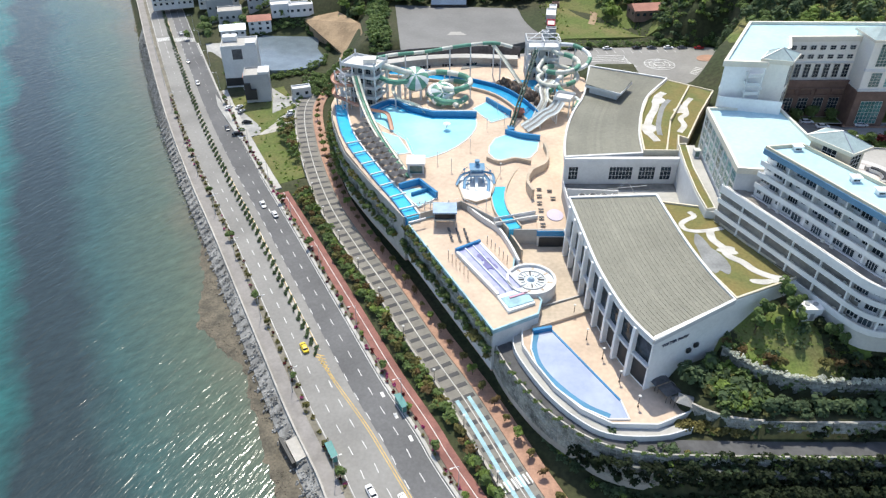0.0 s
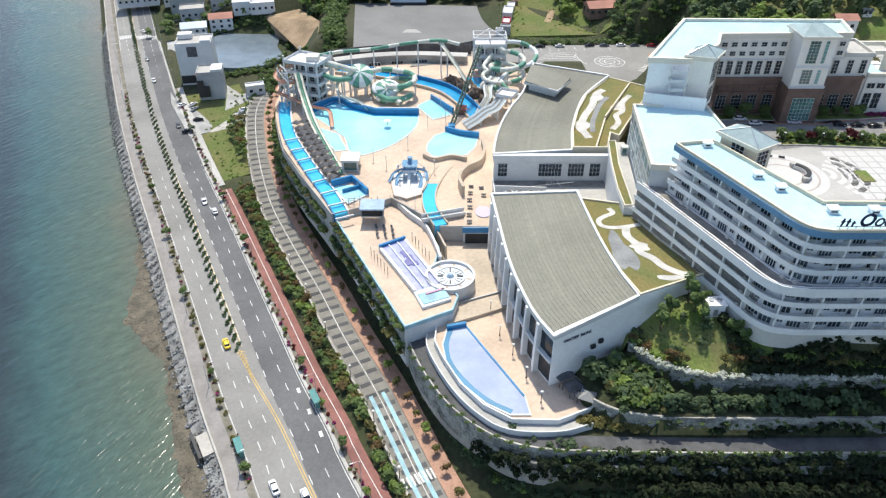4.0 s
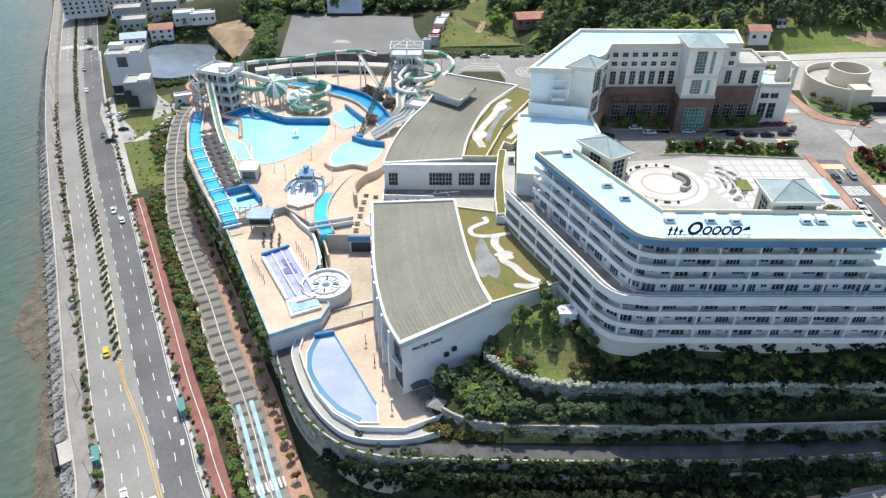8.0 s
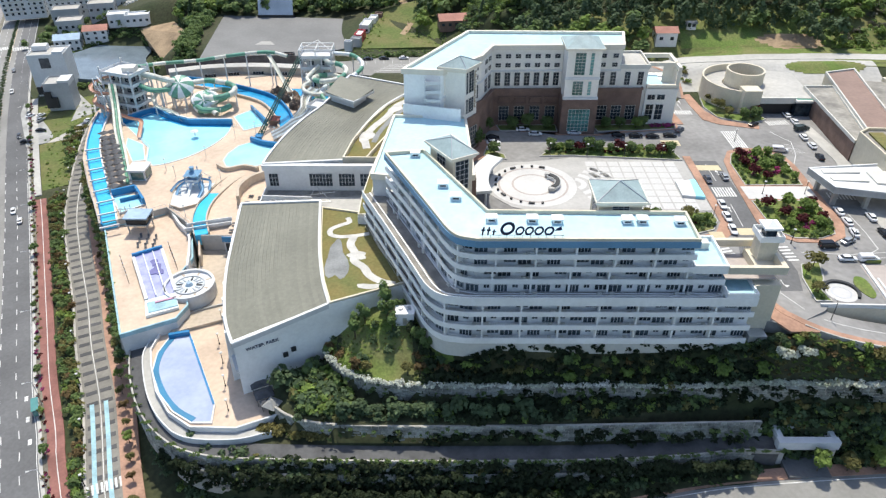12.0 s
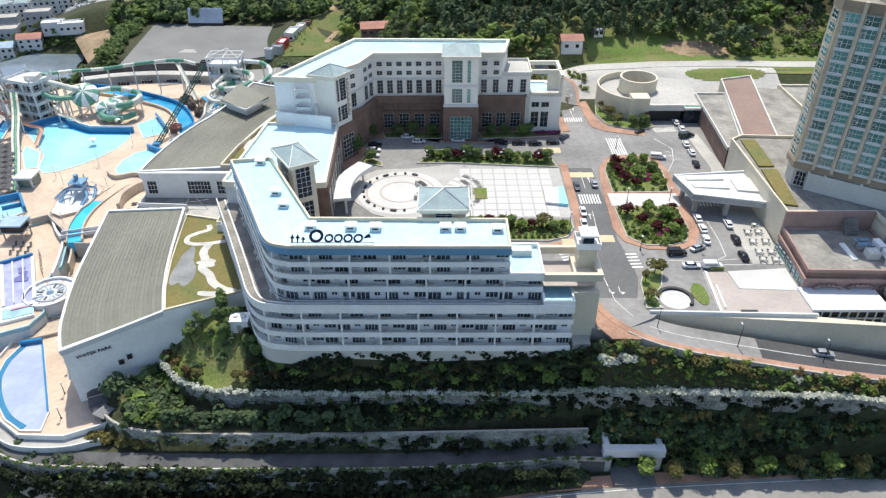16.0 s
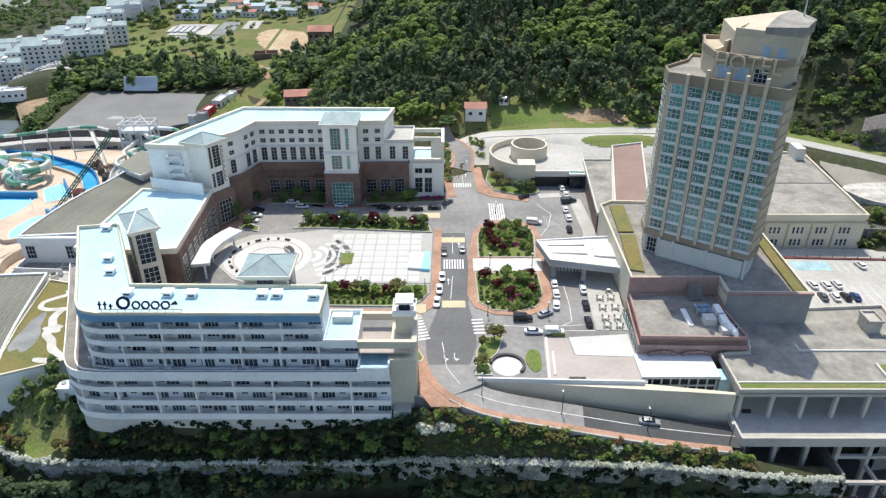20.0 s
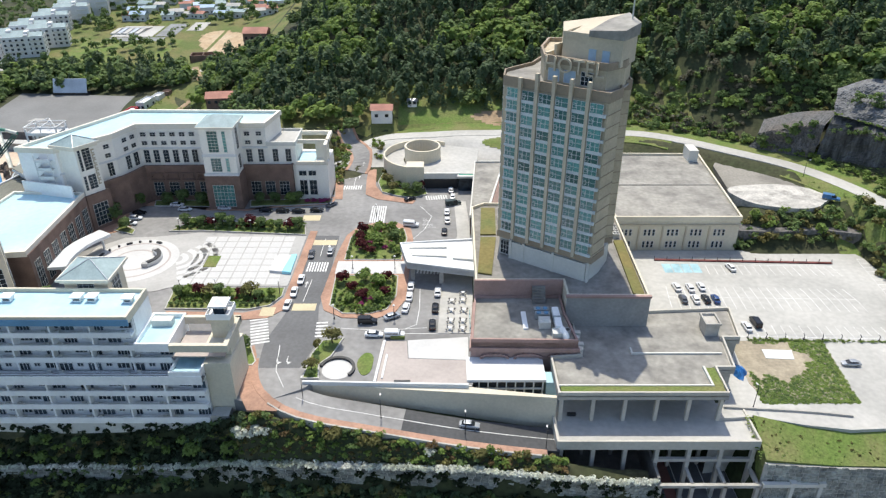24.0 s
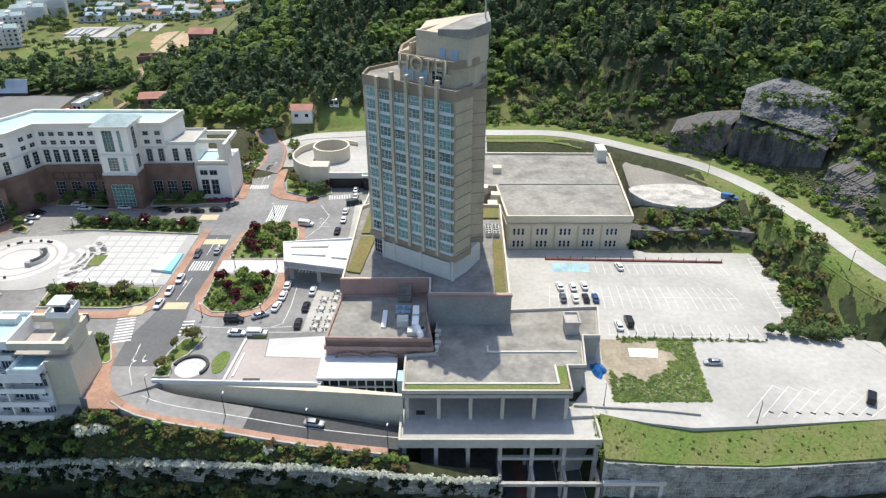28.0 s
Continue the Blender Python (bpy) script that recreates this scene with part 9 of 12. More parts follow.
def woods(x, y):
    if y < 262 and x < 330:
        return False
    if back_road_d(x, y) < 9:
        return False
    if 92 < x < 335 and y < 283 + 10 * math.sin(x * 0.05):
        return False
    if x >= 330:
        d = line_d(BACKROAD, x, y)
        if d < 11 or (345 < x < 412 and 196 < y < 276 and d < 38):
            return False
    if x < 130 and (y < 345 or (60 < x < 130 and 352 < y < 385)):
        return False
    if x < 112 and y > 425:
        return False
    if 86 < x < 135 and 425 < y < 480:
        return False
    if 186 < x < 252 and y < 302:
        return False
    return True


wood_spots = grid_spots(118, 480, 262, 520, 4.5, woods, 0.7, 1.6)
far_spots = grid_spots(-60, 118, 345, 440, 4.6, lambda x, y: (y > 400 and not (abs(x - np.interp(y, (348, 372, 384, 402, 444), (72, 79.5, 80.2, 77.9, 61.7))) < 5) and x > -60 or (84 < x < 112 and 362 < y < 395)) and not (88 < x < 124 and 340 < y < 368), 1.0, 1.7)
side_spots = grid_spots(372, 470, 110, 262, 4.6, lambda x, y: back_road_d(x, y) > 9 and line_d(BACKROAD, x, y) > 22 and not (372 < x < 400 and 160 < y < 262), 0.7, 1.2)
sp = [[], [], []]
scrub_ = []
for w_ in wood_spots:
    k_ = noise.noise((w_[0] * 0.022, w_[1] * 0.03, 2)) + PLANT.uniform(-0.32, 0.32)
    big_ = 1.0 + 0.3 * noise.noise((w_[0] * 0.06, w_[1] * 0.06, 8))
    if w_[0] > 268 and back_road_d(w_[0], w_[1]) < 34 + 14 * noise.noise((w_[0] * 0.05, w_[1] * 0.05, 3)):
        scrub_.append((*w_[:3], w_[3] * 1.15))
        for _ in range(2):
            x_, y_ = w_[0] + PLANT.uniform(-2.4, 2.4), w_[1] + PLANT.uniform(-2.4, 2.4)
            scrub_.append((x_, y_, land_z(x_, y_), w_[3] * PLANT.uniform(0.6, 1.2)))
        continue
    sp[0 if k_ < -0.02 else 1 if k_ < 0.2 else 2].append((*w_[:3], w_[3] * big_))
fp = split(far_spots, (0.25, 0.6, 0.15))
scatter("pine_woodland", sp[0] + fp[0], PINE_P, L_PINE, "dark pine woodland on the hillside", "woodland")
scatter("leafy_woodland", sp[1] + fp[1] + side_spots, TREE_P, L_MID, "green broadleaf woodland on the hillside", "woodland")
scatter("fresh_woodland", sp[2] + fp[2], TREE_P, L_FRESH, "bright spring-green trees in the woodland", "woodland")

v = split(scrub_, (0.4, 0.35, 0.25))
scatter("hill_scrub", v[0], BUSH_P, L_MID, "tangled green scrub above the hill road", "scrub")
scatter("hill_scrub_olive", v[1], BUSH_P, leaf("grey_scrub", (0.15, 0.145, 0.1), (0.11, 0.11, 0.075), 0.25), "grey-brown leafless scrub above the hill road", "scrub")
scatter("hill_scrub_fresh", v[2], BUSH_P, L_FRESH, "fresh green scrub above the hill road", "scrub")
# shrubs between the road and the boardwalk
verge = grid_spots(-75, 34, 86, 300, 1.9, lambda x, y: road_x(y) + 20.6 + (9 if y > 240 else 0) < x < board_x(y) - 5.4, 0.7, 1.35, lambda x, y: 4.0 + 2.5 * ss(230, 300, y))
v = split(verge, (0.36, 0.34, 0.14, 0.16))
scatter("verge_shrubs", v[0], BUSH_P, L_MID, "dense green shrubs beside the boardwalk")
scatter("verge_shrubs_olive", v[1], BUSH_P, L_OLIVE, "olive shrubs beside the boardwalk")
scatter("verge_shrubs_fresh", v[2], BUSH_P, L_FRESH, "fresh green shrubs beside the boardwalk")
scatter("verge_shrubs_russet", v[3], BUSH_P, L_RUST, "russet shrubs beside the boardwalk")
# bank below and between the walls
def on_bank(x, y):
    d = bank_d(x, y)
    if not (70 < y < 300 and x < 250):
        return False
    if 30 < x < 172 and y < 118 and -2.6 < d < -0.5:
        return True
    if x < 60 and 2.2 < d < 4.2:
        return True
    if x <= 34 and -3.0 < d < -0.4:
        return True
    if x > 34 and 0.8 < d < 2.6 and x < 176:
        return True
    return 9.2 < d < 14.2 and 62 < x < 176


bank = grid_spots(-50, 250, 84, 300, 1.7, on_bank, 0.6, 1.2)
v = split(bank, (0.62, 0.16, 0.14, 0.08))
scatter("bank_shrubs", v[0], BUSH_P, L_PINE, "dense dark green shrubs on the terraced bank")
scatter("bank_shrubs_dark", v[1], BUSH_P, L_DARK, "bank shrubs in shade-darkened green")
scatter("bank_shrubs_fresh", v[2], BUSH_P, L_FRESH, "fresh green shrubs on the bank")
scatter("bank_shrubs_olive", v[3], BUSH_P, L_OLIVE, "olive shrubs on the bank")
dw = []
for p in sides(deck_wall_line, 0.9):
    for _ in range(5):
        dw.append((p[0] + PLANT.uniform(-0.5, 0.5), p[1] + PLANT.uniform(-1.5, 1.5), PLANT.uniform(14, 16.5), PLANT.uniform(0.5, 1.1)))
for p in sides(deck_wall_line, 0.2):
    for _ in range(4):
        dw.append((p[0] + PLANT.uniform(-0.3, 0.3), p[1] + PLANT.uniform(-1.5, 1.5), PLANT.uniform(20.6, 22), PLANT.uniform(0.4, 0.9)))
v = split(dw, (0.5, 0.3, 0.2))
scatter("deck_wall_plants", v[0], BUSH_P, L_MID, "shrubs along the stone wall of the deck")
scatter("deck_wall_plants_olive", v[1], BUSH_P, L_OLIVE, "olive shrubs along the stone wall of the deck")
scatter("deck_wall_plants_dark", v[2], BUSH_P, L_PINE, "dark shrubs along the stone wall of the deck")
# creepers on the walls
creep = []
for zlo, zhi, yy, x0, x1, n in ((17.5, 21.5, 106.2, 70, 172, 80), (23, 27, 113.4, 80, 240, 130), (9, 13.5, 99, 45, 170, 160)):
    for _ in range(n):
        x = PLANT.uniform(x0, x1)
        yb = float(np.interp(x, (60, 80, 105, 170, 205, 250), (yy + 4, yy + 2, yy + 0.4, yy + 0.2, yy - 2.4, yy - 3.6))) if zlo > 20 else yy
        creep.append((x, yb, PLANT.uniform(zlo, zhi), PLANT.uniform(0.5, 1.1)))
scatter("wall_creepers", creep, LOW_P, L_MID, "green creepers hanging on the stone walls", "creepers")
# ivy leaves wear the same green, darkened for the shade on these walls
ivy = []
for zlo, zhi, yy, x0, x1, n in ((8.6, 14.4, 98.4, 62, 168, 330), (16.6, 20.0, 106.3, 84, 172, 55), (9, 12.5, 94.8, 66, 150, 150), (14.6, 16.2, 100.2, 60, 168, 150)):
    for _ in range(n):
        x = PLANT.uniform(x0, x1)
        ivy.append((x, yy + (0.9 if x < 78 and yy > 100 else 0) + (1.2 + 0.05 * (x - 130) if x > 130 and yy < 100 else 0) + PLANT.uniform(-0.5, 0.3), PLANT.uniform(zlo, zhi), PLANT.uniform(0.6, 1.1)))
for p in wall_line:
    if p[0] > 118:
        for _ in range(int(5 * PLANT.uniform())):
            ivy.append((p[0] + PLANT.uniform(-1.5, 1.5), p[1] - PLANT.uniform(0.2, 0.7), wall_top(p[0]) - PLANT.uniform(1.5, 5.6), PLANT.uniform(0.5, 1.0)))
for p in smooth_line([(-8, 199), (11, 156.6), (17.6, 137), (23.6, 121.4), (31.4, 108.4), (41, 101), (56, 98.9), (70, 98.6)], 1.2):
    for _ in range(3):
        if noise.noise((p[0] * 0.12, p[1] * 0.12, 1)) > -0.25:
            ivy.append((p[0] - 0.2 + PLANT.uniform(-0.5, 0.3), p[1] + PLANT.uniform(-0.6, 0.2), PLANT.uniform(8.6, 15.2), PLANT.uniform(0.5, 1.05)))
scatter("wall_ivy", ivy, [crown(90 + k, 56, 1.5, 1.15, 0.6, 6, 0.0) for k in range(4)], L_DARK, "dense ivy over the lower stone walls, darkened for shade", "ivy")
row = [(x + PLANT.uniform(-1, 1), 109.4 + PLANT.uniform(-0.6, 1.2), land_z(x, 110) - 0.4, PLANT.uniform(0.6, 0.95)) for x in np.arange(76, 122, 2.6)]
scatter("bank_trees", row, TREE_P, L_PINE, "dark green trees above the service path", "trees")
# thick growth over the steep bank below the ramp's slope
UNDER_P = [crown(80 + k, 52, 1.5, 1.1, 0.62, 5, 0.0) for k in range(4)]
ub = []
for _ in range(1650):
    x = PLANT.uniform(150, 267)
    y = float(np.interp(x, WALL1[:, 0], WALL1[:, 1])) - PLANT.uniform(0.9, 6.4)
    if bank_d(x, y) > 8.8 or (x > 172 and not (174 < x < 191 and y < 106)):
        ub.append((x, y, land_z(x, y) + PLANT.uniform(-0.5, 0.6), PLANT.uniform(0.55, 1.3)))
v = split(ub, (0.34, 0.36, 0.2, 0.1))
scatter("steep_bank_growth", v[0], UNDER_P, L_DARK, "steep bank undergrowth in shade-darkened green")
scatter("steep_bank_pine", v[1], UNDER_P, L_PINE, "dull green undergrowth over the steep bank")
scatter("steep_bank_fresh", v[2], UNDER_P, L_MID, "lighter shrubs on the steep bank")
scatter("steep_bank_olive", v[3], UNDER_P, L_OLIVE, "olive shrubs on the steep bank")
# white flowering edge on top of the upper wall
edge = [p + np.array((0, 0.8)) for p in smooth_line([tuple(q[:2]) for q in wall_line[::2]], 0.7)]
wf = [(p[0] + PLANT.uniform(-0.5, 0.5), p[1] + PLANT.uniform(-1.5, -0.5), wall_top(p[0]) - 0.15, PLANT.uniform(0.6, 1.2)) for p in edge for _ in range(3) if p[0] > 150 or PLANT.uniform() < 0.6]
scatter("white_hedge", wf, LOW_P, L_WHITE, "white flowering low hedge on the wall", "hedge")
# planted slope before the hotel and the ramp
def slope_keep(x, y):
    d = line_d(WALL1, x, y)
    if 96 < x <= 168:
        return 1.5 < d < 3.4
    return (168 < x < 247 and 0.9 < d < 4.6 and y < 118) or (168 < x < 247 and -8 < d < -0.8 and not (174 < x < 191 and d < -3.4) and y > 105.6)


sl = grid_spots(92, 248, 104, 121, 1.5, slope_keep, 0.4, 0.95)
v = split(sl, (0.26, 0.3, 0.36, 0.08))
scatter("slope_shrubs", v[0], BUSH_P, L_MID, "mixed green shrubs below the hotel")
scatter("slope_shrubs_olive", v[1], BUSH_P, L_OLIVE, "olive and yellow shrubs below the hotel")
scatter("slope_shrubs_fresh", v[2], BUSH_P, L_FRESH, "fresh green shrubs below the hotel")
scatter("slope_shrubs_russet", v[3], BUSH_P, L_RUST, "russet shrubs below the hotel")
sg = grid_spots(168, 247, 104, 121, 0.85, lambda x, y: 0.6 < line_d(WALL1, x, y) < 5.4 and y < 118.5, 0.5, 1.0)
v = split(sg, (0.5, 0.35, 0.15))
scatter("slope_grass", v[0], LOW_P, L_FRESH, "long sunlit grass on the slope below the ramp", "grass", 0.6)
scatter("slope_grass_dry", v[1], LOW_P, L_OLIVE, "dry sunlit grass on the slope below the ramp", "grass", 0.6)
scatter("slope_scrub", v[2], LOW_P, L_RUST, "russet low scrub on the slope below the ramp", "scrub", 0.8)
# lawn and slope before the hotel
def lawn_keep(x, y):
    d = line_d(WALL1, x, y)
    return 70 < x < 100 and 0.6 < d < 14 and y < 131 and not (d < 9 and 80 < x < 92 and y < 122)


lw = grid_spots(70, 100, 114, 134, 1.8, lambda x, y: lawn_keep(x, y) and (line_d(WALL1, x, y) < 2.6 or (x > 92 and PLANT.uniform() < 0.6)), 0.5, 1.0)
v = split(lw, (0.35, 0.4, 0.25))
scatter("lawn_shrubs", v[0], BUSH_P, L_FRESH, "round green shrubs on the hotel lawn")
scatter("lawn_shrubs_rust", v[1], BUSH_P, L_RUST, "yellow-brown shrubs along the hotel lawn")
scatter("lawn_shrubs_green", v[2], BUSH_P, L_MID, "dark green shrubs along the hotel lawn")
cn = grid_spots(71, 99, 115, 133, 2.3, lambda x, y: lawn_keep(x, y) and PLANT.uniform() < 0.4, 0.6, 1.25)
scatter("lawn_conifers", cn, BUSH_P, L_PINE, "dark low conifers on the hotel lawn", "shrubs")
foot = [np.array(p, float) for p in smooth_line([(90.6, 128), (94.0, 122.4), (97.6, 118.8), (103.5, 117.2), (116, 117), (140, 117), (166, 117)], 1.1)]
fp = [(p[0] + PLANT.uniform(-0.5, 0.5), p[1] - 1.3 + PLANT.uniform(-0.5, 0.4), land_z(p[0], p[1] - 1.3) - 0.2, PLANT.uniform(0.7, 1.5)) for p in foot]
scatter("hotel_foot_shrubs", fp, BUSH_P, L_DARK, "shrubs along the foot of the white hotel, darkened for shade", "shrubs")
gl = grid_spots(70, 100, 114, 134, 0.8, lambda x, y: lawn_keep(x, y) and PLANT.uniform() < 0.8, 0.3, 0.55)
v = split(gl, (0.75, 0.25))
gl_up = lambda q: [(x, y, z + 0.2, k_) for x, y, z, k_ in q]
scatter("lawn_grass", gl_up(v[0]), LOW_P, L_FRESH, "long bright grass of the hotel lawn", "grass", 0.7)
scatter("lawn_grass_dry", gl_up(v[1]), LOW_P, L_OLIVE, "drier grass of the hotel lawn", "grass", 0.7)
# the shade-darkened green ends near x 172, as the hotel's shadow does
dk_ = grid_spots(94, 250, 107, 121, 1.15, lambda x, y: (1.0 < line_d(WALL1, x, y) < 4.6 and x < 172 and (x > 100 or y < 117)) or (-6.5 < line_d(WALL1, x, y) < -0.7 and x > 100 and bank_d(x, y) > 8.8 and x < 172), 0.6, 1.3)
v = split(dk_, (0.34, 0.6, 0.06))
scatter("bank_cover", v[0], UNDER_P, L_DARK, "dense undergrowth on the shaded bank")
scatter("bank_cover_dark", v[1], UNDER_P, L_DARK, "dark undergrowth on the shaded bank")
scatter("bank_cover_fresh", v[2], BUSH_P, L_FRESH, "lighter undergrowth on the shaded bank")
# thicket beside the water park hall
def thicket(x, y):
    d = bank_d(x, y)
    return thick_x(y) + 0.9 < x < 76 and y > 110.5 and (y - 119.6) < 0.455 * (x - 50.5) - 2.2 and not (x > 70.5 and y > 119 and d > 16 and x > 73) and d > 8


th = grid_spots(52, 80, 108, 134, 2.1, thicket, 1.0, 2.2, lambda x, y: land_z(x, y))
v = split(th, (0.34, 0.14, 0.2, 0.32))
scatter("thicket_dark", v[3], BUSH_P, L_PINE, "dark green thicket beside the hall", "thicket")
scatter("thicket", v[0], BUSH_P, L_MID, "dense green thicket beside the hall", "thicket")
scatter("thicket_fresh", v[1], BUSH_P, L_FRESH, "bright green thicket beside the hall", "thicket")
scatter("thicket_olive", v[2], BUSH_P, L_OLIVE, "olive thicket beside the hall", "thicket")
hd = [(x, float(np.interp(x, (55, 71), (109.8, 107.2))) + PLANT.uniform(-1.0, 1.0), 17.3, PLANT.uniform(0.6, 1.0)) for x in np.arange(55, 71, 0.45)]
scatter("rust_hedge", hd, BUSH_P, L_OLIVE, "yellow-brown hedge below the lower deck", "hedge")
# hedge strip beside the service path, median and verges of the road
hs = []
for p in sides(ring_line, 2.5):
    for _ in range(7):
        hs.append((p[0] + PLANT.uniform(-1.2, 1.2), p[1] + PLANT.uniform(-0.5, 0.3), 17.2, PLANT.uniform(0.45, 0.8)))
scatter("path_hedge", hs, LOW_P, L_MID, "low hedge along the service path", "hedge")
ms, ws, es, pk = [], [], [], []
for line, off, out, n, lo, hi in ((near_road, -2.1, ms, 20, 150, 520), (near_road, -11.5, ws, 3, 70, 330), (near_road, 12.2, es, 3, 70, 330)):
    for p in sides(line, off):
        if lo < p[1] < hi:
            for _ in range(n):
                s_ = (p[0] + PLANT.uniform(-0.3, 0.3), p[1] + PLANT.uniform(-2, 2), road_z(p[1]) + 0.05, PLANT.uniform(0.6, 1.15) * (0.72 if out is ms else 0.85))
                (pk if out is not ms and PLANT.uniform() < (0.65 if out is es else 0.3) else out).append(s_)
scatter("median_hedge", ms, LOW_P, L_PINE, "clipped green hedge on the road median", "hedge")
scatter("verge_hedge", ws + es, LOW_P, L_OLIVE, "low mixed hedge beside the road", "hedge")
v = split(pk, (0.5, 0.5))
scatter("azaleas", v[0], LOW_P, L_PINK, "pink flowering azaleas beside the road", "azaleas")
scatter("dark_azaleas", v[1], LOW_P, L_RED, "dark red azaleas beside the road", "azaleas")
# field grass tufts, bank by the car park
fieldg = grid_spots(-105, -58, 232, 330, 2.2, lambda x, y: road_x(y) + 20 < x < board_x(y) - 5 and PLANT.uniform() < 0.5, 0.6, 1.2)
scatter("field_weeds", fieldg, LOW_P, L_FRESH, "rough weeds in the field", "weeds")
pb = grid_spots(314, 380, 112, 222, 2.6, lambda x, y: (353 < x - 0.12 * (y - 160) < 362 + 6 * ss(150, 210, y) and y > 150 and back_road_d(x, y) > 6) or (316 < x < 362 and 201.5 < y < 212), 0.8, 1.7)
v = split(pb, (0.5, 0.25, 0.25))
scatter("car_park_shrubs", v[0], BUSH_P, L_MID, "green shrubs on the car park bank")
scatter("car_park_shrubs_fresh", v[1], BUSH_P, L_FRESH, "fresh shrubs on the car park bank")
scatter("car_park_shrubs_olive", v[2], BUSH_P, L_OLIVE, "olive shrubs on the car park bank")


# single trees and clipped shrubs
def tree_proto(name, label, cat, verts, leaf_mat, trunk_h, trunk_r, group):
    ob = thing(name, 0, 0, -500, label, cat, group)
    tr = Form().cyl(0, 0, -0.3, trunk_h, trunk_r, 7, trunk_r * 0.55)
    for k in range(4):
        a = 1.57 * k + 0.4
        tr.tube([(0, 0, trunk_h * 0.75), (0.45 * math.cos(a) * trunk_h * 0.6, 0.45 * math.sin(a) * trunk_h * 0.6, trunk_h * 1.25)], trunk_r * 0.4, 5)
    part("trunk", tr, BARK, ob, local=True)
    part("crown", quad_mesh("crown", verts, leaf_mat), leaf_mat, ob, local=True)
    return ob


PROTO = {
    "round": tree_proto("round_tree", "clipped round green tree in a planted bed", "tree", crown(1, 420, 2.1, 1.5, 0.42, 10, 0.35, spread=0.35), L_MID, 1.2, 0.12, "trees of the court"),
    "fresh": tree_proto("round_tree", "clipped round light green tree in a planted bed", "tree", crown(2, 400, 1.9, 1.4, 0.4, 10, 0.3, spread=0.35), L_FRESH, 1.1, 0.12, "trees of the court"),
    "maple": tree_proto("red_maple", "small maroon-leaved maple in a planted bed", "tree", crown(3, 360, 1.9, 1.35, 0.42, 8, 0.5, spread=0.4), L_RED, 1.2, 0.1, "trees of the court"),
    "ball": tree_proto("shrub_ball", "small clipped round shrub along a kerb", "shrub", crown(4, 120, 0.75, 0.6, 0.26, 7, 0.0, spread=0.3), L_MID, 0.3, 0.06, "clipped shrubs of the court"),
    "walk": tree_proto("young_tree", "young street tree beside the boardwalk", "tree", crown(5, 220, 1.3, 1.15, 0.4, 7, 1.0), L_OLIVE, 1.9, 0.09, "young trees on the brick walk"),
    "walk_green": tree_proto("young_tree", "young green street tree beside the boardwalk", "tree", crown(6, 220, 1.35, 1.15, 0.4, 7, 1.0), L_FRESH, 1.9, 0.09, "young trees on the brick walk"),
    "walk_rust": tree_proto("young_tree", "young russet street tree beside the boardwalk", "tree", crown(7, 190, 1.15, 1.1, 0.38, 7, 1.0), L_RUST, 1.9, 0.09, "young trees on the brick walk"),
    "pine": tree_proto("conifer", "small dense conifer on the hotel lawn", "tree", crown(8, 300, 1.6, 2.4, 0.5, 6, 0.5), L_MID, 1.6, 0.16, "conifers by the hotel"),
    "street": tree_proto("street_tree", "broad green tree beside the road", "tree", crown(9, 300, 1.9, 1.7, 0.55, 7, 1.6), L_MID, 2.3, 0.14, "trees beside the road"),
    "spread": tree_proto("garden_tree", "airy olive garden tree", "tree", crown(10, 460, 2.3, 1.5, 0.42, 10, 0.9, spread=0.45), L_OLIVE, 2.2, 0.14, "garden trees"),
    "white": tree_proto("white_tree", "white flowering small tree on the slope", "tree", crown(12, 300, 2.0, 1.4, 0.45, 8, 0.6), L_WHITE, 1.5, 0.12, "flowering trees"),
}


def plant(kind, x, y, z, s=1.0):
    ob = copy_thing(PROTO[kind], pose(x, y, z, 0, 0, random.uniform(0, 360)))
    ob.scale = (s, s, s * random.uniform(0.9, 1.1))
    return ob


for k in range(13):
    plant(("round", "fresh", "round", "maple")[k % 4] if k % 5 else "round", 133.4 + 3.25 * k, 207.2 - 0.24 * k + random.uniform(-0.6, 0.6), 42.3, random.uniform(0.85, 1.35))
for k in range(10):
    plant("ball", 132 + 4.4 * k, 204.6 - 0.22 * k, 42.3, 1.2)
for k in range(10):
    plant(("round", "fresh", "maple", "spread")[k % 4], 146 + 2.9 * k, 162.6 + random.uniform(-1.4, 1.8), 42.3, random.uniform(0.85, 1.25))
for k in range(17):
    plant("ball", 145.4 + 1.72 * k, 158.6 if k < 15 else 160.6, 42.3, 1.1)
for poly, n in ((BEDS["bed_a"], 24), (BEDS["bed_b"], 24)):
    at_, ln_ = along([np.array(p) for p in inset(poly, 0.8)] + [np.array(inset(poly, 0.8)[0])])
    for k in range(n):
        q, _, _ = at_(ln_ * k / n)
        plant("ball", q[0], q[1], 42.3, random.uniform(0.8, 1.2))
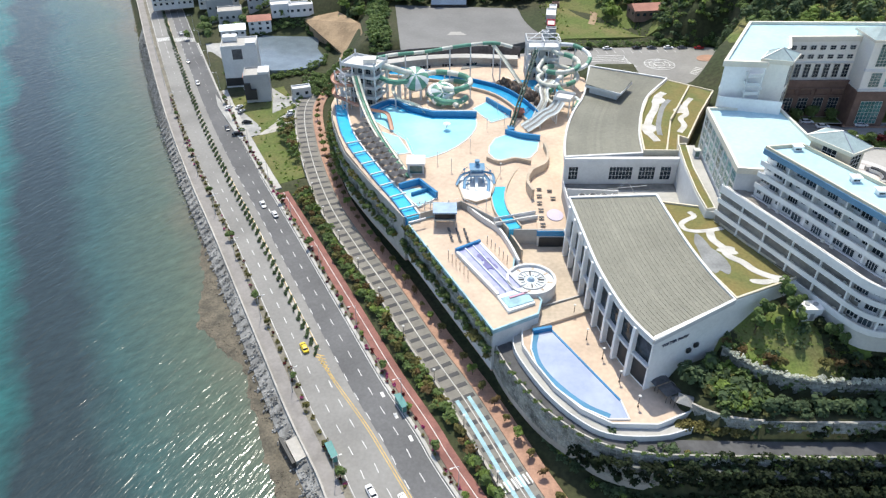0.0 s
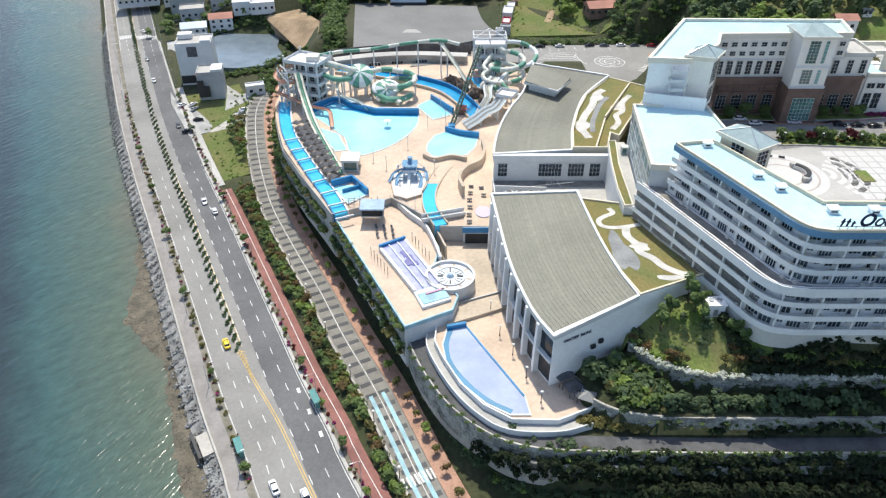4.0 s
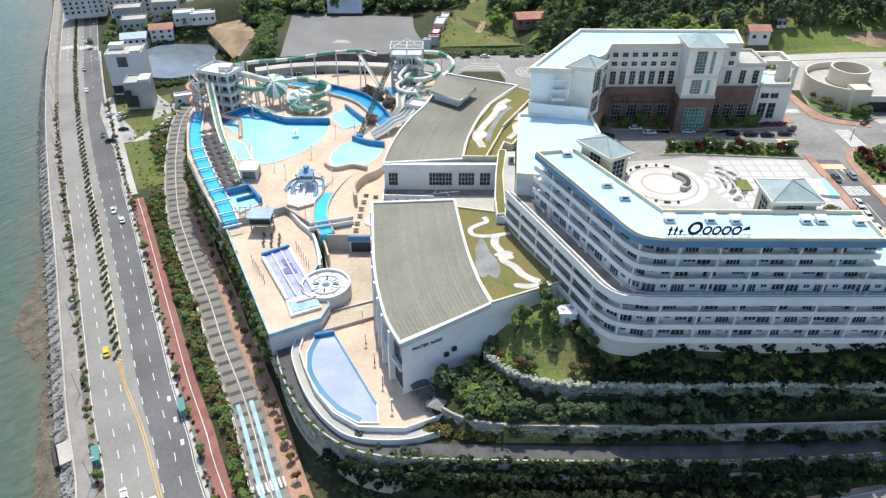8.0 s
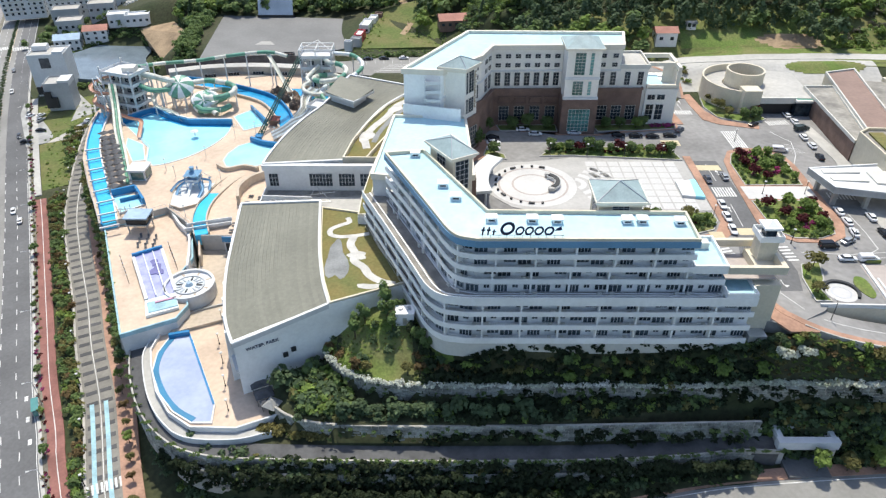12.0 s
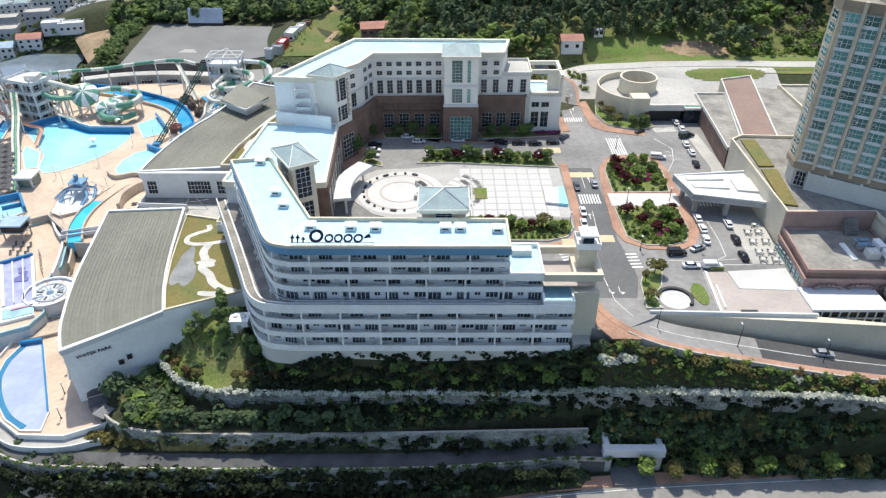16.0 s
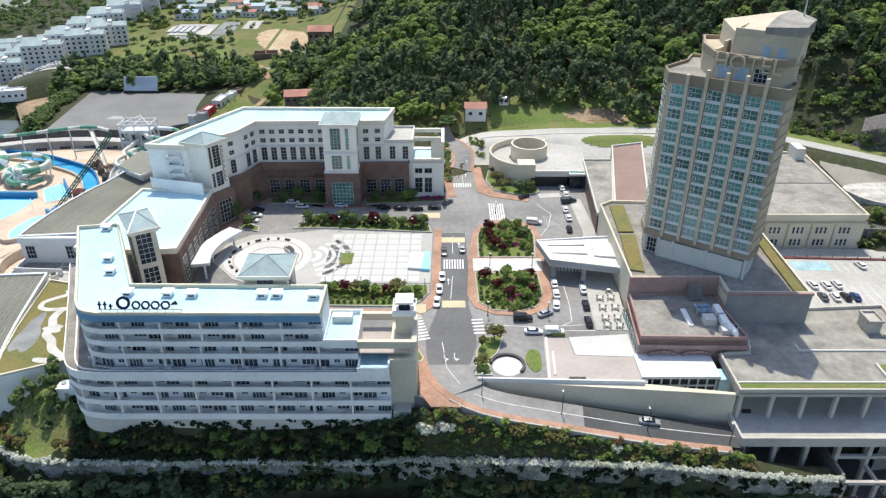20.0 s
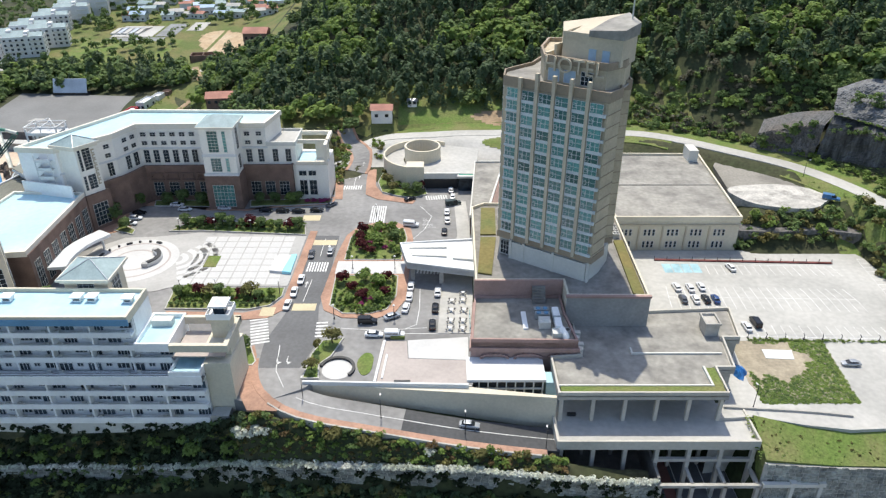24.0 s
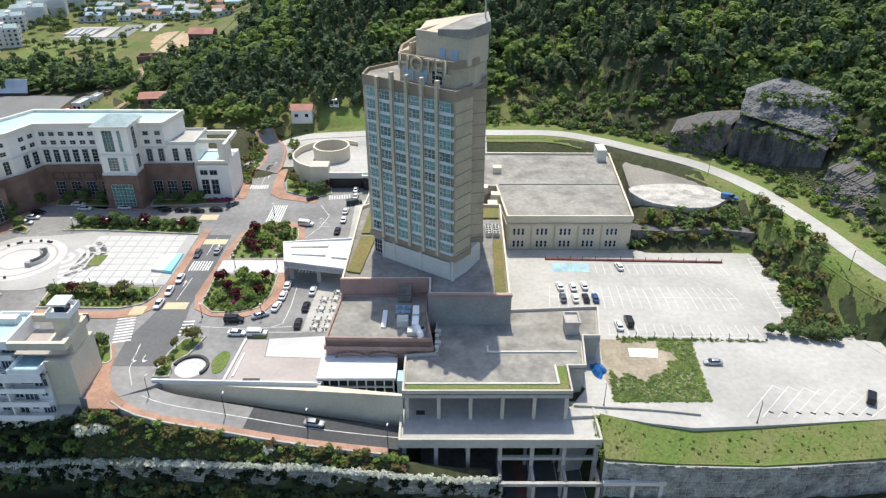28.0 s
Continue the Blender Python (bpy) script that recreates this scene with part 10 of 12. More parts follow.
for x, y, kd, s in ((193.5, 201, "maple", 1.2), (193, 196, "maple", 1.1), (194.4, 190, "maple", 1.3), (199, 200.6, "fresh", 1.5), (203, 203, "fresh", 1.2), (199.6, 193.6, "fresh", 1.7), (204.6, 197, "round", 1.2), (203.8, 190, "fresh", 1.1), (197.6, 187, "maple", 1.0), (205.6, 187.2, "fresh", 1.0),
                    (191.6, 170.6, "maple", 1.3), (194.4, 166, "maple", 1.0), (197.4, 171.4, "fresh", 1.5), (201.6, 168.6, "fresh", 1.6), (204, 171.6, "maple", 1.0), (197.6, 162, "maple", 1.1), (201.8, 160.6, "fresh", 1.3), (193.8, 160.4, "fresh", 1.1), (204, 163.4, "maple", 1.0)):
    plant(kd, x + random.uniform(-0.5, 0.5), y, 42.3, s)
for x, y, kd, s in ((199, 240, "spread", 1.2), (201.4, 234.6, "spread", 1.0), (206, 232.4, "round", 1.2), (210.4, 233, "round", 1.3), (197.4, 247, "walk", 1.2), (211.4, 236, "maple", 1.2), (203, 238.4, "fresh", 1.0),
                    (188.6, 131, "spread", 0.9), (189, 138.6, "walk", 1.0), (192, 141.6, "spread", 1.2), (189.2, 134.6, "ball", 1.4), (188.4, 128.8, "ball", 1.4),
                    (110.6, 161.4, "round", 1.4), (116, 161, "round", 1.0), (122, 161, "fresh", 1.0), (114.8, 205, "round", 1.3), (170.4, 138.6, "round", 1.2), (170.8, 135.6, "fresh", 1.0),
                    (108, 210, "round", 2.0), (113, 221, "round", 1.6), (176, 258, "spread", 1.2), (175, 250, "spread", 1.2), (176, 240, "walk", 1.6), (219, 262, "spread", 1.6), (214, 264, "spread", 1.4),
                    (165.6, 224.4, "fresh", 1.6), (168.6, 225.2, "round", 1.2), (160, 224.6, "round", 1.3), (155, 224.8, "round", 1.2), (122, 224.4, "round", 1.4), (128, 224.2, "round", 1.5), (134, 224, "round", 1.4)):
    plant(kd, x, y, 42.2, s)
from_bed = []
for nm in ("bed_a", "bed_b"):
    q_ = np.array(BEDS[nm])
    lo_, hi_ = q_.min(0), q_.max(0)
    cx_, cy_ = q_.mean(0)
    for _ in range(150):
        a_ = PLANT.uniform(0, 6.283)
        r_ = math.sqrt(PLANT.uniform(0, 1)) * 0.86
        from_bed.append((cx_ + r_ * (hi_[0] - lo_[0]) / 2 * math.cos(a_), cy_ + r_ * (hi_[1] - lo_[1]) / 2 * math.sin(a_), 42.25, PLANT.uniform(0.5, 1.3)))
kind_ = lambda s_: noise.noise((s_[0] * 0.22, s_[1] * 0.22, 5))
scatter("bed_shrubs_green", [s_ for s_ in from_bed if -0.22 < kind_(s_) < 0.2], LOW_P, L_FRESH, "low bright green mounds in the court beds")
scatter("bed_shrubs_dark", [s_ for s_ in from_bed if kind_(s_) >= 0.2], LOW_P, L_MID, "low dark green mounds in the court beds")
scatter("bed_azaleas", [s_ for s_ in from_bed if kind_(s_) <= -0.22], LOW_P, L_PINK, "pink azaleas in the court beds", "azaleas")
strip = [(133 + PLANT.uniform(0, 42), 206.4 + PLANT.uniform(-1.6, 1.6), 42.25, PLANT.uniform(0.5, 1.1)) for _ in range(150)] + [(146 + PLANT.uniform(0, 27), 162 + PLANT.uniform(-2, 2.4), 42.25, PLANT.uniform(0.5, 1.1)) for _ in range(130)]
v = split(strip, (0.5, 0.35, 0.15))
scatter("strip_shrubs", v[0], LOW_P, L_MID, "low green shrubs in the court hedge strips")
scatter("strip_shrubs_fresh", v[1], LOW_P, L_FRESH, "bright green shrubs in the court hedge strips")
scatter("strip_shrubs_red", v[2], LOW_P, L_RED, "maroon shrubs in the court hedge strips")
scatter("court_azaleas", [(171 + random.uniform(0, 8), 225.6 + random.uniform(-1, 1), 42.3, 1.1) for _ in range(22)], LOW_P, L_PINK, "pink azaleas before the rear hotel", "azaleas")
for k, p in enumerate(sides(board_line[2:-6], 6.2)[::2]):
    plant(("walk", "walk_rust", "walk", "walk_green")[(k * 7) % 4], p[0] + random.uniform(-0.4, 0.4), p[1], bz(*p) + 0.2, random.uniform(0.8, 1.2))
for k, p in enumerate(sides([q for q in near_road if 76 < q[1] < 330], -11.6)[::3]):
    plant("street" if k % 3 == 0 else "walk", p[0], p[1], road_z(p[1]) + 0.1, random.uniform(0.55, 0.95))
for k, p in enumerate(sides([q for q in near_road if 76 < q[1] < 320], 12.2)[::4]):
    plant("street" if k % 2 == 0 else "walk_green", p[0], p[1], road_z(p[1]) + 0.1, random.uniform(0.55, 0.85))
for x, y, s in ((84.6, 129.4, 1.3), (86, 127, 1.1), (84, 133, 1.5), (92.4, 123.4, 1.2), (94.6, 121.6, 1.1), (76.6, 127.8, 1.4), (79, 130, 1.2), (87.6, 131.6, 1.0)):
    plant("pine", x, y, land_z(x, y), s)
for x, y, kd, s in ((77.6, 119.6, "walk_rust", 1.3), (80, 119, "walk", 1.2), (90, 117.4, "walk", 1.4), (93, 117.6, "walk_rust", 1.2), (113, 116, "walk", 1.3), (116, 116.2, "walk", 1.2), (127.6, 116, "fresh", 1.3), (137, 116.4, "walk", 1.0),
                    (127.6, 117, "pine", 1.0), (163, 116, "fresh", 1.5), (176, 114.6, "white", 1.2), (180, 114, "white", 1.0), (172, 115, "fresh", 1.4), (196, 112.6, "spread", 1.0), (205, 112, "spread", 0.9), (217, 111, "white", 0.7), (228, 110.4, "spread", 0.8)):
    plant(kd, x, y, land_z(x, y) - 0.2, s)
for k in range(9):
    plant("walk" if k % 2 else "walk_green", 184 + 7 * k + random.uniform(-1, 1), 101.9 + 0.03 * k + random.uniform(-0.4, 0.4), front_z(184 + 7 * k) + 0.2, 1.9)
for k in range(7):
    plant("round", 344 + 2.6 * k, 153.4 - 0.6 * k, 36.2, 1.0)
for ob in list(PROTO.values()):
    for c_ in list(ob.children_recursive):
        bpy.data.objects.remove(c_)
    bpy.data.objects.remove(ob)


# ---- rocks of the shore ----
def rock_field(name, spots, label, material):
    rnd = random.Random(3)
    f = Form()
    for x, y, z, s in spots:
        vs = []
        for i in range(2):
            for k in range(5):
                a = 1.2566 * k + rnd.uniform(-0.4, 0.4) + i * 0.5
                r = s * rnd.uniform(0.7, 1.15) * (1 if i == 0 else 0.62)
                vs.append((x + r * math.cos(a), y + r * math.sin(a), z + (0 if i == 0 else s * rnd.uniform(0.5, 0.9))))
        f.add(vs, [(5, 6, 7, 8, 9)] + [(k, (k + 1) % 5, 5 + (k + 1) % 5, 5 + k) for k in range(5)])
    return tagged(new(name, f.mesh(name, material)), label, "rocks", "", "stuff")


rnd = random.Random(8)
rocks = []
for p, q in zip(sides(near_road, -16.9), sides(near_road, -20.9)):
    if 70 < p[1] < 420:
        for _ in range(60):
            t_ = rnd.random()
            x, y = p[0] + (q[0] - p[0]) * t_ + rnd.uniform(-0.5, 0.5), p[1] + (q[1] - p[1]) * t_ + rnd.uniform(-2, 2)
            rocks.append((x, y, (road_z(y) - 0.4) * (1 - t_) + 0.5 * t_, rnd.uniform(0.2, 0.46)))
rock_field("shore_rocks", rocks, "grey rubble rocks of the sea wall", ROCK)
def flat_edge(y):
    """How far the tidal flat reaches from the rubble slope."""
    return 5.6 * ss(232, 195, y) + 4.5 * math.exp(-((y - 168) / 15) ** 2) + 2.5 * math.exp(-((y - 112) / 12) ** 2) + 1.2


def flat_z(x, y):
    """Height of the tidal flat, with gullies and low banks."""
    d = (road_x(y) - 19.2 - x) * 0.9
    k = d / max(0.5, flat_edge(y))
    lump = 0.42 * noise.noise((x * 0.11, y * 0.07, 2)) + 0.22 * noise.noise((x * 0.33, y * 0.27, 4)) + 0.1 * noise.noise((x * 0.9, y * 0.9, 6))
    return 0.95 - 0.95 * k + lump * ss(0, 0.45, k) - 0.3 * ss(1.6, 3.0, k)


sh = [p for p in near_road if p[1] < 440]
solid("beach_upper", ribbon(sh, -20.4, -16.6, -3, lambda x, y: road_z(y) - 0.2 if x > road_x(y) - 20.2 else 0.9), ROCK, "rubble slope below the sea wall", "beach")
tf = Form()
ty = list(np.arange(70, 330, 0.9))
for j, y in enumerate(ty):
    for i in range(46):
        x = road_x(y) - 20.6 - 0.75 * i
        tf.v.append((x, y, flat_z(x, y)))
tf.f = [(j * 46 + i + 1, j * 46 + i, (j + 1) * 46 + i, (j + 1) * 46 + i + 1) for j in range(len(ty) - 1) for i in range(45)]
flat_ob = solid("beach", tf, MUD, "brown tidal flat of gravel and mud", "beach")
for p in flat_ob.data.polygons:
    p.use_smooth = True
pebbles = []
for _ in range(6500):
    y = rnd.uniform(76, 300)
    x = road_x(y) - 21.4 - rnd.random() ** 1.3 * (flat_edge(y) * 1.25 + 1.0)
    z = flat_z(x, y)
    if z > -0.25 and noise.noise((x * 0.12, y * 0.1, 9)) > -0.12:
        pebbles.append((x, y, z - 0.1, rnd.uniform(0.1, 0.3)))
rock_field("beach_stones", pebbles, "dark brown stones strewn on the tidal flat", mat("weedy_stone", (0.13, 0.11, 0.085), 0.9, 0.3, 0.4, 2.0, 0.5, island=0.45))
solid("slipway", Form().prism([(-40.4, 117), (-37.2, 119.4), (-33.4, 113), (-36.6, 110.6)], 0, 3.0), CONC, "pale concrete slipway through the rocks", "slipway")
jt = Form()
for a_, b_ in (((-37, 110), (-42, 118)),):
    jt.bar(a_, b_, 0.8, 0, 3.4)
solid("groyne", jt, DARK, "short dark groyne", "wall")
# mud flat at the far shore
solid("mud_flat", Form().prism(blob(-186, 462, 16, 34, 26, 0.15, 6, 0.3), -1, 0.12), MUD, "brown mud flat in the shallows", "beach")

# ---- field, pond, lots ----
solid("field", ribbon([p for p in near_road if 238 < p[1] < 322], 15.6, 42, lambda x, y: 0, lambda x, y: land_z(x, y) + 0.05), GRASS, "rough grassy field", "field")
pond = solid("pond", Form().prism(blob(-92, 380, 27, 29, 30, 0.1, 5, 0.2), 6, 11.2), mat("pond_water", (0.16, 0.2, 0.23), 0.12, 0.1, 0.15, 0.9, 0.12), "still grey pond", "pond")
solid("dirt_yard", Form().prism([(-83, 414), (-62, 416), (-46, 389), (-42, 362), (-49, 339), (-58, 339), (-55, 370), (-62, 388), (-74, 402)], 8, lambda x, y: land_z(x, y) + 0.25), SOIL, "bare brown dirt track", "ground")
lot = solid("far_lot", Form().prism([(-20, 325), (-27, 401), (50, 394), (53, 347), (24, 330)], 20, 30.2), mat("grey_lot", (0.2, 0.2, 0.195), 0.9, 0.08, 0.06, 0.8, 0.08), "wide grey gravel car park", "road")
part("lot_marks", Form().prism([(2, 350), (12, 350), (9, 355), (4, 355)], 29, 30.22).prism([(4, 351), (9, 351), (8, 354), (5, 354)], 29, 30.23), CONCL, lot)
solid("back_drive", Form().prism([(8, 303), (12, 318), (20, 321.5), (36, 322.5), (53, 325.5), (63, 329), (74, 330.5), (116, 332), (131, 331), (130, 319), (119.4, 301), (108.4, 286), (100, 277), (92, 280), (80, 296), (66, 306), (40, 312)], 20, 30.4), ASPHL, "asphalt drive with painted lanes behind the water park", "road")
bdm = Form()
for k in range(4):
    ribbon([np.array(p) for p in smooth_line([(66 + 2 * k, 312 + 2.6 * k), (82 + k, 313 + 2.4 * k), (88 - 1.5 * k, 306 + 3.2 * k)], 2)], -0.15, 0.15, 30, 30.42, bdm)
for r_ in (2.4, 4.6, 6.8):
    ribbon([np.array(p) for p in arc(99, 309, r_, 0, 360, 26)], -0.15, 0.15, 30, 30.42, bdm)
for k in range(14):
    bdm.bar((57 + 4.1 * k, 326.5 + 0.25 * k), (57.4 + 4.1 * k, 321.6 + 0.25 * k), 0.12, 30, 30.42)
for k in range(7):
    w_ = math.sqrt(6.7 ** 2 - (2.0 * (k - 3)) ** 2)
    bdm.bar((99 - w_, 309 + 2.0 * (k - 3)), (99 + w_, 309 + 2.0 * (k - 3)), 0.25, 30, 30.42)
for k in range(5):
    bdm.bar((112.6 + 1.1 * k, 296.6 + 1.7 * k), (109.8 + 1.1 * k, 298.4 + 1.7 * k), 0.5, 30, 30.42)
solid("drive_island", Form().prism(blob(123.4, 316.6, 5.4, 4.2, 18, 0.06, 3, 0.2), 29, 30.56), BRICKPAVE, "pink paved island beside the back drive", "pavement")
solid("back_drive_marks", bdm, PAINT, "pale painted lanes", "road marking")
hdg = grid_spots(-46, -26, 322, 404, 2.6, lambda x, y: abs(x - (-30 - 0.09 * (y - 325))) < 4.6, 1.3, 2.1)
scatter("hedgerow", hdg, BUSH_P, L_MID, "dense tall green hedgerow beside the car park", "hedge")
hd2 = grid_spots(-118, 134, 318, 420, 2.2, lambda x, y: (14 < x < 133 and abs(y - (np.interp(x, (14, 36, 53, 74, 116), (323.6, 324.6, 327.6, 333, 334.4)))) < 1.5) or (-66 < x < -46 and 335 < y < 350) or (-118 < x < -64 and abs(math.hypot((x + 92) / 29.0, (y - 380) / 31.0) - 1.05) < 0.09), 0.7, 1.4)
scatter("edge_shrubs", hd2, BUSH_P, L_MID, "shrubs along the far lots")
bw_ = grid_spots(-70, -48, 296, 352, 2.2, lambda x, y: 4.2 < (board_x(y) - x if y < 325 else 4.4 + 3 * ((y - 325) % 2)) < 8 and x > -80, 0.8, 1.3)
scatter("boardwalk_hedge", bw_, BUSH_P, L_MID, "dark hedge outside the boardwalk bend", "hedge")
grs = grid_spots(54, 100, 343, 400, 2.4, lambda x, y: PLANT.uniform() < 0.75 and not (66 < x < 78 and y > 352), 0.5, 1.1)
scatter("hill_grass", grs, LOW_P, L_FRESH, "rough green scrub on the far slope", "scrub")
fsl = grid_spots(102, 150, 333, 402, 2.5, lambda x, y: x > 104 + 0.1 * (y - 333) and PLANT.uniform() < 0.8, 0.8, 1.9)
v = split(fsl, (0.45, 0.35, 0.2))
scatter("far_slope_scrub", v[0], BUSH_P, L_MID, "green scrub on the slope behind the car park", "scrub")
scatter("far_slope_fresh", v[1], BUSH_P, L_FRESH, "bright scrub on the slope behind the car park", "scrub")
scatter("far_slope_dark", v[2], BUSH_P, L_PINE, "dark scrub on the slope behind the car park", "scrub")
mg = grid_spots(54, 104, 338, 346, 1.9, lambda x, y: PLANT.uniform() < 0.8, 0.5, 1.0)
scatter("meadow_edge_grass", mg, LOW_P, L_FRESH, "rough bright grass along the back drive", "grass", 0.5)
solid("hill_meadow", Form().prism([(54, 344), (100, 341), (124, 345), (118, 400), (84, 410), (58, 400)], 25, lambda x, y: land_z(x, y) + 0.1), GRASS, "rough grass slope", "field")
solid("hill_path", ribbon(smooth_line([(72, 348), (79.5, 371), (80.2, 384), (77.9, 402), (70, 424), (61.7, 444)], 4), -1.8, 1.8, 25, lambda x, y: land_z(x, y) + 0.3), SOIL, "pale track up the slope", "path")


# ---- houses ----
def house(name, x, y, z, w, d, h, label, wall=None, roof=None, turn=0.0, pitch=0.0, floors=2, group="", win=True):
    ob = thing(name, x, y, z, label, "house", group, turn=turn)
    part("wall", Form().box(-w / 2, w / 2, -d / 2, d / 2, -2, h), wall or WHITE, ob, local=True)
    if pitch:
        part("roof", Form().gable(-w / 2 - 0.5, w / 2 + 0.5, -d / 2 - 0.5, d / 2 + 0.5, h, h + pitch), roof or TERRA, ob, local=True)
    else:
        part("roof", Form().box(-w / 2 + 0.3, w / 2 - 0.3, -d / 2 + 0.3, d / 2 - 0.3, h, h + 0.25), roof or CONCL, ob, local=True)
        part("parapet", rim([(-w / 2, -d / 2), (w / 2, -d / 2), (w / 2, d / 2), (-w / 2, d / 2)], 0.3, h, h + 0.9), wall or WHITE, ob, local=True)
    if win:
        fh = h / floors
        n = max(2, int(w / 3.4))
        m_ = shared("house_window", lambda: Form().box(-0.75, 0.75, -0.06, 0.05, 0, 1.4).mesh("window", GLASS))
        for f in range(floors):
            for k in range(n):
                wd = part("window", m_, GLASS, ob, local=True)
                wd.matrix_basis = pose(-w / 2 + (k + 0.5) * w / n, -d / 2, f * fh + 0.9)
            for k in range(max(1, int(d / 5))):
                for sx, tr in ((-w / 2, -90), (w / 2, 90)):
                    wd = part("window", m_, GLASS, ob, local=True)
                    wd.matrix_basis = pose(sx, -d / 2 + (k + 0.5) * d / max(1, int(d / 5)), f * fh + 0.9, 0, 0, tr)
    return ob


zg = land_z
GREYWALL = mat("grey_wall", (0.42, 0.43, 0.44), 0.8, 0.1)
apt = house("seaside_building", -103, 347.4, 8.6, 17.5, 14, 18.5, "white five-storey seaside building with flat roofs", floors=5, turn=10, win=False)
for x_, z_ in ((-1.6, 8.6), (-1.6, 13.4), (5.6, 14.0), (-6.6, 13.6)):
    window(apt, x_, -7.0, z_, 1.8, 1.8, 0).matrix_basis = pose(x_, -7.0, z_)
part("roof_room", Form().box(-8, -1, 1, 6, 19, 21.4), WHITE, apt, local=True)
part("roof_room", Form().box(3.4, 8.4, -6.6, 0, 19, 20.4), WHITE, apt, local=True)
part("recess", Form().box(-3.4, 1.4, -7.2, -6.9, 12.5, 17.6), SHADE, apt, local=True)
part("carport", Form().box(-8.6, 2, -7.3, -6.8, -1, 3.0), DARK, apt, local=True)
part("side_glazing", Form().box(-8.95, -8.6, -5.5, -0.5, 4, 14), SHADE, apt, local=True)
b2 = house("seaside_building", -91, 326.6, 8.6, 11.8, 11, 11, "grey three-storey building with a brown roof terrace and stairs", GREYWALL, CONCL, 10, 0, 3, win=False)
for x_, z_ in ((3.4, 0.6), (0.6, 0.6), (2.6, 6.6), (-3.8, 7.6)):
    window(b2, x_, -5.5, z_, 1.7, 1.5, 0).matrix_basis = pose(x_, -5.5, z_)
part("terrace", Form().box(-6.4, -1, -5.4, 1, 10.5, 10.9), TERRA, b2, local=True)
part("stair_block", Form().box(1, 6.4, -5.4, 3, 10.5, 13), WHITE, b2, local=True)
part("outside_stair", Form().box(-6, -0.6, -7, -5.5, 0, 5).box(-6, -3, -7, -5.5, 5, 8), DARK, b2, local=True)
house("low_shed", -70, 326, 8.6, 9, 5, 3.4, "long white shed with a flat roof", WHITE, WHITE, 20, 0, 1)
solid("house_yard", Form().prism([(-138, 400), (-128, 402), (-100, 352), (-78, 326), (-62, 328), (-66, 310), (-84, 300), (-84, 290), (-92, 286), (-110, 318)], 3, lambda x, y: max(road_z(y), land_z(x, y)) + 0.3), mat("yard_concrete", (0.4, 0.4, 0.385), 0.9, 0.15, 0.12, 0.8, 0.1), "pale concrete yards before the seaside buildings", "pavement")
solid("field_track", Form().prism([(-84, 300), (-84, 290), (-70, 292), (-58, 306), (-62, 314)], 3, lambda x, y: land_z(x, y) + 0.3), CONC, "dusty parking patch in the field", "ground")
HL = [(-122, 404, 14, 10, 7, "blue"), (-108, 412, 13, 10, 6, "red"), (-96, 420, 12, 9, 5, "white"), (-128, 424, 14, 11, 9, "flat"), (-84, 418, 14, 8, 4, "white"), (-140, 446, 16, 12, 12, "flat"), (-112, 436, 15, 11, 9, "flat")]
for x, y, w, d, h, c in HL:
    house("village_house", x, y, max(9.5, zg(x, y)), w, d, h, {"blue": "low house with a pale blue roof", "red": "low house with a red roof", "white": "low white shed house", "flat": "pale flat-roofed village house"}[c], WHITE if c != "flat" else GREYWALL,
          {"blue": SKYPANE, "red": TERRA, "white": WHITE, "flat": CONC}[c], 15, 0 if c in ("flat", "white") else 2.2, 2 if h > 5 else 1, "village houses")
k = 0
for r_ in range(8):
    for c_ in range(5):
        x, y = -176 + 29 * c_ + 5 * r_, 464 + 23 * r_ + 2.5 * c_
        if x > -52 or (r_ > 4 and c_ == 0):
            continue
        ab = house("apartment_block", x, y, max(12, zg(x, y)) + 1, 25, 12, 11.5, "white four-storey apartment block with dark stairwells", WHITE, CONC, 18, 0, 4, "apartment blocks", r_ < 4)
        part("stairwell", Form().box(1.2, 3.4, -6.3, -3, 0, 13.4), WHITE, ab, local=True)
        part("roof_slope", Form().gable(-12, 0.8, -5.6, 5.6, 11.7, 14.2), GREYROOF, ab, local=True)
        part("roof_slope", Form().gable(3.8, 12, -5.6, 5.6, 11.7, 14.2), GREYROOF, ab, local=True)
        part("roof_room", Form().box(0.9, 3.7, -3, 4, 11.7, 15), WHITE, ab, local=True)
        for zb_ in (2.6, 5.8, 9.0):
            part("balcony", Form().box(-11, 0.4, -6.9, -6.0, zb_, zb_ + 0.8).box(4.2, 11.6, -6.9, -6.0, zb_, zb_ + 0.8), PALE, ab, local=True)
vf = grid_spots(-300, -40, 648, 860, 11, lambda x, y: PLANT.uniform() < 0.7, 2.2, 3.6)
scatter("far_valley_trees", vf, UNDER_P, L_MID, "distant trees behind the apartment blocks", "trees")
rub = []
for _ in range(420):
    x, y = rnd.uniform(-106, -62), rnd.uniform(447, 470)
    rub.append((x, y, zg(x, y) - 0.1, rnd.uniform(0.5, 1.5)))
rock_field("rubble_heap", rub, "heap of pale building rubble", GRAVEL)
scr = thing("cinema_screen", 3, 399, 30, "grey open-air screen wall with a sloping back", "screen")
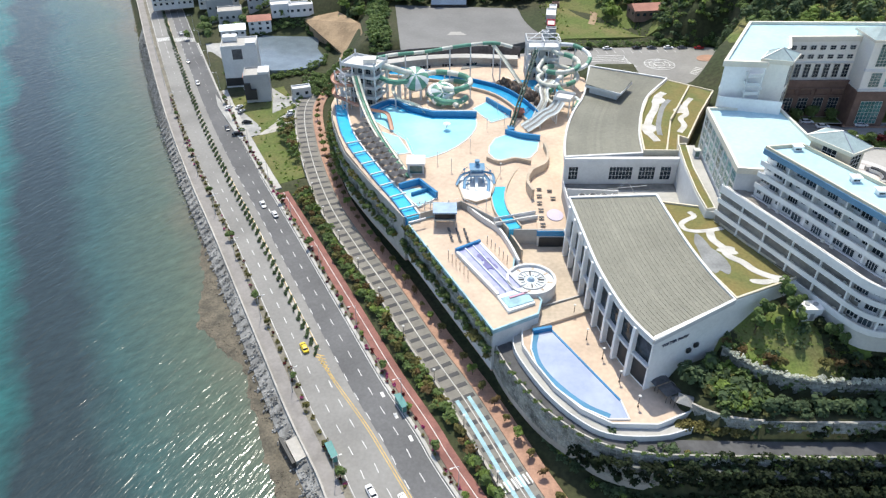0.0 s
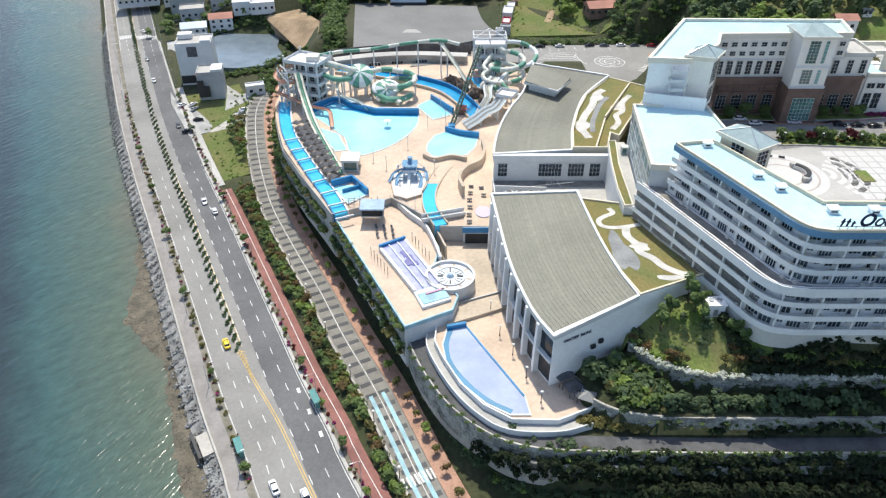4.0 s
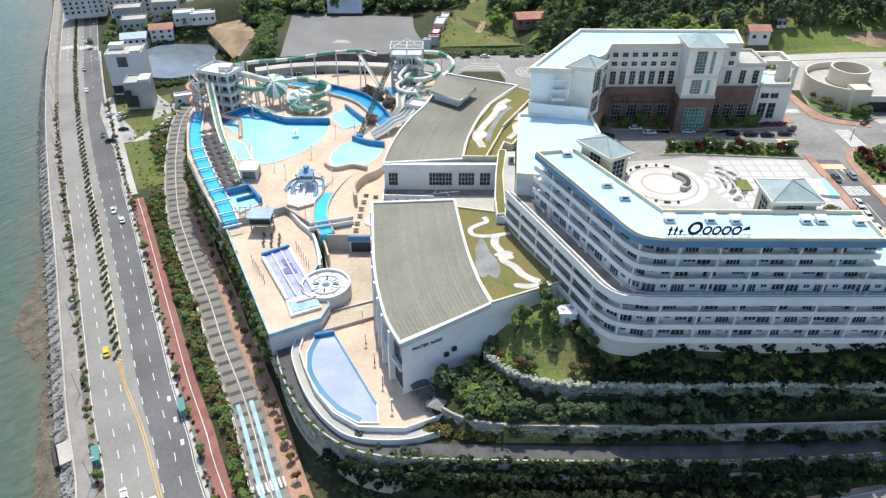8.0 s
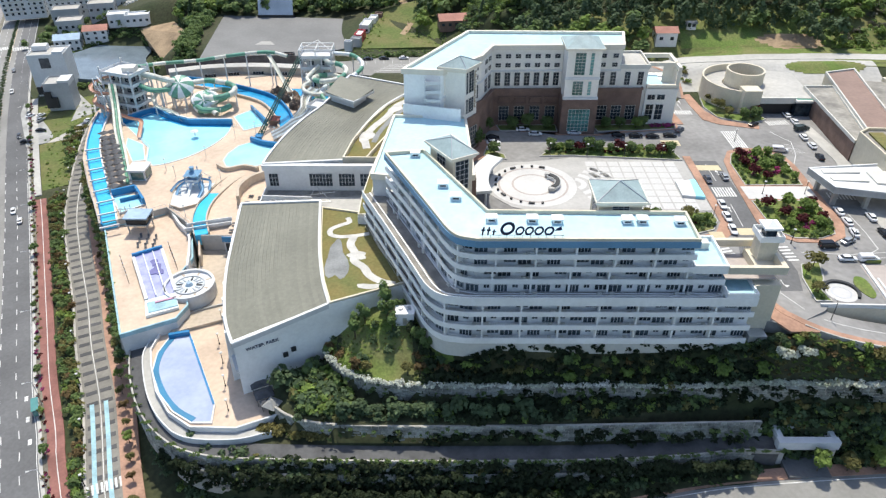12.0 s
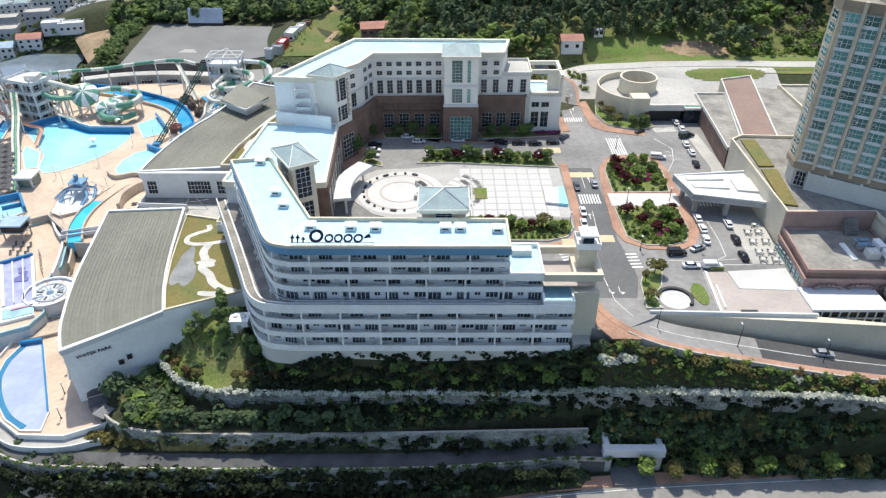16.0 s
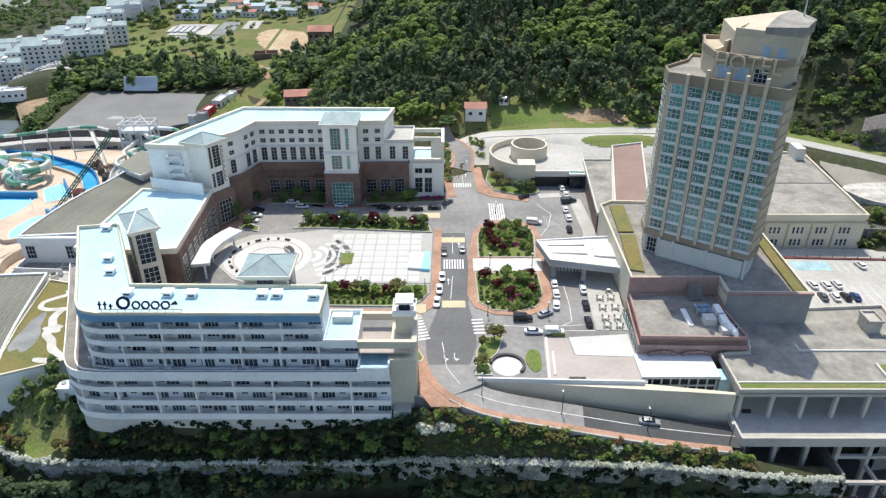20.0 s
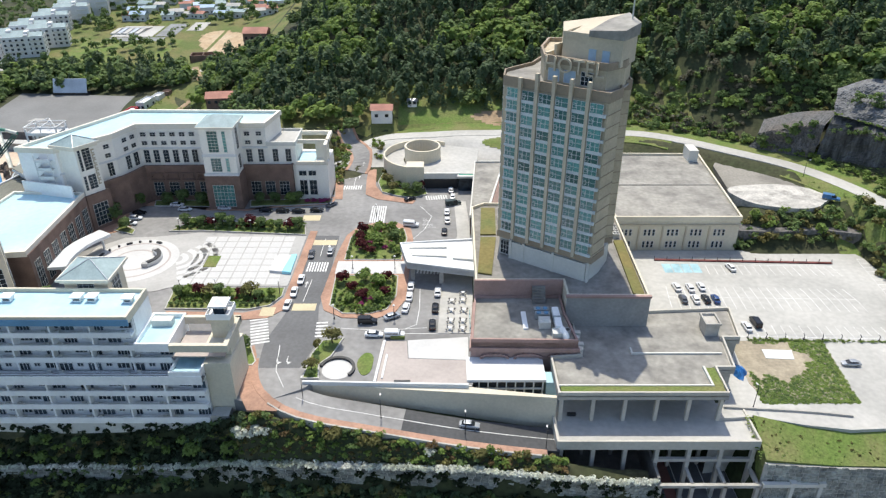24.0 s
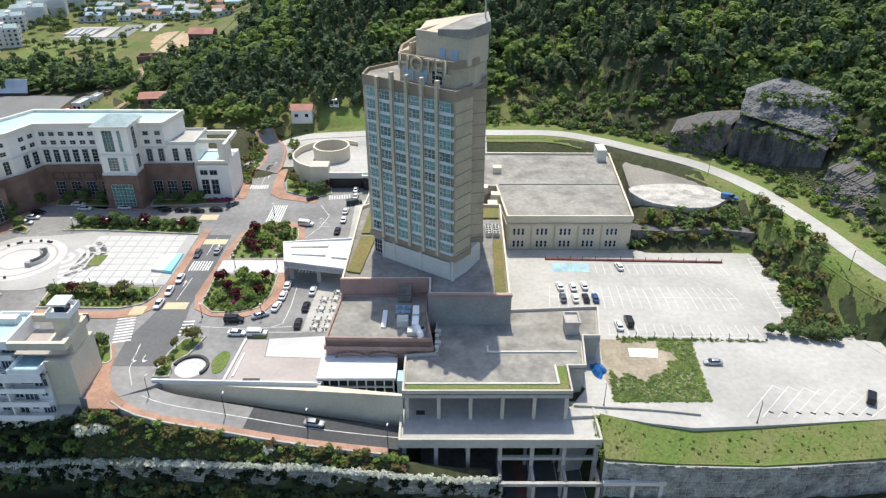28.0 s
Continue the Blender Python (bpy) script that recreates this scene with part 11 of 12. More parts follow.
part("panel", Form().add([(-6.5, 397, 31.5), (13, 397, 31.5), (13, 400, 39), (-6.5, 400, 39), (-6.5, 397.5, 31.5), (13, 397.5, 31.5), (13, 400.5, 39), (-6.5, 400.5, 39)], [(0, 1, 2, 3), (7, 6, 5, 4), (3, 2, 6, 7), (0, 4, 5, 1), (1, 5, 6, 2), (0, 3, 7, 4)]), STEEL, scr)
part("plinth", Form().box(-7, 13.6, 396.6, 401, 29, 31.6), DARK, scr)
house("red_roofed_house", 104, 360, zg(104, 360), 17, 11, 3.6, "brick house with a terracotta hipped roof", BRICK, TERRA, 8, 2.2, 1)
house("lot_shed", 57, 372, 31, 5, 12, 3.4, "white cabin row at the lot", WHITE, WHITE, -8, 0, 1)
house("lot_shed", 55, 356, 31, 4, 9, 3, "red and white stall at the lot", mat("red_panel", (0.5, 0.03, 0.05), 0.5, 0.1), WHITE, -8, 0, 1)
for x_, y_, w_, d_, c_, lb_ in ((59.6, 384, 4, 7, WHITE, "white cabin row at the lot"), (54, 348, 5, 4, GREYWALL, "grey hut at the lot"), (50.6, 343, 3.6, 3, WHITE, "small white stall at the lot"), (62, 391, 4, 4, BRICK, "brown hut at the lot")):
    house("lot_shed", x_, y_, 31, w_, d_, 2.8, lb_, c_, c_, -8, 0, 1, win=False)
house("gate_hut", 24, 326, 30.2, 5, 3, 3, "dark ticket hut behind the slides", DARK, ROSE, 0, 0, 1)
house("hill_house", 193, 297, zg(193, 297) + 0.2, 9, 7, 4, "white cottage with a red roof", WHITE, TERRA, 0, 1.8, 1)
house("hill_shed", 206, 305, zg(206, 305), 4, 3, 2.4, "small pale shed with a steel roof", WHITE, STEEL, 0, 0.8, 1)
house("brick_villa", 100, 458, zg(100, 458), 15, 12, 9, "brown brick villa with a terracotta roof", BRICK, TERRA, 0, 2.8, 2)
house("garage_house", 92, 430, zg(92, 430), 10, 8, 5, "dark shed with a pale grey roof", DARK, CONCL, 20, 1.6, 1)
for k_ in range(58):
    x, y = -30 + 15 * (k_ % 9) + rnd.uniform(-5, 5), 572 + 17 * (k_ // 9) + rnd.uniform(-7, 7)
    c = ("red", "blue", "grey", "white")[k_ % 4]
    house("town_house", x, y, zg(x, y), rnd.uniform(8, 13), rnd.uniform(7, 10), rnd.uniform(3, 5.5), {"red": "small house with a red roof", "blue": "small house with a blue roof", "grey": "small house with a grey roof", "white": "small pale house with a pale roof"}[c],
          WHITE, {"red": TERRA, "blue": SKYPANE, "grey": GREYROOF, "white": CONCL}[c], rnd.uniform(-20, 20), rnd.uniform(1.4, 2.2), 1, "town houses", k_ < 18)
lane = smooth_line([(-80, 446), (-40, 440), (0, 448), (40, 446), (70, 434)], 5)
solid("village_lane", ribbon(lane, -1.8, 1.8, 15, lambda x, y: zg(x, y) + 0.25), CONCL, "narrow pale village lane", "road")
vt = grid_spots(-150, 112, 405, 640, 8.5, lambda x, y: PLANT.uniform() < 0.6 and not (-150 < x < -40 and 436 < y < 525) and not (36 < x < 112 and 425 < y < 550) and not (-32 < x < 36 and 508 < y < 562) and not (-95 < x < -50 and 400 < y < 438), 0.8, 1.5)
scatter("valley_trees", vt, TREE_P, L_MID, "scattered green trees of the valley", "trees")

# ---- back road, lawns and cut rock ----
brz = lambda x, y: hill_road_z(x) + 0.35
solid("back_road", ribbon(back_line, -3.4, 3.4, lambda x, y: hill_road_z(x) - 2, brz), CONCL, "pale concrete hill road", "road")
for lo_, hi_ in ((258, 318), (350, 384)):
    solid("roadside_lawn", ribbon([p for p in back_line if lo_ < p[0] < hi_], 3.4, 9.5, lambda x, y: zg(x, y) - 2, lambda x, y: zg(x, y) + 0.25), LAWN, "grass strip inside the hill road", "lawn")
solid("roadside_grass", ribbon([p for p in back_line if p[0] > 258], -11, -3.4, lambda x, y: zg(x, y) - 2, lambda x, y: zg(x, y) + 0.25), LAWN, "grass strip outside the hill road", "lawn")
solid("rubble_pad", Form().prism(blob(338, 222, 17, 10, 26, 0.06, 2, -0.15), 30, 46.2), mat("pale_rubble", (0.47, 0.45, 0.41), 0.95, 0.25, 0.25, 2.0, 0.6), "pale rubble pad beside the hill road", "ground")
solid("gravel_yard", Form().prism([(322, 229), (324, 250), (329, 259), (346, 244), (356, 226), (352, 220)], 30, lambda x, y: 45.9), mat("brown_gravel", (0.25, 0.235, 0.205), 0.95, 0.2, 0.1, 1.2, 0.4), "grey gravel yard", "ground")
tuf = [(p[0] + PLANT.uniform(-3, 3), p[1] + PLANT.uniform(-3, 3), zg(p[0], p[1]) + 0.2, PLANT.uniform(0.5, 1.2)) for p in sides([q for q in back_line if q[0] > 262], -11.5) for _ in range(5)]
scatter("roadside_scrub", tuf, BUSH_P, L_FRESH, "scrub below the cut rock")


def rock_face(name, base, top, back, label, seed, rough=1.0, rock=None):
    """A cut rock face between a base line and a top line, closed by a strip to a line behind its top."""
    lo, hi, bk = (smooth_line(q, 0.1) for q in (base, top, back))
    n, rows = 84, 34
    pick = lambda q, t: q[min(len(q) - 1, int(t * (len(q) - 1)))]
    f = Form()
    vs = []
    for r_ in range(rows + 1):
        t_ = r_ / rows
        for i_ in range(n):
            a_, b_ = pick(lo, i_ / (n - 1)), pick(hi, i_ / (n - 1))
            p = a_ + (b_ - a_) * t_
            v_ = Vector((p[0] * 0.22, p[1] * 0.22, p[2] * 0.3 + seed))
            dd = rough * (1.5 * noise.noise(v_) + 0.9 * abs(noise.noise(v_ * 3.1)) + 0.7 * abs(noise.noise(v_ * 7)) + 0.4 * noise.noise(v_ * 15))
            ed = 0.25 if i_ in (0, n - 1) else 1.0
            vs.append((p[0] - 0.6 * dd, p[1] - 0.8 * dd * ed, p[2] + 0.35 * dd))
    f.add(vs, [(r_ * n + i, r_ * n + i + 1, (r_ + 1) * n + i + 1, (r_ + 1) * n + i) for r_ in range(rows) for i in range(n - 1)])
    m = len(f.v)
    f.add([tuple(pick(bk, i / (n - 1))) for i in range(n)], [])
    f.f += [(rows * n + i, rows * n + i + 1, m + i + 1, m + i) for i in range(n - 1)]
    return solid(name, f, rock or CLIFF, label, "cliff")


rock_face("cut_rock_left", [(343, 264.5, 48), (350, 258.5, 48), (362, 250.4, 48)], [(345, 264, 54), (353, 259.6, 57.5), (364, 251.4, 62)], [(350, 272, 57), (360, 266, 62), (370, 256, 66)], "grey and rusty cut rock beside the hill road", 1)
rock_face("cut_rock_main", [(362.4, 250.2, 48), (365.8, 247.8, 48.5), (374.8, 237, 48.5), (385.6, 224.2, 48)], [(364.6, 250.4, 62.6), (367, 248.6, 62.8), (376, 238, 62.2), (387, 225.2, 61.4)], [(367.5, 253.5, 66.4), (370, 252.5, 66.2), (380, 242, 65), (392, 231, 63)], "streaked quarry face with its shade in the rock colour", 5, 0.6, CLIFFD)
rock_face("cut_rock_upper", [(366, 252, 65.6), (370, 247.5, 65.6), (379, 239, 64.4), (390, 229.5, 63)], [(371, 262, 71), (382, 259.4, 75.2), (391, 249, 74.4), (401, 238, 73)], [(372.4, 265, 71.8), (384, 262.6, 76.2), (393.4, 252, 75.4), (403.4, 240.6, 74)], "pale grey upper quarry face", 9, 0.8, mat("pale_quarry_rock", (0.2, 0.202, 0.205), 0.95, 0.45, 0.14, 1.3, 1.0, stretch=(1, 1, 0.6), col2=(0.12, 0.12, 0.118)))
rg = grid_spots(338, 390, 200, 264, 1.2, lambda x, y: line_d(BACKROAD, x, y) > 3.4 and y < float(np.interp(x, (343, 362, 375, 385.6), (263, 249, 235.6, 222.6))), 0.5, 0.95)
scatter("rock_foot_grass", rg, LOW_P, L_FRESH, "bright grass between the hill road and the cut rock", "grass", 0.5)
rt = grid_spots(366, 416, 236, 280, 1.9, lambda x, y: y > float(np.interp(x, (371, 382, 391, 403), (263, 260.6, 250.4, 239))) and PLANT.uniform() < 0.8, 0.8, 1.7)
scatter("rock_top_scrub", rt, BUSH_P, L_MID, "green scrub above the quarry face", "scrub")
rock_face("cut_rock_right", [(380.5, 215.5, 47), (381.6, 205, 47), (383, 194, 47), (387, 178, 47)], [(385.6, 218.4, 57.6), (389, 209, 57), (394, 200, 55.6), (398, 184, 54)], [(396, 222, 62), (400, 212, 62), (404, 202, 61), (408, 184, 60)], "rusty grey cut rock above the hill road", 13)
fg = []
for (ax, ay, az), (bx, by, bz_), n in (((345, 263.4, 50), (362, 250.6, 60), 26), ((365, 250, 61), (386, 226, 60), 22), ((372, 254, 69), (398, 238, 71), 60), ((382, 216, 54), (392, 186, 52), 30)):
    for _ in range(n):
        t_ = PLANT.uniform(0, 1)
        fg.append((ax + (bx - ax) * t_ + PLANT.uniform(-1, 1), ay + (by - ay) * t_ + PLANT.uniform(-1.5, 1.5), az + (bz_ - az) * t_ + PLANT.uniform(-3, 3), PLANT.uniform(0.5, 1.3)))
scatter("rock_plants", fg, BUSH_P, L_MID, "bushes rooted in the cut rock", "shrubs")
scatter("quarry_ledge", [(t_ * 22 + 366.5 + PLANT.uniform(-0.6, 0.6), 251.6 - 22.6 * t_ + PLANT.uniform(-1, 1), 65.6 - 2.4 * t_, 0.9) for t_ in np.linspace(0, 1, 60)], LOW_P, L_FRESH, "grass on the quarry ledge", "grass")
qs = grid_spots(340, 420, 180, 286, 2.4, lambda x, y: 9 < line_d(BACKROAD, x, y) < 60 and land_z(x, y) > 57 and PLANT.uniform() < 0.6, 0.8, 2.0)
v = split(qs, (0.5, 0.3, 0.2))
scatter("quarry_scrub", v[0], BUSH_P, L_MID, "green scrub above the cut rock")
scatter("quarry_scrub_fresh", v[1], BUSH_P, L_FRESH, "fresh green scrub above the cut rock")
scatter("quarry_scrub_olive", v[2], BUSH_P, L_OLIVE, "olive scrub above the cut rock")
solid("bank_rock", ribbon(smooth_line([(316, 207), (330, 206), (345, 207), (358, 204)], 3), -2.5, 2.5, 34, lambda x, y: 41.5), CLIFF, "rocky bank behind the car park", "bank")

# ---- underpass portal ----
pt = thing("underpass_portal", 182, 106, 12, "white concrete underpass portal in the bank", "portal")
part("pier", Form().box(175.6, 177.4, 104.6, 110, 10, 18.4), CONCL, pt)
part("pier", Form().box(187.2, 189, 104.6, 110, 10, 18.4), CONCL, pt)
part("lintel", Form().box(175.2, 189.4, 104.4, 106.2, 17.2, 19.6), WHITE, pt)
part("roof_frame", Form().box(175.6, 189, 109, 110, 18.4, 19.8).box(175.6, 176.8, 106.2, 109, 18.4, 19.6).box(187.8, 189, 106.2, 109, 18.4, 19.6), WHITE, pt)
part("mouth", Form().box(177.4, 187.2, 107.8, 108.4, 10, 17.4), DARK, pt)
part("floor", Form().box(177.4, 187.2, 100, 108, 10, 13.15), ASPH, pt)

# ---- stone wall and lawn at the car park's edge ----
pw = smooth_line([(290.6, 109.8), (305, 108.6), (325, 108), (345, 109.4), (365, 111), (390, 114)], 3)
stone_wall("retaining_wall_park", pw, 20, 33.4, "grey block retaining wall below the car park lawn", 12, 15, 1.5)
solid("park_lawn", Form().prism([(290.8, 110.2), (305, 109), (325, 108.4), (345, 109.8), (365, 111.4), (390, 114.4), (390, 121.6), (356, 119.6), (326, 117.4), (312, 116.7), (302, 118.3), (291.5, 121.2)], 20, lambda x, y: 33.6 + 0.27 * max(0, y - 109)), LAWN, "green lawn strip above the block wall", "lawn")
PW = np.array([p[:2] for p in pw])
PK = np.array([(291.5, 121.2), (302, 118.3), (312, 116.7), (326, 117.4), (356, 119.6), (390, 121.6)])
pl = grid_spots(290, 392, 108, 122, 0.55, lambda x, y: line_d(PW, x, y) > 0.8 and line_d(PK, x, y) < -0.6 and PLANT.uniform() < 0.8, 0.3, 0.6, lambda x, y: 33.5 + 0.27 * max(0, y - 109))
v = split(pl, (0.6, 0.36, 0.04))
scatter("lawn_weeds", v[0], LOW_P, L_FRESH, "rough grass tufts on the lawn strip", "grass", 0.4)
scatter("lawn_weeds_dark", v[1], LOW_P, L_FRESH, "taller weeds on the lawn strip", "grass", 0.5)
scatter("lawn_weeds_dry", v[2], LOW_P, L_OLIVE, "dry weeds on the lawn strip", "grass")
solid("park_kerb", ribbon([np.array(p) for p in PK], -0.5, 0.0, 30, 36.6), CONCL, "low kerb wall of the car park", "wall")


# ---- vehicles ----
TYRE = mat("tyre_rubber", (0.015, 0.015, 0.016), 0.9, 0.2)
LAMPW = mat("headlight_glass", (0.6, 0.62, 0.64), 0.15, 0.1)
LAMPR = mat("tail_light", (0.35, 0.02, 0.02), 0.25, 0.1)
CARGLASS = mat("car_glass", (0.02, 0.025, 0.03), 0.06, 0.2, spec=0.7)
CARS = {}


def loft(sections):
    """A closed body through rectangular sections (x, half width, z0, z1)."""
    f = Form()
    vs = []
    for x, w, z0, z1 in sections:
        b = min(0.16, (z1 - z0) * 0.3)
        vs += [(x, -w + 0.08, z0), (x, -w, z0 + b), (x, -w, z1 - b), (x, -w + 0.12, z1), (x, w - 0.12, z1), (x, w, z1 - b), (x, w, z0 + b), (x, w - 0.08, z0)]
    n = len(sections)
    fs = [tuple(range(7, -1, -1)), tuple(range(8 * n - 8, 8 * n))]
    for i in range(n - 1):
        fs += [(8 * i + k, 8 * i + (k + 1) % 8, 8 * i + 8 + (k + 1) % 8, 8 * i + 8 + k) for k in range(8)]
    f.add(vs, [q[::-1] for q in fs])
    return f


def car_proto(key, colour, label, kind="saloon"):
    """A car along its x axis, nose to +x, wheels on z 0."""
    L = {"saloon": 4.7, "van": 5.1, "truck": 5.6}[kind] / 2
    ob = thing({"saloon": "car", "van": "van", "truck": "truck"}[kind], 0, 0, -500, label, "car" if kind == "saloon" else kind, "parked vehicles")
    if kind == "saloon":
        part("body", loft([(-L, 0.72, 0.42, 0.86), (-L + 0.3, 0.86, 0.28, 0.98), (-1.5, 0.92, 0.25, 0.98), (1.0, 0.92, 0.25, 0.94), (L - 0.35, 0.86, 0.28, 0.78), (L, 0.7, 0.38, 0.66)]), colour, ob, local=True)
        part("cabin_glass", loft([(-1.75, 0.66, 0.9, 1.0), (-1.15, 0.72, 0.9, 1.38), (0.35, 0.72, 0.9, 1.42), (1.25, 0.7, 0.88, 0.98)]), CARGLASS, ob, "dark windows", local=True)
        part("roof_panel", loft([(-1.3, 0.6, 1.32, 1.42), (-0.9, 0.66, 1.36, 1.47), (0.1, 0.66, 1.38, 1.48), (0.45, 0.6, 1.34, 1.43)]), colour, ob, local=True)
        ax, bx, wz = 1.42, -1.4, 0.33
    else:
        top = 1.95
        part("body", loft([(-L, 0.86, 0.35, top - 0.9 if kind == "truck" else top - 0.1), (-L + 0.2, 0.94, 0.3, 1.0 if kind == "truck" else top), (0.8, 0.95, 0.3, 1.0 if kind == "truck" else top), (1.5, 0.93, 0.3, 1.15), (L - 0.1, 0.88, 0.3, 0.98), (L, 0.8, 0.4, 0.9)]), colour, ob, local=True)
        part("cabin_glass", loft([(-L + 0.25 if kind == "van" else 0.1, 0.97, 1.15, 1.68), (0.8, 0.97, 1.15, 1.7), (1.55, 0.86, 1.1, 1.25)]), CARGLASS, ob, "dark windows", local=True)
        part("roof_panel", loft([(-L + 0.15 if kind == "van" else 0.0, 0.84, top - 0.25, top + 0.02), (0.85, 0.84, top - 0.25, top + 0.02)]), colour, ob, local=True)
        if kind == "truck":
            part("cargo_bed", Form().box(-L, -0.1, -1.0, 1.0, 1.0, 1.9), colour, ob, local=True)
        ax, bx, wz = 1.7, -1.6, 0.36
    wheel = shared(("wheel", wz), lambda: wheel_mesh(wz, 0.24, TYRE, "wheel"))
    rim_ = shared(("rim", wz), lambda: wheel_mesh(wz * 0.62, 0.26, STEEL, "rim"))
    for x in (ax, bx):
        for y in (-0.82, 0.82):
            w = part("wheel", wheel, TYRE, ob, local=True)
            w.matrix_basis = pose(x, y, wz)
            part("rim", rim_, STEEL, w, local=True)
    hz = 0.62 if kind == "saloon" else 0.8
    for y in (-0.56, 0.56):
        part("headlight", Form().box(L - 0.16, L + 0.01, y - 0.16, y + 0.16, hz - 0.08, hz + 0.07), LAMPW, ob, local=True)
        part("tail_light", Form().box(-L - 0.01, -L + 0.14, y - 0.14, y + 0.14, hz + 0.02, hz + 0.16), LAMPR, ob, local=True)
    CARS[key] = ob


def wheel_mesh(r, w, material, name):
    f = Form()
    n = 12
    vs = [(r * math.cos(6.2832 * i / n), s * w / 2, r * math.sin(6.2832 * i / n)) for s in (-1, 1) for i in range(n)]
    return f.add(vs, [tuple(range(n)), tuple(range(2 * n - 1, n - 1, -1))] + [(i, n + i, n + (i + 1) % n, (i + 1) % n) for i in range(n)]).mesh(name, material)


car_proto("w", mat("car_white", (0.72, 0.73, 0.74), 0.25, 0.04), "white parked saloon car with dark windows")
car_proto("k", mat("car_black", (0.012, 0.013, 0.016), 0.2, 0.1), "black parked saloon car")
car_proto("g", mat("car_grey", (0.09, 0.1, 0.12), 0.25, 0.1), "dark grey parked saloon car")
car_proto("s", mat("car_silver", (0.42, 0.44, 0.46), 0.25, 0.06, metal=0.4), "silver parked saloon car")
car_proto("b", mat("car_blue", (0.03, 0.07, 0.2), 0.25, 0.1), "dark blue parked saloon car")
car_proto("y", mat("car_yellow", (0.75, 0.55, 0.03), 0.3, 0.06), "bright yellow taxi saloon car on the coast road")
car_proto("r", mat("car_red", (0.3, 0.015, 0.02), 0.25, 0.1), "dark red parked saloon car behind the water park")
car_proto("vw", MATS["car_white"], "white parked minivan with dark windows", "van")
car_proto("vk", MATS["car_black"], "black parked minivan with dark windows", "van")
car_proto("tb", mat("truck_blue", (0.08, 0.2, 0.4), 0.4, 0.1), "small blue flatbed truck", "truck")
car_proto("tk", mat("truck_green", (0.03, 0.05, 0.05), 0.4, 0.1), "dark covered truck in the court", "truck")


def car(key, x, y, z, turn=0.0):
    return copy_thing(CARS[key], pose(x, y, z, 0, 0, turn))


CZC = 42.06
for key, x, y, turn in (("g", 179.3, 186.8, -90), ("s", 185, 188.6, 90), ("w", 178.8, 171.8, -90), ("w", 178, 165.1, -90), ("w", 177.4, 158.5, -95),
                        ("w", 125.8, 222.4, 0), ("w", 129.8, 218.8, 0), ("w", 143.4, 219.8, 0), ("k", 158.3, 218, 0), ("k", 164.2, 217.5, 0), ("k", 169.8, 217.1, 0), ("k", 176, 218, 0), ("g", 180.6, 222.6, 50),
                        ("w", 115, 212, 0), ("w", 114.8, 208, 0), ("k", 115, 216, 0),
                        ("vw", 209.3, 206.8, -10), ("k", 208.1, 227.3, 40), ("g", 210.7, 235.8, 80), ("tk", 223.5, 223.5, 15), ("w", 222.8, 234.8, 90), ("w", 223.4, 229.2, 90),
                        ("k", 220.4, 201.9, 90), ("w", 221.4, 210.2, 90), ("w", 221.3, 216.7, 90), ("w", 218.5, 165.1, 90), ("k", 217.9, 157.1, 90), ("k", 217.2, 149.2, 90),
                        ("w", 210.8, 168.1, 90), ("w", 210.6, 162.6, 90), ("w", 209.9, 157.1, 80), ("s", 206.4, 153.1, 30), ("vk", 200.1, 150.7, 0), ("w", 202.3, 144.9, 0), ("vw", 207.6, 144.7, 0)):
    car(key, x, y, CZC, turn + random.uniform(-2, 2))
for key, x, y, turn in (("w", 290.2, 177.2, 95), ("w", 294.1, 176.8, 92), ("w", 297.6, 177.5, 92), ("g", 290.3, 170.7, 90), ("w", 293.8, 170.6, 90), ("k", 296.9, 170.6, 92), ("b", 299.7, 170.6, 90), ("w", 310.6, 188.8, 98), ("w", 303.6, 156.7, 92), ("vk", 306.7, 158.6, 91), ("s", 324, 140.6, 178), ("vk", 357, 127, 60)):
    car(key, x, y, 36.02, turn)
for key, x, y, turn in (("y", -41, 151, 117), ("w", -17, 101.5, 119), ("w", -9, 99, -61), ("w", -64, 224, 117), ("s", -140, 372, 116), ("w", -70, 231, -63), ("g", -100, 296, -64), ("w", -127, 344, -64), ("w", -158, 418, 115)):
    car(key, x, y, road_z(y) + 0.02, turn)
car("s", 226, 118.2, 36.2, -8)
for k, (x, y) in enumerate(((26, 319.6), (32.5, 320), (61.8, 327), (69.4, 327.8), (78.9, 328.4), (93.2, 329), (100.3, 329.2), (108.4, 329.6), (115, 329.6), (123, 329))):
    car("wkkkwkgwgr"[k], x, y, 30.42, 2 + 3 * (k % 3))
for key, x, y, turn in (("w", -104, 316, 60), ("s", -97, 312, 65), ("w", -99, 316.5, 62), ("k", -92, 301, 10), ("s", -72, 306, 20), ("w", -72, 309, 18), ("k", -94, 290, 15)):
    car(key, x, y, max(road_z(y), land_z(x, y)) + 0.34, turn)
car("tb", 354, 218.6, 46.2, -30)
for ob in list(CARS.values()):
    for c_ in list(ob.children_recursive):
        bpy.data.objects.remove(c_)
    bpy.data.objects.remove(ob)

# ---- car park ----
park = bpy.data.objects["parking"]
pm = Form()


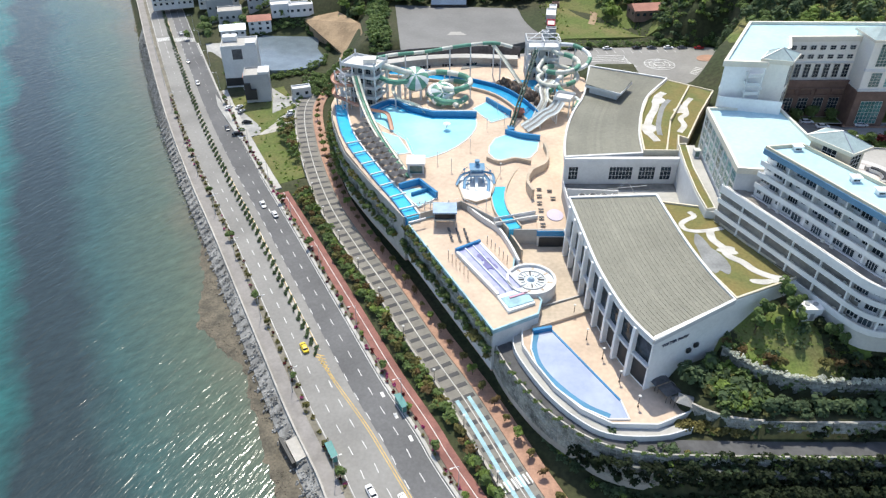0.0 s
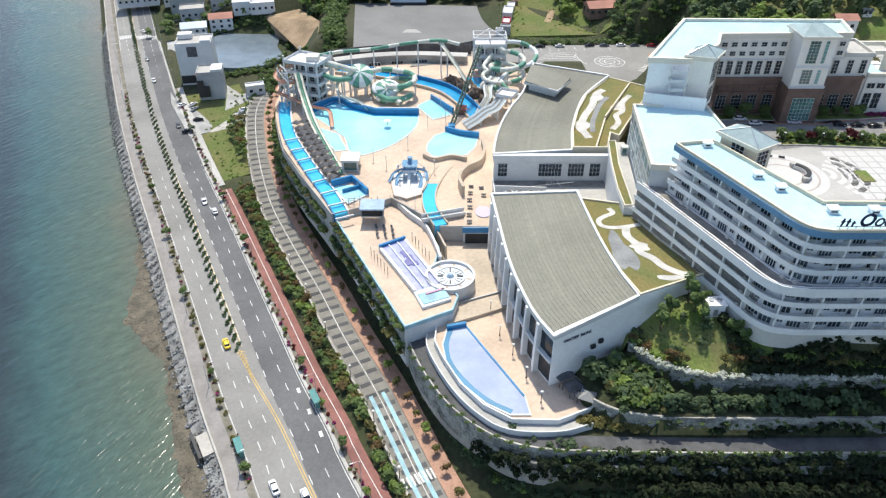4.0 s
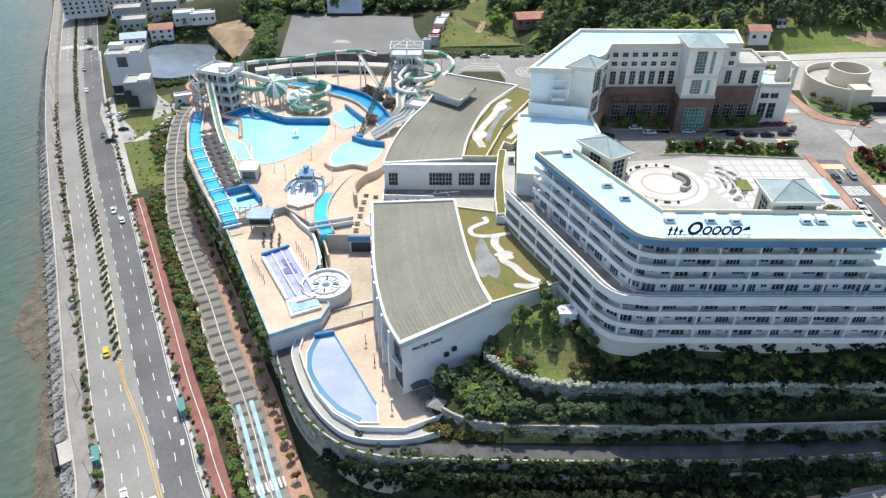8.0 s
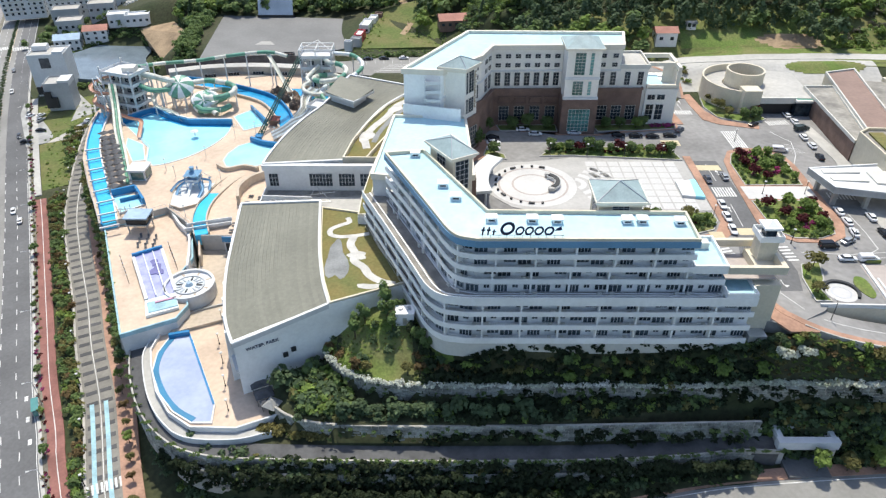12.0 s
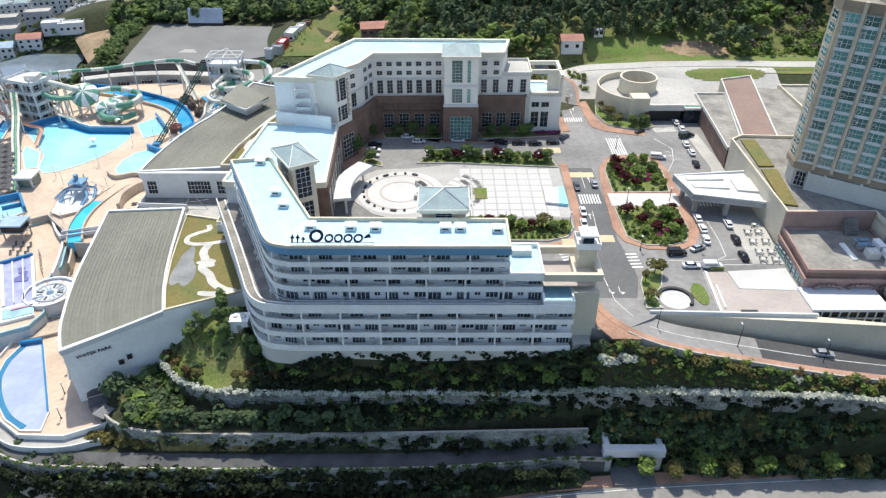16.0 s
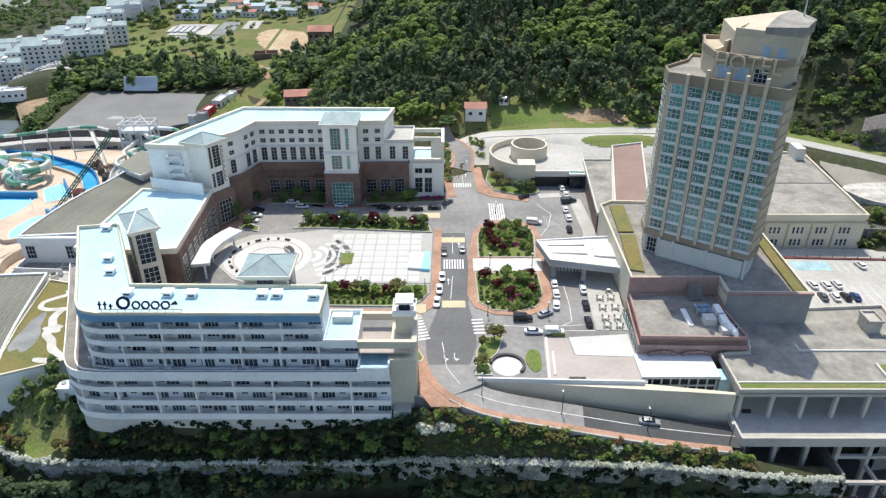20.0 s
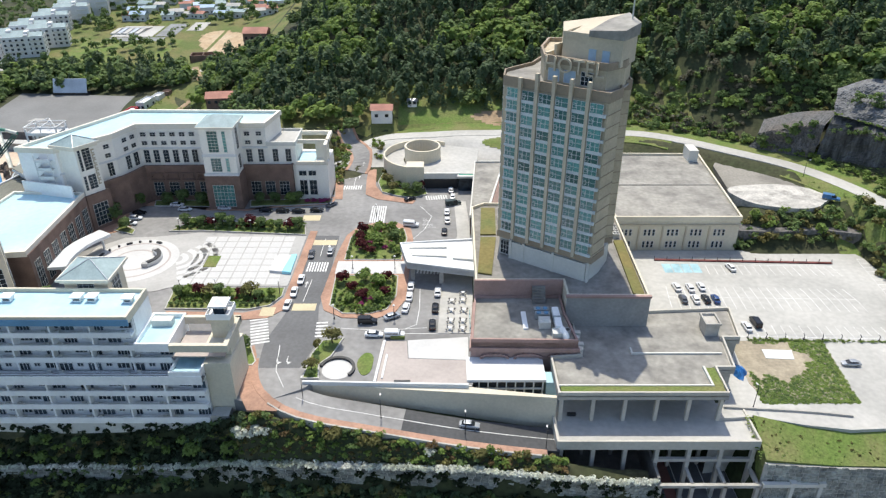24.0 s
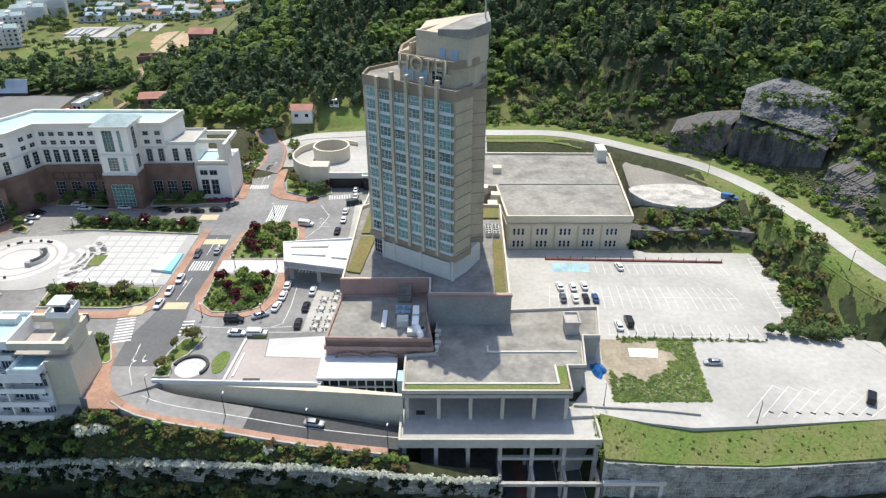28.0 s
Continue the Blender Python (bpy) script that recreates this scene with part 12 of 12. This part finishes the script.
def bays(a0, a1, b0, b1, n, line0=False, line1=True):
    """Bay lines between two rows of points, and the line along them."""
    a0, a1, b0, b1 = (np.array(q, float) for q in (a0, a1, b0, b1))
    for k in range(n + 1):
        pm.bar(a0 + (a1 - a0) * k / n, b0 + (b1 - b0) * k / n, 0.16, 35.8, 36.012)
    if line0:
        pm.bar(a0, a1, 0.16, 35.8, 36.013)
    if line1:
        pm.bar(b0, b1, 0.16, 35.8, 36.013)


bays((303.4, 191.3), (342.8, 190.5), (303.1, 185.4), (343.7, 184.2), 16, True, False)
bays((287.5, 178.8), (339.9, 176.7), (286.6, 172.6), (341.1, 171.1), 21, False, True)
bays((286.6, 172.6), (341.1, 171.1), (286, 166.6), (341.3, 164.6), 21, False, False)
bays((301, 158.2), (340.7, 157.2), (300.4, 153), (341.3, 151.6), 16, False, True)
bays((353.5, 194.8), (350.3, 161.2), (357.6, 194.8), (354.4, 161.2), 13, True, False)
for k in range(9):
    x = 335.9 + 3.6 * k
    pm.bar((x, 132.2 - 0.45 * k), (x - 10.6, 120.9), 0.16, 35.8, 36.012)
    pm.bar((x, 132.2 - 0.45 * k), (x + 2.6, 129.6 - 0.45 * k), 0.16, 35.8, 36.013)
part("bay_marks", pm, PAINT, park, "white bay lines", kind="stuff")
for k in range(4):
    x = 289.6 + 3.0 * k
    part("blue_bay", Form().prism([(x, 192), (x + 2.7, 191.9), (x + 2.6, 186.4), (x - 0.1, 186.5)], 35.8, 36.015), PALEBLUE, park, "faded pale blue bay paint")
for k in range(8):
    bs = 336.6 + 3.2 * k
    part("wheel_stop", Form().bar((bs - 5.6, 122.8 - 0.1 * k), (bs - 4.6, 122.2 - 0.1 * k), 0.25, 36, 36.16), DARK, park)
part("joint", Form().bar((366.7, 150.6), (375, 131), 0.1, 35.8, 36.011), DARK, park)
soil = solid("soil_patch", Form().prism([(297, 151), (321.6, 150), (318.9, 126.5), (297, 128.1), (295.4, 133.3)], 35, 36.08), mat("sandy_soil", (0.36, 0.31, 0.23), 0.95, 0.16, 0.15, 1.2, 0.4), "bare sandy patch with weeds in the car park", "ground")
sheet = thing("white_sheet", 307, 145, 36.08, "flat white sheet lying on sandy soil", "sheet")
part("sheet", Form().prism([(303.8, 147), (311.5, 146.5), (310.6, 142.7), (303.5, 143.2)], 36.08, 36.2), WHITE, sheet)
wd = grid_spots(295, 322, 126.4, 151, 0.42, lambda x, y: (x < 319 + 0.1 * (y - 126)) and (math.hypot((x - 304.5) / 9.5, (y - 143) / 8) > 1 + 0.5 * noise.noise((x * 0.25, y * 0.25, 1))) and not (303 < x < 312 and 142 < y < 147.6) and x > 296 + 0.12 * (y - 128), 0.45, 0.85, lambda x, y: 36.05)
v = split(wd, (0.8, 0.2))
scatter("patch_weeds", v[0], LOW_P, L_FRESH, "thick green weeds on the sandy patch", "weeds", 0.4)
scatter("patch_weeds_dark", v[1], LOW_P, L_MID, "darker weeds on the sandy patch", "weeds", 0.5)
fence = thing("wire_fence", 302, 152, 36, "wire fence on bent posts along the car park", "fence")
for k in range(9):
    t_ = k / 8
    x, y = 302.2 + 39.6 * t_, 152.2 - 1.6 * t_
    part("post", Form().tube([(x, y, 35.8), (x, y, 37.4), (x - 0.3, y + 0.2, 37.8)], 0.09, 6).box(x - 0.25, x + 0.25, y - 0.25, y + 0.25, 35.9, 36.2), DARK, fence)
for z in (36.5, 37.0, 37.4):
    part("wire", Form().tube([(302.2, 152.2, z), (341.8, 150.6, z)], 0.025, 4), STEEL, fence)
fw = [(302 + 39.6 * t_, 151.4 - 1.6 * t_ + PLANT.uniform(-0.4, 0.4), 36, PLANT.uniform(0.3, 0.7)) for t_ in PLANT.uniform(0, 1, 110)]
scatter("fence_weeds", fw, LOW_P, L_FRESH, "weeds along the wire fence", "weeds")
bed = thing("flower_bed", 316, 193, 36, "low dark red planter rail along the car park", "planter")
part("kerb", Form().bar((288, 194.3), (344.2, 192), 0.9, 35.8, 36.4), mat("maroon_boards", (0.16, 0.05, 0.045), 0.85, 0.25, 0.4, 2.0, 0.2), bed)
for k in range(15):
    t_ = k / 14
    part("post", Form().cyl(288 + 56 * t_, 194.3 - 2.3 * t_, 36.2, 37.5, 0.1, 6), DARK, bed)
solid("ramp_kerb", ribbon(smooth_line([(286, 124.6), (293.2, 124), (304.9, 123), (314.9, 121.5)], 2), -0.18, 0.18, 35.5, 36.55), CONC, "low curved concrete kerb wall", "wall")
isl = solid("island_kerb", Form().prism([(349, 158.6), (351, 160), (356, 158), (374, 153.4), (374, 151.6), (356, 152.2)], 35, 36.2), SOIL, "planted island kerb", "kerb")
ib = grid_spots(350, 374, 151.5, 160, 1.3, lambda x, y: 152.4 < y < 159.6 - 0.3 * (x - 350), 0.5, 1.1, lambda x, y: 36.1)
scatter("island_shrubs", ib, BUSH_P, L_MID, "clipped shrubs on the car park island")
tarp = thing("tarpaulin_heap", 294.3, 137.7, 36, "crumpled bright blue tarpaulin over a heap", "tarpaulin")
tf = Form()
pts = blob(294.3, 137.7, 1.8, 3.0, 16, 0.2, 4)
tf.add([(x, y, 36.0) for x, y in pts] + [(294.3 + (x - 294.3) * 0.6, 137.7 + (y - 137.7) * 0.65, 37.1 + 0.35 * math.sin(3 * i)) for i, (x, y) in enumerate(pts)] + [(294.3, 137.7, 37.7)],
       [(i, (i + 1) % 16, 16 + (i + 1) % 16, 16 + i) for i in range(16)] + [(16 + i, 16 + (i + 1) % 16, 32) for i in range(16)])
part("cover", tf, mat("blue_tarp", (0.03, 0.16, 0.42), 0.5, 0.2, 0.5, 1.5, 0.5), tarp)


# ---- ground sheets that lie on the slopes ----
def ground_sheet(name, x0, x1, y0, y1, step, keep, material, label, category, lift=0.12):
    f = Form()
    nx, ny = int((x1 - x0) / step) + 1, int((y1 - y0) / step) + 1
    vs = [(x0 + i * step, y0 + j * step, land_z(x0 + i * step, y0 + j * step) + lift) for j in range(ny) for i in range(nx)]
    fs = [(j * nx + i, j * nx + i + 1, (j + 1) * nx + i + 1, (j + 1) * nx + i) for j in range(ny - 1) for i in range(nx - 1) if keep(x0 + (i + 0.5) * step, y0 + (j + 0.5) * step)]
    ob = solid(name, f.add(vs, fs), material, label, category)
    for p in ob.data.polygons:
        p.use_smooth = True
    return ob


ground_sheet("valley_meadow", -60, 150, 425, 700, 5.0, lambda x, y: x < 112, GRASS, "green fields of the valley", "field", 0.15)
# building site, plots and glasshouses of the valley
SITE = mat("orange_soil", (0.42, 0.3, 0.18), 0.95, 0.25, 0.06, 0.5, 0.4, col2=(0.5, 0.4, 0.28))
ground_sheet("building_site", 36, 104, 436, 552, 2.0, lambda x, y: math.hypot((x - 70 + 0.42 * (y - 492)) / 19, (y - 492) / 44) < 1 + 0.14 * noise.noise((x * 0.1, y * 0.1, 3)), SITE, "bare orange-brown building site", "ground", 0.35)
for cx, cy, hw, hd, m_, lb in ((-8, 534, 15, 15, CONCL, "pale concrete plot among the fields"), (16, 538, 7, 18, GREYGRAVEL, "grey vegetable plot with covered rows"), (33, 548, 6, 12, CONCL, "pale plot beside the lane"), (-2, 512, 20, 5, GREYGRAVEL, "long grey covered vegetable bed")):
    ground_sheet("valley_plot", cx - hw, cx + hw, cy - hd, cy + hd, 2.0, lambda x, y: True, m_, lb, "field", 0.4)
for k in range(5):
    gh = thing("greenhouse", -22 + 4.4 * k, 536, land_z(-14, 536) + 0.3, "long low greenhouse under pale plastic", "greenhouse", "greenhouses of the valley", turn=-8)
    part("cover", Form().gable(-1.7, 1.7, -12, 12, 0.4, 2.0), STEEL if k % 2 else CONCL, gh, local=True)
    part("side", Form().box(-1.6, 1.6, -11.8, 11.8, -1, 0.6), PALE, gh, local=True)
sw = thing("site_wall", 62, 462, land_z(62, 462), "unfinished brown house shell on the building site", "building", turn=10)
for q in ((-8, 8, -5, -4.4), (-8, 8, 4.4, 5), (-8, -7.4, -5, 5), (7.4, 8, -5, 5), (-0.3, 0.3, -5, 5)):
    part("wall", Form().box(*q, -3, 3.4), BRICK, sw, local=True)
part("floor", Form().box(-7.9, 7.9, -4.9, 4.9, -3, 0.6), SITE, sw, local=True)
ground_sheet("valley_field", -36, 34, 446, 512, 3.0, lambda x, y: noise.noise((x * 0.03, y * 0.03, 7)) > -0.2, LAWN, "green vegetable fields on the valley side", "field", 0.3)
vr = grid_spots(-40, 36, 505, 566, 3.2, lambda x, y: noise.noise((x * 0.06, y * 0.06, 1)) > 0.12 and not (-30 < x < 8 and 518 < y < 552), 0.6, 1.3)
scatter("valley_rows", vr, BUSH_P, L_FRESH, "fresh green crop rows and hedges of the valley", "crops")
ground_sheet("hill_slope", 350, 400, 150, 262, 1.6, lambda x, y: line_d(BACKROAD, x, y) < 13 and not (y < 153 and x < 376), LAWN, "rough green slope beside the hill road", "grass")
ground_sheet("hotel_lawn", 68, 101, 113, 136, 1.0, lambda x, y: 0.8 < line_d(WALL1, x, y) < 17, LAWN, "sloping lawn beside the white hotel", "lawn")
ground_sheet("wood_edge", 120, 330, 288, 320, 3.2, lambda x, y: True, GRASS, "rough grass at the wood's edge", "grass", 0.1)
ground_sheet("upper_yard", 188, 274, 257, 281, 1.6, lambda x, y: line_d(BACKROAD, x, y) < -2.6, CONCL, "pale concrete yard behind the ramp", "pavement", 0.16)
ground_sheet("hill_lawn", 200, 266, 285, 312, 1.6, lambda x, y: True, LAWN, "bright green lawn before the woods", "lawn", 0.2)
ground_sheet("bare_patch", 232, 264, 288, 304, 1.6, lambda x, y: math.hypot((x - 247) / 14, (y - 296) / 5.5) < 1 + 0.3 * noise.noise((x * 0.2, y * 0.2, 7)), SOIL, "bare sandy patch on the lawn", "ground", 0.28)
ground_sheet("oval_lawn", 234, 270, 266, 279, 1.0, lambda x, y: math.hypot((x - 252) / 16, (y - 272) / 4.4) < 1, LAWN, "oval lawn beside the hill road", "lawn", 0.3)
hg = grid_spots(352, 392, 153, 262, 1.5, lambda x, y: (-16 < line_d(BACKROAD, x, y) < -4.2 or 4.2 < line_d(BACKROAD, x, y) < 10) and PLANT.uniform() < 0.7, 0.3, 0.7)
v = split(hg, (0.6, 0.25, 0.15))
scatter("slope_grass", v[0], LOW_P, L_FRESH, "bright long grass beside the hill road", "grass", 0.6)
scatter("slope_grass_dark", v[1], LOW_P, L_MID, "darker grass beside the hill road", "grass", 0.6)
scatter("slope_grass_dry", v[2], LOW_P, L_OLIVE, "dry grass beside the hill road", "grass", 0.6)

# ---- lamps ----
LAMPHEAD = mat("lamp_head", (0.6, 0.6, 0.58), 0.4, 0.05)


def lamp_proto(name, label, h, arm, head, colour):
    ob = thing(name, 0, 0, -500, label, "lamp", "lamp posts")
    part("post", Form().cyl(0, 0, -0.2, h, 0.11, 8, 0.07), colour, ob, local=True)
    part("base", Form().cyl(0, 0, -0.2, 0.35, 0.24, 8, 0.18), colour, ob, local=True)
    for s in ((1,) if arm > 0 else ()):
        part("arm", Form().tube([(0, 0, h - 0.05), (arm * 0.5 * s, 0, h + 0.25), (arm * s, 0, h + 0.25)], 0.05, 6), colour, ob, local=True)
        part("head", Form().box(arm - 0.15, arm + 0.6, -0.16, 0.16, h + 0.15, h + 0.3), LAMPHEAD, ob, local=True)
    if not arm:
        part("head", Form().cyl(0, 0, h, h + 0.16, head * 0.5, 12, head).cyl(0, 0, h + 0.16, h + 0.3, head, 12, head * 0.7), LAMPHEAD, ob, local=True)
    return ob


LP = {"street": lamp_proto("street_lamp", "tall slim grey street lamp with one arm", 8.5, 1.8, 0, STEEL),
      "deck": lamp_proto("deck_lamp", "dark lamp post with a round head on the lower deck", 3.6, 0, 0.42, DARK),
      "court": lamp_proto("court_lamp", "slim dark lamp post with a round head in the court", 4.2, 0, 0.4, DARK),
      "park": lamp_proto("car_park_lamp", "slim dark lamp post with one arm", 6.0, 0.8, 0, DARK)}


def lamp(kind, x, y, z, turn=0):
    return copy_thing(LP[kind], pose(x, y, z, 0, 0, turn))


for x, y in ((36.4, 147.7), (38.3, 137.8), (41.2, 130.5), (43.9, 122.4), (46.7, 114.3)):
    lamp("deck", x, y, 19)
for k, p in enumerate(sides([q for q in near_road if 80 < q[1] < 430], -12.9)[::8]):
    lamp("street", p[0], p[1], road_z(p[1]) + 0.1, 25)
for k, p in enumerate(sides([q for q in near_road if 80 < q[1] < 430], 12.4)[4::8]):
    lamp("street", p[0], p[1], road_z(p[1]) + 0.1, 205)
for k, p in enumerate(sides(board_line, -4.2)[3:-8:6]):
    lamp("court", p[0], p[1], bz(*p), 0)
for x, y in ((146, 165.4), (156, 165.6), (166, 165.2), (174, 164.8), (133, 203.6), (145, 203), (157, 202.4), (169, 201.8), (193, 178.5), (205.6, 178.6), (191, 152.6), (207, 152.4), (197, 214.4)):
    lamp("court", x, y, 42.1)
for x, y, z, tn in ((293.1, 124.8, 36, 90), (326.9, 119, 36, 90), (369.6, 168.2, 47.6, 0), (352, 236, 47.6, 0), (188, 122, 40.4, 90), (206, 118.6, 38.2, 90), (225, 115.8, 35.8, 90), (243, 113.6, 33.4, 90)):
    lamp("park", x, y, z, tn)
for ob in list(LP.values()):
    for c_ in list(ob.children_recursive):
        bpy.data.objects.remove(c_)
    bpy.data.objects.remove(ob)


# ---- bus shelters, cabinets and the white unit on the lawn ----
def shelter(x, y, z, turn):
    ob = thing("bus_shelter", x, y, z, "bus shelter with green tinted glass and a flat roof", "shelter", "bus shelters", turn=turn)
    gl = mat("green_glass", (0.1, 0.28, 0.26), 0.1, 0.1, spec=0.7)
    part("roof", Form().box(-2.6, 2.6, -0.9, 0.9, 2.4, 2.55), gl, ob, "green glass roof", local=True)
    part("back_panel", Form().box(-2.4, 2.4, 0.7, 0.76, 0.3, 2.3), gl, ob, local=True)
    for sx in (-2.4, 2.4):
        part("side_panel", Form().box(sx - 0.03, sx + 0.03, -0.5, 0.7, 0.3, 2.3), gl, ob, local=True)
        part("post", Form().box(sx - 0.06, sx + 0.06, 0.62, 0.78, 0, 2.45), STEEL, ob, local=True)
    part("bench", Form().box(-1.8, 1.8, 0.2, 0.6, 0.42, 0.48), DARK, ob, local=True)


shelter(-27.8, 112.4, 3.15, 117 - 180)
shelter(-11.2, 128.3, 3.4, 117)
un = thing("service_cabin", 89, 129.3, land_z(89, 129.3), "white flat-roofed service cabin on the hotel lawn", "cabin")
part("body", Form().box(-2.2, 2.2, -1.6, 1.6, -0.8, 3.2), FACADE, un, local=True)
part("roof", Form().box(-2.4, 2.4, -1.8, 1.8, 3.2, 3.5), FACADE, un, local=True)
part("vent", Form().cyl(-1.0, 0.2, 3.5, 3.9, 0.6, 12), STEEL, un, local=True)
part("vent", Form().cyl(1.0, 0.2, 3.5, 3.9, 0.6, 12), STEEL, un, local=True)
part("door", Form().box(-0.5, 0.5, -1.65, -1.6, 0, 2.1), STEEL, un, local=True)

# north end of the avenue, with planted beds on both sides
nl = smooth_line([(186, 252), (187, 259), (186.4, 268), (183, 278), (177.6, 287)], 2)
solid("avenue_north", ribbon(nl, -3.3, 3.3, 38, lambda x, y: max(CZ + 0.03, land_z(x, y) + 0.4)), ASPHM, "asphalt avenue curving up the hill", "road")
solid("avenue_north_kerb", ribbon(nl, 3.3, 4.4, 38, lambda x, y: max(CZ + 0.12, land_z(x, y) + 0.5)), BRICKPAVE, "narrow rosy pavement beside the avenue", "pavement")
solid("avenue_north_walk", ribbon(nl, -4.6, -3.3, 38, lambda x, y: max(CZ + 0.12, land_z(x, y) + 0.5)), BRICKPAVE, "narrow rosy pavement beside the avenue", "pavement")
nb = grid_spots(168, 206, 243, 290, 1.7, lambda x, y: (5 < 187 - x - 0.008 * max(0, y - 262) ** 2 < 12 and y > 240 or (5.4 < x - 187 + 0.008 * max(0, y - 262) ** 2 < 9 and 262 < y < 284)) and PLANT.uniform() < 0.6, 0.5, 1.1, lambda x, y: max(CZ, land_z(x, y)))
v = split(nb, (0.45, 0.35, 0.2))
scatter("avenue_shrubs", v[0], BUSH_P, L_FRESH, "fresh green shrubs beside the avenue")
scatter("avenue_shrubs_olive", v[1], BUSH_P, L_OLIVE, "yellow-brown shrubs beside the avenue")
scatter("avenue_shrubs_green", v[2], BUSH_P, L_MID, "green shrubs beside the avenue")
